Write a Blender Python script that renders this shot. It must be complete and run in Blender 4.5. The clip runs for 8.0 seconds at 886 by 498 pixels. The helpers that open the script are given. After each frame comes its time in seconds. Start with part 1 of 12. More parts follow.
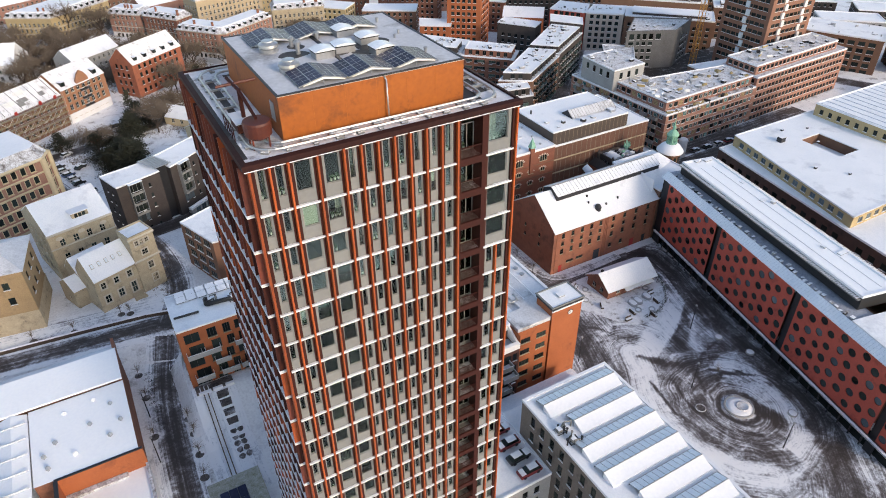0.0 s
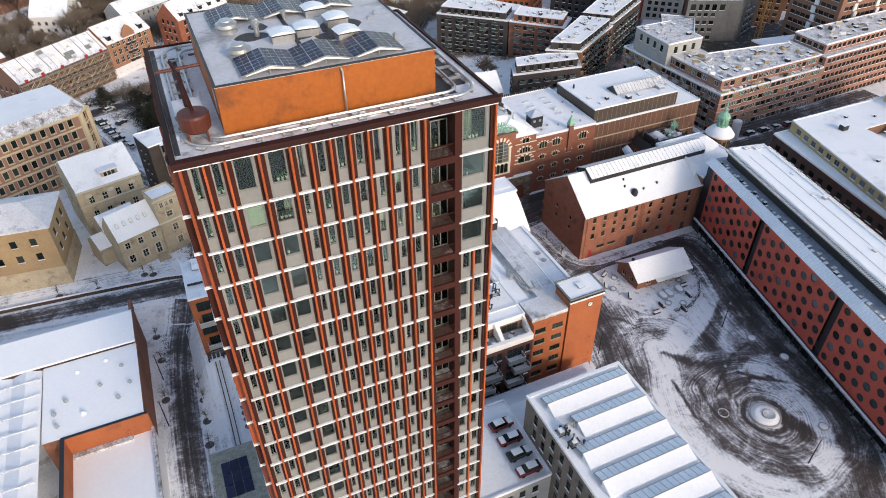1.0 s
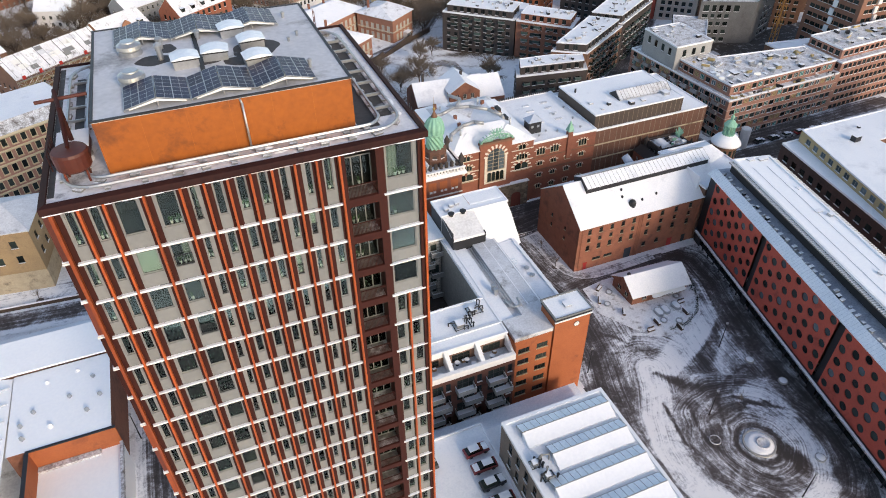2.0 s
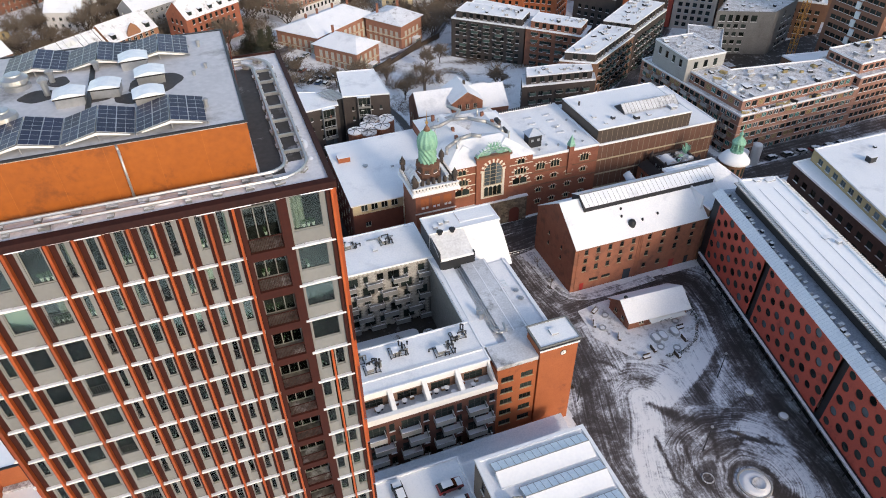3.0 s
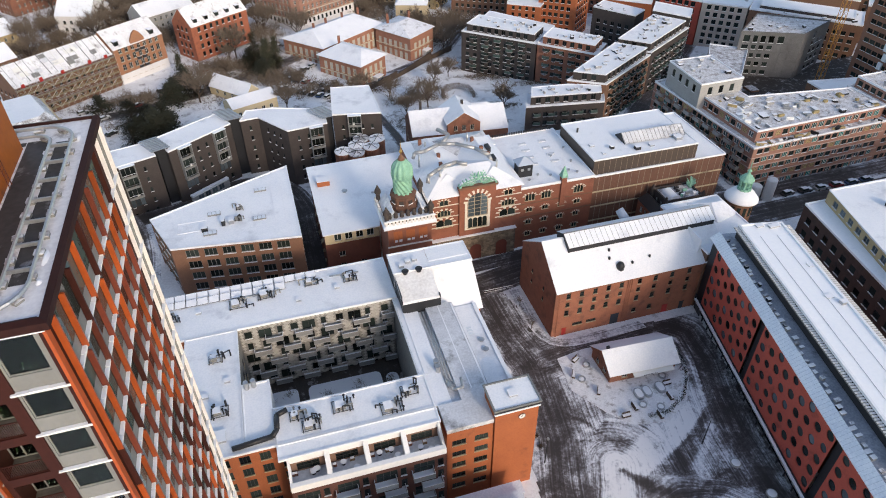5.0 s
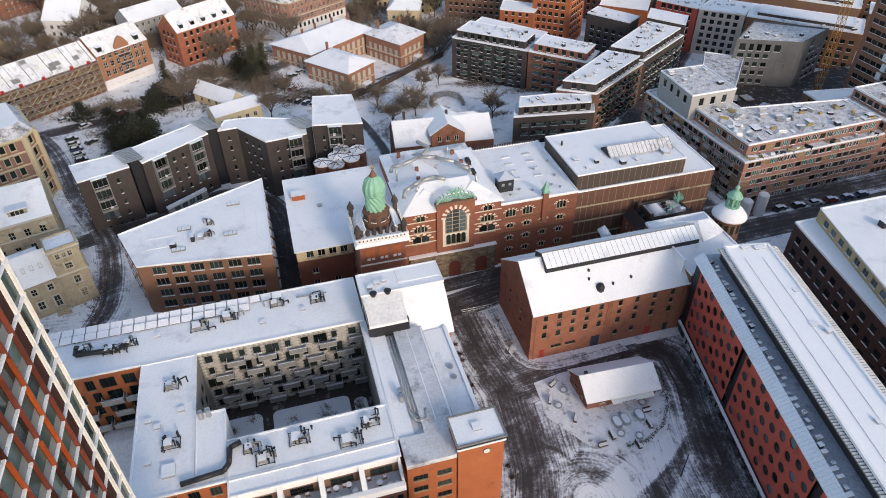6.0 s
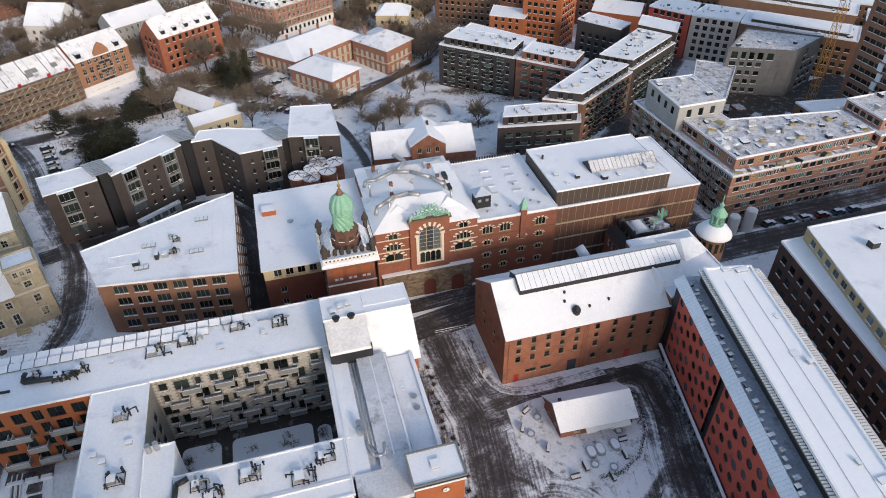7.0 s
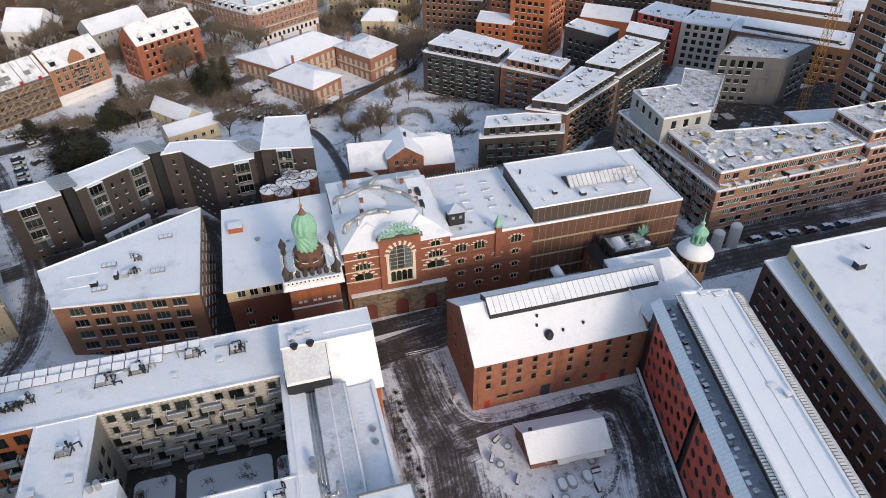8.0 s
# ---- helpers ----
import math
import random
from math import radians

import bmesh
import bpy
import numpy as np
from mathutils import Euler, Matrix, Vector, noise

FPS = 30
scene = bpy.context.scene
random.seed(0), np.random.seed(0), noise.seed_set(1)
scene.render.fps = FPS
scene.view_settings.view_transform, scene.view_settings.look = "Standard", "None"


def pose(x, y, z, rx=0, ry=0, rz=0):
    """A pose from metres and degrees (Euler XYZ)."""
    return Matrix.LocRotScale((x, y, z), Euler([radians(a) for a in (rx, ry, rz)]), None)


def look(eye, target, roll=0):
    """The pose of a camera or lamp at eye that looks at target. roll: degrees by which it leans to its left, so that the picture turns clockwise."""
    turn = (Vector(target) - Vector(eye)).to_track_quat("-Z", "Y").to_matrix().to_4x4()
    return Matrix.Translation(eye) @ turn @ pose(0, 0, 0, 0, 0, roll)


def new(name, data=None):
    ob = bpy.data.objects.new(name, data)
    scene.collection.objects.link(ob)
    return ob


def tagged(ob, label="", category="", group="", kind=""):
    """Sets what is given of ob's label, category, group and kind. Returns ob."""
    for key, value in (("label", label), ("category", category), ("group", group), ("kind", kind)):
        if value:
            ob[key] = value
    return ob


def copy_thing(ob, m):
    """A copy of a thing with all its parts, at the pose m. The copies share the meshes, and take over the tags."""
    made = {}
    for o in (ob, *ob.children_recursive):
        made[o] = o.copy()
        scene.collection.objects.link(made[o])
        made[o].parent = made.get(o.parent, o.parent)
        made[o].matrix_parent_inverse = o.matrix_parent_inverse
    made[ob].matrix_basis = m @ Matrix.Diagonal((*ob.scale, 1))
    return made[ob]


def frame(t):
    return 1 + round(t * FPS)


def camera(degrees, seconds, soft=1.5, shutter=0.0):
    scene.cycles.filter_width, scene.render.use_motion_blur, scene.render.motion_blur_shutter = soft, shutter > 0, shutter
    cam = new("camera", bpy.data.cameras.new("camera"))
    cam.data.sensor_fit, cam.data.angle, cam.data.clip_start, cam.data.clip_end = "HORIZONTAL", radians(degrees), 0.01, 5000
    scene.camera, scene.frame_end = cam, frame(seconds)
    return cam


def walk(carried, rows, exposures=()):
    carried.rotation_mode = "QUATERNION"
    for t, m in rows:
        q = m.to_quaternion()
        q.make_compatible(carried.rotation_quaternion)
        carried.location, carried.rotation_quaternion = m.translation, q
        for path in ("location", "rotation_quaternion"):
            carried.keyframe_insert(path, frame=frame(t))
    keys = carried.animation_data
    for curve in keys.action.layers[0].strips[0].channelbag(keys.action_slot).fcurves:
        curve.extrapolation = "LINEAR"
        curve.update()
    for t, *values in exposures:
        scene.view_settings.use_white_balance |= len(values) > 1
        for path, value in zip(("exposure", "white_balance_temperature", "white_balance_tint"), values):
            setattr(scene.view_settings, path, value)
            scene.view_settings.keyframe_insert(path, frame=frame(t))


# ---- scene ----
cam = camera(67.8, 8.0, soft=1.0)
METRES, EYE, TILT, LEAN, TURN = 74.0, 109.5, 0.0, 0.0, -29.1
ROWS = [
    (0.0, 0.0, 0.0, 0.0, -0.36, -35.15, 0.51),
    (0.5, 0.0471, 0.0413, 0.0001, 3.18, -37.11, 0.53),
    (1.0, 0.0909, 0.0859, -0.0004, 5.14, -38.27, 0.55),
    (1.5, 0.1324, 0.132, -0.0011, 6.23, -38.7, 0.57),
    (2.0, 0.1723, 0.179, -0.0021, 6.94, -38.75, 0.59),
    (3.5, 0.288, 0.3233, -0.0045, 10.29, -38.53, 0.63),
    (4.0, 0.3252, 0.3726, -0.0048, 11.45, -38.48, 0.62),
    (4.5, 0.3615, 0.4229, -0.005, 12.18, -38.44, 0.62),
    (6.0, 0.4674, 0.5788, -0.0058, 13.25, -38.34, 0.61),
    (6.5, 0.5017, 0.6325, -0.0065, 13.45, -38.31, 0.61),
    (7.0, 0.535, 0.6868, -0.007, 13.56, -38.28, 0.6),
    (7.5, 0.5669, 0.7416, -0.0069, 13.58, -38.27, 0.6),
    (8.0, 0.5988, 0.7959, -0.0078, 13.61, -38.23, 0.58),
]
walk(cam, [(t, pose(0, 0, EYE, TILT, LEAN, TURN) @ pose(METRES * x, METRES * y, METRES * z, 90 + pitch, roll, yaw)) for t, x, y, z, yaw, pitch, roll in ROWS], [(0.0, 0.73), (2.0, 0.68), (4.5, 0.63), (6.5, 0.57), (8.0, 0.54)])
# ---------------------------------------------------------------- light
SUN_AZ, SUN_EL = 17.0, 23.0      # degrees from -y towards +x; height over the horizon
sun_dir = Vector((math.sin(radians(SUN_AZ)) * math.cos(radians(SUN_EL)),
                  -math.cos(radians(SUN_AZ)) * math.cos(radians(SUN_EL)),
                  math.sin(radians(SUN_EL))))
world = bpy.data.worlds.new("winter_sky")
scene.world = world
world.use_nodes = True
wn = world.node_tree.nodes
sky = wn.new("ShaderNodeTexSky")
sky.sky_type = "NISHITA"
sky.sun_disc = False
sky.sun_elevation = radians(SUN_EL)
sky.sun_rotation = math.atan2(sun_dir.x, sun_dir.y)
sky.air_density, sky.dust_density, sky.ozone_density = 1.0, 1.0, 1.0
wn["Background"].inputs["Strength"].default_value = 0.168
world.node_tree.links.new(sky.outputs["Color"], wn["Background"].inputs["Color"])
sun = new("sun", bpy.data.lights.new("sun", "SUN"))
sun.data.energy, sun.data.angle, sun.data.color = 1.18, radians(9.0), (1.0, 0.89, 0.77)
sun.matrix_world = look(sun_dir * 400, (0, 0, 0))
scene.view_settings.use_white_balance = True
scene.view_settings.white_balance_temperature, scene.view_settings.white_balance_tint = 7250.0, 12.0

# ---------------------------------------------------------------- materials
MATS = {}


def mat(name, a, b=None, rough=0.8, metal=0.0, scale=1.0, fine=12.0, bump=0.15, rand=0.0, spec=0.4, mix=(0.35, 0.7), dirt=None, dirt_scale=0.25, dirt_amount=0.0):
    """A two-tone surface: large patches and fine grain mixed, with bump, a dirt layer and a per-object shift."""
    m = bpy.data.materials.new(name)
    m.use_nodes = True
    nt, N = m.node_tree, m.node_tree.nodes
    L = nt.links.new
    bs = N["Principled BSDF"]
    bs.inputs["Roughness"].default_value = rough
    bs.inputs["Metallic"].default_value = metal
    bs.inputs["Specular IOR Level"].default_value = spec
    b = b or tuple(c * 0.75 for c in a)
    tc = N.new("ShaderNodeNewGeometry")
    n1 = N.new("ShaderNodeTexNoise")
    n1.inputs["Scale"].default_value, n1.inputs["Detail"].default_value, n1.inputs["Roughness"].default_value = scale * 0.35, 5, 0.65
    n2 = N.new("ShaderNodeTexNoise")
    n2.inputs["Scale"].default_value, n2.inputs["Detail"].default_value = fine * 0.35, 3
    L(tc.outputs["Position"], n1.inputs["Vector"])
    L(tc.outputs["Position"], n2.inputs["Vector"])
    add = N.new("ShaderNodeMath")
    add.operation = "MULTIPLY_ADD"
    L(n2.outputs["Fac"], add.inputs[0])
    add.inputs[1].default_value = 0.5
    mul = N.new("ShaderNodeMath")
    mul.operation = "MULTIPLY"
    mul.inputs[1].default_value = 0.5
    L(n1.outputs["Fac"], mul.inputs[0])
    L(mul.outputs[0], add.inputs[2])
    mr = N.new("ShaderNodeMapRange")
    mr.inputs["From Min"].default_value, mr.inputs["From Max"].default_value = mix
    L(add.outputs[0], mr.inputs["Value"])
    cm = N.new("ShaderNodeMix")
    cm.data_type = "RGBA"
    cm.inputs["A"].default_value, cm.inputs["B"].default_value = (*a, 1), (*b, 1)
    L(mr.outputs[0], cm.inputs["Factor"])
    col = cm.outputs["Result"]
    if dirt:
        n3 = N.new("ShaderNodeTexNoise")
        n3.inputs["Scale"].default_value, n3.inputs["Detail"].default_value, n3.inputs["Roughness"].default_value = dirt_scale, 6, 0.7
        L(tc.outputs["Position"], n3.inputs["Vector"])
        dr = N.new("ShaderNodeMapRange")
        dr.inputs["From Min"].default_value, dr.inputs["From Max"].default_value = 0.62 - dirt_amount * 0.25, 0.78 - dirt_amount * 0.2
        L(n3.outputs["Fac"], dr.inputs["Value"])
        dm = N.new("ShaderNodeMix")
        dm.data_type = "RGBA"
        L(dr.outputs[0], dm.inputs["Factor"])
        L(col, dm.inputs["A"])
        dm.inputs["B"].default_value = (*dirt, 1)
        col = dm.outputs["Result"]
    if rand:
        oi = N.new("ShaderNodeObjectInfo")
        rs = N.new("ShaderNodeMath")
        rs.operation = "ADD"
        L(oi.outputs["Random"], rs.inputs[0])
        L(tc.outputs["Random Per Island"], rs.inputs[1])
        rf = N.new("ShaderNodeMath")
        rf.operation = "FRACT"
        L(rs.outputs[0], rf.inputs[0])
        rr = N.new("ShaderNodeMapRange")
        rr.inputs["To Min"].default_value, rr.inputs["To Max"].default_value = 1 - rand, 1 + rand
        L(rf.outputs[0], rr.inputs["Value"])
        hs = N.new("ShaderNodeHueSaturation")
        L(rr.outputs[0], hs.inputs["Value"])
        L(col, hs.inputs["Color"])
        col = hs.outputs["Color"]
    L(col, bs.inputs["Base Color"])
    if bump:
        bp = N.new("ShaderNodeBump")
        bp.inputs["Strength"].default_value, bp.inputs["Distance"].default_value = bump, 0.08
        L(add.outputs[0], bp.inputs["Height"])
        L(bp.outputs["Normal"], bs.inputs["Normal"])
    MATS[name] = m
    return m


SNOW = mat("snow", (0.83, 0.84, 0.87), (0.74, 0.76, 0.81), rough=0.75, scale=0.6, fine=6, bump=0.25, spec=0.2)
FRESH_SNOW = mat("fresh_snow", (0.91, 0.92, 0.94), (0.84, 0.86, 0.90), rough=0.7, scale=0.3, fine=5, bump=0.2, spec=0.2)
SNOW_ROOF = mat("roof_snow", (0.85, 0.86, 0.89), (0.72, 0.75, 0.80), rough=0.7, scale=0.3, fine=9, bump=0.35, spec=0.2, mix=(0.42, 0.70), dirt=(0.56, 0.58, 0.63), dirt_scale=0.1, dirt_amount=0.26)
OLD_ROOF = mat("wind_worn_roof_snow", (0.84, 0.85, 0.88), (0.62, 0.62, 0.65), rough=0.7, scale=0.9, fine=10, bump=0.35, mix=(0.40, 0.66), dirt=(0.22, 0.20, 0.20), dirt_scale=0.35, dirt_amount=0.30)
SNOW_THIN = mat("thin_snow_on_membrane", (0.68, 0.70, 0.74), (0.44, 0.45, 0.49), rough=0.6, scale=0.8, fine=8, bump=0.15, dirt=(0.10, 0.10, 0.11), dirt_scale=0.2, dirt_amount=0.25)
SNOW_PATCHY = mat("patchy_snow", (0.72, 0.74, 0.79), (0.30, 0.29, 0.30), rough=0.7, scale=2.0, fine=9, bump=0.3, mix=(0.42, 0.62), dirt=(0.12, 0.10, 0.095), dirt_scale=0.5, dirt_amount=0.55)
ZINC = mat("zinc_sheet", (0.46, 0.51, 0.60), (0.36, 0.41, 0.50), rough=0.45, metal=0.2, scale=0.5, fine=10, bump=0.05)
# snowy zinc of eave and sheds; also the painted shade on the workshop's back slope
ZINC_SNOWY_AND_SHADE = mat("snow_dusted_zinc", (0.78, 0.82, 0.88), (0.58, 0.64, 0.73), rough=0.5, scale=0.35, fine=9, bump=0.05, mix=(0.38, 0.66))
ASPHALT = mat("slushy_asphalt", (0.15, 0.13, 0.122), (0.032, 0.026, 0.025), rough=0.55, scale=1.1, fine=7, bump=0.3, mix=(0.36, 0.64), dirt=(0.55, 0.55, 0.58), dirt_scale=0.45, dirt_amount=0.3)
BRICK_RED = mat("red_brick", (0.29, 0.127, 0.082), (0.18, 0.075, 0.05), rough=0.9, scale=1.8, fine=22, bump=0.15, dirt=(0.12, 0.055, 0.04), dirt_scale=0.3, dirt_amount=0.45)
BRICK_PALACE = mat("palace_brick", (0.30, 0.115, 0.072), (0.19, 0.07, 0.046), rough=0.9, scale=1.5, fine=20, bump=0.1, dirt=(0.18, 0.07, 0.05), dirt_scale=0.3, dirt_amount=0.2)
BRICK_DARK = mat("dark_grey_brick", (0.068, 0.055, 0.051), (0.042, 0.035, 0.034), rough=0.85, scale=1.2, fine=18, bump=0.1)
BRICK_BROWN = mat("brown_brick", (0.21, 0.115, 0.075), (0.14, 0.075, 0.052), rough=0.9, scale=1.2, fine=18, bump=0.1)
BRICK_ORANGE = mat("orange_brick", (0.40, 0.125, 0.05), (0.30, 0.09, 0.038), rough=0.9, scale=0.9, fine=16, bump=0.08, dirt=(0.20, 0.068, 0.036), dirt_scale=0.25, dirt_amount=0.2)
BRICK_PINK = mat("pale_red_brick", (0.37, 0.20, 0.15), (0.27, 0.14, 0.108), rough=0.9, scale=1.0, fine=14, bump=0.1)
BRICK_TAN = mat("tan_brick", (0.25, 0.145, 0.098), (0.17, 0.098, 0.068), rough=0.9, scale=1.0, fine=14, bump=0.1)
BRICK_YELLOW = mat("yellow_brick", (0.46, 0.36, 0.20), (0.36, 0.27, 0.15), rough=0.9, scale=1.0, fine=14, bump=0.1)
PLASTER_CREAM = mat("cream_plaster", (0.60, 0.50, 0.33), (0.50, 0.41, 0.27), rough=0.9, scale=0.8, fine=10, bump=0.05)
STONE = mat("sandstone", (0.50, 0.42, 0.295), (0.32, 0.265, 0.19), rough=0.9, scale=1.8, fine=14, bump=0.3, dirt=(0.17, 0.14, 0.105), dirt_scale=0.5, dirt_amount=0.3)
STONE_DARK = mat("rusticated_stone", (0.17, 0.128, 0.095), (0.095, 0.075, 0.06), rough=0.9, scale=2.0, fine=8, bump=0.4)
TILE_BLUFF = mat("patterned_tile", (0.27, 0.25, 0.225), (0.17, 0.16, 0.145), rough=0.8, scale=2.5, fine=10, bump=0.3)
# darker copy of raw concrete: the building shell's shade is in this colour
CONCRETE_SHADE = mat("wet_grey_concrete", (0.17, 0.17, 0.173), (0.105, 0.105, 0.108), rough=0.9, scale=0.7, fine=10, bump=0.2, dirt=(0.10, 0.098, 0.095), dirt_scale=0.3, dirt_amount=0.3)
CONCRETE = mat("raw_concrete", (0.38, 0.38, 0.375), (0.27, 0.27, 0.27), rough=0.9, scale=0.6, fine=10, bump=0.15)
WHITE_FRAME = mat("white_render", (0.76, 0.74, 0.73), (0.64, 0.62, 0.61), rough=0.85, scale=0.8, fine=8, bump=0.05)
GREY_PANEL = mat("light_grey_panel", (0.20, 0.206, 0.204), (0.172, 0.178, 0.175), rough=0.7, scale=0.8, fine=10, bump=0.03, rand=0.06)
MAROON = mat("maroon_metal", (0.046, 0.0105, 0.007), (0.030, 0.0075, 0.0055), rough=0.65, spec=0.2, scale=0.8, fine=10, bump=0.03)
RUST = mat("rust_red_metal", (0.155, 0.034, 0.017), (0.10, 0.022, 0.013), rough=0.5, scale=0.8, fine=10, bump=0.03, rand=0.35)
ORANGE_FIN = mat("orange_metal", (0.34, 0.068, 0.013), (0.25, 0.048, 0.011), rough=0.42, scale=0.8, fine=8, bump=0.02, rand=0.25)
ORANGE_WALL = mat("orange_plant_room_panel", (0.34, 0.092, 0.010), (0.26, 0.068, 0.008), rough=0.6, scale=0.5, fine=8, bump=0.03, dirt=(0.15, 0.042, 0.01), dirt_scale=0.35, dirt_amount=0.3)
RED_FACADE = mat("red_composite_panel", (0.49, 0.092, 0.062), (0.385, 0.072, 0.05), rough=0.7, scale=0.7, fine=8, bump=0.06, dirt=(0.20, 0.04, 0.03), dirt_scale=0.3, dirt_amount=0.2)
DARK_METAL = mat("dark_metal", (0.024, 0.025, 0.029), (0.015, 0.016, 0.019), rough=0.5, scale=1, fine=10, bump=0.03)
GREY_METAL = mat("galvanised_metal", (0.48, 0.49, 0.50), (0.36, 0.37, 0.38), rough=0.35, metal=0.7, scale=2, fine=14, bump=0.03)
COPPER = mat("verdigris_copper", (0.27, 0.50, 0.38), (0.14, 0.33, 0.245), rough=0.65, scale=2, fine=14, bump=0.1, dirt=(0.07, 0.13, 0.10), dirt_scale=0.8, dirt_amount=0.2)
WOOD_YELLOW = mat("scaffold_boards", (0.42, 0.33, 0.16), (0.32, 0.25, 0.13), rough=0.85, scale=2, fine=12, bump=0.1)
CRANE_Y = mat("crane_yellow_paint", (0.55, 0.27, 0.05), (0.45, 0.2, 0.04), rough=0.5, bump=0.0)
BARK = mat("bark", (0.085, 0.06, 0.045), (0.05, 0.036, 0.028), rough=0.9, scale=3, fine=14, bump=0.2)
TWIG = mat("bare_twigs", (0.21, 0.165, 0.125), (0.13, 0.10, 0.078), rough=0.9, bump=0)
NEEDLE = mat("evergreen_needles", (0.020, 0.025, 0.015), (0.034, 0.034, 0.022), rough=0.8, scale=2, fine=10, bump=0.0)
WHITE_PAINT = mat("white_paint", (0.78, 0.78, 0.76), (0.7, 0.7, 0.68), rough=0.6, bump=0.02)
FRAME_GREY = mat("grey_window_frame", (0.24, 0.24, 0.23), (0.18, 0.18, 0.175), rough=0.5, bump=0)
FRAME_DARK = mat("dark_window_frame", (0.03, 0.03, 0.032), (0.02, 0.02, 0.022), rough=0.5, bump=0)
RED_PAINT = mat("red_paint", (0.42, 0.03, 0.025), (0.32, 0.025, 0.02), rough=0.5, bump=0)
BLIND = mat("pale_blind", (0.44, 0.48, 0.44), (0.36, 0.39, 0.36), rough=0.8, bump=0, rand=0.15)
CURTAIN = mat("curtain", (0.34, 0.35, 0.31), (0.18, 0.19, 0.165), rough=0.9, scale=6, fine=20, bump=0.1, rand=0.3)
# near-black room surfaces: the dimness behind the windows is part of the colour
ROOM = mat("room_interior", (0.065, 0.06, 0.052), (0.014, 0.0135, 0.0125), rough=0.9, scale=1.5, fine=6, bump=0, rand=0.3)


def glass_opaque(name, a, rand=0.5, rough=0.06):
    m = mat(name, a, tuple(c * 0.6 for c in a), rough=rough, scale=1.2, fine=4, bump=0, rand=rand, spec=0.24)
    return m


PANE = glass_opaque("dark_window_glass", (0.022, 0.030, 0.028), rand=0.8)
PANE_GREEN = glass_opaque("green_tinted_glass", (0.025, 0.13, 0.125), rand=0.95)
PANE_OFFICE = glass_opaque("office_glass", (0.026, 0.036, 0.032), rand=0.9)
PANE_SIDE = glass_opaque("grey_green_glass", (0.055, 0.085, 0.074), rand=0.8)
PANE_LIGHT = glass_opaque("sky_lit_glass", (0.10, 0.13, 0.15), rand=0.6)
SOLAR = mat("solar_cells", (0.026, 0.032, 0.066), (0.016, 0.020, 0.046), rough=0.3, scale=2, fine=6, bump=0, rand=0.3, spec=0.13)
ROOFGLASS = mat("snow_dusted_glass", (0.83, 0.87, 0.90), (0.62, 0.68, 0.75), rough=0.25, scale=0.8, fine=8, bump=0.03)


def clear_glass():
    m = bpy.data.materials.new("clear_window_glass")
    m.use_nodes = True
    nt, N = m.node_tree, m.node_tree.nodes
    L = nt.links.new
    out = N["Material Output"]
    tr = N.new("ShaderNodeBsdfTransparent")
    tr.inputs["Color"].default_value = (0.80, 0.86, 0.83, 1)
    gl = N.new("ShaderNodeBsdfGlossy")
    gl.inputs["Roughness"].default_value = 0.03
    fr = N.new("ShaderNodeFresnel")
    fr.inputs["IOR"].default_value = 1.5
    gl.inputs["Color"].default_value = (0.85, 0.97, 0.92, 1)
    mx = N.new("ShaderNodeMixShader")
    L(fr.outputs[0], mx.inputs[0])
    L(tr.outputs[0], mx.inputs[1])
    L(gl.outputs[0], mx.inputs[2])
    L(mx.outputs[0], out.inputs["Surface"])
    MATS["clear"] = m
    return m


CLEAR = clear_glass()


# ---------------------------------------------------------------- building kit
def ground_z(x, y):
    """The land falls gently towards the far side and rises to the villas in the west and in the tower garden."""
    ease = lambda v: min(max(v, 0), 1) ** 2 * (3 - 2 * min(max(v, 0), 1))
    sx = min(max((x - 20) / 110, 0), 1)
    sy = min(max((y - 165) / 110, 0), 1)
    rise = 4.3 * ease((40 - x) / 36) * ease((y - 127) / 10) * ease((204 - y) / 36)
    garden = 4.6 * ease((y - 97) / 14) * ease((x + 2.6) / 3.4) * ease((22 - x) / 6) * ease((128 - y) / 4)
    return max(rise, garden) - 8.0 * sx * sy


def box(bm, x0, x1, y0, y1, z0, z1, mi=0, m=None):
    vs = [bm.verts.new((x, y, z) if m is None else m @ Vector((x, y, z))) for z in (z0, z1) for y in (y0, y1) for x in (x0, x1)]
    for f in ((0, 2, 3, 1), (4, 5, 7, 6), (0, 1, 5, 4), (2, 6, 7, 3), (0, 4, 6, 2), (1, 3, 7, 5)):
        bm.faces.new([vs[i] for i in f]).material_index = mi


def prism(bm, poly, z0, z1, mi=0, top=True):
    lo = [bm.verts.new((x, y, z0)) for x, y in poly]
    hi = [bm.verts.new((x, y, z1)) for x, y in poly]
    n = len(poly)
    for i in range(n):
        bm.faces.new((lo[i], lo[(i + 1) % n], hi[(i + 1) % n], hi[i])).material_index = mi
    if top:
        bm.faces.new(hi).material_index = mi
        bm.faces.new(lo[::-1]).material_index = mi


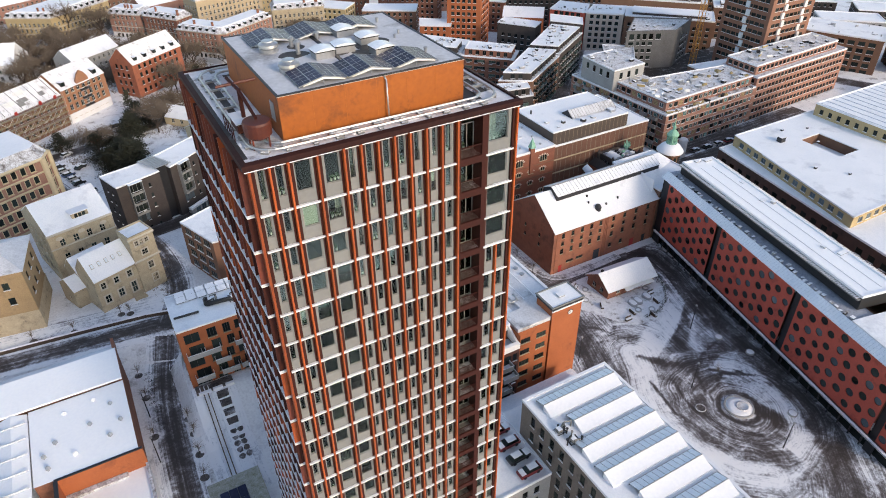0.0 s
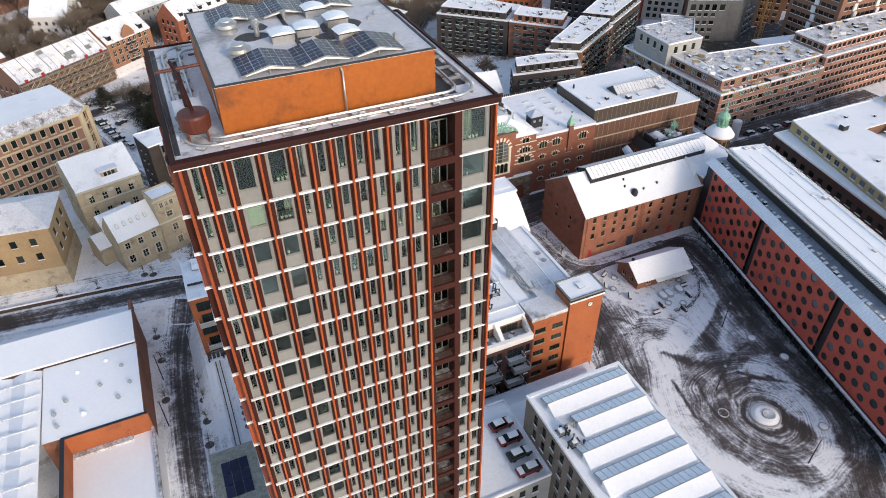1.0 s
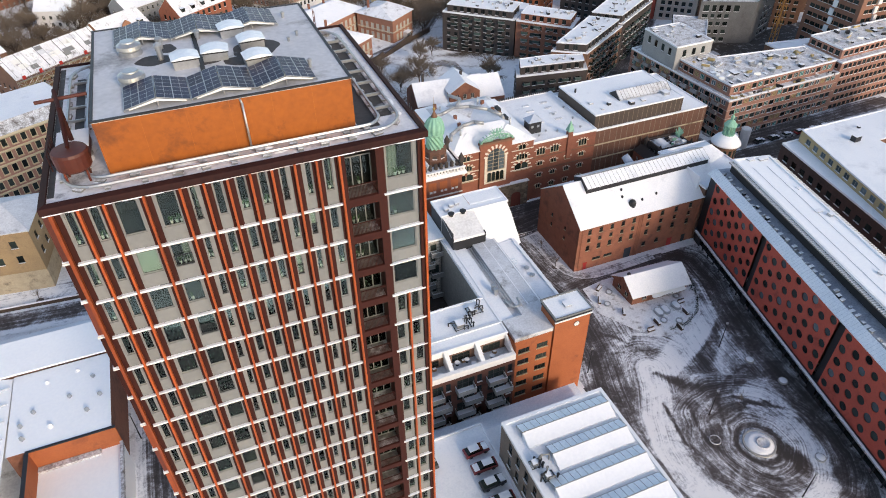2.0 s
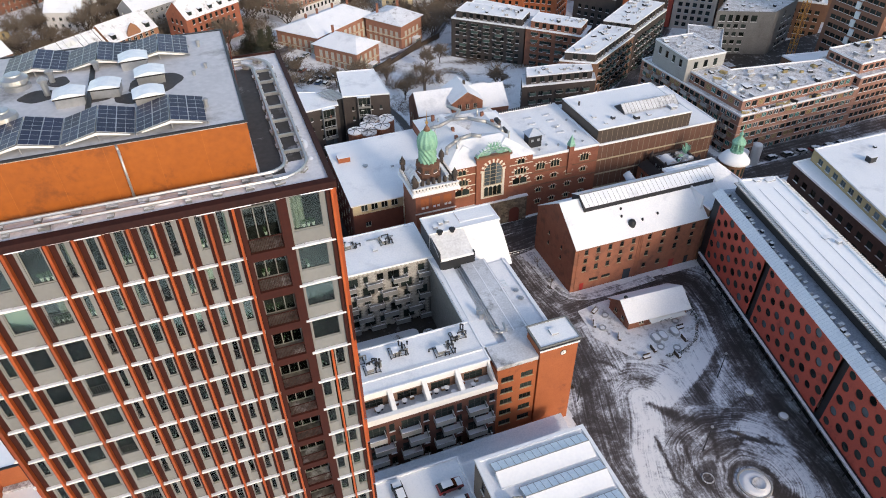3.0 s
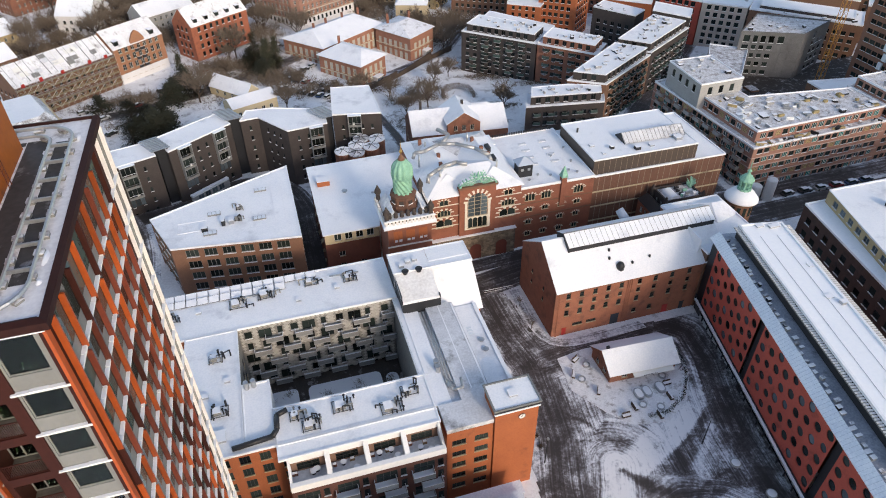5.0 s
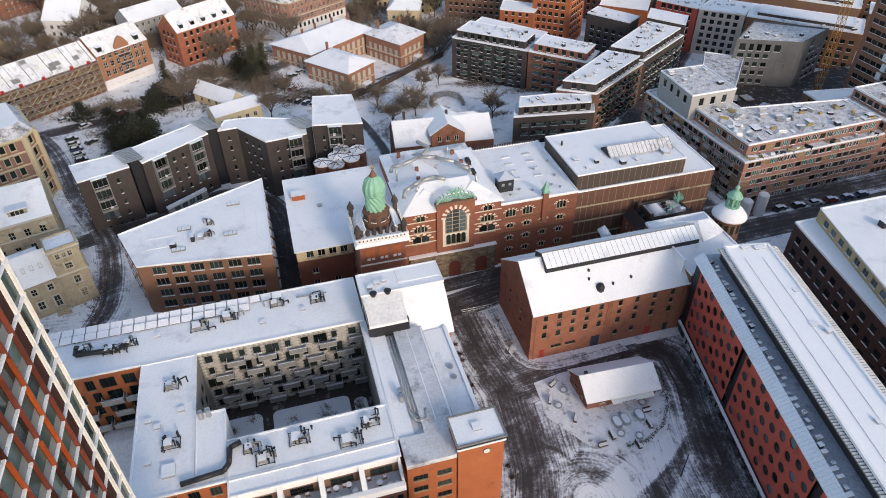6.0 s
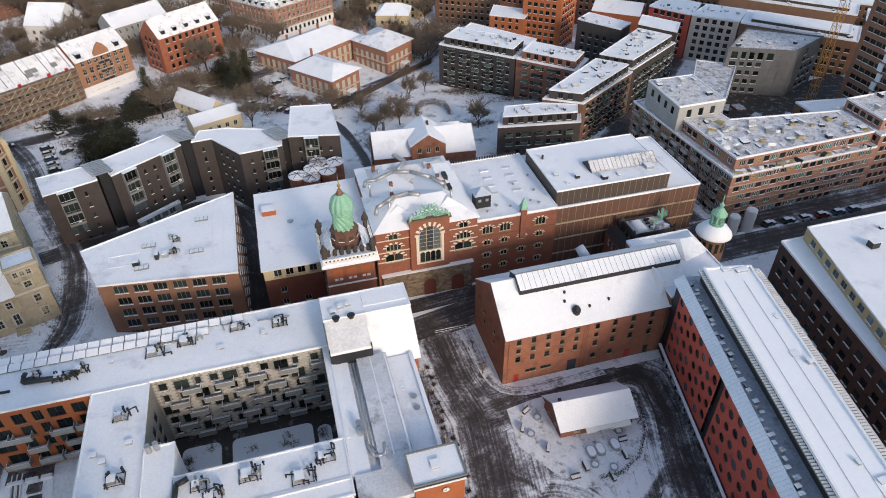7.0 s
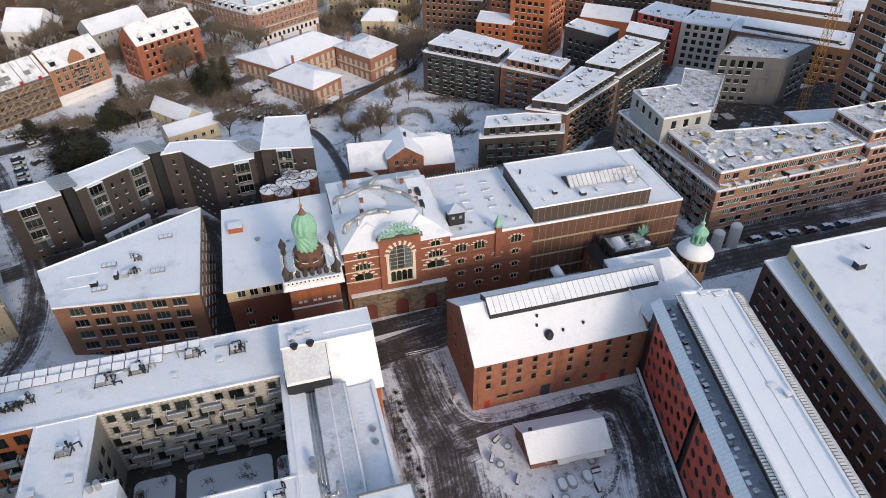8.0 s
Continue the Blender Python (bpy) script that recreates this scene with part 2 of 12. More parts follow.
def tube(bm, a, b, r0, r1=None, n=8, mi=0, cap=True):
    a, b = Vector(a), Vector(b)
    r1 = r0 if r1 is None else r1
    q = (b - a).to_track_quat("Z", "Y").to_matrix()
    ra = [bm.verts.new(a + q @ Vector((r0 * math.cos(2 * math.pi * i / n), r0 * math.sin(2 * math.pi * i / n), 0))) for i in range(n)]
    rb = [bm.verts.new(b + q @ Vector((r1 * math.cos(2 * math.pi * i / n), r1 * math.sin(2 * math.pi * i / n), 0))) for i in range(n)]
    for i in range(n):
        bm.faces.new((ra[i], ra[(i + 1) % n], rb[(i + 1) % n], rb[i])).material_index = mi
    if cap:
        bm.faces.new(ra[::-1]).material_index = mi
        bm.faces.new(rb).material_index = mi


def lathe(bm, c, prof, n=16, mi=0, twist=0.0, ribs=0, rib=0.0):
    """A turned shape: prof is rows of (radius, z)."""
    rings = []
    for k, (r, z) in enumerate(prof):
        ring = []
        for i in range(n):
            a = 2 * math.pi * i / n
            rr = r * (1 + rib * math.cos(ribs * (a + twist * z))) if ribs else r
            ring.append(bm.verts.new((c[0] + rr * math.cos(a), c[1] + rr * math.sin(a), z)))
        rings.append(ring)
    for p, q in zip(rings, rings[1:]):
        for i in range(n):
            bm.faces.new((p[i], p[(i + 1) % n], q[(i + 1) % n], q[i])).material_index = mi
    bm.faces.new(rings[-1]).material_index = mi
    bm.faces.new(rings[0][::-1]).material_index = mi


def to_mesh(name, bm, *mats, smooth=False):
    me = bpy.data.meshes.new(name)
    bmesh.ops.recalc_face_normals(bm, faces=bm.faces)
    bm.to_mesh(me)
    bm.free()
    for m in mats:
        me.materials.append(m)
    if smooth:
        me.polygons.foreach_set("use_smooth", [True] * len(me.polygons))
    return me


def thing(name, x, y, z, label, category, group="", kind=""):
    e = new(name)
    e.location = (x, y, z)
    e.empty_display_size = 1
    return tagged(e, label, category, group, kind)


def hang(ob, parent):
    """Parent ob, whose mesh or pose is given in the world, to a thing."""
    ob.parent = parent
    ob.matrix_parent_inverse = Matrix.Translation(-parent.location)
    return ob


def part(name, bm, mats, parent, label="", smooth=False):
    mats = mats if isinstance(mats, (list, tuple)) else [mats]
    me = bm if isinstance(bm, bpy.types.Mesh) else to_mesh(name, bm, *mats, smooth=smooth)
    ob = new(name, me)
    hang(ob, parent)
    return tagged(ob, label) if label else ob


def ccw(poly):
    a = sum(p[0] * q[1] - q[0] * p[1] for p, q in zip(poly, poly[1:] + poly[:1]))
    return list(poly) if a > 0 else list(poly)[::-1]


def rect(x0, x1, y0, y1):
    return [(x0, y0), (x1, y0), (x1, y1), (x0, y1)]


def rrect(cx, cy, w, d, ang):
    c, s = math.cos(radians(ang)), math.sin(radians(ang))
    return [(cx + u * c - v * s, cy + u * s + v * c) for u, v in ((-w / 2, -d / 2), (w / 2, -d / 2), (w / 2, d / 2), (-w / 2, d / 2))]


def inset(poly, t):
    out = []
    n = len(poly)
    for i in range(n):
        p, c, q = Vector(poly[i - 1]), Vector(poly[i]), Vector(poly[(i + 1) % n])
        a, b = (c - p).normalized(), (q - c).normalized()
        na, nb = Vector((-a.y, a.x)), Vector((-b.y, b.x))
        k = max(1 + na.dot(nb), 0.25)
        out.append(tuple(c + (na + nb) * (t / k)))
    return out


# window kinds: frame material, pane material, panes across and up, ledge material
STYLES = {}


def style(key, frame_m, pane_m, nx=1, ny=1, ledge=None, bar=0.07):
    STYLES[key] = (frame_m, pane_m, nx, ny, ledge, bar)


style("dark", FRAME_DARK, PANE, 1, 1, SNOW)
style("dark2", FRAME_DARK, PANE, 2, 1, SNOW)
style("white", WHITE_PAINT, PANE, 2, 1, STONE, 0.06)
style("white3", WHITE_PAINT, PANE, 2, 2, STONE, 0.055)
style("malt", FRAME_DARK, PANE, 1, 2, STONE, 0.08)
style("green", WHITE_PAINT, PANE_GREEN, 3, 1, None)
style("timber", WOOD_YELLOW, BRICK_TAN, 3, 3, None, 0.16)
style("film", WHITE_PAINT, PANE_LIGHT, 2, 1, None, 0.12)
style("hole", CONCRETE, PANE, 1, 1, SNOW, 0.04)
style("grid", FRAME_DARK, PANE, 3, 2, None)
style("light", FRAME_GREY, PANE_LIGHT, 2, 1, SNOW)
WIN = {}


def sash(bm, w, h, nx, ny, t, pane_mi=None, y0=0.08, y1=0.17, yp=0.14):
    """A window frame with its bars in one piece, standing proud of the panes; pane_mi lays the panes in too."""
    def split(size, n):
        cut = [(-size / 2, -size / 2 + t, True)]
        edge = -size / 2 + t
        for i in range(1, n):
            c = -size / 2 + size * i / n
            cut += [(edge, c - t / 2, False), (c - t / 2, c + t / 2, True)]
            edge = c + t / 2
        return cut + [(edge, size / 2 - t, False), (size / 2 - t, size / 2, True)]
    cols, lines = split(w, nx), split(h, ny)
    verts = {}

    def v(x, y, z):
        k = (round(x, 4), round(y, 4), round(z, 4))
        if k not in verts:
            verts[k] = bm.verts.new((x, y, z))
        return verts[k]
    for a, (x0, x1, bx) in enumerate(cols):
        for b, (z0, z1, bz) in enumerate(lines):
            y = y0 if bx or bz else yp
            if bx or bz or pane_mi is not None:
                f = bm.faces.new((v(x0, y, z0), v(x1, y, z0), v(x1, y, z1), v(x0, y, z1)))
                f.material_index = 0 if bx or bz else pane_mi
            if not (bx or bz):
                for p, q in (((x0, z0), (x1, z0)), ((x1, z0), (x1, z1)), ((x1, z1), (x0, z1)), ((x0, z1), (x0, z0))):
                    bm.faces.new((v(p[0], y0, p[1]), v(q[0], y0, q[1]), v(q[0], yp, q[1]), v(p[0], yp, p[1])))
    for axis, other in ((0, lines), (1, cols)):
        for e in (-1, 1):
            for c0, c1, _ in other:
                pts = [(e * w / 2, c0), (e * w / 2, c1)] if axis == 0 else [(c0, e * h / 2), (c1, e * h / 2)]
                bm.faces.new((v(pts[0][0], y0, pts[0][1]), v(pts[1][0], y0, pts[1][1]), v(pts[1][0], y1, pts[1][1]), v(pts[0][0], y1, pts[0][1])))
    return v


def sill(bm, v, w, h, y0=0.08, d=0.14, t=0.12):
    """A ledge hanging on the frame's lower edge."""
    top = [v(-w / 2, y0, -h / 2), v(w / 2, y0, -h / 2), bm.verts.new((w / 2 + 0.08, -d, -h / 2)), bm.verts.new((-w / 2 - 0.08, -d, -h / 2))]
    low = [bm.verts.new(q.co - Vector((0, 0, t))) for q in top]
    faces = [bm.faces.new(top)] + [bm.faces.new((top[k], low[k], low[(k + 1) % 4], top[(k + 1) % 4])) for k in range(4)]
    for f in faces:
        f.material_index = 1


def window_meshes(w, h, key):
    k = (round(w, 2), round(h, 2), key)
    if k not in WIN:
        fm, pm, nx, ny, ledge, t = STYLES[key]
        bm = bmesh.new()
        v = sash(bm, w, h, nx, ny, t)
        if ledge:
            sill(bm, v, w, h)
        fme = to_mesh("window", bm, fm, *([ledge] if ledge else []))
        bm = bmesh.new()
        box(bm, -w / 2 + 0.01, w / 2 - 0.01, 0.14, 0.16, -h / 2 + 0.01, h / 2 - 0.01)
        WIN[k] = (fme, to_mesh("pane", bm, pm))
    return WIN[k]


def window_single(w, h, key):
    """Frame, ledge and panes of a window farther off in one mesh."""
    k = (round(w, 2), round(h, 2), key, "one")
    if k not in WIN:
        fm, pm, nx, ny, ledge, t = STYLES[key]
        bm = bmesh.new()
        v = sash(bm, w, h, nx, ny, t, 2 if ledge else 1)
        if ledge:
            sill(bm, v, w, h)
        WIN[k] = to_mesh("window", bm, fm, *([ledge] if ledge else []), pm)
    return WIN[k]


def windows_joined(parent, items):
    """All the windows of one far wall as one mesh."""
    me = bpy.data.meshes.new("glazing")
    v, f, mi = [], [], []
    for mw, w, h, key in items:
        src = window_single(w, h, key)
        n = len(v)
        v += [tuple(mw @ q.co) for q in src.vertices]
        f += [tuple(n + i for i in p.vertices) for p in src.polygons]
        mi += [p.material_index for p in src.polygons]
    me.from_pydata(v, [], f)
    for m_ in window_single(*items[0][1:]).materials:
        me.materials.append(m_)
    me.polygons.foreach_set("material_index", mi)
    ob = part("glazing", me, None, parent)
    ob["kind"] = "stuff"


def add_window(parent, m, w, h, key, name="window", single=False):
    if single:
        ob = new(name, window_single(w, h, key))
        hang(ob, parent).matrix_basis = m
        return ob
    fme, pme = window_meshes(w, h, key)
    ob = new(name, fme)
    hang(ob, parent).matrix_basis = m
    pn = new("pane", pme)
    pn.parent = ob
    return ob


def wall_frame(p0, p1):
    p0, p1 = Vector((*p0, 0)), Vector((*p1, 0))
    u = (p1 - p0).normalized()
    n = Vector((u.y, -u.x, 0))
    return p0, u, n, (p1 - p0).length


def wall(parent, p0, p1, z0, z1, m, holes=(), depth=0.22, name="wall", far=1, label=""):
    """A wall from p0 to p1 (outside to its right), pierced by holes (u0, u1, v0, v1, kind), with reveals and windows."""
    o, u, n, L = wall_frame(p0, p1)
    holes = [h for h in holes if h[0] > 0.05 and h[1] < L - 0.05 and h[2] >= z0 and h[3] <= z1]
    us = sorted({0.0, round(L, 4), *(round(h[0], 4) for h in holes), *(round(h[1], 4) for h in holes)})
    vs = sorted({round(z0, 4), round(z1, 4), *(round(h[2], 4) for h in holes), *(round(h[3], 4) for h in holes)})
    iu, iv = {x: i for i, x in enumerate(us)}, {x: i for i, x in enumerate(vs)}
    full = np.ones((len(us) - 1, len(vs) - 1), bool)
    for h in holes:
        full[iu[round(h[0], 4)]:iu[round(h[1], 4)], iv[round(h[2], 4)]:iv[round(h[3], 4)]] = False
    bm = bmesh.new()
    cache = {}

    def v(i, j):
        if (i, j) not in cache:
            cache[i, j] = bm.verts.new(o + u * us[i] + Vector((0, 0, vs[j])))
        return cache[i, j]
    for j in range(len(vs) - 1):
        i = 0
        while i < len(us) - 1:
            if full[i, j]:
                bm.faces.new((v(i, j), v(i + 1, j), v(i + 1, j + 1), v(i, j + 1)))
            i += 1
    back = -n * depth
    for h in holes:
        c = [o + u * a + Vector((0, 0, b)) for a, b in ((h[0], h[2]), (h[1], h[2]), (h[1], h[3]), (h[0], h[3]))]
        f = [v(iu[round(a, 4)], iv[round(b, 4)]) for a, b in ((h[0], h[2]), (h[1], h[2]), (h[1], h[3]), (h[0], h[3]))]
        g = [bm.verts.new(p + back) for p in c]
        for k in range(4):
            bm.faces.new((f[k], g[k], g[(k + 1) % 4], f[(k + 1) % 4]))
    me = bpy.data.meshes.new(name)
    bm.to_mesh(me)
    bm.free()
    me.materials.append(m)
    w = part(name, me, m, parent, label)
    items = []
    if True:
        for h in holes:
            if h[4]:
                cu, cv = (h[0] + h[1]) / 2, (h[2] + h[3]) / 2
                p = o + u * cu + Vector((0, 0, cv))
                mw = Matrix(((u.x, -n.x, 0, p.x), (u.y, -n.y, 0, p.y), (0, 0, 1, p.z), (0, 0, 0, 1)))
                if far == 2:
                    items.append((mw, h[1] - h[0], h[3] - h[2], h[4]))
                else:
                    add_window(parent, mw, h[1] - h[0], h[3] - h[2], h[4], single=far == 1)
    if items:
        windows_joined(parent, items)
    return w


def rows(L, z0, step, n, bay, w, h, sill=0.9, key="dark", margin=1.0, skip=None):
    """Even window rows for a wall of length L."""
    k = max(int((L - 2 * margin) / bay), 0)
    out = []
    for j in range(n):
        for i in range(k):
            if skip and skip(i, j):
                continue
            c = L / 2 + (i - (k - 1) / 2) * bay
            out.append((c - w / 2, c + w / 2, z0 + j * step + sill, z0 + j * step + sill + h, key))
    return out


def flat_roof(parent, poly, z, m=None, par=0.22, pw=0.22, pm=None, name="roof"):
    """A snowy flat roof with its raised edge."""
    poly = ccw(poly)
    m, pm = m or SNOW_ROOF, pm or SNOW_ROOF
    ins = inset(poly, pw)
    out = inset(poly, -0.06)
    bm = bmesh.new()
    f = bm.faces.new([bm.verts.new((x, y, z)) for x, y in ins])
    bmesh.ops.triangulate(bm, faces=[f])
    part(name, bm, m, parent, "snow-covered flat roof")
    bm = bmesh.new()
    n = len(poly)
    a = [bm.verts.new((x, y, z - 0.25)) for x, y in out]
    b = [bm.verts.new((x, y, z + par)) for x, y in out]
    c = [bm.verts.new((x, y, z + par)) for x, y in ins]
    d = [bm.verts.new((x, y, z - 0.05)) for x, y in ins]
    for i in range(n):
        j = (i + 1) % n
        for s, t in ((a, b), (b, c), (c, d)):
            bm.faces.new((s[i], s[j], t[j], t[i]))
    part("parapet", bm, pm, parent)




def faces_view(p0, p1):
    o, u, n, L = wall_frame(p0, p1)
    mid = Vector(p0) * 0.5 + Vector(p1) * 0.5
    return any(Vector((n.x, n.y)).dot(Vector(e) - mid) > 0 for e in ((0, 0), (67, 30)))


def block(name, label, poly, z1, m, step=3.1, n=None, bay=3.2, w=1.3, h=1.6, sill=0.9, key="dark", z0=None, roof=True, category="building",
          roof_m=None, par=0.35, pm=None, first=0.0, parent=None, margin=1.0, skip=None, all_sides=False, far=1):
    """A house from a footprint: pierced walls with windows on the sides that can be seen, and a flat roof."""
    poly = ccw(poly)
    cx, cy = sum(p[0] for p in poly) / len(poly), sum(p[1] for p in poly) / len(poly)
    zg = min(ground_z(*p) for p in poly) if z0 is None else z0
    b = parent or thing(name, cx, cy, zg, label, category)
    nn = n if n is not None else int((z1 - zg - first - 0.3) / step)
    base = z1 - 0.35 - nn * step if n is None and not first else zg + first
    for p, q in zip(poly, poly[1:] + poly[:1]):
        L = (Vector(q) - Vector(p)).length
        hs = rows(L, base, step, nn, bay, w, h, sill, key, margin, skip) if (all_sides or faces_view(p, q)) else []
        wall(b, p, q, zg, z1, m, hs, far=far)
    if roof:
        flat_roof(b, poly, z1, roof_m, par=par, pm=pm)
    return b


def gable(parent, poly, ze, zr, m=None, wall_m=None, over=0.4, hip=0.0, thick=0.18, name="roof", lab="snow-covered pitched roof"):
    """A pitched roof over a four-cornered plan; the ridge runs along poly[0]->poly[1]. hip: how far its ends are drawn in."""
    m = m or SNOW_ROOF
    a, b, c, d = (Vector((*p, 0)) for p in poly)
    u, v = (b - a).normalized(), (d - a).normalized()
    a0, b0, c0, d0 = a - u * over * (hip > 0) - v * over, b + u * over * (hip > 0) - v * over, c + u * over * (hip > 0) + v * over, d - u * over * (hip > 0) + v * over
    half = (d - a).length / 2
    drop = (zr - ze) * over / half
    r0, r1 = (a + d) / 2 + u * hip, (b + c) / 2 - u * hip
    Z = lambda p, z: p + Vector((0, 0, z))
    bm = bmesh.new()
    for dz in (0, thick):
        e = [bm.verts.new(Z(p, ze - drop + dz)) for p in (a0, b0, c0, d0)]
        r = [bm.verts.new(Z(p, zr + dz)) for p in (r0, r1)]
        bm.faces.new((e[0], e[1], r[1], r[0]))
        bm.faces.new((e[2], e[3], r[0], r[1]))
        if hip:
            bm.faces.new((e[1], e[2], r[1]))
            bm.faces.new((e[3], e[0], r[0]))
        if dz == 0:
            lo = e + r
        else:
            hi = e + r
    for i, j in ((0, 1), (2, 3)) + (((1, 2), (3, 0)) if hip else ((1, 5), (5, 2), (3, 4), (4, 0))):
        bm.faces.new((lo[i], lo[j], hi[j], hi[i]))
    part(name, bm, m, parent, lab)
    if not hip and wall_m:
        for p, q, r in ((b, c, r1), (d, a, r0)):
            bm = bmesh.new()
            bm.faces.new([bm.verts.new(x) for x in (Z(p, ze), Z(q, ze), Z(r, zr))])
            part("gable_wall", bm, wall_m, parent)


def house(name, label, poly, ze, zr, m, hip=0.0, roof_m=None, z0=None, category="house", over=0.4, **kw):
    cx, cy = sum(p[0] for p in poly) / 4, sum(p[1] for p in poly) / 4
    zg = min(ground_z(*p) for p in poly) if z0 is None else z0
    b = thing(name, cx, cy, zg, label, category)
    block(name, label, poly, ze, m, roof=False, parent=b, z0=zg, **kw)
    gable(b, poly, ze, zr, roof_m, m, hip=hip, over=over)
    return b


def roof_box(parent, x0, x1, y0, y1, z, h, m, cap=SNOW, name="roof_hatch", label=""):
    """A plant box on a roof, its top under snow."""
    bm = bmesh.new()
    box(bm, x0, x1, y0, y1, z - 0.05, z + h)
    box(bm, x0 - 0.04, x1 + 0.04, y0 - 0.04, y1 + 0.04, z + h, z + h + 0.08, 1)
    return part(name, bm, [m, cap], parent, label)


def duct(parent, pts, r=0.25, m=GREY_METAL, name="duct"):
    bm = bmesh.new()
    for a, b in zip(pts, pts[1:]):
        tube(bm, a, b, r, n=8)
    return part(name, bm, m, parent, smooth=True)


def vent(parent, x, y, z, r=0.25, h=0.7, m=GREY_METAL):
    bm = bmesh.new()
    lathe(bm, (x, y), [(r, z - 0.05), (r, z + h * 0.7), (r * 1.5, z + h * 0.72), (r * 1.5, z + h * 0.85), (r * 0.5, z + h)], 10)
    return part("roof_vent", bm, m, parent, smooth=False)


# ---------------------------------------------------------------- the tower
TX0, TX1, TY0, TY1, TZ = 7.9, 31.0, 42.65, 63.5, 87.9
SILL0, STOREY = 83.5, 3.22
FINS = [8.05, 9.5, 10.9, 13.1, 15.2, 16.6, 18.0, 19.4, 20.75, 22.2, 23.6, 25.1]
rng = random.Random(4)
tower = thing("apartment_tower", 19.5, 53, 0, "tall apartment tower with orange metal fins, grey panels and snowy ledges", "building")


def local_panel(w, h, hole, t=0.12):
    """A facade panel, origin at its lower left front edge, with an opening."""
    bm = bmesh.new()
    a0, a1, b0, b1 = hole
    box(bm, 0, a0, 0, t, 0, h)
    box(bm, a1, w, 0, t, 0, h)
    box(bm, a0, a1, 0, t, 0, b0)
    box(bm, a0, a1, 0, t, b1, h)
    return to_mesh("panel", bm, GREY_PANEL)


style("tower", FRAME_GREY, CLEAR, 1, 1, None, 0.06)
style("tower2", FRAME_GREY, CLEAR, 2, 1, None, 0.06)
DETAILED = 16                     # storeys built window by window
PANELS = {}
low_panel, low_pane = bmesh.new(), bmesh.new()


def curtain_mesh(w, h):
    bm = bmesh.new()
    n = max(int(w / 0.09), 3)
    lo, hi = [], []
    for i in range(n + 1):
        x, y = -w / 2 + w * i / n, 0.05 * math.sin(i * 2.1)
        lo.append(bm.verts.new((x, y, -h / 2)))
        hi.append(bm.verts.new((x, y, h / 2)))
    for i in range(n):
        bm.faces.new((lo[i], lo[i + 1], hi[i + 1], hi[i]))
    return to_mesh("curtain", bm, CURTAIN)


CURT = {}
POT_WHITE = mat("white_glazed_pot", (0.75, 0.75, 0.70), (0.6, 0.6, 0.56), rough=0.3, bump=0)
LEAF = mat("house_plant_leaf", (0.06, 0.13, 0.04), (0.03, 0.07, 0.025), rough=0.5, bump=0)
SILL_THINGS = []
for s in range(5):
    rs_ = random.Random(40 + s)
    b = bmesh.new()
    for i in range(1 + s % 3):
        x = (i - (s % 3) / 2) * 0.3
        lathe(b, (x, 0), [(0.07, 0), (0.11, 0.2), (0.1, 0.22)], 8)
        for _ in range(7):
            a = Vector((x + rs_.uniform(-0.16, 0.16), rs_.uniform(-0.08, 0.1), 0.25 + rs_.uniform(0.05, 0.4)))
            tube(b, (x, 0, 0.2), a, 0.012, 0.05, n=4, mi=1)
    SILL_THINGS.append(to_mesh("flower_pot", b, POT_WHITE, LEAF))
gb = bmesh.new()
box(gb, -0.45, 0.45, -0.02, 0.02, 0.85, 0.9)
box(gb, -0.45, 0.45, -0.02, 0.02, 0.05, 0.09)
for i in range(9):
    box(gb, -0.44 + i * 0.11 - 0.012, -0.44 + i * 0.11 + 0.012, -0.012, 0.012, 0.09, 0.85)
GRILLE = to_mesh("guard_rail", gb, DARK_METAL)


def dress(win, w, h):
    """Curtains, blinds and window-sill things behind a pane."""
    k = rng.random()
    if k < 0.10:
        drop = rng.choice((0.05, 0.05, 0.7, 1.1))
        bm_key = ("blind", round(w, 2), round(h, 2), drop)
        if bm_key not in CURT:
            bm = bmesh.new()
            box(bm, -w / 2 + 0.06, w / 2 - 0.06, 0.2, 0.22, -h / 2 + drop, h / 2 - 0.05)
            CURT[bm_key] = to_mesh("blind", bm, BLIND)
        o = new("blind", CURT[bm_key])
        o.parent = win
    elif k < 0.36:
        cw = round(w * rng.choice((0.2, 0.25, 0.4, 0.95)), 2)
        ck = (cw, round(h, 2))
        if ck not in CURT:
            CURT[ck] = curtain_mesh(cw, h - 0.1)
        o = new("curtain", CURT[ck])
        o.parent = win
        o.location = (rng.choice((-1, 1)) * (w - cw - 0.1) / 2 if cw < w * 0.8 else 0, 0.3, 0)
    if rng.random() < 0.6:
        o = new(rng.choice(("flower_pot", "flower_pot", "planter_box")), rng.choice(SILL_THINGS))
        o.parent = win
        o.location = (rng.uniform(-0.25, 0.25) * w, 0.26, -h / 2 + 0.06)


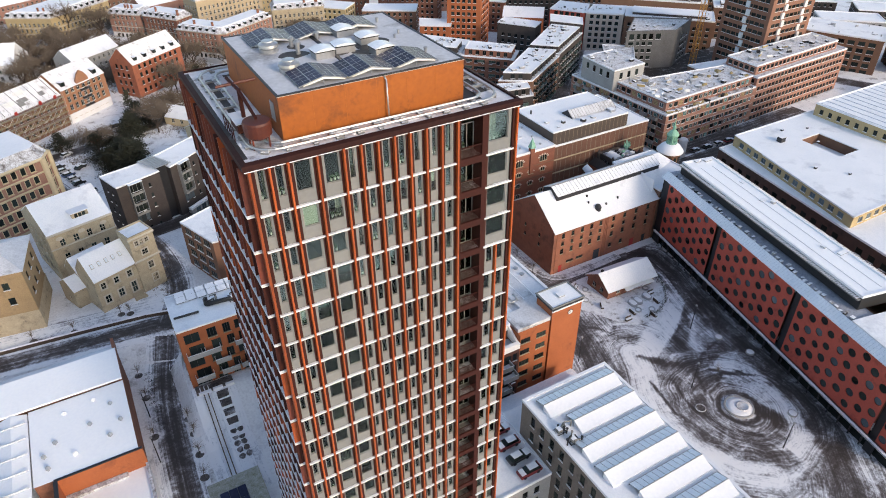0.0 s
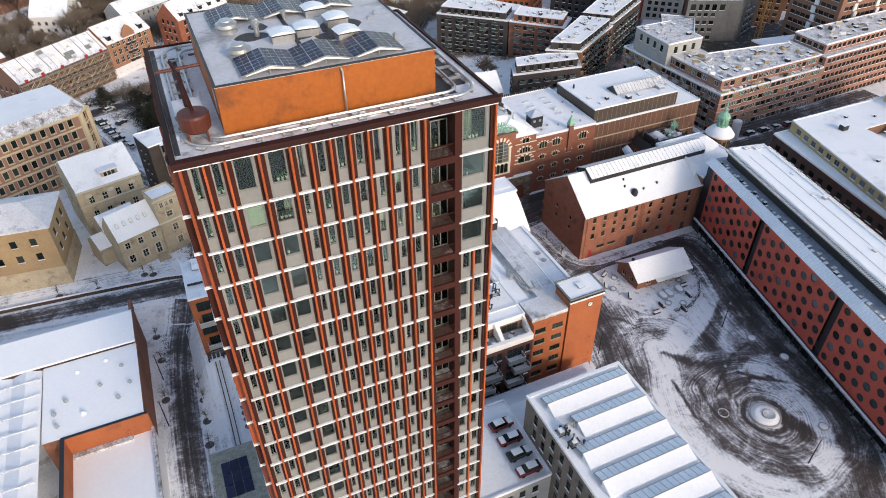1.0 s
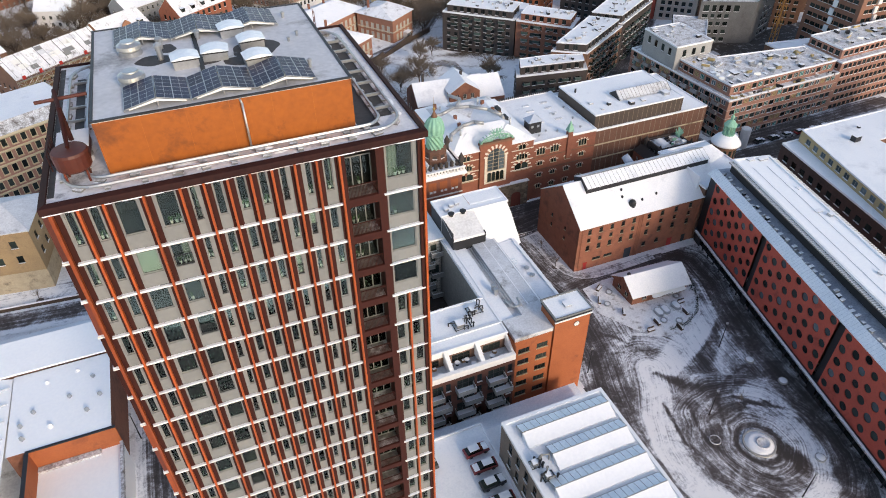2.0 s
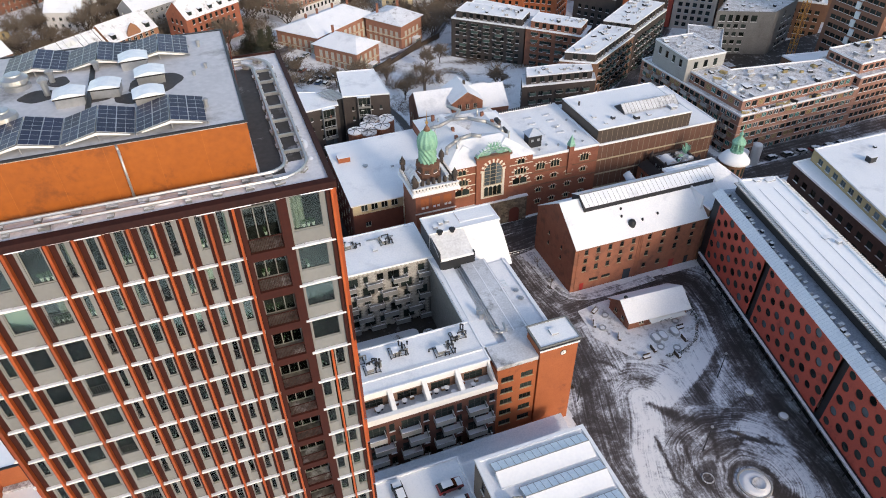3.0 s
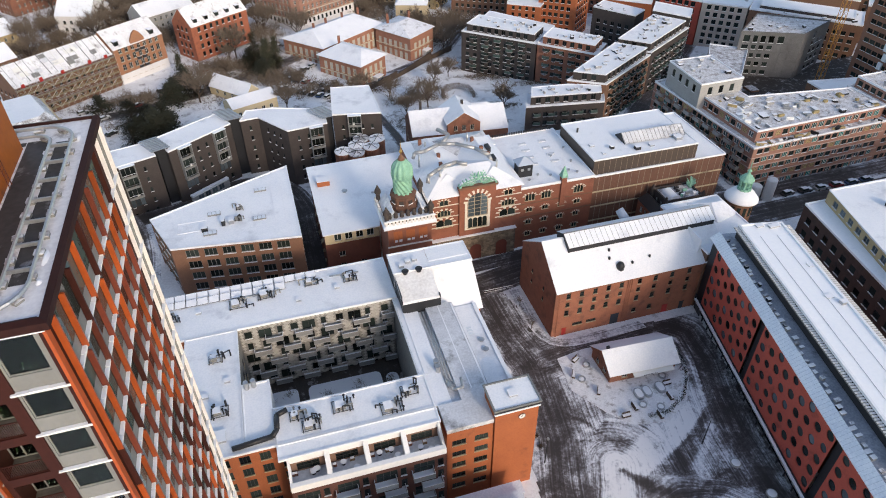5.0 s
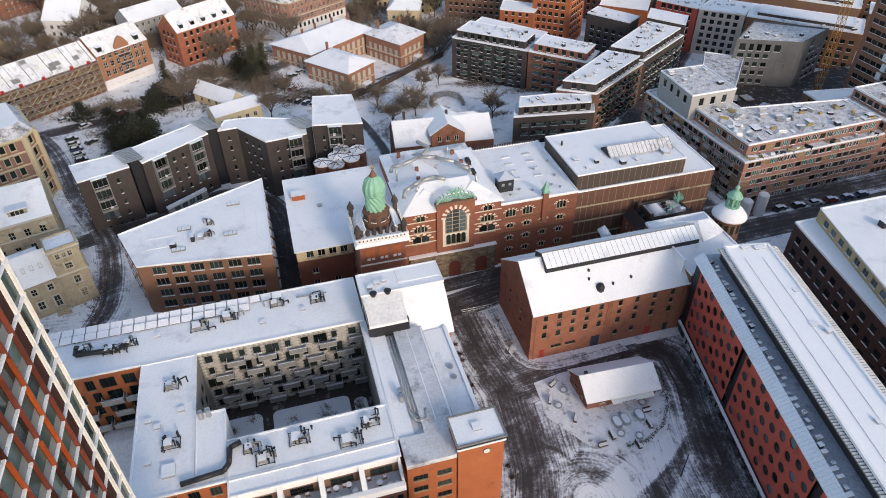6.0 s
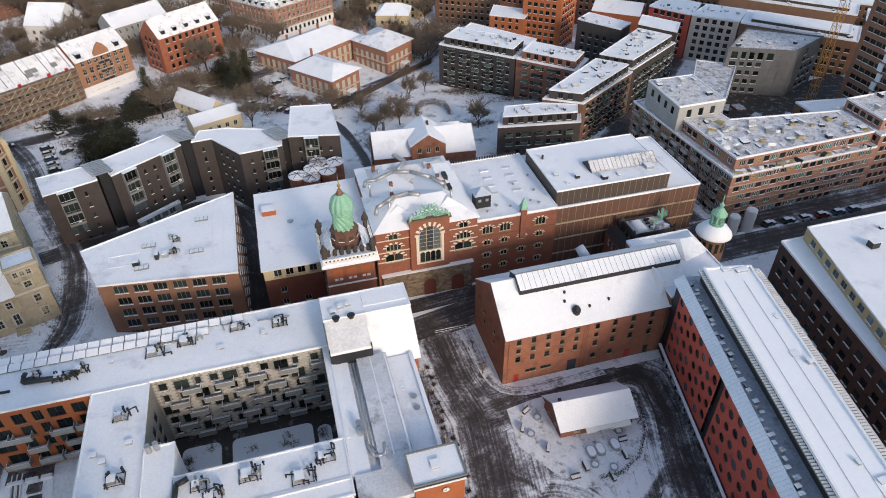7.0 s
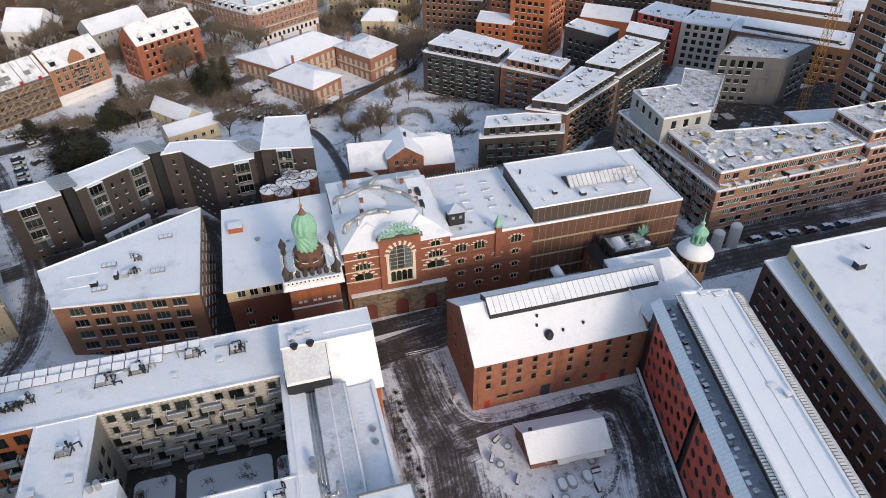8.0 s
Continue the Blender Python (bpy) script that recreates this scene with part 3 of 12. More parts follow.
def bay(x0, x1, zs, h, wide, side, rail=False):
    """One storey of one bay: panel, window and what hangs behind it."""
    w = x1 - x0
    ww = w * wide
    a0 = 0.05 if side == 0 else w - ww - 0.05
    hole = (a0, a0 + ww, 1.1, h - 0.12) if w < 2.2 else (0.12, w - 0.3, 1.0, h - 0.12)
    k = (round(w, 2), round(h, 2), side, wide)
    if k not in PANELS:
        PANELS[k] = local_panel(w, h, hole)
    p = new("panel", PANELS[k])
    hang(p, tower).matrix_basis = Matrix.Translation((x0, TY0, zs))
    m = Matrix.Translation((x0 + (hole[0] + hole[1]) / 2, TY0, zs + (hole[2] + hole[3]) / 2))
    win = add_window(tower, m, hole[1] - hole[0], hole[3] - hole[2], "tower2" if (hole[1] - hole[0] > 1.4 and hole[1] - hole[0] < 1.8) else "tower")
    dress(win, hole[1] - hole[0], hole[3] - hole[2])
    if rail:
        g = new("guard_rail", GRILLE)
        g.parent = win
        g.matrix_basis = Matrix.Translation((0, 0.04, -(hole[3] - hole[2]) / 2)) @ Matrix.Scale((hole[1] - hole[0]) / 0.92, 4, (1, 0, 0))


BAYS = [(FINS[i] + (0.42 if i else 0.45), FINS[i + 1] - 0.27, (0.72, 0.8, 0.85, 0.85, 0.6, 0.78, 0.82, 0.82, 0.6, 0.62, 0.7)[i]) for i in range(len(FINS) - 1)]
for k in range(26):
    zs = SILL0 - k * STOREY + 0.1
    h = STOREY - 0.16 if k else 3.94
    for i, (a, b, wide) in enumerate(BAYS + [(28.2, 30.55, 0.84)] if k < 4 else BAYS + [(28.2, 29.2, 0.7), (29.55, 30.55, 0.7)]):
        if k < DETAILED:
            bay(a, b, zs, h, wide, 0 if (i * 7 + k) % 3 else 1, rail=i in (4, 7, 8, 9) and (i + k) % 2 == 0 or i == 3 and k % 2 == 1)
        else:
            box(low_panel, a, b, TY0, TY0 + 0.1, zs, zs + 1.1)
            box(low_panel, a, a + (b - a) * 0.35, TY0, TY0 + 0.1, zs + 1.1, zs + h)
            box(low_pane, a + (b - a) * 0.35, b, TY0 + 0.1, TY0 + 0.12, zs + 1.1, zs + h)
    # ledges with snow
    for a, b in ((8.3, 25.2), (28.0, 30.82)):
        bm = bmesh.new()
        box(bm, a, b, TY0 - 0.24, TY0 + 0.02, zs - 0.13, zs - 0.05)
        x = a
        while x < b - 0.1:
            y = min(x + rng.uniform(0.8, 2.6), b)
            box(bm, x, y - 0.04, TY0 - 0.25, TY0 - 0.01, zs - 0.05, zs + rng.uniform(-0.03, 0.03), 1)
            x = y
        part("ledge", bm, [WHITE_PAINT, SNOW], tower, "white ledge with a line of snow")
part("lower_panel", low_panel, GREY_PANEL, tower)["kind"] = "stuff"
part("lower_pane", low_pane, PANE, tower)["kind"] = "stuff"

# maroon backing between fin and panel, and the fins
for i, x in enumerate(FINS):
    bm = bmesh.new()
    box(bm, x + 0.078, x + (0.42 if i else 0.45), TY0 - 0.02, TY0 + 0.10, 2, 87.55)
    part("backing_strip", bm, MAROON, tower)
    bm = bmesh.new()
    w = 0.075 if i else 0.1
    box(bm, x - w, x + w, TY0 - 0.42, TY0 + 0.1, 2, 87.55)
    part("fin", bm, ORANGE_FIN, tower)
    bm = bmesh.new()
    box(bm, x - 0.27, x - w - 0.002, TY0 - 0.05, TY0 + 0.1, 2, 87.55)
    part("backing_strip", bm, MAROON, tower) if i else bm.free()
for x0, x1 in ((25.05, 25.5), (27.6, 28.2)):
    bm = bmesh.new()
    box(bm, x0 + 0.15 if x0 < 26 else x0, x1, TY0 - 0.12, TY0 + 1.4, 2, 87.55)
    part("pier", bm, MAROON, tower)
bm = bmesh.new()
box(bm, 30.57, 30.84, TY0 - 0.2, TY0 + 0.1, 2, 87.55)
part("corner_strip", bm, MAROON, tower)
bm = bmesh.new()
box(bm, 30.843, 31.0, TY0 - 0.42, TY0 + 0.1, 2, 87.55)
part("fin", bm, ORANGE_FIN, tower)
bm = bmesh.new()
box(bm, 29.3, 29.45, TY0 - 0.3, TY0 + 0.1, 2, SILL0 - 3 * STOREY)
part("fin", bm, ORANGE_FIN, tower)

# loggias
rail_bm = bmesh.new()
box(rail_bm, -1.05, 1.05, -0.03, 0.03, 1.0, 1.06)
box(rail_bm, -1.05, 1.05, -0.03, 0.03, 0.02, 0.06)
for i in range(22):
    box(rail_bm, -1.05 + i * 0.1 - 0.01, -1.05 + i * 0.1 + 0.015, -0.015, 0.015, 0.06, 1.0)
RAIL = to_mesh("railing", rail_bm, MAROON)
lb = bmesh.new()
box(lb, -1.05, 1.05, -0.05, 1.4, -0.45, 0.02)
box(lb, -1.05, 1.05, -0.12, -0.05, -0.62, 0.02)
box(lb, -1.0, 1.0, 0.05, 1.3, 0.02, 0.07, 1)
LOGGIA = to_mesh("balcony", lb, MAROON, ASPHALT)
style("loggia", FRAME_GREY, CLEAR, 3, 1, None, 0.07)
for k in range(26):
    zs = SILL0 - k * STOREY + 0.15
    hang(new("balcony", LOGGIA), tower).matrix_basis = Matrix.Translation((26.55, TY0, zs))
    hang(new("railing", RAIL), tower).matrix_basis = Matrix.Translation((26.55, TY0 + 0.02, zs))
    if k < DETAILED:
        w = add_window(tower, Matrix.Translation((26.55, TY0 + 1.22, zs + 1.3)), 2.1, 2.5, "loggia")
        dress(w, 2.1, 2.4)
bm = bmesh.new()
box(bm, 25.5, 27.6, TY0 + 1.2, TY0 + 1.4, 2, SILL0 - 15 * STOREY)
part("lower_back_wall", bm, MAROON, tower)

# floors and inner walls behind the glass, the rooms' dimness painted into their colour
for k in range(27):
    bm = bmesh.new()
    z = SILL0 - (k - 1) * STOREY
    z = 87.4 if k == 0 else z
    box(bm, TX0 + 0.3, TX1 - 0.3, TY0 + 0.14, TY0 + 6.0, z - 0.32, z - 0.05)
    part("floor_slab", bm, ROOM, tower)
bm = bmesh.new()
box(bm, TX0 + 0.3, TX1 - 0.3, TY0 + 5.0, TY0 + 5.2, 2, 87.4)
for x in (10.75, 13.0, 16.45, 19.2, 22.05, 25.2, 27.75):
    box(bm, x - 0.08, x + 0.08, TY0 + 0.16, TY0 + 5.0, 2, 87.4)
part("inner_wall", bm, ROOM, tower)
bm = bmesh.new()
prism(bm, rect(TX0 + 0.25, TX1 - 0.25, TY0 + 5.3, TY1 - 0.3), 0, 87.55)
part("core", bm, MAROON, tower)

# side faces: the same bays, with deep fins in mixed colours
side_rng = random.Random(9)


def side_face(o, u, n, L, detail, mixw=(6, 3, 2), lip=0.46, fin_d=0.56, corner=False):
    """A side face from the corner o along u (outwards n): ledges, fins storey by storey, panels and panes."""
    def q(bm, s0, s1, d0, d1, z0, z1, mi=0):
        m = Matrix(((u.x, n.x, 0, o.x), (u.y, n.y, 0, o.y), (0, 0, 1, 0), (0, 0, 0, 1)))
        box(bm, s0, s1, d0, d1, z0, z1, mi, m)
    bm = bmesh.new()
    q(bm, 0, L, -0.25, -0.03, 0, 87.55)
    part("side_wall", bm, MAROON, tower)
    k_n = int(L / (1.9 if corner else 1.42))
    far = [bmesh.new() for _ in range(3)]
    panel, glazing, posts = bmesh.new(), bmesh.new(), bmesh.new()
    shapes = {}
    side_gap = 0.12 if corner else 0.38
    loggia = (k_n - 2,) if corner else (k_n - 3, k_n - 2)
    for k in range(26):
        z = SILL0 - k * STOREY
        top = 87.55 if k == 0 else z + STOREY
        bm = bmesh.new()
        q(bm, 0.55, L - 0.1, -0.02, lip, z - 0.08, z + 0.05)
        s = 0.55
        while s < L - 0.3:
            e = min(s + side_rng.uniform(0.7, 1.6), L - 0.1)
            q(bm, s, e - 0.08, 0.0, lip + 0.01, z + 0.05, z + side_rng.uniform(0.07, 0.12), 1)
            s = e
        part("ledge", bm, [WHITE_PAINT, SNOW], tower)
        for i in range(k_n + 1):
            s = 0.35 + i * (L - 0.7) / k_n
            c = side_rng.choices((0, 1, 2), mixw)[0]
            if corner and i >= k_n - 1:
                q(posts, s - 0.04, s + 0.04, 0, lip + 0.02, z + 0.05, top - 0.08)
                q(posts, s - 0.24, s - 0.18, 0, lip - 0.04, z + 0.05, top - 0.08)
                if i < k_n:
                    w = (L - 0.7) / k_n
                    q(panel, s + 0.06, s + w - 0.06, -0.02, 0.0, z + 0.05, z + 0.5)
                    q(glazing, s + 0.08, s + w * 0.5, -0.02, -0.006, z + 0.52, top - 0.12)
                    q(glazing, s + w * 0.5 + 0.08, s + w - 0.06, -0.02, -0.006, z + 0.52, top - 0.12)
                continue
            zb, zt = z - side_rng.choice((0.0, 0.0, 0.4)), top - side_rng.choice((0, 0, 0.3))
            if k < detail:
                key = (c, round(zt - zb, 2))
                if key not in shapes:
                    b2 = bmesh.new()
                    box(b2, -0.06, 0.06, 0, fin_d, 0, zt - zb)
                    shapes[key] = to_mesh("fin", b2, (ORANGE_FIN, RUST, MAROON)[c])
                ob = new("fin", shapes[key])
                p = o + u * s
                hang(ob, tower).matrix_basis = Matrix(((u.x, n.x, 0, p.x), (u.y, n.y, 0, p.y), (0, 0, 1, zb), (0, 0, 0, 1)))
            else:
                q(far[c], s - 0.06, s + 0.06, 0, fin_d, zb, zt)
            if i < k_n:
                w = (L - 0.7) / k_n
                if i in loggia:
                    continue
                q(panel, s + side_gap, s + w - 0.12, -0.02, 0.0, z + 0.05, z + 1.1)
                q(panel, s + side_gap, s + side_gap + 0.2, -0.02, 0.0, z + 1.1, top - 0.1)
                q(glazing, s + side_gap + 0.22, s + w - 0.12, -0.02, -0.006, z + 1.12, top - 0.12)
    for c, b in enumerate(far):
        part("lower_fin", b, (ORANGE_FIN, RUST, MAROON)[c], tower)["kind"] = "stuff"
    part("corner_post", posts, WHITE_FRAME, tower, "pale corner glazing posts")["kind"] = "stuff"
    part("side_panel", panel, GREY_PANEL, tower)["kind"] = "stuff"
    part("side_glazing", glazing, PANE_SIDE, tower)["kind"] = "stuff"


side_face(Vector((TX1, TY0 + 0.1, 0)), Vector((0, 1, 0)), Vector((1, 0, 0)), TY1 - TY0 - 0.1, 8, (4, 4, 2), 0.22, 0.32, True)
side_face(Vector((TX0 + 0.1, TY1, 0)), Vector((0, -1, 0)), Vector((-1, 0, 0)), TY1 - TY0 - 0.1, 6, (2, 5, 4), 0.62)
side_face(Vector((TX1, TY1, 0)), Vector((-1, 0, 0)), Vector((0, 1, 0)), TX1 - TX0, 0)

# cornice and roof deck
bm = bmesh.new()
o, i1 = rect(TX0 - 0.3, TX1 + 0.25, TY0 - 0.5, TY1 + 0.25), rect(TX0 + 0.1, TX1 - 0.1, TY0 - 0.1, TY1 - 0.1)
for ring0, za, ring1, zb in ((o, 87.55, o, 88.0), (o, 88.0, i1, 88.1), (i1, 88.1, i1, TZ - 0.05), (o, 87.55, rect(TX0, TX1, TY0 + 0.12, TY1), 87.55)):
    a = [bm.verts.new((*p, za)) for p in ring0]
    b = [bm.verts.new((*p, zb)) for p in ring1]
    for j in range(4):
        bm.faces.new((a[j], a[(j + 1) % 4], b[(j + 1) % 4], b[j]))
bmesh.ops.remove_doubles(bm, verts=bm.verts, dist=0.001)
part("cornice", bm, mat("aubergine_flashing", (0.036, 0.0125, 0.011), (0.022, 0.009, 0.0085), rough=0.7, spec=0.15, scale=1.0, fine=8, bump=0.05), tower)
bm = bmesh.new()
box(bm, TX0 - 0.1, TX1 + 0.1, TY0 - 0.44, TY0 - 0.1, 87.558, 87.545)
part("fascia", bm, RUST, tower, "rust-red metal fascia under the cornice")
bm = bmesh.new()
box(bm, TX0 + 0.05, TX1 - 0.05, TY0 - 0.15, TY1 - 0.05, TZ - 0.6, TZ)
part("roof_deck", bm, mat("thin_deck_snow", (0.76, 0.76, 0.79), (0.54, 0.54, 0.58), rough=0.6, scale=1.4, fine=9, bump=0.2, dirt=(0.13, 0.12, 0.13), dirt_scale=0.5, dirt_amount=0.3), tower, "roof deck under thin snow")
DECK_WET = mat("wet_roof_membrane", (0.06, 0.056, 0.057), (0.03, 0.028, 0.029), rough=0.55, scale=1.2, fine=8, bump=0.1, spec=0.2, dirt=(0.30, 0.30, 0.32), dirt_scale=0.5, dirt_amount=0.05)
for x0, x1, y0, y1 in ((27.15, 28.6, 44.3, 61.0), (28.95, 29.85, 45.5, 60.5), (11.0, 27.1, 60.5, 61.0), (8.02, 8.4, 43.4, 63.0), (8.45, 30.7, 42.6, 42.85), (9.3, 9.9, 50.5, 60.5)):
    bm = bmesh.new()
    box(bm, min(x0, x1), max(x0, x1), y0, y1, TZ - 0.02, TZ + 0.012)
    part("wet_strip", bm, DECK_WET, tower, "dark wet roof membrane")
bm = bmesh.new()
for a, b, c, d in ((TX0 - 0.2, TX1, TY0 - 0.4, TY0 - 0.25),):
    x = a
    while x < b:
        e = min(x + rng.uniform(0.15, 1.3), b)
        if rng.random() < 0.5:
            box(bm, x, e, TY0 - 0.52, TY0 - 0.45, 87.49, 87.55)
        x = e
part("snow_line", bm, SNOW, tower)

# plant room on the roof
PX0, PX1, PY0, PY1, PZ = 11.5, 27.0, 44.75, 60.2, 91.4
plant = thing("roof_plant_room", 19, 52, TZ, "orange-clad plant room on the tower roof, thin snow on top", "plant room")
bm = bmesh.new()
prism(bm, rect(PX0, PX1, PY0, PY1), TZ, PZ, top=False)
part("wall", bm, ORANGE_WALL, plant)
bm = bmesh.new()
box(bm, PX0 - 0.05, PX1 + 0.05, PY0 - 0.05, PY1 + 0.05, PZ - 0.02, PZ + 0.06)
part("roof", bm, mat("plant_room_roof", (0.60, 0.60, 0.63), (0.44, 0.45, 0.48), rough=0.6, scale=0.7, fine=7, bump=0.15, dirt=(0.11, 0.105, 0.11), dirt_scale=0.16, dirt_amount=0.35), plant, "grey membrane under thin snow")
bm = bmesh.new()
for a, b, c, d in ((PX0 - 0.08, PX1 + 0.08, PY0 - 0.08, PY0 + 0.1), (PX0 - 0.08, PX1 + 0.08, PY1 - 0.1, PY1 + 0.08), (PX0 - 0.08, PX0 + 0.1, PY0 + 0.1, PY1 - 0.1), (PX1 - 0.1, PX1 + 0.08, PY0 + 0.1, PY1 - 0.1)):
    box(bm, a, b, c, d, PZ + 0.02, PZ + 0.12)
part("roof_edge", bm, DARK_METAL, plant)
for i in range(1, 6):            # panel joints
    bm = bmesh.new()
    x = PX0 + (PX1 - PX0) * i / 6
    box(bm, x - 0.012, x + 0.012, PY0 - 0.012, PY0 + 0.02, TZ + 0.02, PZ - 0.05)
    part("joint", bm, mat("orange_joint", (0.40, 0.12, 0.02), bump=0) if "orange_joint" not in MATS else MATS["orange_joint"], plant)
bm = bmesh.new()
tube(bm, (20.0, PY0 - 0.35, TZ), (20.0, PY0 - 0.2, PZ - 0.3), 0.07)
tube(bm, (20.0, PY0 - 0.2, PZ - 0.3), (19.92, PY0 + 0.05, PZ - 0.05), 0.07)
part("downpipe", bm, GREY_METAL, plant, "bent silver downpipe", smooth=True)
for y, z in ((48.0, 90.3), (52.0, 90.3)):
    bm = bmesh.new()
    box(bm, PX1 - 0.05, PX1 + 0.04, y, y + 0.9, z - 0.4, z + 0.8)
    part("louvre", bm, GREY_METAL, plant)
bm = bmesh.new()
box(bm, PX0 - 0.04, PX0 + 0.05, 46.0, 47.0, 89.0, 90.5)
part("louvre", bm, GREY_METAL, plant)
bm = bmesh.new()                 # access ladder
for y in (55.2, 55.7):
    tube(bm, (PX1 + 0.2, y, TZ), (PX1 + 0.2, y, PZ + 1.0), 0.03, n=5)
for i in range(14):
    tube(bm, (PX1 + 0.2, 55.2, TZ + 0.3 + i * 0.28), (PX1 + 0.2, 55.7, TZ + 0.3 + i * 0.28), 0.02, n=5)
part("ladder", bm, RUST, plant)

# solar panels in shallow tents, four to each slope
pb = bmesh.new()
sash(pb, 0.95, 1.68, 2, 3, 0.018, 1, y0=-0.02, y1=0.02, yp=-0.014)
bmesh.ops.rotate(pb, verts=pb.verts, cent=(0, 0, 0), matrix=Matrix.Rotation(radians(-90), 3, "X"))
SOLAR_ME = to_mesh("solar_panel", pb, GREY_METAL, SOLAR)
for y0, x0 in ((46.9, 13.3), (57.6, 12.9)):
    arr = thing("solar_array", x0 + 6, y0, PZ + 0.06, "row of dark blue solar panels in shallow tents on the roof", "solar panels", "roof solar arrays")
    for i in range(6):
        sg = 1 if i % 2 == 0 else -1
        for k in range(2):
            for j in range(2):
                o = new("solar_panel", SOLAR_ME)
                hang(o, arr).matrix_basis = Matrix.Translation((x0 + 1.0 + i * 1.93, y0 - 0.85 + j * 1.7, PZ + 0.47)) @ Matrix.Rotation(-sg * radians(14), 4, "Y") @ Matrix.Translation((-0.485 + k * 0.97, 0, 0))
    for i in range(3):           # white gable boards under each ridge
        xa = x0 + 0.05 + i * 3.86
        for y in (y0 - 1.74, y0 + 1.74):
            bm = bmesh.new()
            fr = [bm.verts.new((x, y - 0.02, z)) for x, z in ((xa + 0.3, PZ + 0.20), (xa + 1.93, PZ + 0.50), (xa + 3.56, PZ + 0.20), (xa + 3.56, PZ + 0.27), (xa + 1.93, PZ + 0.66), (xa + 0.3, PZ + 0.27))]
            bk_ = [bm.verts.new((v.co.x, y + 0.02, v.co.z)) for v in fr]
            bm.faces.new(fr), bm.faces.new(bk_[::-1])
            for k in range(6):
                bm.faces.new((fr[k], fr[(k + 1) % 6], bk_[(k + 1) % 6], bk_[k]))
            part("gable_board", bm, WHITE_PAINT, arr)
    bm = bmesh.new()
    for i in range(7):
        zt = 0.2 if i % 2 == 0 else 0.6
        for y in (y0 - 1.6, y0, y0 + 1.6):
            tube(bm, (x0 + 0.05 + i * 1.93, y, PZ + 0.05), (x0 + 0.05 + i * 1.93, y, PZ + zt), 0.04, n=5)
    part("support", bm, GREY_METAL, arr)

# thawed black patches round the rooflights
for k, (x, y, rx, ry) in enumerate(((15.5, 52.7, 1.2, 0.9), (16.3, 54.6, 0.7, 0.8), (22.2, 52.1, 1.7, 1.5), (20.8, 50.4, 1.0, 0.8), (18.6, 51.2, 1.0, 0.7))):
    rp_ = random.Random(60 + k)
    bm = bmesh.new()
    ph = [rp_.uniform(0, 6.28) for _ in range(3)]
    pts = [(x + rx * math.cos(a) * (1 + 0.10 * math.sin(2 * a + ph[0]) + 0.05 * math.sin(5 * a + ph[1])), y + ry * math.sin(a) * (1 + 0.10 * math.sin(3 * a + ph[2]))) for a in [2 * math.pi * i / 36 for i in range(36)]]
    prism(bm, pts, PZ + 0.03, PZ + 0.07 + 0.004 * k)
    part("wet_patch", bm, DECK_WET, plant, "black thawed patch of roof membrane")
bm = bmesh.new()
box(bm, 18.2, 18.5, 47.9, 58.6, PZ + 0.05, PZ + 0.16)
part("cable_tray", bm, DARK_METAL, plant)
# boxed rooflights with low barrel tops, and vents
dm = bmesh.new()
box(dm, -0.82, 0.82, -0.62, 0.62, 0, 0.62)
DOME_CURB = to_mesh("curb", dm, GREY_METAL)
dm = bmesh.new()
box(dm, -0.9, 0.9, -0.7, 0.7, 0.56, 0.66)
CURB_TRIM = to_mesh("trim", dm, DARK_METAL)
dm = bmesh.new()
vsg = [[dm.verts.new((-0.93 + 1.86 * i / 8, sy, 0.66 + 0.22 * math.sin(math.pi * i / 8))) for i in range(9)] for sy in (-0.73, 0.73)]
for i in range(8):
    dm.faces.new((vsg[0][i], vsg[0][i + 1], vsg[1][i + 1], vsg[1][i]))
dm.faces.new(vsg[0]), dm.faces.new(vsg[1][::-1])
DOME_TOP = to_mesh("dome", dm, ROOFGLASS)
first = None
for x, y, turn in ((21.0, 55.5, 3), (22.0, 52.6, 2), (21.9, 49.4, 4), (19.4, 51.5, -5), (17.4, 51.0, 2)):
    m = Matrix.Translation((x, y, PZ + 0.05)) @ Matrix.Rotation(radians(turn), 4, "Z")
    if first is None:
        first = thing("rooflight", x, y, PZ + 0.05, "pale barrel-topped rooflight on a metal curb", "rooflight", "rooflights of the plant room")
        first.matrix_basis = m
        for me in (DOME_CURB, CURB_TRIM, DOME_TOP):
            o = new(me.name, me)
            o.parent = first
    else:
        copy_thing(first, Matrix.Identity(4)).matrix_basis = m
for x, y in ((14.0, 54.6), (14.0, 49.3)):
    v_ = thing("roof_cowl", x, y, PZ + 0.05, "squat round galvanised fan with a stepped lid", "roof vent", "roof cowls")
    bm = bmesh.new()
    lathe(bm, (x, y), [(0.8, PZ), (0.8, PZ + 0.35), (0.72, PZ + 0.4), (0.72, PZ + 0.5)], 24)
    part("base", bm, GREY_METAL, v_)
    bm = bmesh.new()
    lathe(bm, (x, y), [(0.84, PZ + 0.5), (0.8, PZ + 0.72), (0.5, PZ + 0.9), (0.48, PZ + 0.98), (0.02, PZ + 1.0)], 24)
    part("lid", bm, GREY_METAL, v_)
for x, y, r, h in ((15.9, 52.7, 0.2, 1.2), (16.0, 54.7, 0.18, 0.9), (18.6, 55.6, 0.16, 0.7), (25.2, 57.5, 0.12, 0.5), (25.0, 47.5, 0.12, 0.6), (24.6, 52.5, 0.1, 0.35), (25.4, 53.4, 0.1, 0.4)):
    v_ = thing("roof_cowl", x, y, PZ + 0.05, "slim grey vent stack with a small hood", "roof vent", "roof cowls")
    vent(v_, x, y, PZ + 0.05, r, h)

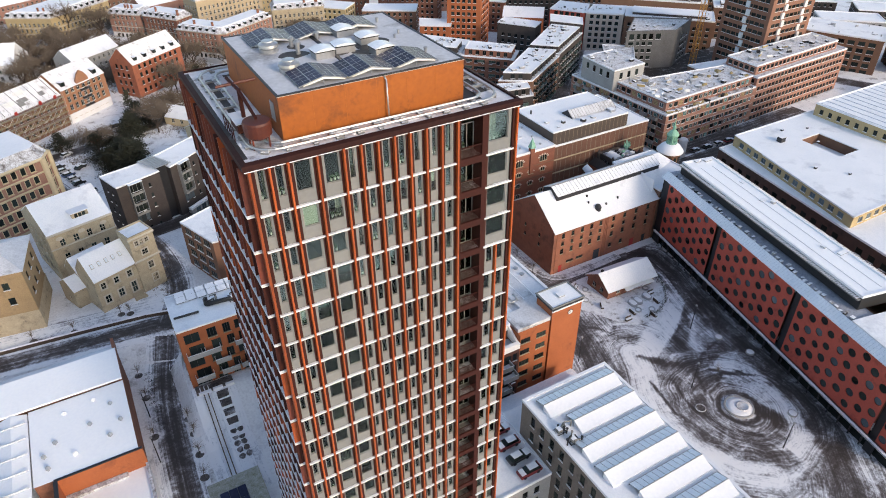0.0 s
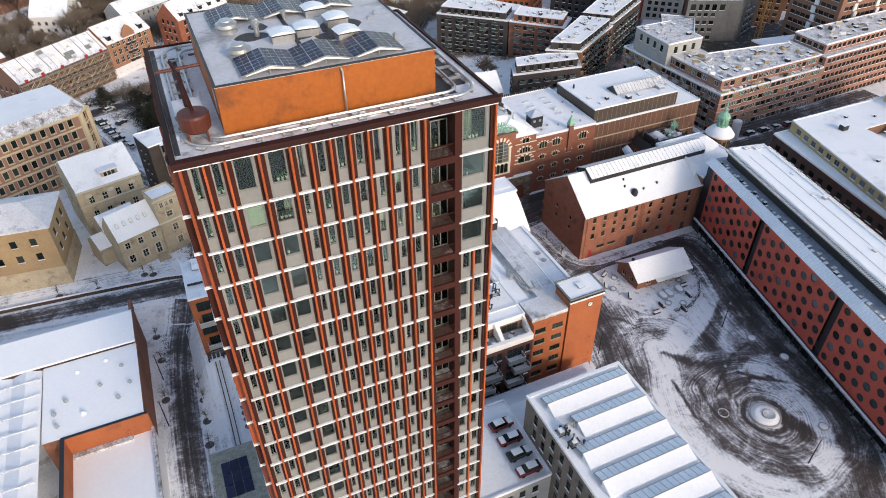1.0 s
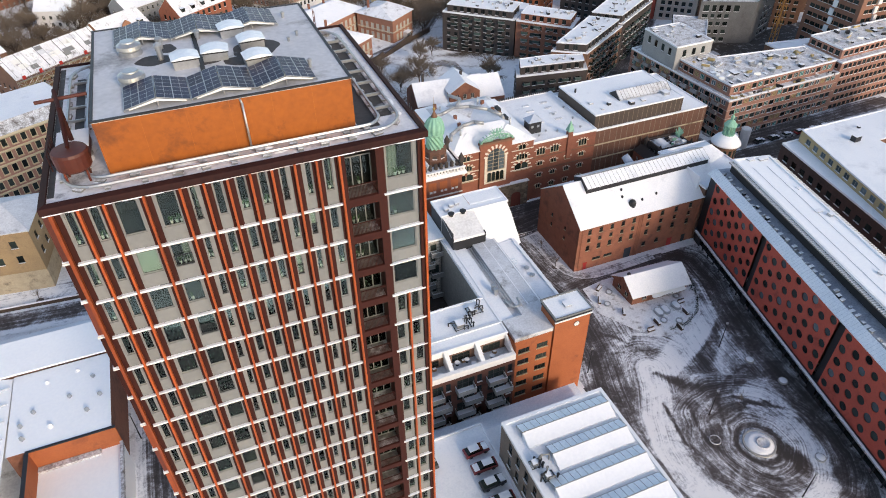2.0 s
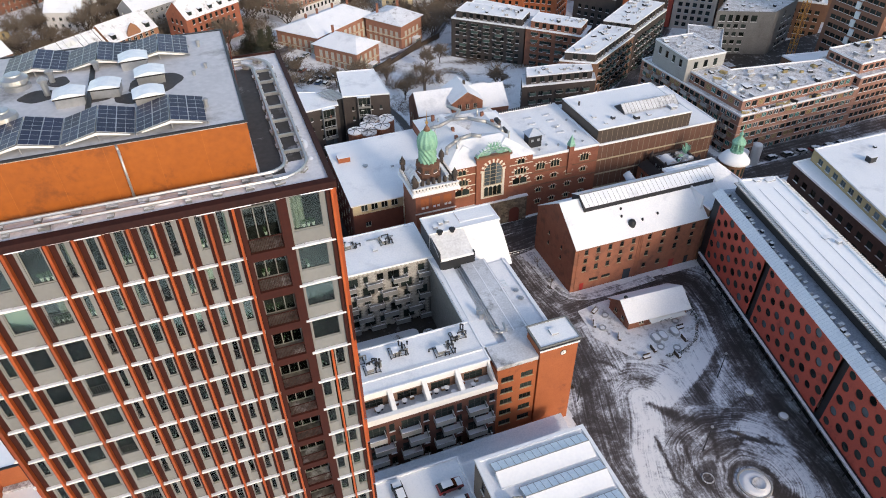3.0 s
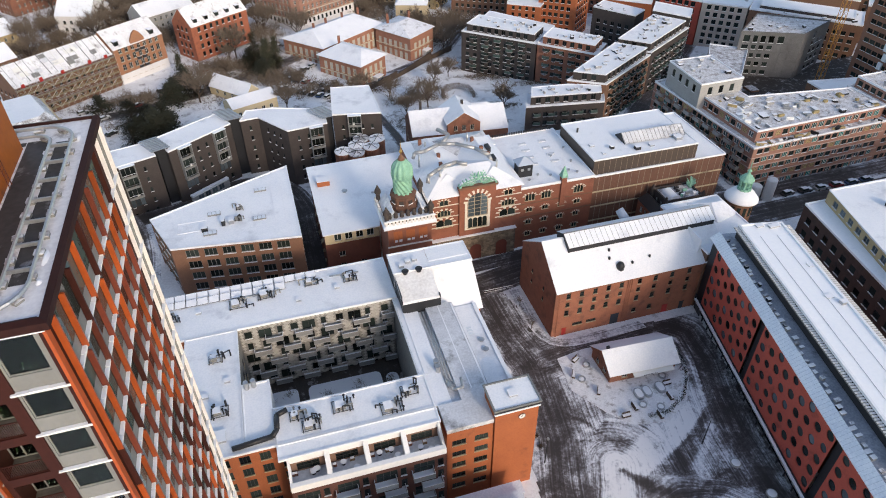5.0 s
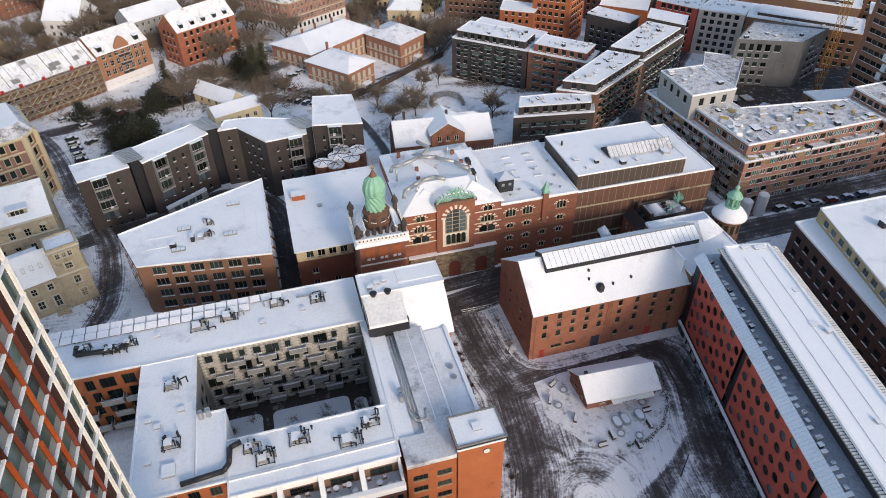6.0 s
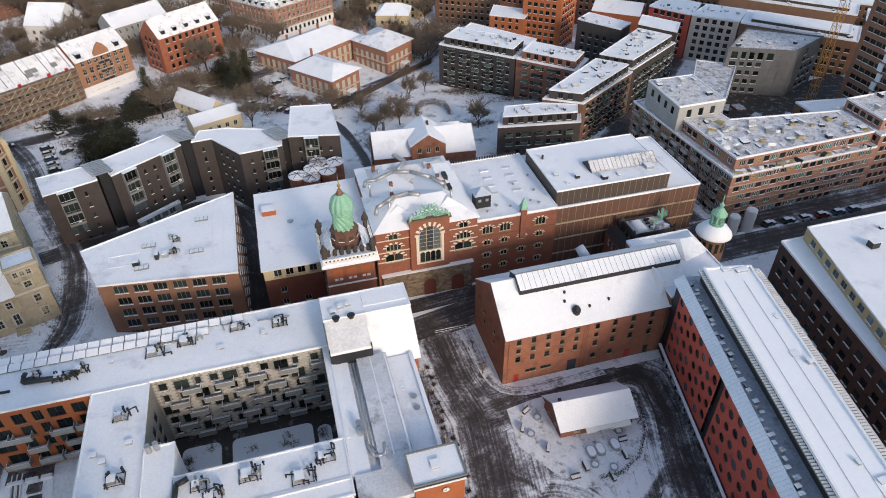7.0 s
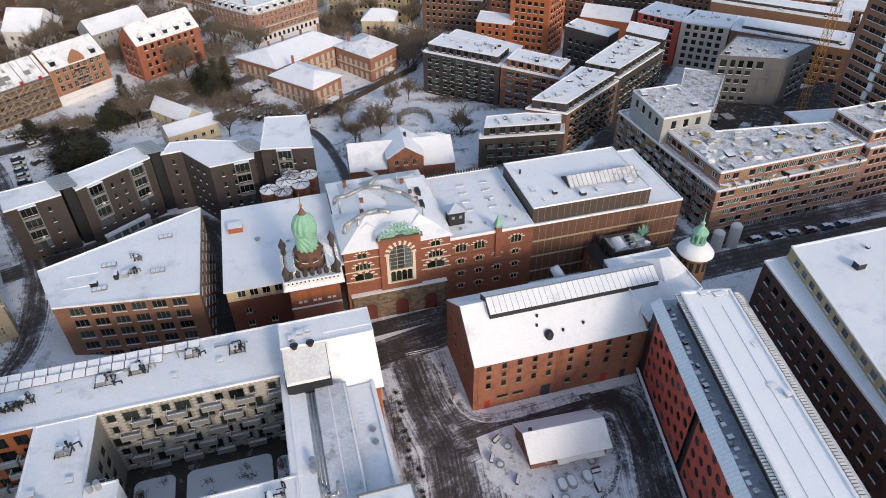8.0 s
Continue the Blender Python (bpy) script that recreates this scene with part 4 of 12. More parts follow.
# gondola rails on the deck
rails = thing("gondola_track", 19.5, 53, TZ, "twin galvanised rails of the facade gondola, snow on the brackets", "rail track")


def rounded(x0, x1, y0, y1, r, n=6):
    pts = []
    for cx, cy, a0 in ((x1 - r, y0 + r, -90), (x1 - r, y1 - r, 0), (x0 + r, y1 - r, 90), (x0 + r, y0 + r, 180)):
        for i in range(n + 1):
            a = radians(a0 + 90 * i / n)
            pts.append((cx + r * math.cos(a), cy + r * math.sin(a)))
    return pts


brk = bmesh.new()
box(brk, -0.26, 0.26, -0.2, 0.2, 0, 0.14)
box(brk, -0.24, 0.3, -0.2, 0.23, 0.14, 0.2, 1)
BRACKET = to_mesh("bracket", brk, FRAME_GREY, SNOW_PATCHY)
rbr = random.Random(23)
for x0, x1, y0, y1, r in ((8.9, 30.05, 43.25, 62.3, 2.0), (10.2, 28.75, 44.15, 61.2, 1.2)):
    pts = rounded(x0, x1, y0, y1, r)
    bm = bmesh.new()
    acc = 0
    for a, b in zip(pts, pts[1:] + pts[:1]):
        tube(bm, (*a, TZ + 0.3), (*b, TZ + 0.3), 0.11, n=6)
        L = (Vector(b) - Vector(a)).length
        while acc < L:
            p = Vector(a).lerp(Vector(b), acc / L)
            ang = math.atan2(b[1] - a[1], b[0] - a[0])
            o = new("bracket", BRACKET)
            hang(o, rails).matrix_basis = Matrix.Translation((p.x, p.y, TZ)) @ Matrix.Rotation(ang + rbr.uniform(-0.12, 0.12), 4, "Z") @ Matrix.Diagonal((rbr.uniform(0.6, 1.25), rbr.uniform(0.8, 1.3), rbr.uniform(0.8, 1.2), 1))
            acc += rbr.uniform(1.5, 2.2)
        acc -= L
    part("rail", bm, GREY_METAL, rails)
bm = bmesh.new()
for y in (46.4, 48.6, 50.8, 53.0, 55.2, 57.4, 59.6):
    box(bm, 28.75, 30.05, y - 0.06, y + 0.06, TZ + 0.12, TZ + 0.34)
    box(bm, 8.9, 10.2, y - 0.05, y + 0.05, TZ + 0.02, TZ + 0.2)
part("tie", bm, GREY_METAL, rails)

rdr = random.Random(29)
for k in range(22):
    if k < 14:
        x, y, ang = rdr.uniform(10.5, 28.5), rdr.choice((43.6, 43.9, 44.4)) + rdr.uniform(-0.15, 0.15), rdr.uniform(-0.08, 0.08)
    else:
        x, y, ang = rdr.choice((8.6, 10.6, 30.3)) + rdr.uniform(-0.12, 0.12), rdr.uniform(45, 61), math.pi / 2
    l, w_ = rdr.uniform(0.5, 1.5), rdr.uniform(0.1, 0.22)
    bm = bmesh.new()
    m = Matrix.Translation((x, y, TZ)) @ Matrix.Rotation(ang, 4, "Z")
    ring = [bm.verts.new(m @ Vector((l * math.cos(a) * 0.5 * rdr.uniform(0.8, 1.1), w_ * math.sin(a) * rdr.uniform(0.7, 1.2), 0.0))) for a in [math.pi * q / 5 for q in range(10)]]
    mid = [bm.verts.new(v.co * 0.4 + (m @ Vector((0, 0, 0.2))) * 0.6) for v in ring]
    for q in range(10):
        bm.faces.new((ring[q], ring[(q + 1) % 10], mid[(q + 1) % 10], mid[q]))
    bm.faces.new(mid)
    part("snow_drift", bm, SNOW, rails, smooth=True)

# facade gondola crane
crane = thing("facade_gondola", 9.6, 46.5, TZ, "rust-red facade gondola crane parked on the roof rails", "gondola crane")
bm = bmesh.new()
box(bm, 8.8, 10.5, 47.0, 49.2, TZ + 0.35, TZ + 1.1)
part("chassis", bm, RUST, crane)
bm = bmesh.new()
box(bm, 8.7, 10.6, 46.9, 49.3, TZ + 1.1, TZ + 1.2)
part("snow_cap", bm, SNOW, crane)
bm = bmesh.new()
lathe(bm, (9.8, 45.0), [(0.02, TZ + 0.75), (0.8, TZ + 0.8), (1.0, TZ + 1.0), (1.05, TZ + 1.9), (0.98, TZ + 2.05), (0.02, TZ + 2.1)], 20)
part("drum", bm, RUST, crane, "rust-red winch drum")
for q in range(4):
    bm = bmesh.new()
    x, y = 9.8 + (-0.6, 0.6, 0.6, -0.6)[q], 45.0 + (-0.5, -0.5, 0.5, 0.5)[q]
    tube(bm, (x * 1.0, y, TZ + 0.02), (x, y, TZ + 0.85), 0.07, n=6)
    part("leg", bm, RUST, crane)
bm = bmesh.new()
for k in range(5):
    tube(bm, (8.3, 46.2 + k * 0.7, TZ + 0.2), (8.3, 46.2 + k * 0.7, TZ + 1.3), 0.04, n=5)
for z in (0.7, 1.3):
    tube(bm, (8.3, 46.2, TZ + z), (8.3, 49.0, TZ + z), 0.045, n=5)
part("basket_rail", bm, MAROON, crane)
bm = bmesh.new()
tube(bm, (9.6, 48.0, TZ + 1.1), (9.6, 48.0, TZ + 3.4), 0.16, n=8)
tube(bm, (9.6, 48.0, TZ + 3.3), (9.8, 45.0, TZ + 2.2), 0.13, n=8)
tube(bm, (9.6, 48.0, TZ + 3.3), (9.3, 50.2, TZ + 3.6), 0.13, n=8)
part("jib", bm, MAROON, crane)
bm = bmesh.new()
tube(bm, (8.2, 49.2, TZ + 3.4), (11.2, 49.2, TZ + 3.5), 0.12, n=8)
part("crossbeam", bm, RUST, crane)
# ---------------------------------------------------------------- ground, roads, plaza
GROUND = mat("trodden_snow", (0.85, 0.86, 0.88), (0.66, 0.66, 0.69), rough=0.75, scale=0.5, fine=6, bump=0.5, mix=(0.42, 0.66), dirt=(0.13, 0.11, 0.105), dirt_scale=0.17, dirt_amount=0.29)
bm = bmesh.new()
xs = [-2500, -1200, -600, -300, -150] + [-100 + 10 * i for i in range(4)] + [-60 + 2.5 * i for i in range(44)] + [50 + 10 * i for i in range(31)] + [450, 700, 1300, 2500]
ys = [-2500, -1200, -600, -200] + [-60 + 10 * i for i in range(16)] + [97 + 2.5 * i for i in range(9)] + [120 + 2.5 * i for i in range(40)] + [220 + 10 * i for i in range(28)] + [600, 900, 1500, 2500]
gv = [[bm.verts.new((x, y, ground_z(x, y))) for y in ys] for x in xs]
for i in range(len(xs) - 1):
    for j in range(len(ys) - 1):
        bm.faces.new((gv[i][j], gv[i + 1][j], gv[i + 1][j + 1], gv[i][j + 1]))
ground = new("ground", to_mesh("ground", bm, GROUND))
tagged(ground, "snow-covered ground with trodden and thawed patches", "ground", kind="structure")


def slush_material():
    """Slush churned by wheels. "snow" says how much snow is left, "track" runs across the wheel tracks."""
    m = bpy.data.materials.new("churned_slush")
    m.use_nodes = True
    nt, N = m.node_tree, m.node_tree.nodes
    bs = N["Principled BSDF"]
    bs.inputs["Roughness"].default_value = 0.62

    def op(kind, *args):
        q = N.new("ShaderNodeMath")
        q.operation = kind
        for i, v in enumerate(args):
            if isinstance(v, (int, float)):
                q.inputs[i].default_value = v
            else:
                nt.links.new(v, q.inputs[i])
        return q.outputs[0]

    def grain(v, scale, detail, rough, distort=0.0):
        q = N.new("ShaderNodeTexNoise")
        for key, val in (("Scale", scale), ("Detail", detail), ("Roughness", rough), ("Distortion", distort)):
            q.inputs[key].default_value = val
        nt.links.new(v, q.inputs["Vector"])
        return op("SUBTRACT", q.outputs["Fac"], 0.5)

    def attr(name):
        q = N.new("ShaderNodeAttribute")
        q.attribute_name = name
        return q.outputs["Fac"]
    pos = N.new("ShaderNodeNewGeometry").outputs["Position"]
    sp = N.new("ShaderNodeSeparateXYZ")
    nt.links.new(pos, sp.inputs[0])
    cb = N.new("ShaderNodeCombineXYZ")
    for k, v in enumerate((op("MULTIPLY", sp.outputs[0], 0.055), op("MULTIPLY", sp.outputs[1], 0.055), op("MULTIPLY", attr("track"), 2.3))):
        nt.links.new(v, cb.inputs[k])
    streak = grain(cb.outputs[0], 1.0, 8, 0.7)
    patch = grain(pos, 0.16, 12, 0.7, 0.8)
    crumb = grain(pos, 1.5, 6, 0.75)
    v = op("ADD", attr("snow"), op("MULTIPLY", streak, 1.0))
    v = op("ADD", v, op("MULTIPLY", patch, 1.15))
    v = op("ADD", v, op("MULTIPLY", crumb, 0.75))
    rp = N.new("ShaderNodeValToRGB")
    e = rp.color_ramp.elements
    e[0].position, e[0].color = 0.26, (0.046, 0.037, 0.034, 1)
    e[1].position, e[1].color = 0.82, (0.84, 0.85, 0.88, 1)
    for at, col in ((0.42, (0.095, 0.083, 0.084)), (0.52, (0.20, 0.19, 0.203)), (0.62, (0.41, 0.42, 0.46)), (0.71, (0.66, 0.68, 0.73))):
        e.new(at).color = (*col, 1)
    nt.links.new(v, rp.inputs[0])
    nt.links.new(rp.outputs[0], bs.inputs["Base Color"])
    bp = N.new("ShaderNodeBump")
    bp.inputs["Strength"].default_value, bp.inputs["Distance"].default_value = 0.5, 0.15
    nt.links.new(v, bp.inputs["Height"])
    nt.links.new(bp.outputs[0], bs.inputs["Normal"])
    return m


SLUSH = slush_material()


def strip(name, pts, width, m, lift=0.05, label="slushy dark asphalt road between snow banks", kind="structure", edge=0.62, mid=0.36):
    """A road along a line, laid on the land: wheel tracks thawed dark, snow left between them and towards the edges."""
    dense = []
    for a, b in zip(pts, pts[1:]):
        a, b = Vector(a), Vector(b)
        n = max(int((b - a).length / 2.5), 1)
        dense += [a.lerp(b, i / n) for i in range(n)]
    dense.append(Vector(pts[-1]))
    for _ in range(3):
        dense = [dense[0]] + [(a + b * 2 + c) / 4 for a, b, c in zip(dense, dense[1:], dense[2:])] + [dense[-1]]
    across = max(int(width / 0.8), 3)
    v, f, snow, track = [], [], [], []
    for i, p in enumerate(dense):
        t = (dense[min(i + 1, len(dense) - 1)] - dense[max(i - 1, 0)]).normalized()
        s = Vector((-t.y, t.x))
        for k in range(across + 1):
            u = k / across * 2 - 1
            q = p + s * u * width / 2
            v.append((q.x, q.y, ground_z(q.x, q.y) + lift))
            track.append(u * width / 2)
            snow.append(mid + (edge - mid) * max(0, (abs(u) - 0.55) / 0.45) + 0.07 * math.cos(abs(u) * width * 1.9))
        if i:
            a = (i - 1) * (across + 1)
            f += [(a + k, a + k + 1, a + across + k + 2, a + across + k + 1) for k in range(across)]
    me = bpy.data.meshes.new(name)
    me.from_pydata(v, [], f)
    me.materials.append(m)
    me.attributes.new("snow", "FLOAT", "POINT").data.foreach_set("value", snow)
    me.attributes.new("track", "FLOAT", "POINT").data.foreach_set("value", track)
    return tagged(new(name, me), label, "road", kind=kind)


def near_line(X, Y, pts):
    """Distance of every grid point to a broken line."""
    best = np.full(X.shape, 1e9)
    for (ax, ay), (bx, by) in zip(pts, pts[1:]):
        dx, dy = bx - ax, by - ay
        t = np.clip(((X - ax) * dx + (Y - ay) * dy) / (dx * dx + dy * dy), 0, 1)
        best = np.minimum(best, np.hypot(X - ax - t * dx, Y - ay - t * dy))
    return best


def soft(d, half, fade):
    """1 within half of a line, easing to 0 over fade."""
    q = np.clip((half + fade - d) / fade, 0, 1)
    return q * q * (3 - 2 * q)


FOUNT = (101.4, 52.8)
STREET = [(84.6, 130), (85.5, 114), (87.4, 104), (86.5, 95), (85, 85), (81.5, 75), (79, 66), (78.5, 50), (80, 30), (82, 10)]
WALL_LANE = [(90, 103.6), (98, 104.6), (106, 105.2), (116, 106.0), (122, 106.4), (125.4, 103.2), (124.2, 94), (121.0, 85), (118.8, 76), (118.0, 67), (117.2, 59), (114.8, 48), (111.6, 39), (104, 29), (94, 20)]
BRIGHT_ARC = [(93.4, 76.4), (91.2, 71.4), (87.6, 65.6), (84.6, 58.4), (84.0, 51.8), (85.2, 47.0), (88.6, 41.6), (93.6, 37.4)]
plaza_poly = [(77.5, 10), (118, 10), (117, 30), (131, 108), (94.5, 109), (90, 128), (78, 128), (77.5, 78), (74, 62)]
gx, gy = np.arange(73, 132.3, 0.4), np.arange(9.5, 129, 0.4)
X, Y = np.meshgrid(gx, gy, indexing="ij")
wob = np.array([[noise.noise(Vector((x * 0.09, y * 0.09, 3.0))) + 0.5 * noise.noise(Vector((x * 0.27, y * 0.27, 7.0))) for y in gy] for x in gx])
RX, RY = X - FOUNT[0], (Y - FOUNT[1]) * 0.9
rad = np.hypot(RX, RY) + wob * 1.6
snow = np.full(X.shape, 0.58)
sl, wl = near_line(X, Y, STREET), near_line(X, Y, WALL_LANE)


def lay(level, w):
    """Bring the snow towards a level where w says so."""
    snow[:] = snow * (1 - w) + level * w


lay(0.58, soft(np.hypot(X - 92, (Y - 86) * 0.6) + wob * 2, 5.0, 6.0))
lay(0.64, soft(rad, 14.0, 6.0) * 0.85)
lay(0.76, soft(near_line(X, Y, [(107.5, 66.0), (111.0, 60.0), (111.6, 53.0), (109.4, 46.0), (104.0, 40.4), (96.0, 38.0)]) + wob * 1.6, 1.6, 3.4))
lay(0.42, soft(np.abs(rad - 8.4), 0.3, 2.4) * np.where(RX < 2, 0.85, 0.25))
lay(0.45, soft(np.abs(rad - 12.2), 0.4, 2.6) * np.where(RX < 0, 0.8, 0.1))
lay(0.64, soft(np.abs(rad - 5.6), 0.3, 1.6) * 0.6)
lay(0.24, soft(np.abs(np.hypot(RX, RY * 1.1) - 4.2), 0.15, 0.7) * np.where(RY < RX - 2.0, 1.0, 0.65))
lay(0.30, soft(near_line(X, Y, [(104.6, 49.6), (106.4, 47.0), (104.8, 45.4)]) + wob, 0.5, 1.2))
lay(0.72, soft(near_line(X, Y, [(114.8, 79.2), (111.0, 75.8), (106.7, 72.0)]) + wob * 0.6, 0.5, 1.5))
lay(0.70, soft(near_line(X, Y, [(117.2, 62.6), (115.4, 55.0), (112.6, 48.4), (108.8, 42.6)]) + wob * 0.4, 0.5, 1.5))
lay(0.43, soft(near_line(X, Y, [(97, 69.4), (101, 67.4), (107, 67.5), (113, 68)]) + wob * 1.4, 0.9, 2.4))
lay(0.43, soft(near_line(X, Y, [(104, 80), (106.5, 75), (104, 68), (101, 60)]) + wob, 0.8, 2.2) * 0.7)
lay(0.38, soft(near_line(X, Y, [(119.6, 92), (117.0, 85.8), (113.0, 80.0), (106, 74.6)]) + wob, 1.2, 1.8) * 0.9)
lay(0.39, soft(sl + wob * 1.8, 2.8, 2.6))
lay(0.50, soft(near_line(X, Y, [(89.2, 128), (90.2, 112), (92.6, 104)]) + wob, 0.5, 1.6) * 0.7)
# lane by the facade: thawed wheel tracks, with the canopy's shade laid in too
lay(0.37, soft(wl + wob * 1.0, 2.0, 2.2))
lay(0.64, soft(np.hypot((X - 106.5) / 1.05, Y - 93.5) + wob * 1.2, 13.0, 2.5) * (wl > 2.6))
lay(0.86, soft(near_line(X, Y, [(112.2, 83.2), (108, 81.0), (102, 78), (96.2, 75.4)]) + wob * 0.5, 2.5, 1.0))
lay(0.84, soft(near_line(X, Y, BRIGHT_ARC) + wob * 0.5, 2.1, 1.6))
lay(0.24, soft(near_line(X, Y, [(93.8, 75.0), (97.2, 70.0), (99.4, 68.4)]) + wob * 1.4, 0.5, 1.5))
for line in ([(113.6, 69.6), (107, 68.2), (101.0, 64.2), (98.4, 59.0)], [(104.6, 63.8), (108.0, 60.4), (110.4, 59.8)], [(103.6, 60.6), (106.4, 61.8), (108.6, 60.0), (112.2, 57.4)], [(95.0, 66.0), (92.6, 58.0), (94.6, 50.0), (99.4, 45.2)], [(90.4, 68.0), (88.6, 58.6), (90.6, 49.0), (96.0, 42.4)], [(84.0, 84.0), (90.0, 83.0), (98.0, 80.6)], [(88.0, 91.0), (92.0, 87.0), (95.6, 80.0)]):
    lay(0.26, soft(near_line(X, Y, line) + wob * 0.3, 0.02, 0.5) * 0.8)      # single wheel tracks
lay(0.40, soft(near_line(X, Y, [(118.6, 50), (126.5, 86), (130, 104)]), 0.6, 1.5) * 0.8)
lay(0.66, soft(near_line(X, Y, [(79.4, 124), (80.2, 104), (79.6, 86), (78.6, 80)]) + wob * 0.5, 1.5, 1.4))
track = np.where(rad < 17, rad, np.where(wl < sl, wl, sl))
from_line = near_line(X, Y, BRIGHT_ARC)
track = np.where(np.minimum(from_line, 60) < np.minimum(np.minimum(sl, wl), np.maximum(rad - 14, 0) + 1.5), from_line, track)
inside = np.zeros(X.shape, bool)
for (x0, y0), (x1, y1) in zip(plaza_poly, plaza_poly[1:] + plaza_poly[:1]):
    if y0 != y1:
        inside ^= ((y0 > Y) != (y1 > Y)) & (X < (x1 - x0) * (Y - y0) / (y1 - y0) + x0)
ny = len(gy)
idx = np.full(X.size, -1)
keep = np.zeros(X.shape, bool)
cell = inside[:-1, :-1] & inside[1:, :-1] & inside[:-1, 1:] & inside[1:, 1:]
for di in (0, 1):
    for dj in (0, 1):
        keep[di:di + cell.shape[0], dj:dj + cell.shape[1]] |= cell
idx[keep.ravel()] = np.arange(keep.sum())
ci, cj = np.nonzero(cell)
quad = np.stack([ci * ny + cj, (ci + 1) * ny + cj, (ci + 1) * ny + cj + 1, ci * ny + cj + 1], 1)
me = bpy.data.meshes.new("plaza")
me.from_pydata(np.stack([X[keep], Y[keep], np.full(keep.sum(), 0.04)], 1).tolist(), [], idx[quad].tolist())
me.materials.append(SLUSH)
me.attributes.new("snow", "FLOAT", "POINT").data.foreach_set("value", snow[keep].astype(np.float32))
me.attributes.new("track", "FLOAT", "POINT").data.foreach_set("value", track[keep].astype(np.float32))
tagged(new("plaza", me), "brewery square with circling tyre tracks in dirty snow", "plaza", kind="structure")
WEST_ROAD = [(-6.5, 60), (-5.9, 90), (-5.2, 112), (-3.6, 126), (1.0, 138), (5.6, 150), (5.2, 163), (3.0, 176), (-4.0, 194), (-12, 212)]
for pts, w in ((WEST_ROAD, 9.0), ([(-60, 143.0), (-36, 140.8), (0, 137.6), (46, 133.6)], 8.6), ([(100, 134.5), (150, 137), (240, 139)], 10.5)):
    strip("verge", pts, w, SLUSH, 0.035, "churned snow bank along the road", edge=0.84, mid=0.66)
strip("road", [(45, 132), (62, 128), (80, 130.5), (100, 134.5), (150, 137), (240, 139)], 8.5, SLUSH, 0.06, edge=0.45, mid=0.28)
strip("road", [(-60, 143.0), (-36, 140.8), (0, 137.6), (46, 133.6)], 5.4, SLUSH, 0.06, edge=0.56, mid=0.33)
strip("road", WEST_ROAD + [(-18, 231), (-23, 243), (-29, 253)], 5.2, SLUSH, 0.09, edge=0.6, mid=0.38)
strip("road", [(-6, 179), (5, 183.2), (14, 186.4), (22, 191.6), (31, 197.6), (38, 197), (45, 190), (47.6, 178), (48, 140)], 8.4, SLUSH, 0.08, edge=0.5, mid=0.27)
strip("road", [(80, 180), (83.5, 200), (84.2, 214), (82.4, 227.5), (80, 240), (76.5, 248), (66, 256)], 3.6, SLUSH, 0.07, mid=0.25)
strip("road", [(165, 146), (164, 200), (192, 228), (226, 262), (260, 300)], 9, SLUSH, 0.06)
strip("road", [(150, 146.5), (196, 147.2), (250, 149)], 8.0, SLUSH, 0.1)
strip("road", [(77, 138.6), (100, 140.2), (132, 141.0)], 4.6, SLUSH, 0.085, edge=0.34, mid=0.25)
strip("path", [(66, 250), (90, 272), (124, 296), (140, 320)], 5, SLUSH, 0.08, mid=0.42)
strip("road", [(-60, 248), (-10, 258), (20, 268), (60, 300), (90, 340)], 7, SLUSH, 0.07)
strip("road", [(150, 144), (152, 122), (151, 90), (140, 50)], 6, SLUSH, 0.08, mid=0.45)
strip("pavement", [(92.6, 128), (92.4, 118), (92.6, 111), (93.6, 108.4), (96.5, 107.4), (104, 107.6), (112, 107.9), (117, 108.2)], 2.6, SLUSH, 0.14, "snowy raised pavement curving round the brick storehouse", edge=0.72, mid=0.66)
strip("pavement", [(79, 86), (78.8, 118)], 2.2, SLUSH, 0.14, "planted verge under patchy snow", edge=0.72, mid=0.55)
strip("garden_snow", [(4.6, 84), (4.2, 100), (4.4, 111.6)], 9.5, SLUSH, 0.12, "snowy garden at the tower's foot", edge=0.88, mid=0.86)
strip("garden_snow", [(-60, 150.5), (-36, 148.5), (-16, 146.6), (1.5, 144.6)], 9.0, SLUSH, 0.05, "snowy forecourt of the villas", edge=0.82, mid=0.78)

# fountain basin
ft = thing("fountain", *FOUNT, 0, "round stone basin with snow in the middle of the square", "fountain")
bm = bmesh.new()
lathe(bm, FOUNT, [(3.15, 0.02), (3.1, 0.34), (2.8, 0.36), (2.75, 0.2)], 36)
part("basin", bm, CONCRETE, ft)
bm = bmesh.new()
lathe(bm, FOUNT, [(2.74, 0.1), (2.74, 0.3), (1.7, 0.4), (0.02, 0.42)], 36)
part("snow_fill", bm, SNOW, ft, smooth=True)
bm = bmesh.new()
lathe(bm, (FOUNT[0] + 0.5, FOUNT[1] - 0.4), [(1.25, 0.3), (1.3, 0.62), (1.12, 0.62), (1.05, 0.5), (0.02, 0.56)], 28)
part("dish", bm, SNOW_THIN, ft, "shallow grey dish half full of snow", smooth=True)
for x, y in ((109.7, 45.9), (114.7, 70.2), (117.0, 62.9)):
    mh = thing("planter_ring", x, y, 0.04, "round snow-filled planter on the square", "planter", "planters on the square")
    bm = bmesh.new()
    lathe(bm, (x, y), [(1.0, 0), (1.0, 0.35), (0.88, 0.4)], 20)
    part("bowl", bm, CONCRETE, mh, smooth=True)
    bm = bmesh.new()
    lathe(bm, (x, y), [(0.93, 0.3), (0.8, 0.42), (0.02, 0.5)], 20)
    part("snow_fill", bm, SNOW, mh, smooth=True)
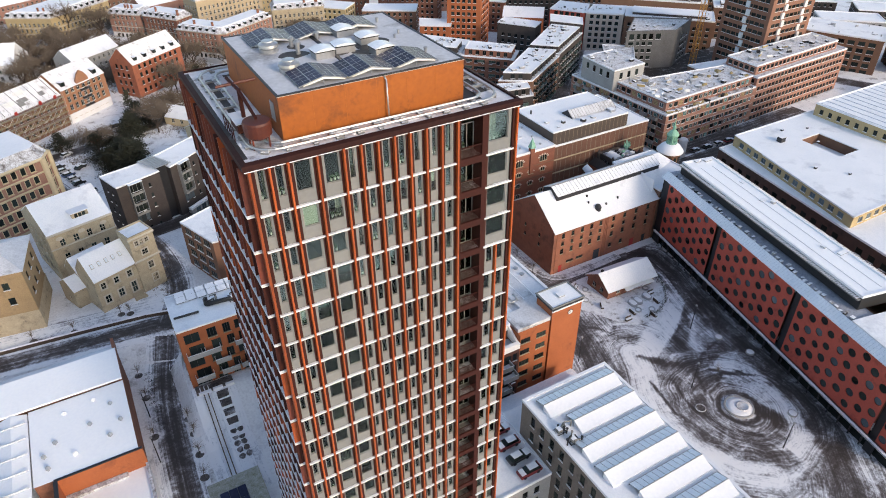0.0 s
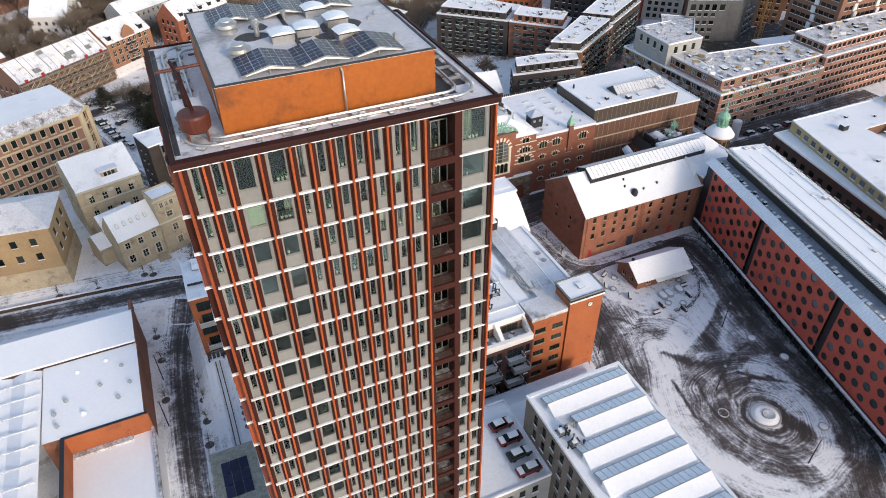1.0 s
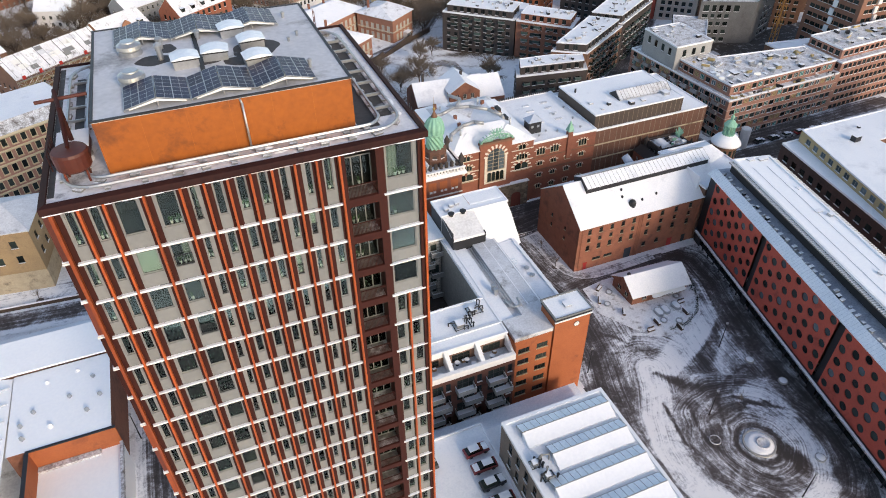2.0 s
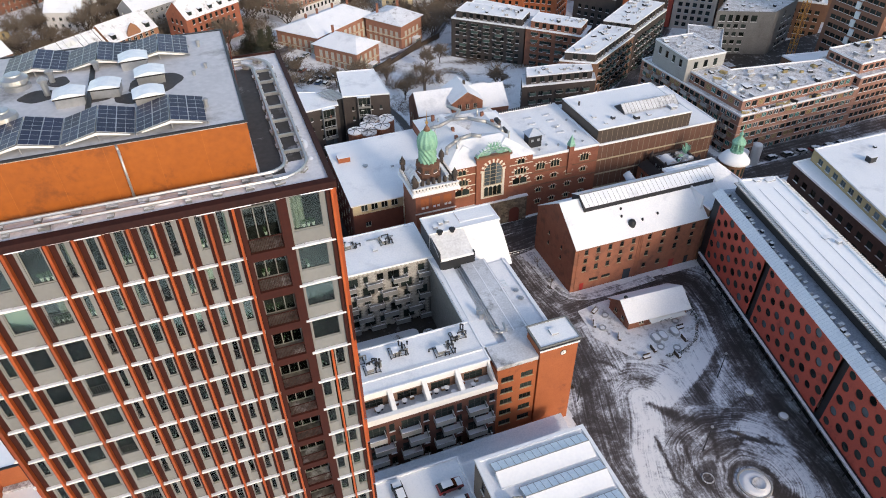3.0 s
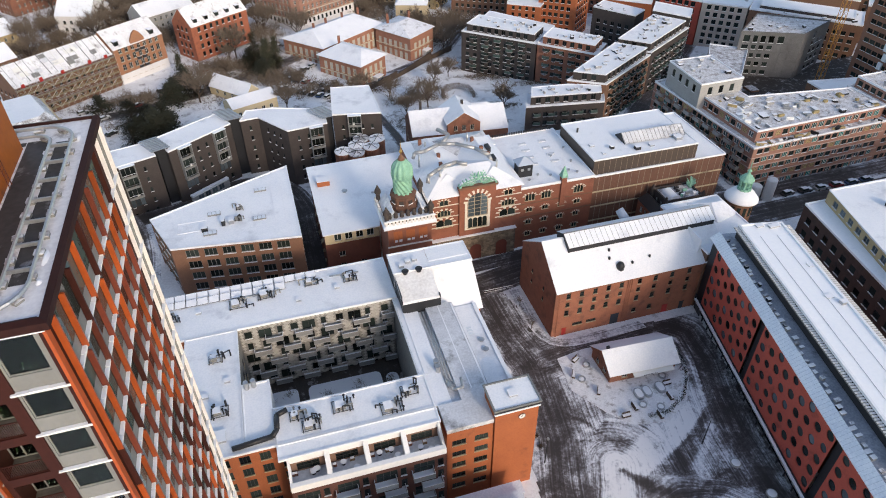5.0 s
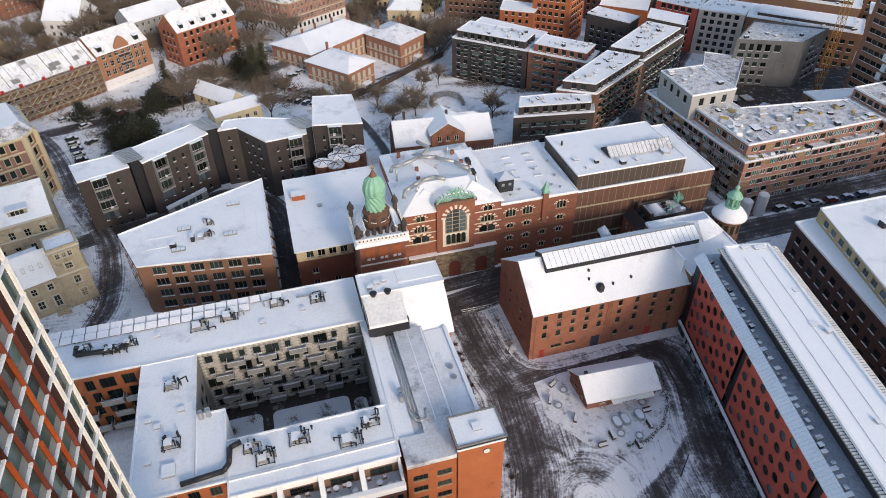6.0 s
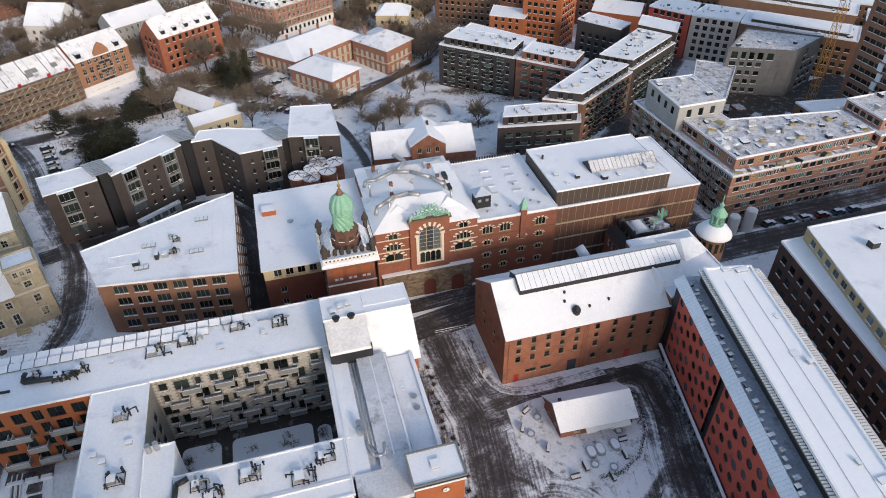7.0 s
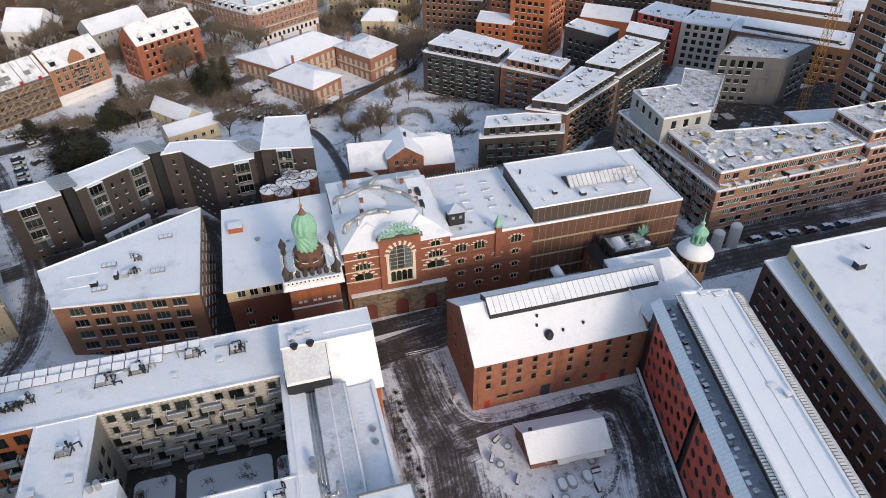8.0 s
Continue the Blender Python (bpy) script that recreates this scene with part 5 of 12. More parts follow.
mh = thing("tree_grate", 94.2, 56.7, 0.04, "round dark grate rimmed with snow on the square", "grate")
bm = bmesh.new()
lathe(bm, (94.2, 56.7), [(1.15, 0), (1.15, 0.16), (0.95, 0.2), (0.93, 0.12)], 24)
part("rim", bm, SNOW_PATCHY, mh, smooth=True)
bm = bmesh.new()
lathe(bm, (94.2, 56.7), [(0.94, 0.0), (0.94, 0.13), (0.02, 0.15)], 24)
part("grating", bm, ASPHALT, mh)

# ---------------------------------------------------------------- courtyard block
def balcony(parent, x, y, z, w, d, front_m, n=(0, -1), cap_m=SNOW, name="balcony"):
    """A balcony slab with its front; n is the way out."""
    ang = math.atan2(n[1], n[0]) + math.pi / 2
    m = Matrix.Translation((x, y, z)) @ Matrix.Rotation(ang, 4, "Z")
    k = ("balc", round(w, 2), round(d, 2), front_m.name, cap_m.name)
    if k not in WIN:
        bm = bmesh.new()
        t = 0.07
        plan = [(-w / 2, 0.02), (-w / 2, -d), (w / 2, -d), (w / 2, 0.02), (w / 2 - t, 0.02), (w / 2 - t, -d + t), (-w / 2 + t, -d + t), (-w / 2 + t, 0.02)]
        ring = [[bm.verts.new((x, y, z)) for x, y in plan] for z in (-0.2, 0.0, 1.0, 1.08)]
        for lev, mi in ((0, 0), (1, 2), (2, 3)):
            for q in range(8):
                bm.faces.new((ring[lev][q], ring[lev][(q + 1) % 8], ring[lev + 1][(q + 1) % 8], ring[lev + 1][q])).material_index = mi
        for q in ((0, 1, 6, 7), (1, 2, 5, 6), (2, 3, 4, 5)):
            bm.faces.new([ring[3][c] for c in q]).material_index = 3
            bm.faces.new([ring[0][c] for c in q])
        bm.faces.new([ring[0][c] for c in (4, 5, 6, 7)])
        bm.faces.new([ring[1][c] for c in (4, 5, 6, 7)]).material_index = 1
        WIN[k] = to_mesh("balcony", bm, CONCRETE, SNOW, front_m, cap_m)
    o = new(name, WIN[k])
    hang(o, parent).matrix_basis = m
    return o


style("brickwin", FRAME_DARK, PANE_OFFICE, 3, 1, STONE)
style("court", FRAME_DARK, PANE, 2, 1, None)
BALC_GREY = mat("grey_balcony_front", (0.25, 0.245, 0.24), (0.18, 0.177, 0.172), rough=0.85, scale=1, fine=10, bump=0.1)
style("balcdoor", FRAME_DARK, PANE, 2, 1, None)
A_Z = 20.1
A = thing("courtyard_block", 45, 102, 0, "orange-brick courtyard apartment block with snowy flat roofs and terraces", "building")


def a_wall(p, q, m, **kw):
    L = (Vector(q) - Vector(p)).length
    return wall(A, p, q, kw.pop("z0", 0), kw.pop("z1", A_Z), m, rows(L, kw.pop("base", 0.6), 3.2, kw.pop("n", 6), kw.pop("bay", 3.2), kw.pop("w", 1.7), kw.pop("h", 1.9), 0.8, kw.pop("key", "brickwin"), kw.pop("margin", 1.0)))


west_holes = []
for j in range(5):
    for c_, w_ in ((2.6, 3.0), (6.6, 1.9), (9.6, 1.5), (12.6, 2.6), (16.2, 2.2)):
        c_ += (0.0, 0.5, -0.3, 0.4, 0.0)[j]
        west_holes.append((c_ - w_ / 2, c_ + w_ / 2, 1.0 + j * 3.3 + 2.2, 1.0 + j * 3.3 + 4.6, "balcdoor" if w_ > 2 else "brickwin"))
wall(A, (1.0, 112.2), (20.0, 112.2), 0, A_Z, BRICK_ORANGE, west_holes)
a_wall((20.0, 112.2), (20.0, 84.0), BRICK_BROWN)
a_wall((20.0, 84.0), (60.4, 84.0), BRICK_ORANGE)
a_wall((60.4, 125.2), (1.0, 125.2), BRICK_ORANGE, n=0)
a_wall((1.0, 125.2), (1.0, 112.2), BRICK_ORANGE)
# court walls
a_wall((59.6, 112.0), (59.6, 91.4), TILE_BLUFF, n=0)
a_wall((29.4, 91.6), (29.4, 112.2), TILE_BLUFF, n=5)
rcw = random.Random(8)
court_rows = []
for j in range(6):
    for i in range(10):
        w_ = (2.5, 1.0, 1.4)[(i + j) % 3]
        c_ = 1.6 + i * 2.95 + rcw.uniform(-0.3, 0.3)
        lo = 1.5 + j * 3.05 + (0.0 if w_ > 2 else 0.5)
        court_rows.append((c_ - w_ / 2, c_ + w_ / 2, lo, 3.7 + j * 3.05, "court" if w_ > 2 else "dark"))
COURT_HOLES = [(29.4 + (h_[0] + h_[1]) / 2, (h_[2] + h_[3]) / 2, h_[1] - h_[0], h_[3] - h_[2]) for h_ in court_rows]
wall(A, (29.4, 112.2), (59.6, 112.2), 0, A_Z, TILE_BLUFF, court_rows)
for j in range(1, 6):
    for i in range(5):
        balcony(A, 33.2 + i * 5.7 + (2.6 if j % 2 else 0), 112.2, 1.2 + j * 3.05, 3.3, 1.35, BALC_GREY)
for j in range(1, 5):
    for i in range(2):
        balcony(A, 29.4, 95 + i * 6 + (2 if j % 2 else 0), 2 + j * 3.1, 3.0, 1.2, BALC_GREY, n=(1, 0))
for x, j in ((3.6, 4), (8.4, 3), (13.4, 4), (4.0, 2), (9.4, 2), (14.6, 3), (17.6, 4), (13.6, 2), (6.6, 4)):
    balcony(A, x, 112.2, 1.1 + j * 3.3 - 1.1, 3.8 if j % 2 == 0 else 3.2, 1.4, CONCRETE)
# pale lozenge tiles over the court's back wall
PALE_TILE = mat("pale_lozenge_tile", (0.48, 0.455, 0.42), (0.33, 0.315, 0.29), rough=0.85, scale=1.5, fine=12, bump=0.15, rand=0.07)
lz = bmesh.new()
front = [lz.verts.new((x, -0.05, z)) for x, z in ((0, -0.36), (0.41, 0), (0, 0.36), (-0.41, 0))]
rear = [lz.verts.new((x, 0.0, z)) for x, z in ((0, -0.4), (0.45, 0), (0, 0.4), (-0.45, 0))]
lz.faces.new(front)
for i in range(4):
    lz.faces.new((front[i], front[(i + 1) % 4], rear[(i + 1) % 4], rear[i]))
LOZ = to_mesh("tile", lz, PALE_TILE)
rest = bmesh.new()
count = 0
for j in range(40):
    for i in range(33):
        x, z = 29.9 + i * 0.92 + (0.46 if j % 2 else 0), 19.6 - 0.41 * j
        if x > 59.3 or any(abs(x - h_[0]) < h_[2] / 2 + 0.3 and abs(z - h_[1]) < h_[3] / 2 + 0.25 for h_ in COURT_HOLES):
            continue
        count += 1
        if count <= 120:
            hang(new("tile", LOZ), A).matrix_basis = Matrix.Translation((x, 112.2, z))
        else:
            fr = [rest.verts.new((x + dx, 112.15, z + dz)) for dx, dz in ((0, -0.36), (0.41, 0), (0, 0.36), (-0.41, 0))]
            re_ = [rest.verts.new((x + dx, 112.2, z + dz)) for dx, dz in ((0, -0.4), (0.45, 0), (0, 0.4), (-0.45, 0))]
            rest.faces.new(fr)
            for k in range(4):
                rest.faces.new((fr[k], fr[(k + 1) % 4], re_[(k + 1) % 4], re_[k]))
part("tile_field", rest, PALE_TILE, A)["kind"] = "stuff"
# roofs: back wing, middle wing, front wing
flat_roof(A, rect(1.0, 60.4, 112.2, 125.2), A_Z)
flat_roof(A, rect(20.0, 29.4, 84.0, 112.15), A_Z)
flat_roof(A, rect(29.45, 34.2, 84.0, 98.0), A_Z)
flat_roof(A, rect(34.25, 60.4, 84.0, 91.4), A_Z)
for p, q in (((34.2, 98.0), (29.4, 98.0)), ((34.2, 91.4), (34.2, 98.0)), ((60.4, 91.4), (34.2, 91.4))):
    wall(A, p, q, 0, A_Z, WHITE_FRAME)
bm = bmesh.new()
box(bm, 59.45, 61.3, 91.3, 112.15, 19.4, 20.02)
part("coping", bm, SNOW, A)
# court garden
bm = bmesh.new()
box(bm, 29.5, 59.5, 91.5, 112.1, 0.02, 3.5)
part("court_floor", bm, mat("wet_court_paving", (0.075, 0.06, 0.05), (0.04, 0.033, 0.03), rough=0.6, scale=1.5, fine=9, bump=0.3, dirt=(0.5, 0.5, 0.53), dirt_scale=0.5, dirt_amount=0.2), A, "dark wet courtyard paving")
rq = random.Random(52)
for x, y, w, d in ((47.6, 103.4, 15, 11.0), (34.6, 103.4, 7.0, 11.5), (57.2, 103.2, 2.6, 9.0), (45.0, 94.6, 14, 4.0)):
    bm = bmesh.new()
    prism(bm, rounded(x - w / 2, x + w / 2, y - d / 2, y + d / 2, 1.2, 4), 3.45, 3.8)
    part("planting_bed", bm, SNOW, A, "snow-covered planting bed")
    v_, f_ = [], []
    for _ in range(9):
        cx_, cy_ = x + rq.uniform(-0.42, 0.42) * w, y + rq.uniform(-0.42, 0.42) * d
        for _ in range(60):
            c = Vector((cx_ + rq.gauss(0, 0.5), cy_ + rq.gauss(0, 0.5), 3.75))
            t = Vector((rq.uniform(-1, 1), rq.uniform(-1, 1), rq.uniform(0.5, 1.6))).normalized() * rq.uniform(0.4, 1.1)
            s = t.orthogonal().normalized() * 0.05
            n = len(v_)
            v_ += [tuple(c - s), tuple(c + s), tuple(c + t)]
            f_.append((n, n + 1, n + 2))
    me = bpy.data.meshes.new("shrubbery")
    me.from_pydata(v_, [], f_)
    ob = part("shrubbery", me, None, A)
    me.materials.append(TWIG)
    ob["kind"] = "stuff"
# solar rows, pale under snow, along the back edge
sb = bmesh.new()
box(sb, -1.0, 1.0, -0.85, 0.85, -0.05, 0.03)
box(sb, -0.97, 0.97, -0.82, 0.78, 0.03, 0.08, 1)
SNOWY_PANEL = to_mesh("solar_panel", sb, DARK_METAL, SNOW)
for row_y, n in ((123.9, 20), (122.0, 17)):
    for i in range(n):
        o = new("solar_panel", SNOWY_PANEL)
        hang(o, A).matrix_basis = Matrix.Translation((4.0 + i * 2.15, row_y, A_Z + 0.45)) @ Matrix.Rotation(radians(14), 4, "X")
# rooftop plant of the block
roof_box(A, 24.6, 26.6, 87.0, 89.2, A_Z, 0.5, GREY_METAL)


def plant_group(x, y, z, seed, s=1.0):
    """A cluster of small ventilation units with pipes on a steel frame."""
    r = random.Random(seed)
    g = thing("roof_ventilation_unit", x, y, z, "grey ventilation unit with pipes on a steel frame in the snow", "ventilation unit", "ventilation units on the courtyard block")
    bm = bmesh.new()
    for a in (-1.1, 1.1):
        box(bm, x + a * s - 0.05, x + a * s + 0.05, y - 0.9 * s, y + 0.9 * s, z, z + 0.25)
    for b in (-0.85, 0.85):
        box(bm, x - 1.2 * s, x + 1.2 * s, y + b * s - 0.05, y + b * s + 0.05, z + 0.25, z + 0.33)
    part("frame", bm, DARK_METAL, g)
    bm = bmesh.new()
    box(bm, x - 0.8 * s, x + 0.2 * s, y - 0.6 * s, y + 0.5 * s, z + 0.3, z + 1.0)
    part("housing", bm, FRAME_GREY, g)
    bm = bmesh.new()
    box(bm, x - 0.82 * s, x + 0.22 * s, y - 0.62 * s, y + 0.52 * s, z + 1.0, z + 1.06)
    part("snow_cap", bm, SNOW, g)
    for i in range(7):
        bm = bmesh.new()
        px, py = x + r.uniform(-0.9, 1.6) * s, y + r.uniform(-1.0, 1.0) * s
        ht = r.uniform(0.6, 1.5)
        tube(bm, (px, py, z), (px, py, z + ht), 0.13, n=7)
        if i % 2:
            q = (px + r.uniform(-1.6, 1.6), py + r.uniform(-0.5, 0.5), z + ht)
            tube(bm, (px, py, z + ht), q, 0.13, n=7)
            tube(bm, q, (q[0], q[1], z), 0.13, n=7)
        else:
            tube(bm, (px, py, z + ht), (px, py, z + ht + 0.14), 0.22, n=8)
        part("pipe", bm, r.choice((DARK_METAL, DARK_METAL, FRAME_GREY)), g, smooth=False)
    return g


for k, (x, y) in enumerate(((25.4, 105.5), (25.8, 93.2), (45.5, 88.6), (38.0, 88.8), (57.0, 88.6), (53.2, 86.0), (9.5, 118.6), (14.5, 117.6), (35.5, 120.5), (44.5, 121.5), (52.5, 120.6), (30.0, 119.2), (17.5, 118.4), (40.0, 86.2))):
    plant_group(x, y, A_Z, k, 1.05 + 0.4 * (k % 3) / 2)
duct(A, [(8.5, 117.6, A_Z + 0.6), (15.5, 117.0, A_Z + 0.6), (17.5, 118.2, A_Z + 0.6)], 0.48, DARK_METAL)
duct(A, [(8.5, 117.6, A_Z + 0.6), (8.6, 119.3, A_Z + 0.9)], 0.55, DARK_METAL)
duct(A, [(1.5, 116.5, A_Z + 0.4), (6.5, 116.3, A_Z + 0.4)], 0.25, DARK_METAL)
duct(A, [(27.5, 85.0, A_Z + 0.5), (33.8, 85.6, A_Z + 0.5), (34.6, 86.8, A_Z + 0.5), (34.8, 89.6, A_Z + 0.5), (36.5, 90.3, A_Z + 0.5)], 0.45, DARK_METAL)
duct(A, [(48.5, 122.0, A_Z + 0.5), (54.5, 121.7, A_Z + 0.5)], 0.18)
duct(A, [(28.5, 120.0, A_Z + 0.5), (34.5, 120.6, A_Z + 0.5)], 0.16)
for x, y in ((30.4, 97.2), (31.6, 97.4)):
    bm = bmesh.new()
    lathe(bm, (x, y), [(0.45, A_Z - 0.1), (0.45, A_Z + 1.6), (0.3, A_Z + 1.65)], 14)
    part("flue", bm, GREY_METAL, A, smooth=False)
for x, y in ((22.0, 98.8), (23.5, 97.2), (27.2, 99.8), (22.4, 90.5), (41.6, 117.0), (22.5, 119.0), (49.5, 118.6)):
    roof_box(A, x - 0.5, x + 0.5, y - 0.4, y + 0.4, A_Z, 0.45, GREY_METAL)

# front terraces: white frame over open roof terraces, dark brick below
tx = [35.4, 41.6, 47.8, 54.0, 60.2]
TERR_WHITE = mat("white_terrace_render", (0.86, 0.85, 0.84), (0.76, 0.75, 0.74), rough=0.85, scale=0.8, fine=8, bump=0.05)
flat_roof(A, rect(34.25, 60.4, 81.0, 83.95), A_Z)
bm = bmesh.new()
box(bm, 35.4, 60.2, 80.9, 81.0, 18.9, A_Z + 0.05)
box(bm, 35.4, 60.2, 76.9, 77.7, 17.0, 18.4)
for x in tx:
    a = x - 0.4 if x > 36 else x
    b = x + 0.4 if x < 60 else x
    prof = [(77.7, 17.2), (80.9, 17.2), (80.9, A_Z + 0.02), (77.7, 18.4)]
    va = [bm.verts.new((a, y, z)) for y, z in prof]
    vb = [bm.verts.new((b, y, z)) for y, z in prof]
    bm.faces.new(va), bm.faces.new(vb[::-1])
    for k in range(4):
        bm.faces.new((va[k], vb[k], vb[(k + 1) % 4], va[(k + 1) % 4]))
part("terrace_frame", bm, TERR_WHITE, A, "white rendered frame round the roof terraces")
bm = bmesh.new()
box(bm, 35.5, 60.1, 77.1, 80.9, 16.3, 16.6)
part("terrace_floor", bm, SNOW_THIN, A)
wall(A, (35.4, 80.88), (60.2, 80.88), 16.6, 18.9, BRICK_TAN, rows(24.8, 16.6, 3, 1, 6.2, 3.6, 1.8, 0.2, "grid", 0))
wall(A, (60.3, 77.2), (60.3, 84.0), 0, A_Z - 0.1, BRICK_ORANGE)
wall(A, (35.35, 84.0), (35.35, 80.9), 0, A_Z - 0.1, BRICK_ORANGE)
SOUTH_BRICK = mat("dark_red_brick", (0.15, 0.062, 0.046), (0.09, 0.04, 0.032), rough=0.9, scale=1.4, fine=18, bump=0.12)
wall(A, (35.4, 77.0), (60.2, 77.0), 0, 17.0, SOUTH_BRICK, [h for i in range(4) for j in range(5) for h in ((0.7 + i * 6.2, 4.2 + i * 6.2, 0.9 + j * 3.2, 3.2 + j * 3.2, "grid"), (4.7 + i * 6.2, 5.7 + i * 6.2, 1.2 + j * 3.2, 3.2 + j * 3.2, "dark"))])
wall(A, (35.4, 83.9), (35.4, 77.0), 0, 17.0, SOUTH_BRICK)
for i in range(4):
    for j in range(5):
        balcony(A, 38.0 + i * 6.2 + (0.9 if j % 2 else -0.5), 77.0, 0.9 + j * 3.2, 3.6, 1.7, FRAME_GREY if (i + j) % 2 else CONCRETE)
r5 = random.Random(5)
PLANTER = mat("tan_planter_wood", (0.34, 0.20, 0.10), (0.24, 0.14, 0.07), rough=0.8, scale=3, fine=14, bump=0.1)
for i in range(4):
    for j in range(3):
        x, y = tx[i] + r5.uniform(1.2, 5.2), r5.uniform(78.2, 80.2)
        t = thing("terrace_table", x, y, 16.6, "small snow-topped table on a roof terrace", "table", "terrace furniture")
        bm = bmesh.new()
        lathe(bm, (x, y), [(0.5, 17.3), (0.5, 17.35), (0.44, 17.42), (0.02, 17.45)], 12)
        part("tabletop", bm, SNOW, t)
        bm = bmesh.new()
        tube(bm, (x, y, 16.6), (x, y, 17.3), 0.05, n=6)
        tube(bm, (x, y, 16.6), (x, y, 16.63), 0.3, n=8)
        part("base", bm, DARK_METAL, t)
    for j in range(4):
        x, y = tx[i] + 0.9 + j * 1.35 + r5.uniform(-0.2, 0.2), (80.3, 78.0)[j % 2] + r5.uniform(-0.2, 0.2)
        t = thing("terrace_planter", x, y, 16.6, "wooden planter box with snow and dead stems", "planter", "terrace planters")
        bm = bmesh.new()
        w_ = r5.uniform(0.3, 0.6)
        box(bm, x - w_, x + w_, y - 0.25, y + 0.25, 16.6, 17.15)
        part("box", bm, PLANTER if j % 3 else BRICK_RED, t)
        bm = bmesh.new()
        box(bm, x - w_ + 0.05, x + w_ - 0.05, y - 0.2, y + 0.2, 17.15, 17.22)
        part("snow_fill", bm, SNOW, t)

# east wing with roof strips, clock tower
W = thing("east_wing", 67, 94, 0, "orange-brick wing with a ribbed snowy roof and long ducts", "building")
wall(W, (60.8, 78.7), (68.8, 78.7), 0, 19.4, BRICK_ORANGE, [(0.9 + i * 3.9, 3.3 + i * 3.9, 3.4 + j * 3.1, 4.7 + j * 3.1, "brickwin") for i in range(2) for j in range(5)])
wall(W, (60.8, 84.0), (60.8, 78.7), 0, 19.4, BRICK_ORANGE)
wall(W, (75.2, 83.5), (75.2, 108.0), 0, 18.6, BRICK_ORANGE, rows(24.5, 1, 3.1, 5, 3.0, 1.6, 1.6, 0.9, "brickwin"))
wall(W, (60.5, 112.0), (60.5, 84.0), 15, 19.9, TILE_BLUFF)
bm = bmesh.new()
box(bm, 60.55, 63.4, 84.0, 107.6, 19.3, 19.9)
part("roof", bm, SNOW_ROOF, W, "snow-covered flat roof strip")
bm = bmesh.new()
prism(bm, [(60.8, 78.7), (69.0, 78.7), (69.0, 84.0), (70.4, 84.0), (70.4, 107.6), (65.0, 107.6), (65.0, 84.0), (60.8, 84.0)], 19.3, 20.3)
part("roof_hump", bm, SNOW_THIN, W, "raised roof with thin grey snow")
bm = bmesh.new()
box(bm, 63.4, 65.0, 84.0, 107.6, 19.0, 19.5)
part("roof_gutter", bm, SNOW_THIN, W)
bm = bmesh.new()
box(bm, 70.4, 74.6, 83.6, 107.6, 18.0, 18.6)
part("low_roof", bm, SNOW_ROOF, W, "lower roof strip under blue-white snow")
for x0, x1, y0, z0, z1 in ((74.6, 75.3, 83.6, 18.0, 19.0), (60.5, 60.8, 84.0, 19.9, 20.2)):
    bm = bmesh.new()
    box(bm, x0, x1, y0, 107.6, z0, z1)
    part("parapet", bm, SNOW, W)
bm = bmesh.new()
box(bm, 69.9, 70.2, 84.5, 107.2, 20.3, 20.42)
box(bm, 67.3, 67.5, 86.0, 107.2, 20.3, 20.36)
part("roof_rib", bm, SNOW, W)
for x in (64.0, 64.55):
    duct(W, [(x, 106.8, 20.1), (x, 88.5, 20.1), (x + 0.8, 87.2, 20.1)], 0.14)
duct(W, [(63.8, 88.8, 20.2), (64.3, 86.6, 20.2), (66.0, 86.5, 20.2), (66.3, 88.6, 20.2)], 0.3)
for y in (91.5, 92.8):
    bm = bmesh.new()
    lathe(bm, (63.0, y), [(0.42, 19.8), (0.42, 21.2), (0.5, 21.2), (0.5, 21.4)], 14)
    part("flue", bm, GREY_METAL, W)
for y in (95.0, 97.5):
    vent(W, 73.2, y, 18.6, 0.4, 0.4)
for k, y in enumerate((99.5, 100.3, 101.1)):
    bm = bmesh.new()
    box(bm, 71.4, 72.4, y, y + 0.5, 18.6, 18.68)
    part("rooflight", bm, ROOFGLASS, W)

C = thing("clock_tower", 72.7, 81, 0, "square orange clock tower with a snowy flat cap", "tower")
CL = rect(68.9, 76.5, 78.3, 83.6)
for p, q in zip(CL, CL[1:] + CL[:1]):
    wall(C, p, q, 0, 22.0, BRICK_ORANGE)
bm = bmesh.new()
prism(bm, rect(68.75, 76.65, 78.15, 83.75), 22.0, 22.7)
part("cap", bm, DARK_METAL, C)
bm = bmesh.new()
prism(bm, rect(68.6, 76.8, 78.0, 83.9), 22.7, 22.8)
part("roof", bm, SNOW_ROOF, C, "snow-covered cap")
for x0, x1, y0, y1 in ((68.55, 76.85, 77.95, 78.25), (68.55, 76.85, 83.65, 83.95), (68.55, 68.85, 78.25, 83.65), (76.55, 76.85, 78.25, 83.65)):
    bm = bmesh.new()
    box(bm, x0, x1, y0, y1, 22.72, 23.0)
    part("coping", bm, GREY_PANEL, C)
bm = bmesh.new()
prism(bm, rect(68.7, 76.7, 78.02, 78.3), 21.7, 22.0)
part("string_course", bm, SNOW, C)
roof_box(C, 72.0, 73.4, 80.2, 81.6, 22.8, 0.35, GREY_METAL)
bm = bmesh.new()
tube(bm, (73.6, 78.28, 19.9), (73.6, 78.18, 19.9), 0.62, n=28)
part("clock_rim", bm, DARK_METAL, C)
bm = bmesh.new()
tube(bm, (73.6, 78.2, 19.9), (73.6, 78.16, 19.9), 0.54, n=28)
part("clock_face", bm, WHITE_PAINT, C, "round white clock face")
bm = bmesh.new()
box(bm, 73.57, 73.63, 78.13, 78.155, 19.85, 20.28)
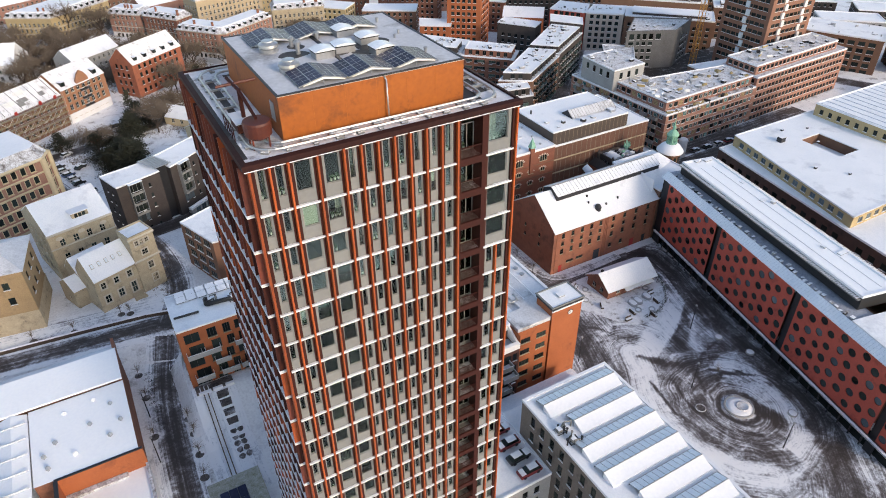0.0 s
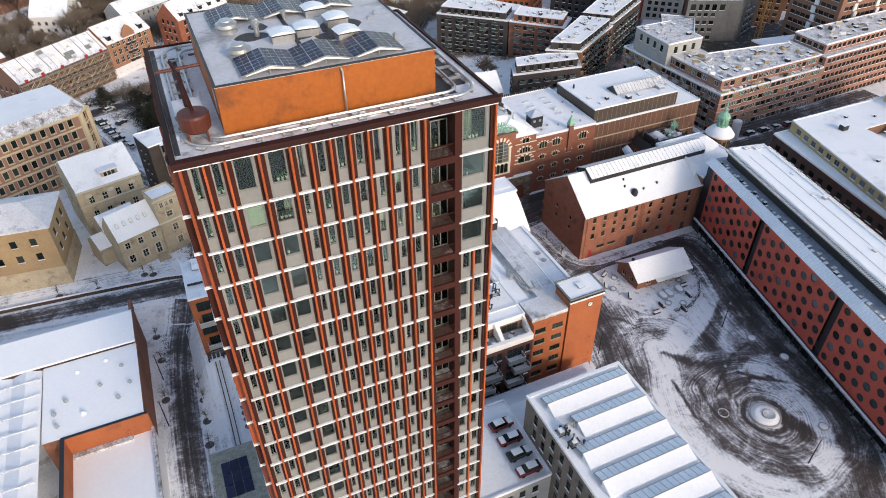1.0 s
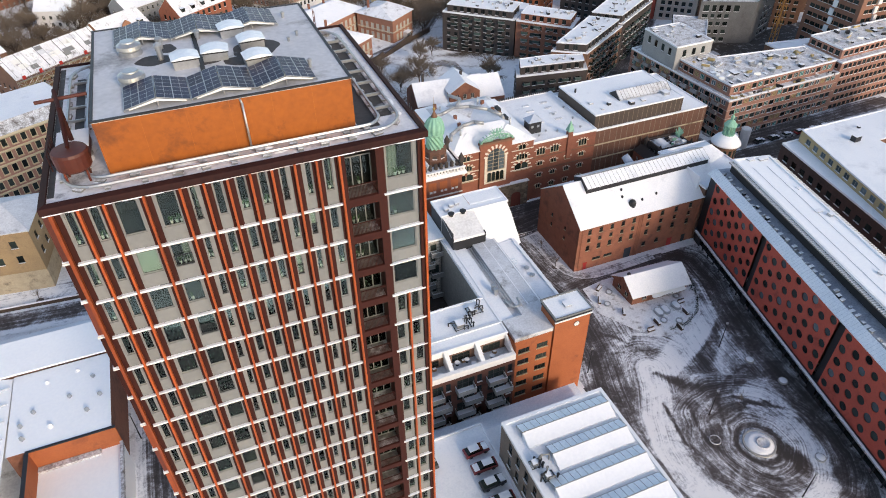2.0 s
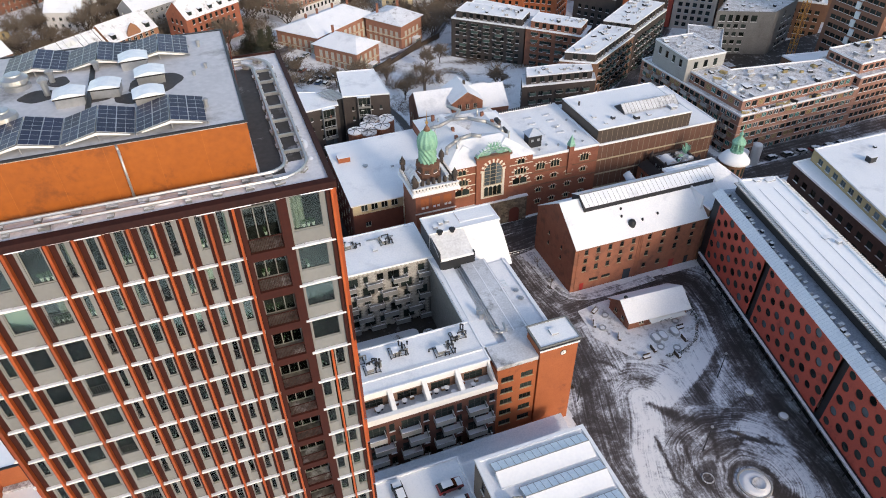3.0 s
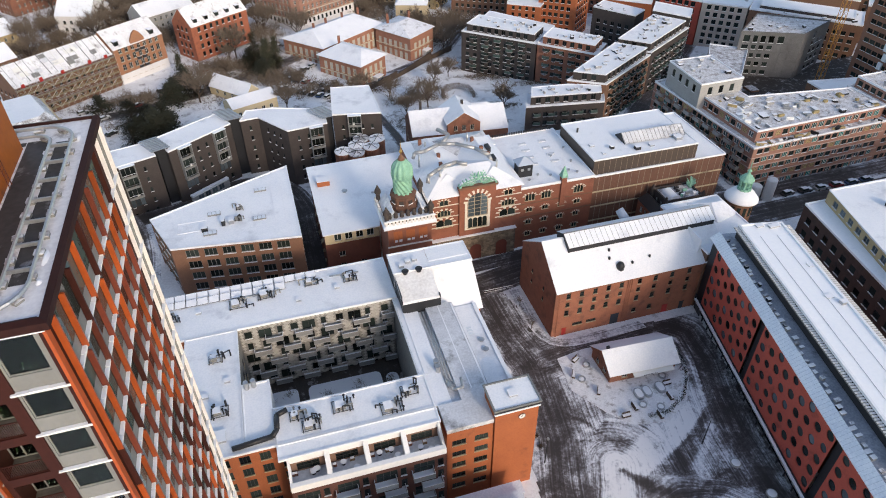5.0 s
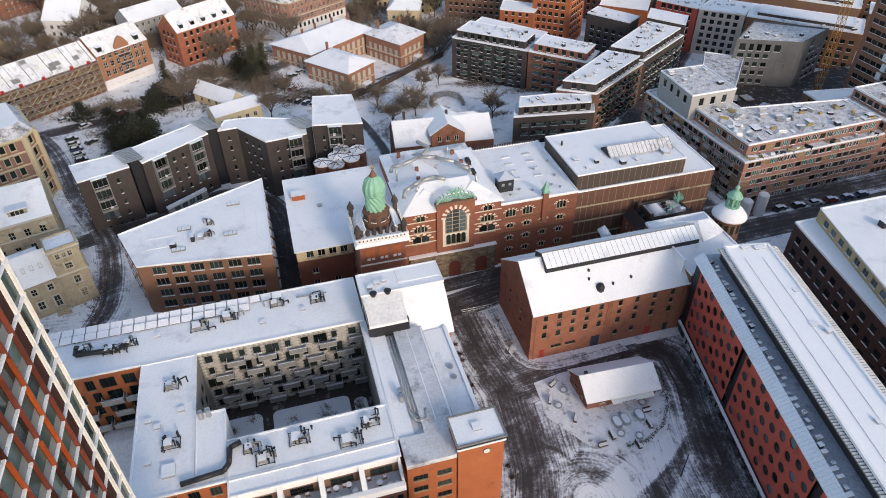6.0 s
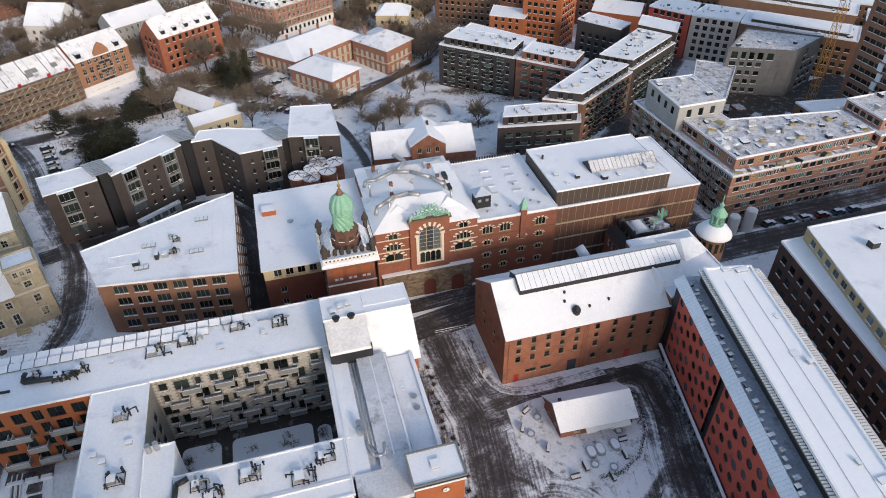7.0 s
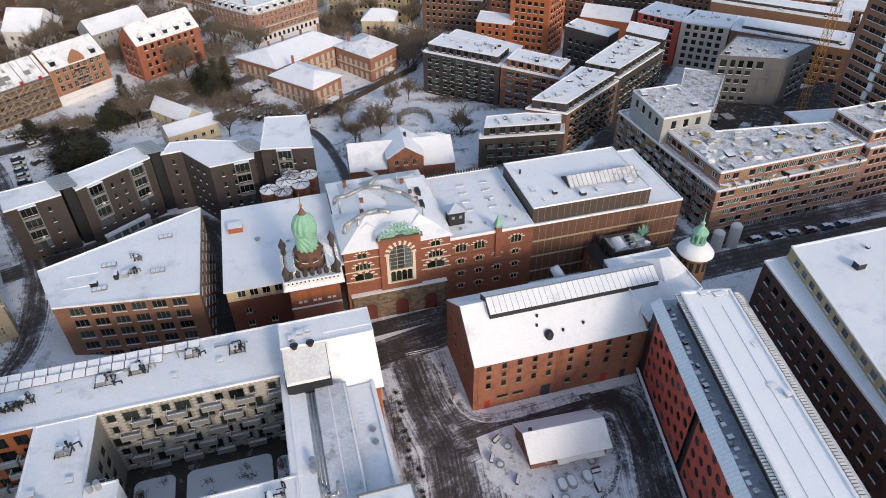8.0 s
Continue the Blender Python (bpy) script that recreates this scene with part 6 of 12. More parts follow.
box(bm, 73.3, 73.62, 78.13, 78.155, 19.86, 19.92)
for i in range(12):
    a = 2 * math.pi * i / 12
    m = Matrix.Translation((73.6 + 0.45 * math.sin(a), 78.145, 19.9 + 0.45 * math.cos(a)))
    box(bm, -0.03, 0.03, -0.01, 0.01, -0.03, 0.03, 0, m)
part("clock_hand", bm, DARK_METAL, C)

# dark roof house and the white-roofed gable at the block's corner
D = thing("corner_house", 68, 114, 0, "corner house with dark metal dormer and bright snowy roof", "building")
wall(D, (60.6, 107.4), (76.4, 107.4), 0, 17.6, BRICK_ORANGE, rows(15.8, 1, 3.2, 4, 3.2, 1.4, 1.6))
wall(D, (76.4, 107.4), (76.4, 120.4), 0, 17.6, BRICK_ORANGE, rows(13, 1, 3.2, 5, 3.2, 1.4, 1.6))
wall(D, (60.6, 120.4), (60.6, 107.4), 0, 24.4, DARK_METAL)
wall(D, (76.4, 120.4), (60.6, 120.4), 0, 24.4, BRICK_ORANGE)
bm = bmesh.new()
for x0, x1, prof, mi in ((68.2, 76.9, [(107.0, 17.4), (112.5, 22.2), (116.2, 24.5), (120.6, 24.5), (120.6, 17)], 0),):
    v0 = [bm.verts.new((x0, y, z)) for y, z in prof]
    v1 = [bm.verts.new((x1, y, z)) for y, z in prof]
    for i in range(len(prof) - 1):
        bm.faces.new((v0[i], v1[i], v1[i + 1], v0[i + 1])).material_index = 0
    bm.faces.new(v0).material_index = 1
    bm.faces.new(v1[::-1]).material_index = 1
part("roof", bm, [SNOW_ROOF, BRICK_ORANGE], D, "bright snowy roof slope")
bm = bmesh.new()
box(bm, 60.55, 68.2, 107.35, 108.6, 18.0, 22.3)
part("dormer_front", bm, DARK_METAL, D, "black metal dormer front")
bm = bmesh.new()
prof = [(107.2, 22.2), (107.6, 22.6), (114.2, 24.4), (114.2, 17)]
v0 = [bm.verts.new((60.5, y, z)) for y, z in prof]
v1 = [bm.verts.new((68.1, y, z)) for y, z in prof]
for i in range(3):
    bm.faces.new((v0[i], v1[i], v1[i + 1], v0[i + 1]))
# white and grey tones hold the reflection of the bare metal slope
part("dormer_slope", bm, mat("thawing_metal_slope", (0.88, 0.88, 0.88), (0.62, 0.61, 0.61), rough=0.35, metal=0.0, scale=0.6, fine=6, bump=0.05), D)
bm = bmesh.new()
for x in (60.5, 68.0):
    box(bm, x, x + 0.18, 107.3, 108.2, 22.1, 23.0)
box(bm, 60.5, 68.2, 107.2, 107.4, 22.05, 22.28)
part("dormer_edge", bm, DARK_METAL, D)
flat_roof(D, rect(60.5, 76.8, 114.2, 120.5), 24.4)
for x, y in ((64.0, 117.0), (65.5, 117.3), (62.5, 116.0)):
    roof_box(D, x - 0.5, x + 0.5, y - 0.4, y + 0.4, 24.4, 0.6, GREY_METAL)
for x in (62.8, 65.6):
    vent(D, x, 114.0, 24.2, 0.5, 0.9, DARK_METAL)

# ---------------------------------------------------------------- glazed hall, low roof and stepped sheds before the block
H = thing("glass_roofed_hall", 58, 45, 0, "large hall with strips of snow and glass on its roof", "building")
HALL_WALL = mat("weathered_hall_render", (0.22, 0.185, 0.16), (0.14, 0.118, 0.105), rough=0.9, scale=1.0, fine=10, bump=0.15, dirt=(0.09, 0.078, 0.072), dirt_scale=0.4, dirt_amount=0.3)
HP = rect(49.2, 67.3, 5, 61.0)
for p, q in zip(HP, HP[1:] + HP[:1]):
    L = (Vector(q) - Vector(p)).length
    hs = rows(L, 1.0, 3.6, 6, 2.6, 1.1, 2.2, 0.8, "dark") if (p[0] == q[0] and p[0] < 50) or p[1] == q[1] else []
    wall(H, p, q, 0, 23.2, HALL_WALL, hs, far=2)
flat_roof(H, HP, 23.2, SNOW_ROOF, par=0.3, pw=0.5, pm=SNOW)
for i in range(8):
    y = 57.6 - i * 5.05
    x0 = 51.0 if i % 3 != 1 else 53.4
    x1 = 66.4
    for kind, ya, yb in (("g", y, y + 2.0), ("s", y - 2.3, y - 0.05)):
        bm = bmesh.new()
        if kind == "g":
            n = int((x1 - x0) / 1.05)
            bm.free()
            for j in range(n):
                b2 = bmesh.new()
                xa, xb = x0 + (x1 - x0) * j / n, x0 + (x1 - x0) * (j + 1) / n
                va = [b2.verts.new(q) for q in ((xa + 0.03, ya, 24.35), (xb - 0.03, ya, 24.35), (xb - 0.03, yb, 23.6), (xa + 0.03, yb, 23.6))]
                b2.faces.new(va)
                vb = [b2.verts.new(v.co - Vector((0, 0, 0.06))) for v in va]
                b2.faces.new(vb[::-1])
                for q in range(4):
                    b2.faces.new((va[q], vb[q], vb[(q + 1) % 4], va[(q + 1) % 4]))
                part("rooflight_pane", b2, ROOFGLASS, H)
            bm = bmesh.new()
            for j in range(n + 1):
                xa = x0 + (x1 - x0) * j / n
                tube(bm, (xa, ya, 24.36), (xa, yb, 23.6), 0.035, n=4)
            box(bm, x0, x1, ya - 0.03, ya + 0.05, 23.3, 24.4)
            box(bm, x0, x1, yb - 0.05, yb + 0.03, 23.3, 23.62)
            part("rooflight_frame", bm, FRAME_GREY, H)
        else:
            va = [bm.verts.new(q) for q in ((x0, ya, 23.5), (x1, ya, 23.5), (x1, yb, 24.33), (x0, yb, 24.33))]
            bm.faces.new(va)
            vb = [bm.verts.new((v.co.x, v.co.y, 23.2)) for v in va]
            for q in range(4):
                bm.faces.new((va[q], vb[q], vb[(q + 1) % 4], va[(q + 1) % 4]))
            part("roof_strip", bm, SNOW, H, "smooth white roof slope")
for x, y in ((50.6, 52.5), (51.4, 50.0)):
    plant_group(x, y, 23.2, int(x * 10), 0.8)
low = block("low_annex", "low grey annex with a snowy parking deck", rect(31.5, 49.1, 51.5, 68.0), 14.5, CONCRETE, n=4, first=1, bay=2.4, w=1.1, h=1.8, key="dark", z0=0, far=2)
for i, (y0, y1, z) in enumerate(((68.2, 70.2, 9.5), (70.3, 72.3, 8.2), (72.4, 74.8, 6.9))):
    s = thing("stepped_shed", 56, (y0 + y1) / 2, 0, "long narrow shed roof under blue-white snow", "shed", "stepped sheds")
    bm = bmesh.new()
    prism(bm, rect(31.5 + i, 71 + i * 0.8, y0, y1), 0, z - 0.15)
    part("wall", bm, ZINC, s)
    bm = bmesh.new()
    prism(bm, rect(31.4 + i, 71.1 + i * 0.8, y0 - 0.08, y1 + 0.05), z - 0.15, z)
    part("roof", bm, ZINC_SNOWY_AND_SHADE, s, "bluish snow-dusted sheet roof")
s = thing("stepped_shed", 58, 64.5, 0, "long narrow shed roof under blue-white snow", "shed", "stepped sheds")
bm = bmesh.new()
prism(bm, rect(49.3, 70, 61.4, 68.0), 0, 12.0)
part("wall", bm, CONCRETE, s)
bm = bmesh.new()
prism(bm, rect(49.25, 70.1, 61.3, 68.1), 12.0, 12.15)
part("roof", bm, SNOW_ROOF, s)
# ---------------------------------------------------------------- storehouse, shed, round-window building
M = thing("brick_storehouse", 113, 120, 0, "long red-brick storehouse with small arched windows and a snowy pitched roof", "building")
MX0, MX1, MY0, MY1, ME, MR = 94.8, 131.2, 110.4, 129.6, 13.5, 20.3
STORE_BRICK = mat("storehouse_brick", (0.35, 0.142, 0.088), (0.235, 0.092, 0.06), rough=0.9, scale=1.6, fine=22, bump=0.15, dirt=(0.17, 0.08, 0.056), dirt_scale=0.3, dirt_amount=0.4)
mh = []
for u in (3.1, 6.3, 9.5, 12.7, 15.9, 20.4, 24.4, 28.6, 33.0):
    for z, w, h in ((11.0, 1.0, 1.45), (8.7, 0.95, 1.1), (6.0, 1.05, 1.5)):
        mh.append((u - w / 2, u + w / 2, z, z + h, "malt"))
for u, w, h in ((6.2, 2.4, 0.8), (9.6, 2.4, 0.8), (20.4, 1.1, 1.2), (24.4, 1.1, 1.2)):
    mh.append((u - w / 2, u + w / 2, 2.4, 2.4 + h, "malt"))
wall(M, (MX0, MY0), (MX1, MY0), 0, ME, STORE_BRICK, mh, depth=0.35, far=0)
wall(M, (MX0, MY1), (MX0, MY0), 0, ME, STORE_BRICK, [(a, a + 0.8, z, z + 1.0, "malt") for a in (6.2, 12.6) for z in (6.2, 9.2)], depth=0.35)
wall(M, (MX1, MY1), (MX0, MY1), 0, ME, BRICK_RED)
gable(M, [(MX0, MY0), (137.0, MY0), (137.0, MY1), (MX0, MY1)], ME, MR, SNOW_ROOF, STORE_BRICK, over=0.35)
for h in mh:                    # brick arches over the windows
    bm = bmesh.new()
    c = MX0 + (h[0] + h[1]) / 2
    if h[1] - h[0] > 2:
        bm.free()
        continue
    for k in range(7):
        a = radians(20 + k * 140 / 6)
        m = Matrix.Translation((c + 0.52 * math.cos(a), MY0, h[3] - 0.12 + 0.36 * math.sin(a))) @ Matrix.Rotation(-(a - math.pi / 2), 4, "Y")
        box(bm, -0.09, 0.09, -0.05, 0.02, -0.13, 0.13, 0, m)
    part("arch", bm, BRICK_BROWN, M)
for u in (0.9, 17.4, 17.9, 18.4, 35.6):          # pilaster between the two halves
    bm = bmesh.new()
    box(bm, MX0 + u, MX0 + u + 0.22, MY0 - 0.14, MY0 + 0.02, 0, ME - 0.2)
    part("pilaster", bm, STORE_BRICK, M)
bm = bmesh.new()
for i in range(60):
    x = MX0 + 0.3 + i * 0.6
    box(bm, x, x + 0.3, MY0 - 0.18, MY0 + 0.02, ME - 0.55, ME - 0.2)
box(bm, MX0, MX1, MY0 - 0.22, MY0 + 0.02, ME - 0.2, ME - 0.02)
part("cornice", bm, BRICK_BROWN, M)
for x, w, h, m_ in ((MX0 + 2.5, 1.0, 2.1, RED_PAINT), (MX0 + 14.6, 2.0, 3.0, mat("blue_black_door", (0.03, 0.04, 0.055), bump=0.05)), (MX0 + 28.0, 1.4, 2.3, RED_PAINT), (MX0 + 32.6, 1.1, 2.2, DARK_METAL)):
    bm = bmesh.new()
    box(bm, x, x + w, MY0 - 0.06, MY0 + 0.05, 0.05, h)
    box(bm, x - 0.1, x + w + 0.1, MY0 - 0.12, MY0 - 0.01, h, h + 0.15)
    part("door", bm, m_, M)
# long ridge light
R = thing("ridge_rooflight", 118, 120, 18.2, "long glazed ridge light with dark sides on the storehouse roof", "rooflight")
bm = bmesh.new()
prism(bm, [(100.0, 117.0), (136.6, 117.0), (136.6, 123.0), (100.0, 123.0)], 17.5, 19.9, top=False)
for x in (100.0, 136.6):
    bm.faces.new([bm.verts.new(q) for q in ((x, 117, 19.9), (x, 123, 19.9), (x, 120, 21.4))])
part("side", bm, DARK_METAL, R)
for i in range(30):
    xa, xb = 100.0 + i * 1.22, 100.0 + i * 1.22 + 1.16
    for ya, yb in ((116.7, 120.0), (123.3, 120.0)):
        bm = bmesh.new()
        va = [bm.verts.new(q) for q in ((xa, ya, 19.85), (xb, ya, 19.85), (xb, yb, 21.5), (xa, yb, 21.5))]
        bm.faces.new(va)
        vb = [bm.verts.new(v.co - Vector((0, 0, 0.07))) for v in va]
        for q in range(4):
            bm.faces.new((va[q], vb[q], vb[(q + 1) % 4], va[(q + 1) % 4]))
        part("pane", bm, SNOW_ROOF if ya < 120 else ROOFGLASS, R)
bm = bmesh.new()
box(bm, 100, 136.6, 119.9, 120.1, 21.45, 21.6)
for i in range(31):
    tube(bm, (99.97 + i * 1.22, 116.7, 19.9), (99.97 + i * 1.22, 120, 21.52), 0.04, n=4)
part("glazing_bar", bm, FRAME_GREY, R)
bm = bmesh.new()
lathe(bm, (110.9, 112.6), [(0.9, 14.6), (0.95, 15.6), (0.6, 16.3), (0.1, 16.4)], 12)
part("roof_cowl", bm, DARK_METAL, M, smooth=True)
for x, y in ((114.0, 112.9), (118.5, 113.4), (109.0, 114.5), (109.5, 116.0)):
    bm = bmesh.new()
    z = ME + (y - MY0) * (MR - ME) / 9.6
    lathe(bm, (x, y), [(0.28, z - 0.3), (0.28, z + 0.5), (0.1, z + 0.7)], 10)
    part("roof_vent", bm, DARK_METAL, M)
bm = bmesh.new()
box(bm, 129.9, 130.3, 112.0, 117.0, 15.2, 18.9)
part("fire_wall", bm, SNOW, M)
# chimney-like snowed duct beyond the ridge
bm = bmesh.new()
tube(bm, (119.0, 124.5, 17.0), (117.6, 127.0, 19.6), 1.2, 1.0, n=10)
part("duct", bm, ZINC, M, smooth=True)

# shed on the square
S = thing("square_kiosk", 108.5, 98, 0, "small red-brick kiosk with a snowy pitched roof and an awning", "kiosk")
SP = [(101.2, 94.6), (116.2, 93.9), (116.5, 101.6), (101.0, 102.4)]
for p, q in zip(SP, SP[1:] + SP[:1]):
    wall(S, p, q, 0, 3.0, BRICK_RED, rows((Vector(q) - Vector(p)).length, 0.2, 3, 1, 2.8, 1.2, 1.5, 0.8, "white"))
gable(S, [(100.6, 94.2), (116.8, 93.4), (116.8, 102.2), (100.6, 103.0)], 2.9, 5.9, SNOW_ROOF, BRICK_RED, over=0.3)
bm = bmesh.new()
box(bm, -4.6, 4.6, -1.4, 0, -0.06, 0.04, 0, Matrix.Translation((110.5, 93.9, 2.5)) @ Matrix.Rotation(radians(-2.6), 4, "Z") @ Matrix.Rotation(radians(14), 4, "X"))
part("awning", bm, WHITE_PAINT, S, "white awning strip")
bm = bmesh.new()
for i in range(9):
    box(bm, 108.0 + i * 0.36, 108.0 + i * 0.36 + 0.22, 92.62, 92.66, 2.1, 2.35)
part("awning_lettering", bm, DARK_METAL, S)
bm = bmesh.new()
box(bm, 102.0, 102.6, 98.6, 99.2, 4.6, 6.4)
part("chimney", bm, DARK_METAL, S)

# round-window building
FX = lambda y: 130.9 - (109.9 - y) * 0.226     # facade line
RB = thing("round_window_building", 130, 75, 0, "long red-panelled building with rows of round windows and a snowy roof", "building")
F0, F1 = Vector((FX(109.9), 109.9)), Vector((FX(28.0), 28.0))
fo, fu, fn, fL = wall_frame(F0, F1)
if fn.x > 0:
    fn = -fn
RZ0, RZ1 = 4.4, 20.6


def round_panel(s0, s1, z0, z1, cells_u, cells_v, seed):
    """A red panel field pierced by round openings, half of the cells, row by row out of step."""
    rr = random.Random(seed)
    bm = bmesh.new()
    cw, ch = (s1 - s0) / cells_u, (z1 - z0) / cells_v
    P = lambda s, z, d=0.0: fo + fu * s + fn * d + Vector((0, 0, z))
    n = 16
    wins = []
    for i in range(cells_u):
        odd = i % 2
        sa_, sb_ = s0 + i * cw, s0 + (i + 1) * cw
        if odd:
            for za, zb in ((z0, z0 + ch / 2), (z1 - ch / 2, z1)):
                bm.faces.new([bm.verts.new(P(*q)) for q in ((sa_, za), (sb_, za), (sb_, zb), (sa_, zb))])
        for j in range(cells_v - odd):
            cu, cz = s0 + (i + 0.5) * cw, z0 + (j + 0.5 + 0.5 * odd) * ch
            r = 0.86 + rr.choice((0, 0.06, 0.1))
            off = rr.uniform(-0.2, 0.2)
            sq, ci, cb = [], [], []
            for k in range(n):
                a = 2 * math.pi * (k + 0.5) / n - math.pi / 4 * 0
                ca, sa = math.cos(a), math.sin(a)
                q = max(abs(ca), abs(sa))
                sq.append(bm.verts.new(P(cu + ca / q * cw / 2, cz + sa / q * ch / 2)))
                ci.append(bm.verts.new(P(cu + off + ca * r, cz + sa * r)))
                cb.append(bm.verts.new(P(cu + off + ca * r, cz + sa * r, -0.3)))
            for k in range(n):
                l = (k + 1) % n
                bm.faces.new((sq[k], sq[l], ci[l], ci[k]))
                bm.faces.new((ci[k], ci[l], cb[l], cb[k]))
            for k, (sx, sz) in ((1, (1, 1)), (5, (-1, 1)), (9, (-1, -1)), (13, (1, -1))):
                cor = bm.verts.new(P(cu + sx * cw / 2, cz + sz * ch / 2))
                bm.faces.new((sq[k], cor, sq[(k + 1) % n]))
            wins.append((cu + off, cz, r))
    bmesh.ops.remove_doubles(bm, verts=bm.verts, dist=0.002)
    part("red_panel", bm, RED_FACADE, RB)
    return wins


ring_cache = {}


def round_window(s, z, r):
    k = round(r, 2)
    if k not in ring_cache:
        bm = bmesh.new()
        n = 20
        loops = []
        for rad, y in ((r - 0.01, 0.12), (r - 0.01, 0.24), (r - 0.09, 0.24), (r - 0.09, 0.12)):
            loops.append([bm.verts.new((rad * math.cos(2 * math.pi * i / n), y, rad * math.sin(2 * math.pi * i / n))) for i in range(n)])
        for a in range(4):
            p, q = loops[a], loops[(a + 1) % 4]
            for i in range(n):
                bm.faces.new((p[i], p[(i + 1) % n], q[(i + 1) % n], q[i]))
        fme = to_mesh("window", bm, FRAME_DARK)
        pair = []
        for glass in (PANE, PANE_LIGHT):
            bm = bmesh.new()
            tube(bm, (0, 0.18, 0), (0, 0.2, 0), r - 0.05, n=n)
            pair.append(to_mesh("pane", bm, glass))
        ring_cache[k] = (fme, pair)
    fme, pair = ring_cache[k]
    pme = pair[1 if (s * 7.3 + z * 3.1) % 1.0 < 0.28 else 0]
    p = fo + fu * s + Vector((0, 0, z))
    ux = fu if fu.cross(Vector((0, 0, 1))).dot(fn) > 0 else -fu
    m = Matrix(((ux.x, -fn.x, 0, p.x), (ux.y, -fn.y, 0, p.y), (0, 0, 1, p.z), (0, 0, 0, 1)))
    o = new("window", fme)
    hang(o, RB).matrix_basis = m
    q = new("pane", pme)
    q.parent = o


fields = [(3.4, 24.4), (26.4, 51.6), (53.6, 78.4), (80.2, fL)]
for k, (a, b) in enumerate(fields):
    nu = max(round((b - a) / 2.75), 2)
    for cu, cz, r in round_panel(a, b, RZ0, RZ1, nu, 5, k):
        round_window(cu, cz, r)
for a, b in ((0, 3.4), (24.4, 26.4), (51.6, 53.6), (78.4, 80.2)):
    bm = bmesh.new()
    c = [fo + fu * s - fn * 0.5 for s in (a, b)]
    vs = [bm.verts.new(Vector((p.x, p.y, z))) for p, z in ((c[0], 0), (c[1], 0), (c[1], RZ1), (c[0], RZ1))]
    bm.faces.new(vs)
    part("dark_slot", bm, DARK_METAL, RB)
bm = bmesh.new()
c = [fo - fn * 1.2, fo + fu * fL - fn * 1.2]
vs = [bm.verts.new((p.x, p.y, z)) for p, z in ((c[0], 0), (c[1], 0), (c[1], RZ0 + 0.2), (c[0], RZ0 + 0.2))]
bm.faces.new(vs)
part("ground_floor_wall", bm, PANE, RB, "dark glazed ground floor")
for i in range(28):
    bm = bmesh.new()
    p = fo + fu * (2 + i * 2.9) - fn * 0.6
    tube(bm, (p.x, p.y, 0), (p.x, p.y, RZ0), 0.18, n=8)
    part("column", bm, DARK_METAL, RB)
# canopy with snow over the ground floor
cp0, cp1 = Vector((129.6, 108.4)), Vector((111.4, 28.0))
bm = bmesh.new()
prism(bm, ccw([tuple(cp0), tuple(cp1), (F1.x + 0.2, F1.y), (F0.x + 0.2, F0.y)]), RZ0 - 0.35, RZ0 - 0.02)
part("canopy", bm, DARK_METAL, RB)
bm = bmesh.new()
d = (cp1 - cp0).normalized()
q = Vector((-d.y, d.x)) * -0.5
prism(bm, ccw([tuple(cp0), tuple(cp1), tuple(cp1 - q), tuple(cp0 - q)]), RZ0 - 0.34, RZ0 + 0.12)
part("canopy_edge", bm, SNOW, RB, "snow line along the canopy edge")
ux, nx_ = Vector((fu.x, fu.y)), Vector((fn.x, fn.y))
off = lambda s, t: tuple(F0 + ux * s - nx_ * t)
# the raised roof runs at a slight angle to the facade
R1 = Vector((130.9 - 81.9 * 0.204, 28.0))
rx = (R1 - F0).normalized()
ry = Vector((-rx.y, rx.x))
ry = ry if ry.x > 0 else -ry
back = lambda s, t: tuple(F0 + rx * s + ry * t)
# roof in steps: sloping zinc eave, sunken terrace, raised snowy roof
bm = bmesh.new()
ring = [off(-0.3, -0.35), off(fL, -0.35), off(fL, 1.45), off(-0.3, 1.45)]
lo = [bm.verts.new((*p, z)) for p, z in zip(ring, (20.45, 20.45, 20.45, 20.45))]
hi = [bm.verts.new((*p, z)) for p, z in zip(ring, (20.7, 20.7, 22.1, 22.1))]
for k in range(4):
    bm.faces.new((lo[k], lo[(k + 1) % 4], hi[(k + 1) % 4], hi[k]))
bm.faces.new(hi), bm.faces.new(lo[::-1])
part("eave", bm, ZINC_SNOWY_AND_SHADE, RB, "wide sloping zinc eave under thin snow")
bm = bmesh.new()
for i in range(110):
    s = i * fL / 110
    a, b = Vector(off(s, -0.35)), Vector(off(s, 1.45))
    tube(bm, (a.x, a.y, 20.71), (b.x, b.y, 22.11), 0.022, n=4)
part("seam", bm, ZINC, RB)["kind"] = "stuff"
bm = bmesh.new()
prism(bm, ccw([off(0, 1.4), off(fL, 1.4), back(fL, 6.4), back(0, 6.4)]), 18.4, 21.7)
part("gutter_terrace", bm, mat("blue_grey_terrace_snow", (0.42, 0.45, 0.52), (0.24, 0.26, 0.31), rough=0.6, scale=1.0, fine=8, bump=0.15, dirt=(0.08, 0.08, 0.09), dirt_scale=0.3, dirt_amount=0.3), RB, "sunken terrace with blue-grey snow")
r7 = random.Random(7)
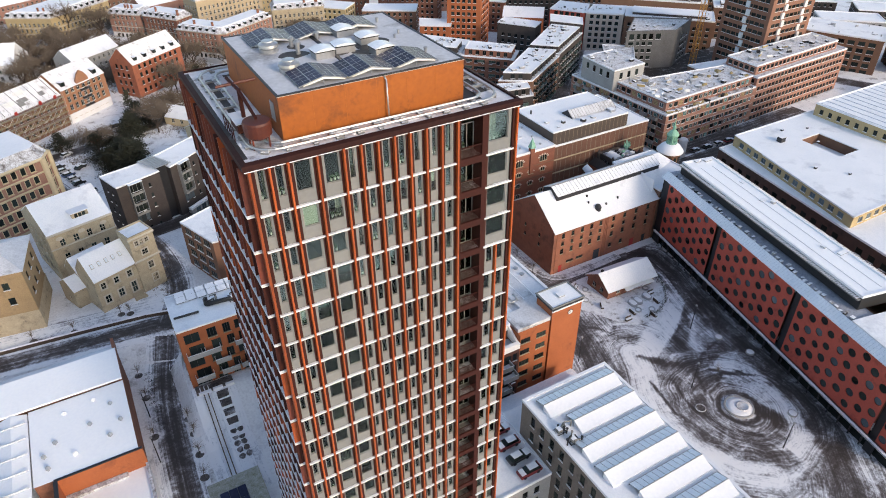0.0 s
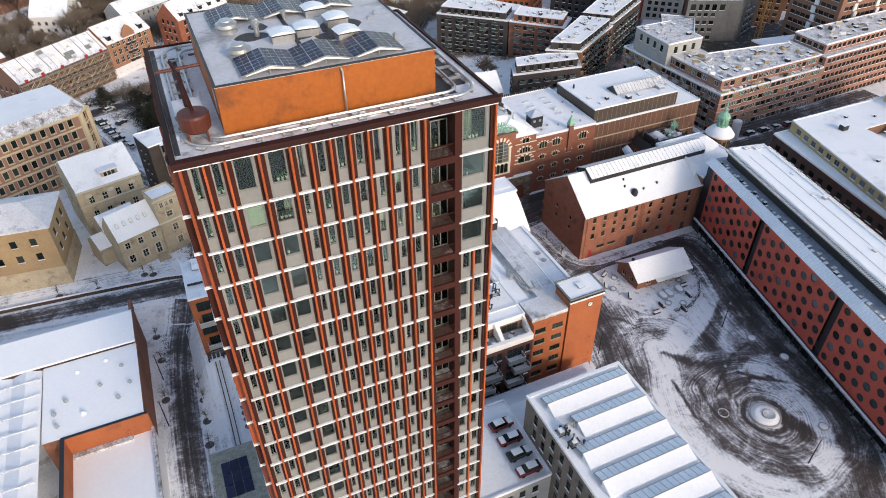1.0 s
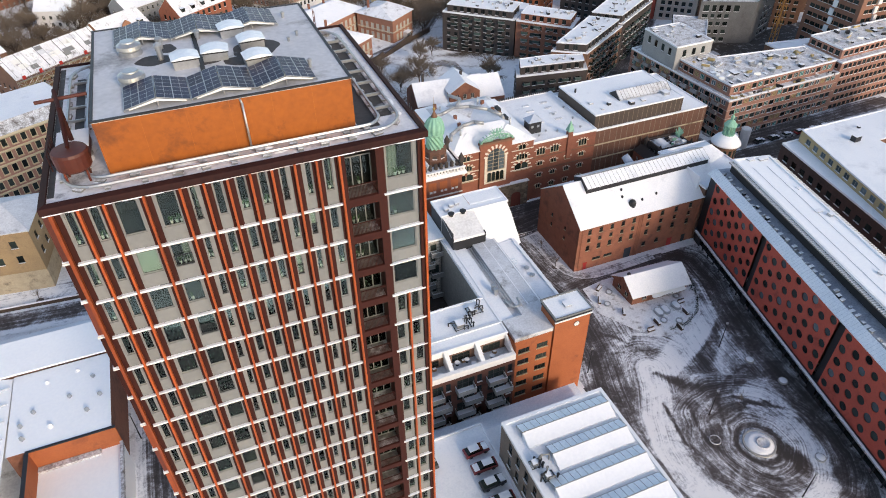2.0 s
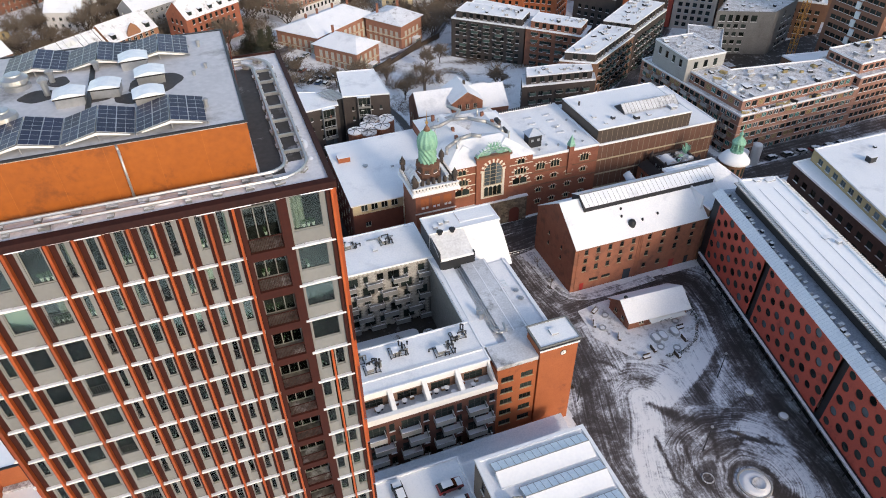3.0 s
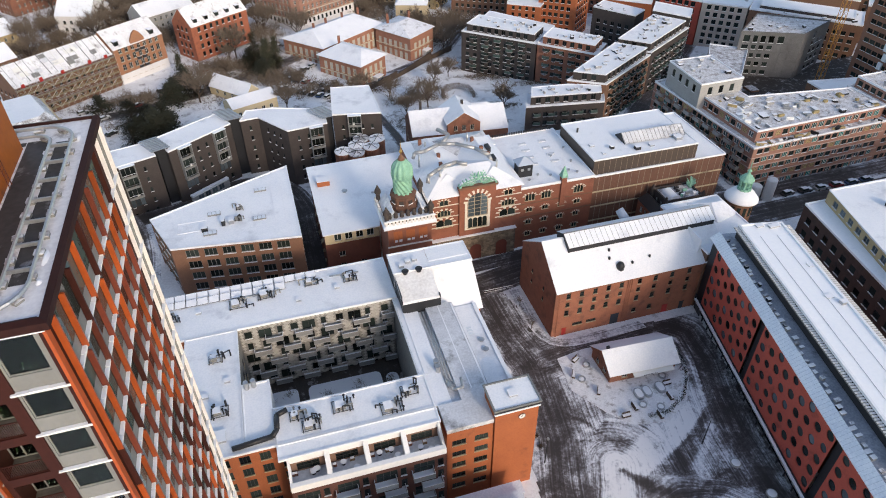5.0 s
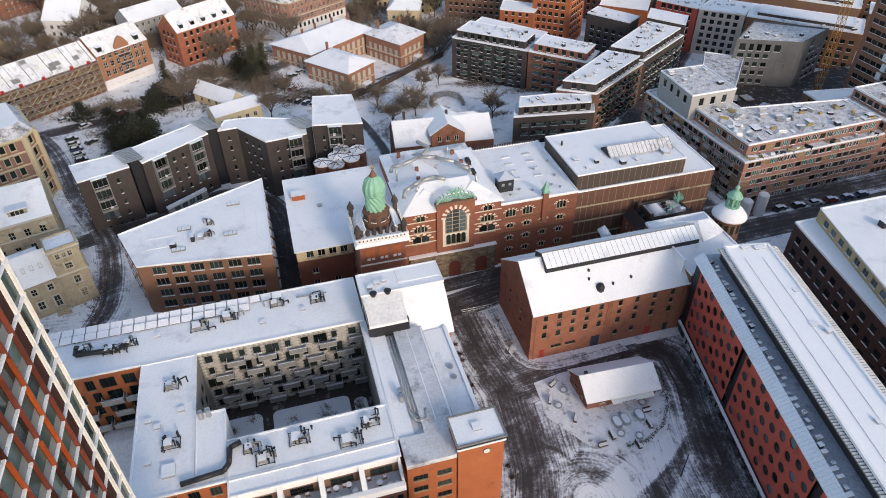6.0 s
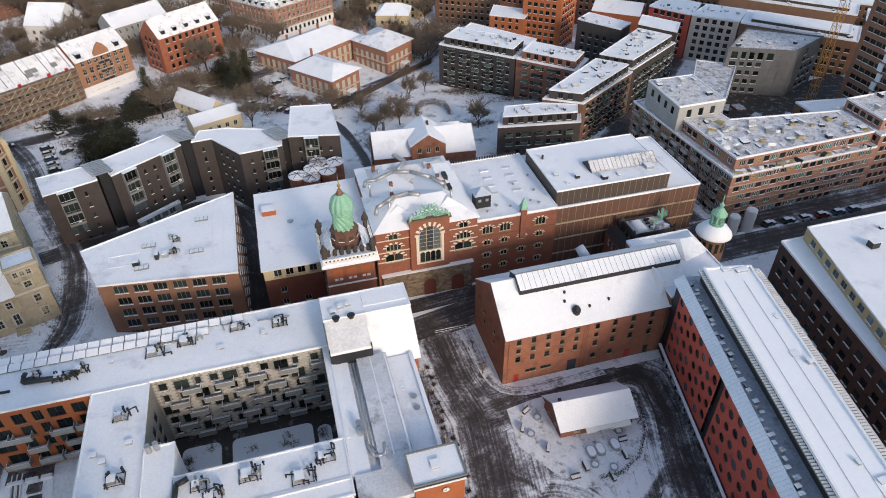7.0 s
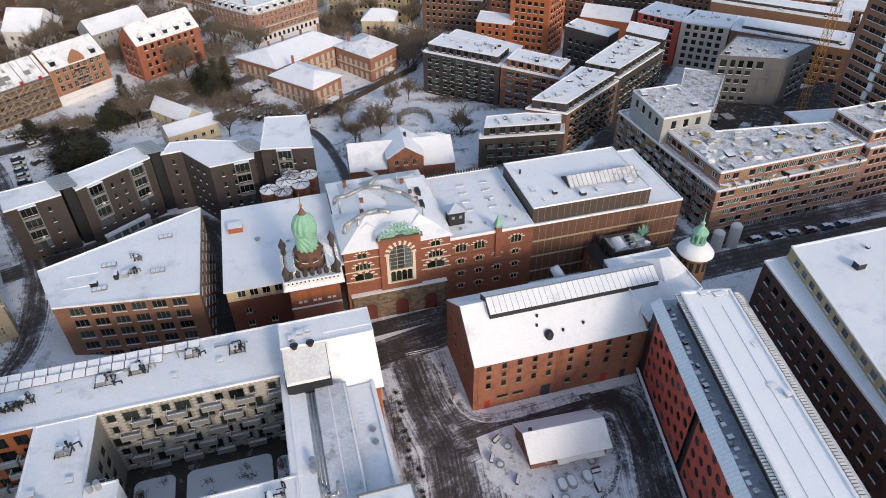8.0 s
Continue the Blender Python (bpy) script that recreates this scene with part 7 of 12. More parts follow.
for i in range(46):
    sx, tt = 3 + i * 1.42 + r7.uniform(-0.4, 0.4), r7.uniform(1.8, 2.5)
    x, y = off(sx, tt)
    w, d_ = r7.uniform(0.4, 1.2), r7.uniform(0.4, 0.8)
    roof_box(RB, x - w / 2, x + w / 2, y - d_ / 2, y + d_ / 2, 21.7, r7.uniform(0.2, 0.7), r7.choice((GREY_METAL, DARK_METAL, CONCRETE)), cap=SNOW if i % 3 else SNOW_PATCHY, name="terrace_box")
raised = ccw([back(1.8, 3.9), back(62.5, 3.9), back(62.5, 13.4), back(1.8, 13.4)])
for p, q in zip(raised, raised[1:] + raised[:1]):
    wall(RB, p, q, 22.0, 25.2, DARK_METAL)
for t0, t1, z in ((2.95, 3.8, 24.75), (14.3, 15.3, 24.4)):      # ribbed gratings along both edges of the raised roof
    bm = bmesh.new()
    for i in range(104):
        s0 = 1.9 + i * 0.58
        prism(bm, ccw([back(s0, t0), back(s0 + 0.34, t0), back(s0 + 0.34, t1), back(s0, t1)]), z, z + 0.16)
    part("grating_rib", bm, WHITE_FRAME, RB)["kind"] = "stuff"
    bm = bmesh.new()
    prism(bm, ccw([back(1.8, t0), back(62.4, t0), back(62.4, t1), back(1.8, t1)]), z - 0.25, z - 0.03)
    part("grating_tray", bm, FRAME_GREY, RB)
flat_roof(RB, raised, 25.2, FRESH_SNOW, par=0.3, pw=0.4, pm=SNOW)
bm = bmesh.new()
for i in range(2):
    a, b = Vector(back(6, 6.6 + i * 3.6)), Vector(back(61, 6.6 + i * 3.6))
    tube(bm, (a.x, a.y, 25.24), (b.x, b.y, 25.24), 0.06, n=4)
part("roof_seam", bm, SNOW_THIN, RB)
for s, t, w, h in ((3.0, 11.0, 2.4, 0.35), (2.6, 8.0, 1.6, 0.3), (27, 12.2, 0.9, 0.6), (25, 10.8, 1.6, 0.15), (46, 9.5, 0.5, 0.4), (49, 12.0, 2.6, 0.2), (16, 12.0, 1.0, 0.12)):
    x, y = back(s, t)
    roof_box(RB, x - w / 2, x + w / 2, y - 0.5, y + 0.5, 25.2, h, GREY_METAL)
body = ccw([back(0, 6.4), back(fL, 6.4), back(fL, 17.5), back(0, 17.5)])
for p, q in zip(body, body[1:] + body[:1]):
    wall(RB, p, q, 0, 22.1, BRICK_BROWN)
bm = bmesh.new()
prism(bm, ccw([back(0, 13.9), back(fL, 13.9), back(fL, 17.5), back(0, 17.5)]), 21.7, 22.15)
part("rear_terrace", bm, SNOW_THIN, RB)
bm = bmesh.new()
prism(bm, ccw([off(fL - 19, 1.46), off(fL, 1.46), back(fL, 14), back(fL - 19, 14)]), 22.0, 22.4)
part("end_terrace", bm, SNOW_ROOF, RB)

# linking roofs between storehouse and round-window building
K = thing("link_building", 141, 120, 0, "low brick link building with a snowy roof beside the storehouse", "building")
block("x", "", [(131.3, 110.2), (137.0, 111.0), (147, 116), (147, 130), (131.3, 130)], 15.8, BRICK_BROWN, parent=K, n=4, z0=0)
gable(K, [(140.5, 120.0), (147.0, 122.0), (147.0, 129.5), (138.0, 128.5)], 15.9, 17.8, SNOW_ROOF, BRICK_BROWN, over=0.2, hip=2.5)

# ---------------------------------------------------------------- yellow brick depot
DEPOT_BRICK = mat("sooty_depot_brick", (0.105, 0.060, 0.050), (0.062, 0.038, 0.034), rough=0.9, scale=1.4, fine=18, bump=0.12, dirt=(0.035, 0.028, 0.028), dirt_scale=0.3, dirt_amount=0.3)
Y = thing("depot", 190, 95, 0, "large depot, dark brick below and yellow above, under wide snowy roofs", "building")
ledge = [(163.6, 118.5), (154.8, 70.0), (150, 40), (245, 40), (245, 118.5)]
ledge = ccw(ledge)
for p, q in zip(ledge, ledge[1:] + ledge[:1]):
    L = (Vector(q) - Vector(p)).length
    wall(Y, p, q, 0, 17.3, DEPOT_BRICK, rows(L, 1.4, 3.6, 4, 3.6, 1.9, 1.7, 1.2, "dark") if faces_view(p, q) else [], far=2)
flat_roof(Y, ledge, 17.3, SNOW_ROOF, par=0.3)
upper = ccw([(168.8, 118.0), (156.6, 70.8), (245, 70.8), (245, 118.0)])
for p, q in zip(upper, upper[1:] + upper[:1]):
    L = (Vector(q) - Vector(p)).length
    wall(Y, p, q, 17.3, 20.6, BRICK_YELLOW, rows(L, 17.3, 3.2, 1, 3.4, 1.9, 1.5, 0.9, "light") if faces_view(p, q) else [])
WELL = rect(183.5, 192.4, 93.0, 106.0)
for pl in ([(168.8, 118.0), (165.7, 106.0), (245, 106.0), (245, 118.0)], [(165.7, 106.0), (162.3, 93.0), (183.5, 93.0), (183.5, 106.0)], rect(192.4, 245, 93.0, 106.0), [(162.3, 93.0), (156.6, 70.8), (245, 70.8), (245, 93.0)]):
    bm = bmesh.new()
    prism(bm, ccw(pl), 20.3, 20.6)
    part("roof", bm, SNOW_ROOF, Y, "wide snowy flat roof")
for p, q in zip(WELL, WELL[1:] + WELL[:1]):
    wall(Y, q, p, 17.35, 20.3, BRICK_BROWN)
for p, q in zip(upper, upper[1:] + upper[:1]):
    o_, u_, n_, L_ = wall_frame(p, q)
    bm = bmesh.new()
    c = [o_ - n_ * 0.3, o_ + u_ * L_ - n_ * 0.3, o_ + u_ * L_ + n_ * 0.12, o_ + n_ * 0.12]
    prism(bm, ccw([(v.x, v.y) for v in c]), 20.6, 20.78)
    part("roof_edge", bm, SNOW, Y)
for x, y, w, h in ((177.3, 108.2, 2.0, 1.5), (184, 113, 0.8, 0.5), (171, 92, 0.8, 0.5), (186, 102, 0.6, 0.4), (176, 85, 0.7, 0.5), (192, 110, 0.6, 0.5)):
    roof_box(Y, x - w / 2, x + w / 2, y - w * 0.4, y + w * 0.4, 20.6, h, DARK_METAL)
Y2 = block("depot_wing", "yellow-brick depot wing with a ribbed snowy roof", [(203, 90), (250, 90), (250, 116), (203, 116)], 24.5, BRICK_YELLOW, n=2, first=17.5, bay=3.0, w=1.2, h=1.6, z0=0)
for i in range(14):
    bm = bmesh.new()
    box(bm, 204 + i * 3.2, 204.25 + i * 3.2, 90.5, 115.5, 24.5, 24.62)
    part("roof_rib", bm, ZINC, Y2)
# ---------------------------------------------------------------- brick palace
P = thing("brick_palace", 98, 155, 0, "ornate red-brick brewery palace with arched windows, stone bands and snowy roofs", "building")
PY = 143.3
ARCH_STONE = mat("arch_stone", (0.74, 0.69, 0.60), (0.58, 0.53, 0.45), rough=0.9, scale=2, fine=12, bump=0.15)


def arched(parent, x, z0, w, h, lights=2, y=PY, voussoir=True, big=False, stone_m=STONE):
    """A group of arched lights under one banded arch, set against a south wall."""
    r = w / 2
    bm = bmesh.new()
    lw = w / lights
    for i in range(lights):
        cx = x - w / 2 + (i + 0.5) * lw
        rr = lw / 2 - 0.07
        pts = [(cx - rr, z0), (cx + rr, z0)] + [(cx + rr * math.cos(a), z0 + h - rr + rr * math.sin(a)) for a in [math.pi * k / 8 for k in range(9)]]
        f = [bm.verts.new((px, y - 0.015, pz)) for px, pz in pts]
        bm.faces.new(f)
    part("pane", bm, PANE_LIGHT if big else PANE, parent)
    bm = bmesh.new()
    for i in range(lights + 1):
        cx = x - w / 2 + i * lw
        box(bm, cx - 0.06, cx + 0.06, y - 0.10, y - 0.002, z0, z0 + h - lw * 0.3)
    box(bm, x - w / 2 - 0.15, x + w / 2 + 0.15, y - 0.16, y - 0.002, z0 - 0.16, z0 - 0.005)
    if big:
        for k in range(1, 6):
            box(bm, x - w / 2, x + w / 2, y - 0.07, y - 0.02, z0 + h * k / 6 - 0.04, z0 + h * k / 6 + 0.04)
    part("tracery", bm, stone_m, parent)
    if voussoir:
        R = r + 0.36
        n = 11 if not big else 17
        bms = [bmesh.new(), bmesh.new()]
        for k in range(n):
            a0, a1 = math.pi * k / n, math.pi * (k + 1) / n
            pts = [(R0 * math.cos(a), R0 * math.sin(a)) for R0, a in ((r + 0.02, a0), (R + r * 0.3, a0), (R + r * 0.3, a1), (r + 0.02, a1))]
            b = bms[k % 2]
            sq = 0.55 if not big else 1.0
            zc = z0 + h - r * sq
            lo = [b.verts.new((x + px, y - 0.09, zc + pz * sq)) for px, pz in pts]
            hi = [b.verts.new((x + px, y - 0.003, zc + pz * sq)) for px, pz in pts]
            b.faces.new(lo)
            for q in range(4):
                b.faces.new((lo[q], hi[q], hi[(q + 1) % 4], lo[(q + 1) % 4]))
        part("arch", bms[0], ARCH_STONE, parent, "pale stone arch blocks")
        part("arch", bms[1], BRICK_PALACE, parent)


for p, q, z1 in (((75.4, PY), (99.5, PY), 20.4), ((99.5, PY + 0.3), (119.8, PY + 0.3), 18.6), ((99.5, 172), (75.4, 172), 20.0), ((75.4, 172), (75.4, PY), 20.4), ((119.8, 170), (99.5, 170), 18.6), ((99.5, PY), (99.5, PY + 8), 20.4)):
    wall(P, p, q, 0, z1, BRICK_PALACE)
for z in (20.1, 17.6, 14.2, 11.4):
    bm = bmesh.new()
    box(bm, 75.3, 83.2, PY - 0.12 - (0.2 if z > 20 else 0), PY, z, z + 0.22)
    box(bm, 92.6, 99.6, PY - 0.12 - (0.2 if z > 20 else 0), PY, z, z + 0.22)
    part("string_course", bm, ARCH_STONE if z < 20 else BRICK_BROWN, P)
for z in (18.2, 13.6, 9.6):
    bm = bmesh.new()
    box(bm, 99.6, 119.8, PY + 0.12, PY + 0.3, z, z + 0.2)
    part("string_course", bm, WHITE_FRAME if z == 18.2 else BRICK_BROWN, P)
for x in (79.4, 96.1):
    arched(P, x, 17.9 - 0.2, 2.2, 1.6, 2)
    arched(P, x, 14.7, 3.4, 1.7, 4)
    arched(P, x, 11.3, 4.2, 2.4, 2)
# central bay with the great window
bm = bmesh.new()
box(bm, 83.2, 92.6, PY - 0.55, PY + 0.2, 0, 21.9)
part("centre_bay", bm, BRICK_PALACE, P)
arched(P, 87.9, 13.6, 5.0, 6.6, 3, y=PY - 0.56, big=True)
bm = bmesh.new()
box(bm, 84.6, 91.2, PY - 0.66, PY - 0.55, 9.6, 13.5)
for x in (84.6, 90.6):
    box(bm, x, x + 0.6, PY - 0.72, PY - 0.55, 13.5, 18.0)
part("stone_surround", bm, ARCH_STONE, P, "pale stone window surround")
arched(P, 87.9, 10.2, 5.0, 2.9, 4, y=PY - 0.67, voussoir=False)
bm = bmesh.new()
box(bm, 82.8, 93.0, PY - 0.9, PY + 0.2, 21.9, 22.5)
part("bay_cornice", bm, BRICK_BROWN, P)
bm = bmesh.new()
n = 16
for k in range(n):
    a0, a1 = math.pi * k / n, math.pi * (k + 1) / n
    pts = [(rr * math.cos(a), rr * 0.46 * math.sin(a)) for rr, a in ((4.35, a0), (4.8, a0), (4.8, a1), (4.35, a1))]
    lo = [bm.verts.new((87.9 + x, PY - 0.95, 22.5 + z)) for x, z in pts]
    hi = [bm.verts.new((87.9 + x, PY + 0.4, 22.5 + z)) for x, z in pts]
    bm.faces.new(lo), bm.faces.new(hi[::-1])
    for q in range(4):
        bm.faces.new((lo[q], hi[q], hi[(q + 1) % 4], lo[(q + 1) % 4]))
part("copper_arch", bm, COPPER, P, "green copper segment pediment")
ro = random.Random(8)
bm = bmesh.new()
for k in range(13):
    a = math.pi * (k + 0.5) / 13
    tube(bm, (87.9 + 1.2 * math.cos(a), PY - 0.5, 22.6 + 0.5 * math.sin(a)), (87.9 + 4.3 * math.cos(a), PY - 0.5, 22.6 + 1.95 * math.sin(a)), 0.07, 0.1, n=5)
for k in range(34):
    a, q = ro.uniform(0.1, 3.04), ro.uniform(0.35, 0.92)
    x, z = 87.9 + 4.3 * q * math.cos(a), 22.65 + 1.95 * q * math.sin(a)
    lathe(bm, (x, PY - 0.55 + ro.uniform(-0.1, 0.1)), [(0.05, z - 0.2), (ro.uniform(0.14, 0.26), z), (0.05, z + 0.22)], 6)
part("copper_tracery", bm, COPPER, P, "green copper leaf tracery in the pediment")
bm = bmesh.new()
for s in (-1, 1):
    for z0, z1, x0, x1, r_ in ((24.3, 25.2, 0.2, 0.9, 0.34), (25.2, 25.9, 0.9, 0.7, 0.26), (24.6, 25.6, 0.7, 1.9, 0.2), (24.4, 24.9, 0.7, 2.3, 0.16), (24.8, 26.3, 0.6, 1.5, 0.12)):
        tube(bm, (87.9 + s * x0, PY - 0.35, z0), (87.9 + s * x1, PY - 0.2, z1), r_, r_ * 0.5, n=6)
lathe(bm, (87.9, PY - 0.4), [(0.5, 24.0), (0.55, 24.8), (0.25, 25.4), (0.2, 25.9), (0.04, 26.3)], 8)
part("copper_crest", bm, COPPER, P, "green copper crest ornament")
bm = bmesh.new()
for k in range(14):
    a0, a1 = math.pi * (k + ro.uniform(0.05, 0.3)) / 14, math.pi * (k + ro.uniform(0.6, 0.95)) / 14
    pts = [(4.72 * math.cos(a), 4.72 * 0.46 * math.sin(a)) for a in (a0, a1)]
    lo = [bm.verts.new((87.9 + x, y, 22.56 + z + dz)) for x, z in pts for y in (PY - 0.8, PY + 0.35) for dz in (0, 0.14)]
    bmesh.ops.convex_hull(bm, input=lo)
part("pediment_snow", bm, SNOW, P)
# rusticated stone base
bm = bmesh.new()
box(bm, 76.2, 98.3, 142.4, PY, 0, 7.7)
part("stone_base", bm, STONE_DARK, P)
bm = bmesh.new()
box(bm, 76.0, 98.5, 142.15, PY, 7.7, 7.95)
part("base_ledge", bm, SNOW, P, "snow on the stone ledge")
st_rng = random.Random(3)
stone_shapes = []
for w in (0.7, 0.95, 1.2):
    sb_ = bmesh.new()
    box(sb_, 0.03, w - 0.03, -0.16, 0.02, 0.03, 0.52)
    stone_shapes.append((w, to_mesh("stone_block", sb_, mat("stone_block_%d" % int(w * 100), (0.23, 0.175, 0.125), (0.14, 0.108, 0.082), rough=0.9, scale=2, fine=8, bump=0.3, rand=0.35))))
cnt = 0
for j in range(13):
    x = 76.25
    while x < 97.6 and cnt < 300:
        w, me = st_rng.choice(stone_shapes)
        z = 0.4 + j * 0.55
        inside = any(abs(x + w / 2 - c) < 1.9 and z < 5.2 for c in (80.0, 87.5, 94.5))
        if x + w <= 98.3 and not inside:
            hang(new("stone_block", me), P).matrix_basis = Matrix.Translation((x, 142.4, z))
            cnt += 1
        x += w
for x in (80.0, 87.5, 94.5):
    bm = bmesh.new()
    pts = [(x - 1.5, 0.1), (x + 1.5, 0.1)] + [(x + 1.5 * math.cos(a), 3.6 + 1.3 * math.sin(a)) for a in [math.pi * k / 8 for k in range(9)]]
    lo = [bm.verts.new((px, 142.2, pz)) for px, pz in pts]
    bm.faces.new(lo)
    part("gate", bm, mat("oxblood_gate", (0.13, 0.035, 0.025), bump=0.1) if "oxblood_gate" not in MATS else MATS["oxblood_gate"], P, "dark red arched gate")
# right wing windows, turret
for i, x in enumerate((102.2, 106.6, 111.1, 115.6)):
    if i != 2:
        arched(P, x, 14.6, 2.6, 2.0, 3, y=PY + 0.3)
    arched(P, x, 11.2, 1.7, 1.2, 2, y=PY + 0.3)
    arched(P, x, 7.4, 1.5, 1.2, 2, y=PY + 0.3)
    arched(P, x, 3.6, 1.4, 1.2, 2, y=PY + 0.3)
bm = bmesh.new()
box(bm, 110.4, 111.8, PY - 0.2, PY + 1.2, 11.5, 20.0)
part("turret", bm, BRICK_PALACE, P)
bm = bmesh.new()
a = [bm.verts.new((111.1 + dx, PY + 0.5 + dy, 20.0)) for dx, dy in ((-0.9, -0.9), (0.9, -0.9), (0.9, 0.9), (-0.9, 0.9))]
t = bm.verts.new((111.1, PY + 0.5, 23.2))
for k in range(4):
    bm.faces.new((a[k], a[(k + 1) % 4], t))
part("turret_spire", bm, COPPER, P, "small green copper spire")
flat_roof(P, rect(99.5, 119.8, PY + 0.3, 170), 18.6, SNOW_ROOF, par=0.3)
for j in range(4):
    for i in range(2):
        bm = bmesh.new()
        x, y = 106 + i * 6 + j * 0.3, 153 + j * 3.6
        box(bm, x, x + 2.2, y, y + 0.9, 18.6, 18.85)
        part("rooflight", bm, SNOW_THIN, P)
for x, y in ((103, 146.5), (106, 148.2), (109, 147.0), (114.5, 148), (117, 152), (116.2, 146.5), (113, 156), (118, 159)):
    vent(P, x, y, 18.6, 0.25, 0.5)
bm = bmesh.new()
for i in range(26):
    box(bm, 100.5 + i * 0.72, 100.85 + i * 0.72, 169.6, 169.9, 18.9, 19.6)
part("crenel", bm, DARK_METAL, P)
LN = thing("roof_lantern", 102.6, 149.5, 18.6, "dark wooden ventilation lantern with a snowy pyramid cap", "roof lantern")
bm = bmesh.new()
box(bm, 100.7, 104.5, 148.4, 151.4, 18.6, 22.2)
part("body", bm, DARK_METAL, LN)
bm = bmesh.new()
a = [bm.verts.new((102.6 + dx, 149.9 + dy, 22.2)) for dx, dy in ((-2.3, -1.9), (2.3, -1.9), (2.3, 1.9), (-2.3, 1.9))]
t = bm.verts.new((102.6, 149.9, 23.9))
for k in range(4):
    bm.faces.new((a[k], a[(k + 1) % 4], t))
bm.faces.new(a[::-1])
part("cap", bm, ZINC, LN, "grey lead cap under thin snow")
for x in (101.7, 103.5):
    bm = bmesh.new()
    box(bm, x - 0.35, x + 0.35, 148.3, 148.39, 20.4, 21.1)
    part("vent_pane", bm, GREY_METAL, LN)
# main roofs
gable(P, [(75.4, PY), (99.5, PY), (99.5, 158), (75.4, 158)], 20.4, 23.6, SNOW_ROOF, over=0.5, hip=6.5)
gable(P, [(88.0, 144.5), (88.0, 171.5), (75.6, 171.5), (75.6, 144.5)], 20.4, 23.0, SNOW_ROOF, over=0.3, hip=4.0)
gable(P, [(99.4, 144.5), (99.4, 168.0), (88.2, 168.0), (88.2, 144.5)], 20.4, 23.2, SNOW_ROOF, over=0.3, hip=4.0)
gable(P, [(76, 160), (99, 160), (99, 172), (76, 172)], 20.2, 22.6, SNOW_THIN, over=0.3, hip=4.0)
STEEL_PALE = mat("weathered_steel_duct", (0.46, 0.46, 0.46), (0.30, 0.30, 0.30), rough=0.4, metal=0.5, scale=2, fine=14, bump=0.05)
duct(P, [(76.5, 147.2, 22.4), (77.0, 148.0, 23.9), (79.4, 149.4, 24.2), (81.5, 150.6, 24.4), (85.0, 151.4, 24.4), (87.4, 149.9, 24.3)], 0.5, STEEL_PALE)
duct(P, [(76.0, 159.3, 22.6), (76.4, 159.3, 24.1), (78.9, 159.1, 24.3), (83.4, 161.2, 24.5), (87.6, 160.1, 24.5), (91.7, 156.6, 24.4), (94.2, 153.0, 24.0), (94.6, 152.0, 22.6)], 0.5, STEEL_PALE)
duct(P, [(85.1, 163.4, 23.6), (87.6, 166.6, 23.8), (85.6, 170.6, 23.6)], 0.5, STEEL_PALE)
for x, y, h in ((80.0, 148.6, 3.0), (77.0, 157.2, 3.2), (94.7, 148.6, 3.6), (92.0, 164.0, 3.4), (80.5, 164.5, 2.4)):
    duct(P, [(x, y, 21.0), (x, y, 21.4 + h)], 0.26)
for x, y in ((81.5, 153.0), (82.2, 157.5), (94.5, 154.5), (93.8, 157.8), (93.0, 163.0), (79.5, 166.0)):
    bm = bmesh.new()
    box(bm, x - 0.4, x + 0.4, y - 0.4, y + 0.4, 21.0, 24.0)
    part("chimney", bm, BRICK_RED, P)
for x, y in ((82.4, 151.5), (95.4, 153.0), (95.8, 158.5)):
    bm = bmesh.new()
    box(bm, x - 0.5, x + 0.5, y - 1.2, y + 1.2, 21.8, 23.4)
    part("roof_walkway", bm, DARK_METAL, P)
bm = bmesh.new()
box(bm, 92.0, 99.6, 163.0, 168.5, 18.6, 20.6)
box(bm, 91.9, 99.8, 162.9, 168.6, 20.6, 20.75, 1)
part("rear_block", bm, [BRICK_ORANGE, SNOW_ROOF], P)

# domed stair tower
T2 = thing("domed_tower", 68.2, 137, 0, "brick tower with white balustrade and a green onion dome", "tower")
TB = rect(63.2, 73.2, 132.0, 142.0)
for p, q in zip(TB, TB[1:] + TB[:1]):
    wall(T2, p, q, 0, 22.6, BRICK_PALACE)
for z, m_ in ((17.0, WHITE_FRAME), (22.0, BRICK_BROWN), (12.5, BRICK_BROWN)):
    bm = bmesh.new()
    box(bm, 63.0, 73.4, 131.8, 132.0, z, z + 0.3)
    part("string_course", bm, m_, T2)
for i in range(3):
    bm = bmesh.new()
    box(bm, 64.4 + i * 2.9, 66.4 + i * 2.9, 131.9, 132.0, 18.2, 21.2)
    box(bm, 64.6 + i * 2.9, 65.3 + i * 2.9, 131.86, 131.9, 18.3, 18.9, 1)
    box(bm, 65.6 + i * 2.9, 66.3 + i * 2.9, 131.86, 131.9, 18.3, 18.9, 1)
    part("blind_panel", bm, [BRICK_ORANGE, WHITE_FRAME], T2)
bm = bmesh.new()
o_ = rect(62.2, 74.2, 131.0, 143.0)
i_ = rect(63.6, 72.8, 132.4, 141.6)
a = [bm.verts.new((*p, 22.6)) for p in o_]
b = [bm.verts.new((*p, 23.1)) for p in o_]
c = [bm.verts.new((*p, 24.2)) for p in i_]
for k in range(4):
    l = (k + 1) % 4
    bm.faces.new((a[k], a[l], b[l], b[k]))
    bm.faces.new((b[k], b[l], c[l], c[k]))
bm.faces.new(c)
part("skirt_roof", bm, SNOW, T2, "snowy skirt roof")
bb = bmesh.new()
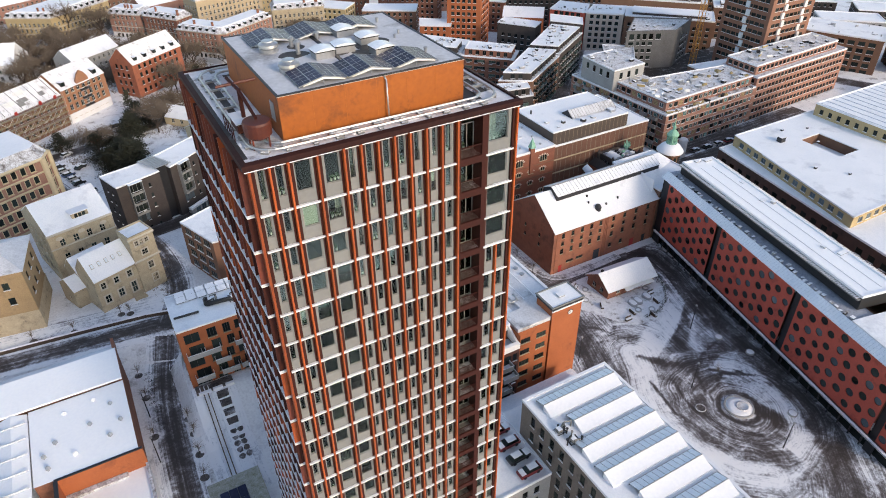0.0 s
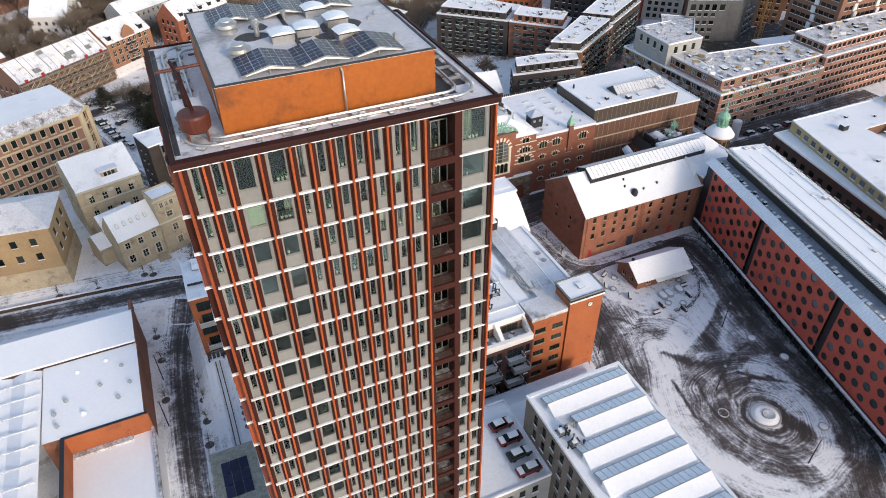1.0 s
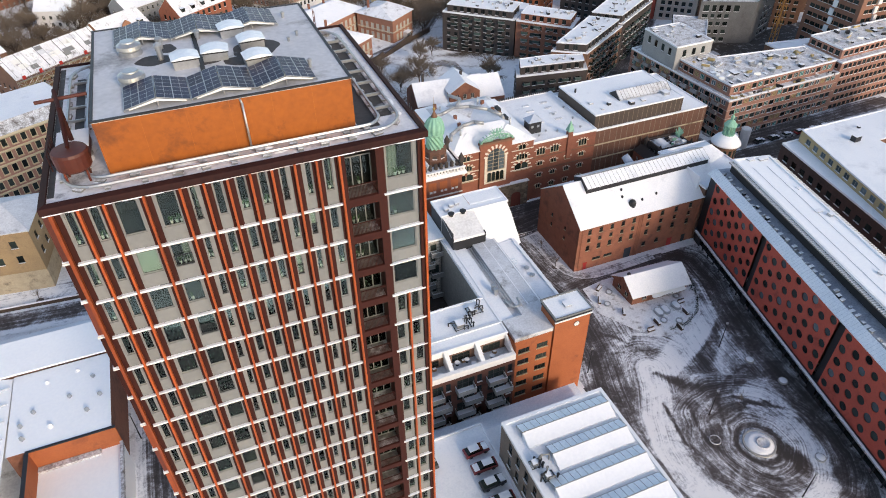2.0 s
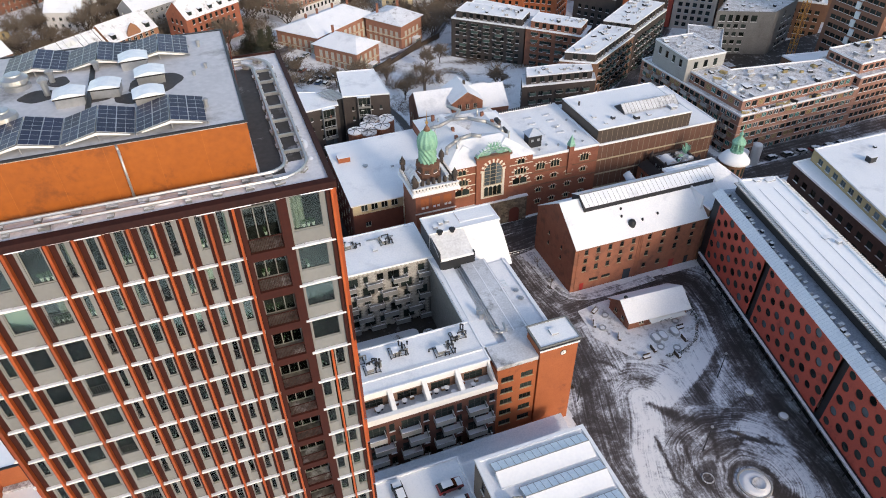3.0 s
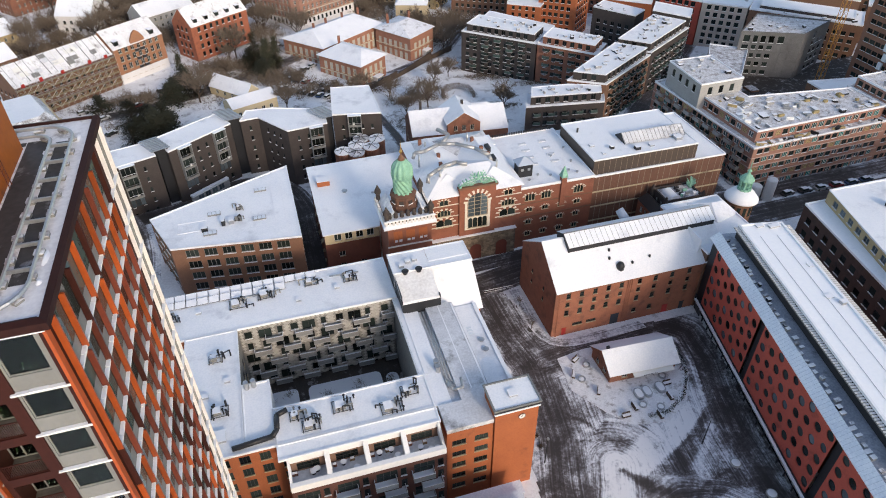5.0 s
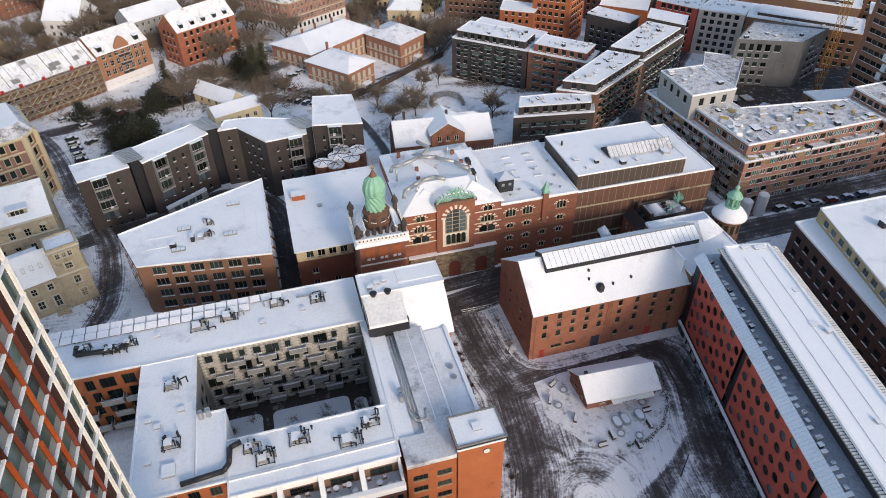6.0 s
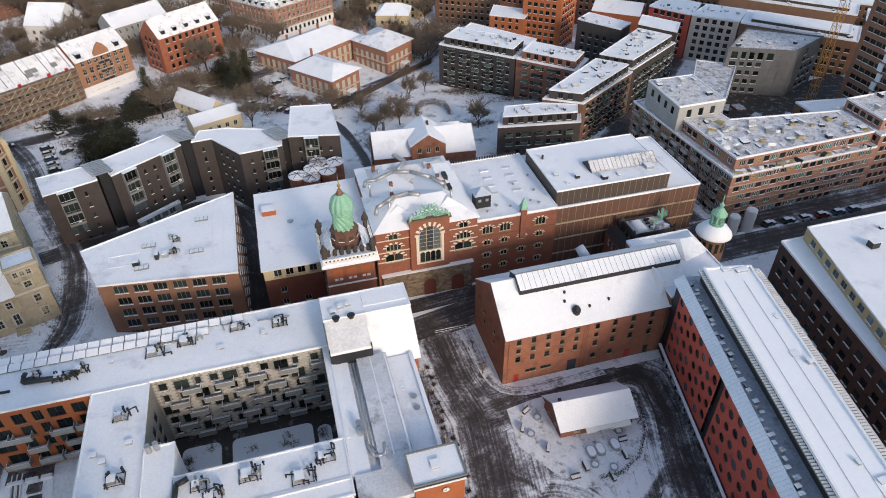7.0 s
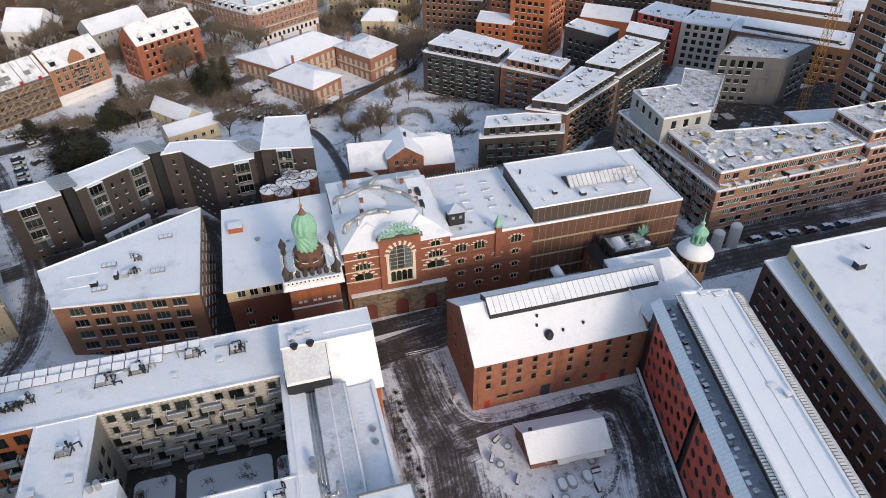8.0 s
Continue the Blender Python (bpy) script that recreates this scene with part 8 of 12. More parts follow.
box(bb, -0.25, 0.25, -0.15, 0.15, 0, 1.2)
BAL = to_mesh("baluster", bb, WHITE_FRAME)
for k in range(14):
    for x, y in ((62.9 + k * 0.81, 131.5), (62.7, 131.9 + k * 0.8), (73.7, 131.9 + k * 0.8)):
        hang(new("baluster", BAL), T2).matrix_basis = Matrix.Translation((x, y, 23.2))
for a, b in (((62.4, 131.5), (74.0, 131.5)),):
    bm = bmesh.new()
    box(bm, 62.4, 74.0, 131.3, 131.7, 24.4, 24.65)
    part("handrail", bm, SNOW, T2)
for k in range(7):
    bm = bmesh.new()
    x = 64.0 + k * 1.4
    lathe(bm, (x, 133.2), [(0.48, 24.0), (0.48, 25.1), (0.52, 25.2), (0.3, 25.6), (0.05, 25.8)], 10)
    part("parapet_post", bm, BRICK_DARK, T2)
for x in (63.2, 73.2):
    for y in (132.4, 141.6):
        bm = bmesh.new()
        lathe(bm, (x, y), [(0.55, 22.8), (0.5, 25.6), (0.78, 25.9), (0.72, 26.6), (0.35, 27.3), (0.05, 28.0)], 8)
        part("pinnacle", bm, BRICK_DARK, T2)
bm = bmesh.new()
lathe(bm, (68.2, 137.2), [(3.3, 23.8), (3.2, 25.6), (2.9, 25.8), (2.8, 27.2), (3.05, 27.4), (3.05, 27.8), (2.2, 28.25)], 8)
part("drum", bm, mat("umber_brick", (0.15, 0.075, 0.052), (0.09, 0.047, 0.036), rough=0.9, scale=1.6, fine=18, bump=0.15), T2, "umber brick octagon under the dome")
for k in range(8):
    a = 2 * math.pi * (k + 0.5) / 8
    bm = bmesh.new()
    m = Matrix.Translation((68.2 + 2.68 * math.cos(a), 137.2 + 2.68 * math.sin(a), 26.5)) @ Matrix.Rotation(a + math.pi / 2, 4, "Z")
    box(bm, -0.5, 0.5, -0.06, 0.06, -0.4, 0.4, 0, m)
    box(bm, -0.6, 0.6, -0.14, 0.06, -0.52, -0.4, 1, m)
    part("drum_panel", bm, [BRICK_DARK, SNOW], T2)
# dark sheets added behind the balusters as shade in the gaps, and ribbed side slopes
bm = bmesh.new()
box(bm, 62.9, 73.5, 131.7, 131.8, 23.1, 24.3)
box(bm, 62.95, 63.05, 131.9, 142.4, 23.1, 24.3)
box(bm, 73.35, 73.45, 131.9, 142.4, 23.1, 24.3)
part("balustrade_back", bm, BRICK_DARK, T2)
for sx, x0 in ((-1, 64.4), (1, 72.0)):
    bm = bmesh.new()
    for k in range(9):
        y = 133.4 + k * 0.95
        m = Matrix.Translation((x0, y, 25.0)) @ Matrix.Rotation(sx * radians(48), 4, "Y")
        box(bm, -1.0, 1.0, -0.36, 0.36, -0.1, 0.12, 0, m)
    part("side_slope", bm, SNOW, T2, "ribbed snowy slope beside the octagon")
base = [(2.02, 27.8), (1.98, 29.4), (1.94, 31.0), (2.05, 31.8)]
cap_ = [(2.26, 32.3), (2.38, 33.2), (2.22, 34.3), (1.75, 35.3), (1.1, 36.0), (0.6, 36.4)]


def fine(prof, k=5):
    out = []
    for (r0, z0), (r1, z1) in zip(prof, prof[1:]):
        out += [(r0 + (r1 - r0) * i / k, z0 + (z1 - z0) * i / k) for i in range(k)]
    return out + [prof[-1]]


bm = bmesh.new()
lathe(bm, (68.2, 137.2), fine(base, 8), 72, twist=0.34, ribs=12, rib=0.12)
part("dome_neck", bm, COPPER, T2, "swirled green copper neck of the dome", smooth=True)
bm = bmesh.new()
lathe(bm, (68.2, 137.2), [(2.05, 31.7), (2.34, 31.9), (2.34, 32.15), (2.2, 32.3)], 32)
part("dome_band", bm, COPPER, T2, smooth=True)
bm = bmesh.new()
lathe(bm, (68.2, 137.2), fine(cap_, 4), 72, ribs=12, rib=0.06)
part("dome", bm, COPPER, T2, "ribbed green copper dome", smooth=True)
bm = bmesh.new()
lathe(bm, (68.2, 137.2), [(0.85, 36.2), (0.5, 36.9), (0.12, 37.7)], 12)
part("dome_cap", bm, BRICK_BROWN, T2, smooth=True)
bm = bmesh.new()
lathe(bm, (68.2, 137.2), [(0.08, 37.6), (0.36, 38.0), (0.36, 38.3), (0.1, 38.6), (0.07, 39.8), (0.02, 41.2)], 10)
part("finial", bm, mat("gilt", (0.75, 0.45, 0.15), rough=0.3, metal=0.9, bump=0), T2, "gilded finial")

# annex with wide blue-white roof
ANNEX_BRICK = mat("annex_brick", (0.21, 0.078, 0.052), (0.135, 0.05, 0.036), rough=0.9, scale=1.6, fine=20, bump=0.12)
X = thing("palace_annex", 60, 157, 0, "red-brick annex with cream upper windows under a wide snowy roof", "building")
wall(X, (49.9, 142.2), (62.9, 142.2), 0, 13.2, ANNEX_BRICK, [(3.0, 4.4, 5.6, 7.0, "white"), (8.0, 9.4, 5.6, 7.0, "white"), (3.0, 4.4, 9.2, 10.6, "white")])
wall(X, (49.9, 142.25), (62.9, 142.25), 13.2, 16.4, PLASTER_CREAM, [(2.2 + i * 2.6, 3.9 + i * 2.6, 13.9, 15.7, "white") for i in range(4)])
wall(X, (49.9, 172), (49.9, 142.2), 0, 16.4, ANNEX_BRICK, rows(29.8, 1, 3.2, 4, 4, 1.3, 1.6, 0.9, "white"))
wall(X, (75.3, 172), (49.9, 172), 0, 16.4, ANNEX_BRICK)
bm = bmesh.new()
pts = [((49.5, 141.8), 16.4), ((63.0, 141.8), 16.4), ((63.0, 143.0), 16.6), ((75.3, 143.2), 17.3), ((75.3, 172.3), 17.6), ((49.5, 172.3), 17.2)]
hi = [bm.verts.new((*p, z)) for p, z in pts]
lo = [bm.verts.new((*p, z - 0.3)) for p, z in pts]
for k in range(6):
    bm.faces.new((lo[k], lo[(k + 1) % 6], hi[(k + 1) % 6], hi[k]))
f = bm.faces.new(hi)
bmesh.ops.triangulate(bm, faces=[f])
part("roof", bm, SNOW_ROOF, X, "wide snowy roof")
roof_box(X, 51.2, 54.4, 162.0, 164.6, 17.0, 1.3, BRICK_ORANGE, name="roof_stair")
vent(X, 57.5, 158.0, 17.0, 0.5, 0.4, GREY_METAL)
roof_box(X, 63.8, 64.6, 155, 155.6, 17.1, 0.5, GREY_METAL)

# silos behind the annex
for k, (x, y, r) in enumerate(((61.2, 184.6, 2.3), (64.8, 182.6, 2.3), (65.6, 187.2, 2.3), (69.6, 185.0, 2.3), (67.6, 190.4, 2.3), (72.2, 189.2, 2.3))):
    s = thing("silo", x, y, 0, "round brick-red silo with a snowy dished lid", "silo", "silo cluster")
    bm = bmesh.new()
    lathe(bm, (x, y), [(r, 0), (r, 13.4)], 20)
    part("shell", bm, BRICK_RED, s, smooth=False)
    bm = bmesh.new()
    lathe(bm, (x, y), [(r + 0.12, 13.2), (r + 0.12, 13.6), (r - 0.2, 13.7), (r - 0.5, 13.45), (0.4, 13.9), (0.05, 14.2)], 20)
    part("lid", bm, SNOW_PATCHY if k % 3 == 1 else SNOW, s)
    bm = bmesh.new()
    for q in range(6):
        a = 2 * math.pi * q / 6
        tube(bm, (x, y, 14.1), (x + r * math.cos(a), y + r * math.sin(a), 13.8), 0.09, n=4)
    part("spoke", bm, DARK_METAL, s)

# ---------------------------------------------------------------- brown theatre block beside the palace
B = thing("brown_theatre", 140, 157, 0, "brown-clad block with pale vertical seams and a raised snowy roof", "building")
THEATRE_CLAD = mat("red_brown_cladding", (0.17, 0.085, 0.058), (0.11, 0.055, 0.04), rough=0.8, scale=1.0, fine=14, bump=0.1)
BL = rect(120.0, 159.4, 144.6, 170.2)
for p, q in zip(BL, BL[1:] + BL[:1]):
    wall(B, p, q, 0, 17.4, THEATRE_CLAD)
flat_roof(B, BL, 17.5, SNOW_ROOF, par=0.3)
UP = rect(120.2, 150.4, 145.4, 166.0)
for p, q in zip(UP, UP[1:] + UP[:1]):
    wall(B, p, q, 17.5, 21.8, mat("dark_bronze_cladding", (0.085, 0.062, 0.05), (0.06, 0.045, 0.038), rough=0.6, bump=0.05) if "dark_bronze_cladding" not in MATS else MATS["dark_bronze_cladding"])
flat_roof(B, UP, 21.9, SNOW_ROOF, par=0.2)
for z in (12.6, 8.0, 3.4):
    bm = bmesh.new()
    box(bm, 120.0, 159.4, 144.4, 144.62, z, z + 0.35)
    part("band", bm, STONE, B)
bm_seam = bmesh.new()
box(bm_seam, -0.05, 0.05, -0.06, 0.0, 0, 1)
SEAM = to_mesh("seam", bm_seam, mat("seam_strip", (0.30, 0.24, 0.19), bump=0))
for j, (z0, z1) in enumerate(((0.2, 3.4), (3.75, 8.0), (8.35, 12.6), (12.95, 17.1))):
    for i in range(20):
        o = new("seam", SEAM)
        hang(o, B).matrix_basis = Matrix.Translation((121.5 + i * 1.95 + (0.3 if i % 3 == 0 else 0), 144.6, z0)) @ Matrix.Diagonal((1, 1, z1 - z0, 1))
for i in range(18):
    o = new("seam", SEAM)
    hang(o, B).matrix_basis = Matrix.Translation((121.5 + i * 1.65, 145.4, 17.6)) @ Matrix.Diagonal((0.8, 0.6, 4.0, 1))
BR = thing("theatre_rooflight", 141, 155, 21.9, "ribbed ridge rooflight with snow on one side", "rooflight")
bm = bmesh.new()
for ya, yb, mi in ((150.5, 153.2, 0), (155.9, 153.2, 1)):
    vs = [bm.verts.new(q) for q in ((131.5, ya, 22.2), (149.5, ya, 22.2), (149.5, yb, 24.0), (131.5, yb, 24.0))]
    bm.faces.new(vs).material_index = mi
for x in (131.5, 149.5):
    bm.faces.new([bm.verts.new(q) for q in ((x, 150.5, 21.9), (x, 155.9, 21.9), (x, 155.9, 22.2), (x, 153.2, 24.0), (x, 150.5, 22.2))]).material_index = 2
part("glazing", bm, [SNOW_THIN, ZINC, DARK_METAL], BR)
bm = bmesh.new()
for i in range(16):
    x = 131.6 + i * 1.19
    tube(bm, (x, 150.4, 22.22), (x, 153.2, 24.03), 0.06, n=4)
    tube(bm, (x, 155.9, 22.22), (x, 153.2, 24.03), 0.06, n=4)
part("glazing_bar", bm, FRAME_GREY, BR)
for x, y, w, h, m_ in ((133.5, 147.6, 1.4, 0.9, DARK_METAL), (127.3, 149.8, 1.0, 0.8, DARK_METAL), (124.0, 148.0, 0.8, 0.3, GREY_METAL), (122.8, 152.5, 1.2, 0.4, GREY_METAL), (138.0, 148.2, 1.3, 0.4, GREY_METAL), (146.5, 149.3, 2.0, 0.8, GREY_METAL), (122.5, 160.5, 0.4, 1.4, DARK_METAL), (154.5, 160, 1.2, 0.6, GREY_METAL), (154.0, 163, 1.4, 0.4, GREY_METAL)):
    roof_box(B, x - w / 2, x + w / 2, y - w / 2, y + w / 2, 21.9 if x < 150 else 17.5, h, m_)

# gatehouse with barrel roof
G = thing("gatehouse", 140, 138.5, 0, "brick gatehouse with a snowy barrel roof and a green copper ornament", "building")
for poly, z1, mm in ((rect(137.5, 148.0, 135.8, 142.6), 11.6, BRICK_DARK), (rect(136.4, 148.4, 132.6, 135.7), 8.2, BRICK_PALACE), (rect(133.4, 137.4, 134.4, 142.6), 9.4, BRICK_PALACE)):
    for p, q in zip(poly, poly[1:] + poly[:1]):
        wall(G, p, q, 0, z1, mm, rows((Vector(q) - Vector(p)).length, z1 - 3.6, 3, 1, 1.9, 0.9, 1.6, 0.9, "white") if faces_view(p, q) else [])
flat_roof(G, rect(137.5, 148.0, 135.8, 142.6), 11.6, SNOW_PATCHY, par=0.55, pw=0.35, pm=BRICK_DARK)
bm = bmesh.new()
for x0, x1 in ((136.3, 141.0), (141.3, 148.5)):
    vs = [bm.verts.new(q) for q in ((x0, 132.3, 7.6), (x1, 132.3, 7.6), (x1, 135.7, 9.6), (x0, 135.7, 9.6))]
    vb = [bm.verts.new((v.co.x, v.co.y, v.co.z - 0.25)) for v in vs]
    bm.faces.new(vs)
    for k in range(4):
        bm.faces.new((vs[k], vb[k], vb[(k + 1) % 4], vs[(k + 1) % 4]))
part("lean_to_roof", bm, SNOW, G, "snowy lean-to roof")
for x, y in ((139.2, 133.6), (144.6, 133.9)):
    bm = bmesh.new()
    box(bm, x - 0.35, x + 0.35, y - 0.3, y + 0.4, 8.2, 9.4)
    box(bm, x - 0.2, x + 0.2, y - 0.34, y - 0.3, 8.6, 9.2, 1)
    part("roof_dormer", bm, [DARK_METAL, PANE], G)
bm = bmesh.new()
a = [bm.verts.new(q) for q in ((133.2, 134.2, 9.4), (137.4, 134.2, 9.4), (137.4, 142.8, 9.4), (133.2, 142.8, 9.4))]
t = [bm.verts.new(q) for q in ((135.4, 135.0, 11.4), (135.4, 142.0, 11.4))]
for f_ in ((a[0], a[1], t[0]), (a[2], a[3], t[1]), (a[1], a[2], t[1], t[0]), (a[3], a[0], t[0], t[1])):
    bm.faces.new(f_)
part("side_roof", bm, DARK_METAL, G, "dark slate side roof")
bm = bmesh.new()
n = 10
v0, v1 = [], []
for k in range(n + 1):
    an = math.pi * k / n
    v0.append(bm.verts.new((140.2 + 1.5 * math.cos(an), 136.4, 11.6 + 1.3 * math.sin(an))))
    v1.append(bm.verts.new((140.2 + 1.5 * math.cos(an), 140.6, 11.6 + 1.3 * math.sin(an))))
for k in range(n):
    bm.faces.new((v0[k], v0[k + 1], v1[k + 1], v1[k]))
bm.faces.new(v0[::-1]), bm.faces.new(v1)
part("barrel_rooflight", bm, SNOW, G)
gr = random.Random(18)
for k in range(12):
    x, y = gr.uniform(142.4, 147), gr.uniform(136.8, 141.4)
    bm = bmesh.new()
    box(bm, x - gr.uniform(0.2, 0.8), x + gr.uniform(0.2, 0.8), y - 0.2, y + 0.3, 11.55, 11.7 + gr.uniform(0.2, 0.7))
    part("roof_plant", bm, gr.choice((DARK_METAL, GREY_METAL, COPPER, SNOW)), G)
for x, y in ((137.2, 136.0), (137.2, 142.4), (148.2, 136.0)):
    bm = bmesh.new()
    lathe(bm, (x, y), [(0.5, 8), (0.5, 12.0), (0.65, 12.2), (0.2, 13.2), (0.05, 13.5)], 8)
    part("pinnacle", bm, BRICK_DARK, G)
bm = bmesh.new()
gr = random.Random(8)
for k in range(14):
    a = gr.uniform(0, 6.28)
    tube(bm, (147.4, 140.6, 11.6), (147.4 + 1.5 * math.cos(a), 140.6 + 0.7 * math.sin(a), 12.4 + gr.uniform(0, 2.2)), 0.36, 0.14, n=6)
part("copper_ornament", bm, COPPER, G, "green copper ornament")

# domed pavilion
Q = thing("domed_pavilion", 153.2, 128.2, 0, "round brick pavilion with snowy cone roof and green copper lantern", "pavilion")
QC = (153.2, 128.2)
bm = bmesh.new()
lathe(bm, QC, [(3.3, 0), (3.3, 14.3), (3.6, 14.5), (3.6, 15.1)], 28)
part("drum", bm, BRICK_BROWN, Q)
for k in range(14):
    a = 2 * math.pi * k / 14
    bm = bmesh.new()
    box(bm, -0.4, 0.4, -0.05, 0.05, -1.3, 1.3, 0, Matrix.Translation((QC[0] + 3.31 * math.cos(a), QC[1] + 3.31 * math.sin(a), 12.6)) @ Matrix.Rotation(a + math.pi / 2, 4, "Z"))
    part("window", bm, PANE, Q)
bm = bmesh.new()
lathe(bm, QC, [(4.15, 15.1), (4.1, 15.4), (2.9, 16.9), (1.6, 17.8)], 28)
part("roof", bm, SNOW, Q, "snowy cone roof", smooth=True)
bm = bmesh.new()
lathe(bm, QC, [(1.75, 17.6), (1.75, 18.1), (1.3, 18.2)], 12)
for k in range(8):
    a = 2 * math.pi * k / 8
    tube(bm, (QC[0] + 1.4 * math.cos(a), QC[1] + 1.4 * math.sin(a), 18.1), (QC[0] + 1.4 * math.cos(a), QC[1] + 1.4 * math.sin(a), 20.4), 0.2, n=6)
lathe(bm, QC, [(1.0, 18.1), (1.0, 20.4)], 10)
lathe(bm, QC, [(1.85, 20.4), (1.8, 20.7), (1.1, 21.6), (0.5, 22.1), (0.4, 22.7), (0.6, 23.0), (0.15, 23.6), (0.12, 25.0), (0.04, 26.0)], 12)
part("lantern", bm, COPPER, Q, "green copper lantern")
for x, y, h in ((172.3, 143.2, 5.6), (177.4, 143.4, 6.6)):
    s = thing("storage_tank", x, y, 0, "upright white storage tank beside the street", "tank", "white tanks")
    bm = bmesh.new()
    lathe(bm, (x, y), [(1.5, 0), (1.5, h), (1.2, h + 0.35), (0.1, h + 0.6)], 20)
    part("shell", bm, WHITE_FRAME, s, smooth=False)

# ---------------------------------------------------------------- trapezoid office, dark apartments
style("office", FRAME_GREY, PANE_OFFICE, 3, 1, SNOW, 0.08)
TR = block("corner_office", "brown-brick corner office with wide dark windows and a snowy roof", [(10.6, 159.6), (15.7, 146.0), (44.8, 142.3), (44.6, 175.0)], 17.0, mat("office_brick", (0.27, 0.14, 0.088), (0.185, 0.095, 0.062), rough=0.9, scale=1.0, fine=14, bump=0.1), step=3.25, n=5, first=0.6, bay=4.1, w=2.9, h=1.95, sill=0.75, key="office", z0=0, par=0.25)
for x, y in ((25.5, 157.5), (24.5, 149.6), (37.0, 165.0), (36.0, 152.5)):
    sk = thing("flat_rooflight", x, y, 17.0, "flat glazed rooflight in a snowy roof", "rooflight", "office rooflights")
    bm = bmesh.new()
    box(bm, x - 1.5, x + 1.5, y - 0.7, y + 0.7, 16.95, 17.35)
    part("frame", bm, FRAME_GREY, sk)
    for i in range(3):
        bm = bmesh.new()
        box(bm, x - 1.4 + i * 0.97, x - 0.52 + i * 0.97, y - 0.6, y + 0.6, 17.35, 17.39)
        part("pane", bm, ROOFGLASS, sk)
roof_box(TR, 22.6, 24.0, 150.6, 151.8, 17, 1.1, DARK_METAL)
roof_box(TR, 27.2, 28.0, 151.8, 153.6, 17, 1.4, DARK_METAL)
roof_box(TR, 28.8, 30.0, 152.0, 153.4, 17, 1.0, GREY_METAL)
for k, (x, y) in enumerate(((31.0, 153.5), (31.5, 158.0))):
    plant_group(x, y, 17.0, 40 + k, 0.7)
bm = bmesh.new()
for a, b, c, d in ((17, 23.5, 151.5, 151.62), (17, 23.5, 155.5, 155.62), (17, 17.12, 151.5, 155.6), (39.5, 39.62, 148, 168), (42, 42.12, 148, 168)):
    box(bm, a, b, c, d, 17.0, 17.12)
part("roof_kerb", bm, SNOW, TR)

apt_kw = dict(step=3.3, n=5, first=1.2, w=0.75, h=1.35, sill=1.0, key="dark", bay=2.9, par=0.2)


STACK_FRAME = mat("pale_grey_balcony_frame", (0.25, 0.255, 0.255), (0.19, 0.195, 0.195), rough=0.6, scale=1, fine=10, bump=0.03)


def stack(parent, x, y, n, w, top, storeys=3, step=3.3):
    """A column of framed loggias standing out from the wall up to the roof."""
    t = Vector((-n[1], n[0]))
    M_ = Matrix(((t.x, n[0], 0, x), (t.y, n[1], 0, y), (0, 0, 1, 0), (0, 0, 0, 1)))
    z0 = top - storeys * step
    for s_ in (-1, 1):
        bm = bmesh.new()
        box(bm, s_ * w / 2 - 0.09, s_ * w / 2 + 0.09, 0.0, 1.25, z0 - 0.1, top + 0.1, 0, M_)
        part("side_screen", bm, STACK_FRAME, parent)
    bm = bmesh.new()
    box(bm, -w / 2 - 0.12, w / 2 + 0.12, 0.0, 1.35, top + 0.1, top + 0.28, 0, M_)
    part("loggia_roof", bm, ROOFGLASS, parent, "pale glass roof over the loggias")
    rs = random.Random(int(x * 7 + y))
    for j in range(storeys):
        z = z0 + j * step
        bm = bmesh.new()
        box(bm, -w / 2 + 0.09, w / 2 - 0.09, 0.0, 1.25, z - 0.18, z, 0, M_)
        box(bm, -w / 2 + 0.09, w / 2 - 0.09, 0.7, 1.2, z, z + 0.07, 1, M_)
        part("loggia_floor", bm, [STACK_FRAME, SNOW], parent)
        bm = bmesh.new()
        box(bm, -w / 2 + 0.09, w / 2 - 0.09, 1.2, 1.24, z + 0.02, z + 0.5, 0, M_)
        part("glass_rail", bm, FRAME_GREY, parent)
        bm = bmesh.new()
        box(bm, -w / 2 + 0.09, w / 2 - 0.09, 1.17, 1.27, z + 0.95, z + 1.03, 0, M_)
        part("hand_rail", bm, SNOW if rs.random() < 0.6 else GREY_METAL, parent)
        bm = bmesh.new()
        box(bm, -w / 2 + 0.2, w / 2 - 0.2, 0.01, 0.06, z + 0.05, z + 2.5, 0, M_)
        part("glass_door", bm, PANE, parent)
        bm = bmesh.new()
        for u in (-w / 6, w / 6):
            box(bm, u - 0.04, u + 0.04, 0.05, 0.1, z + 0.05, z + 2.5, 0, M_)
        part("door_frame", bm, STACK_FRAME, parent)
        u = rs.uniform(-w / 2 + 0.4, w / 2 - 0.8)
        bm = bmesh.new()
        box(bm, u, u + rs.uniform(0.4, 0.7), 0.4, 0.9, z + 0.02, z + rs.uniform(0.5, 1.0), 0, M_)
        part("balcony_box", bm, rs.choice((BARK, WHITE_PAINT, GREY_METAL, BRICK_RED)), parent)
    for k in range(3):
        bm = bmesh.new()
        box(bm, -w / 2 + k * w / 3 + 0.08, -w / 2 + (k + 1) * w / 3 - 0.08, 0.01, 0.1, max(z0 - 3.0, 0.2), z0 - 0.4, 0, M_)
        part("ground_floor_glazing", bm, PANE_LIGHT, parent)


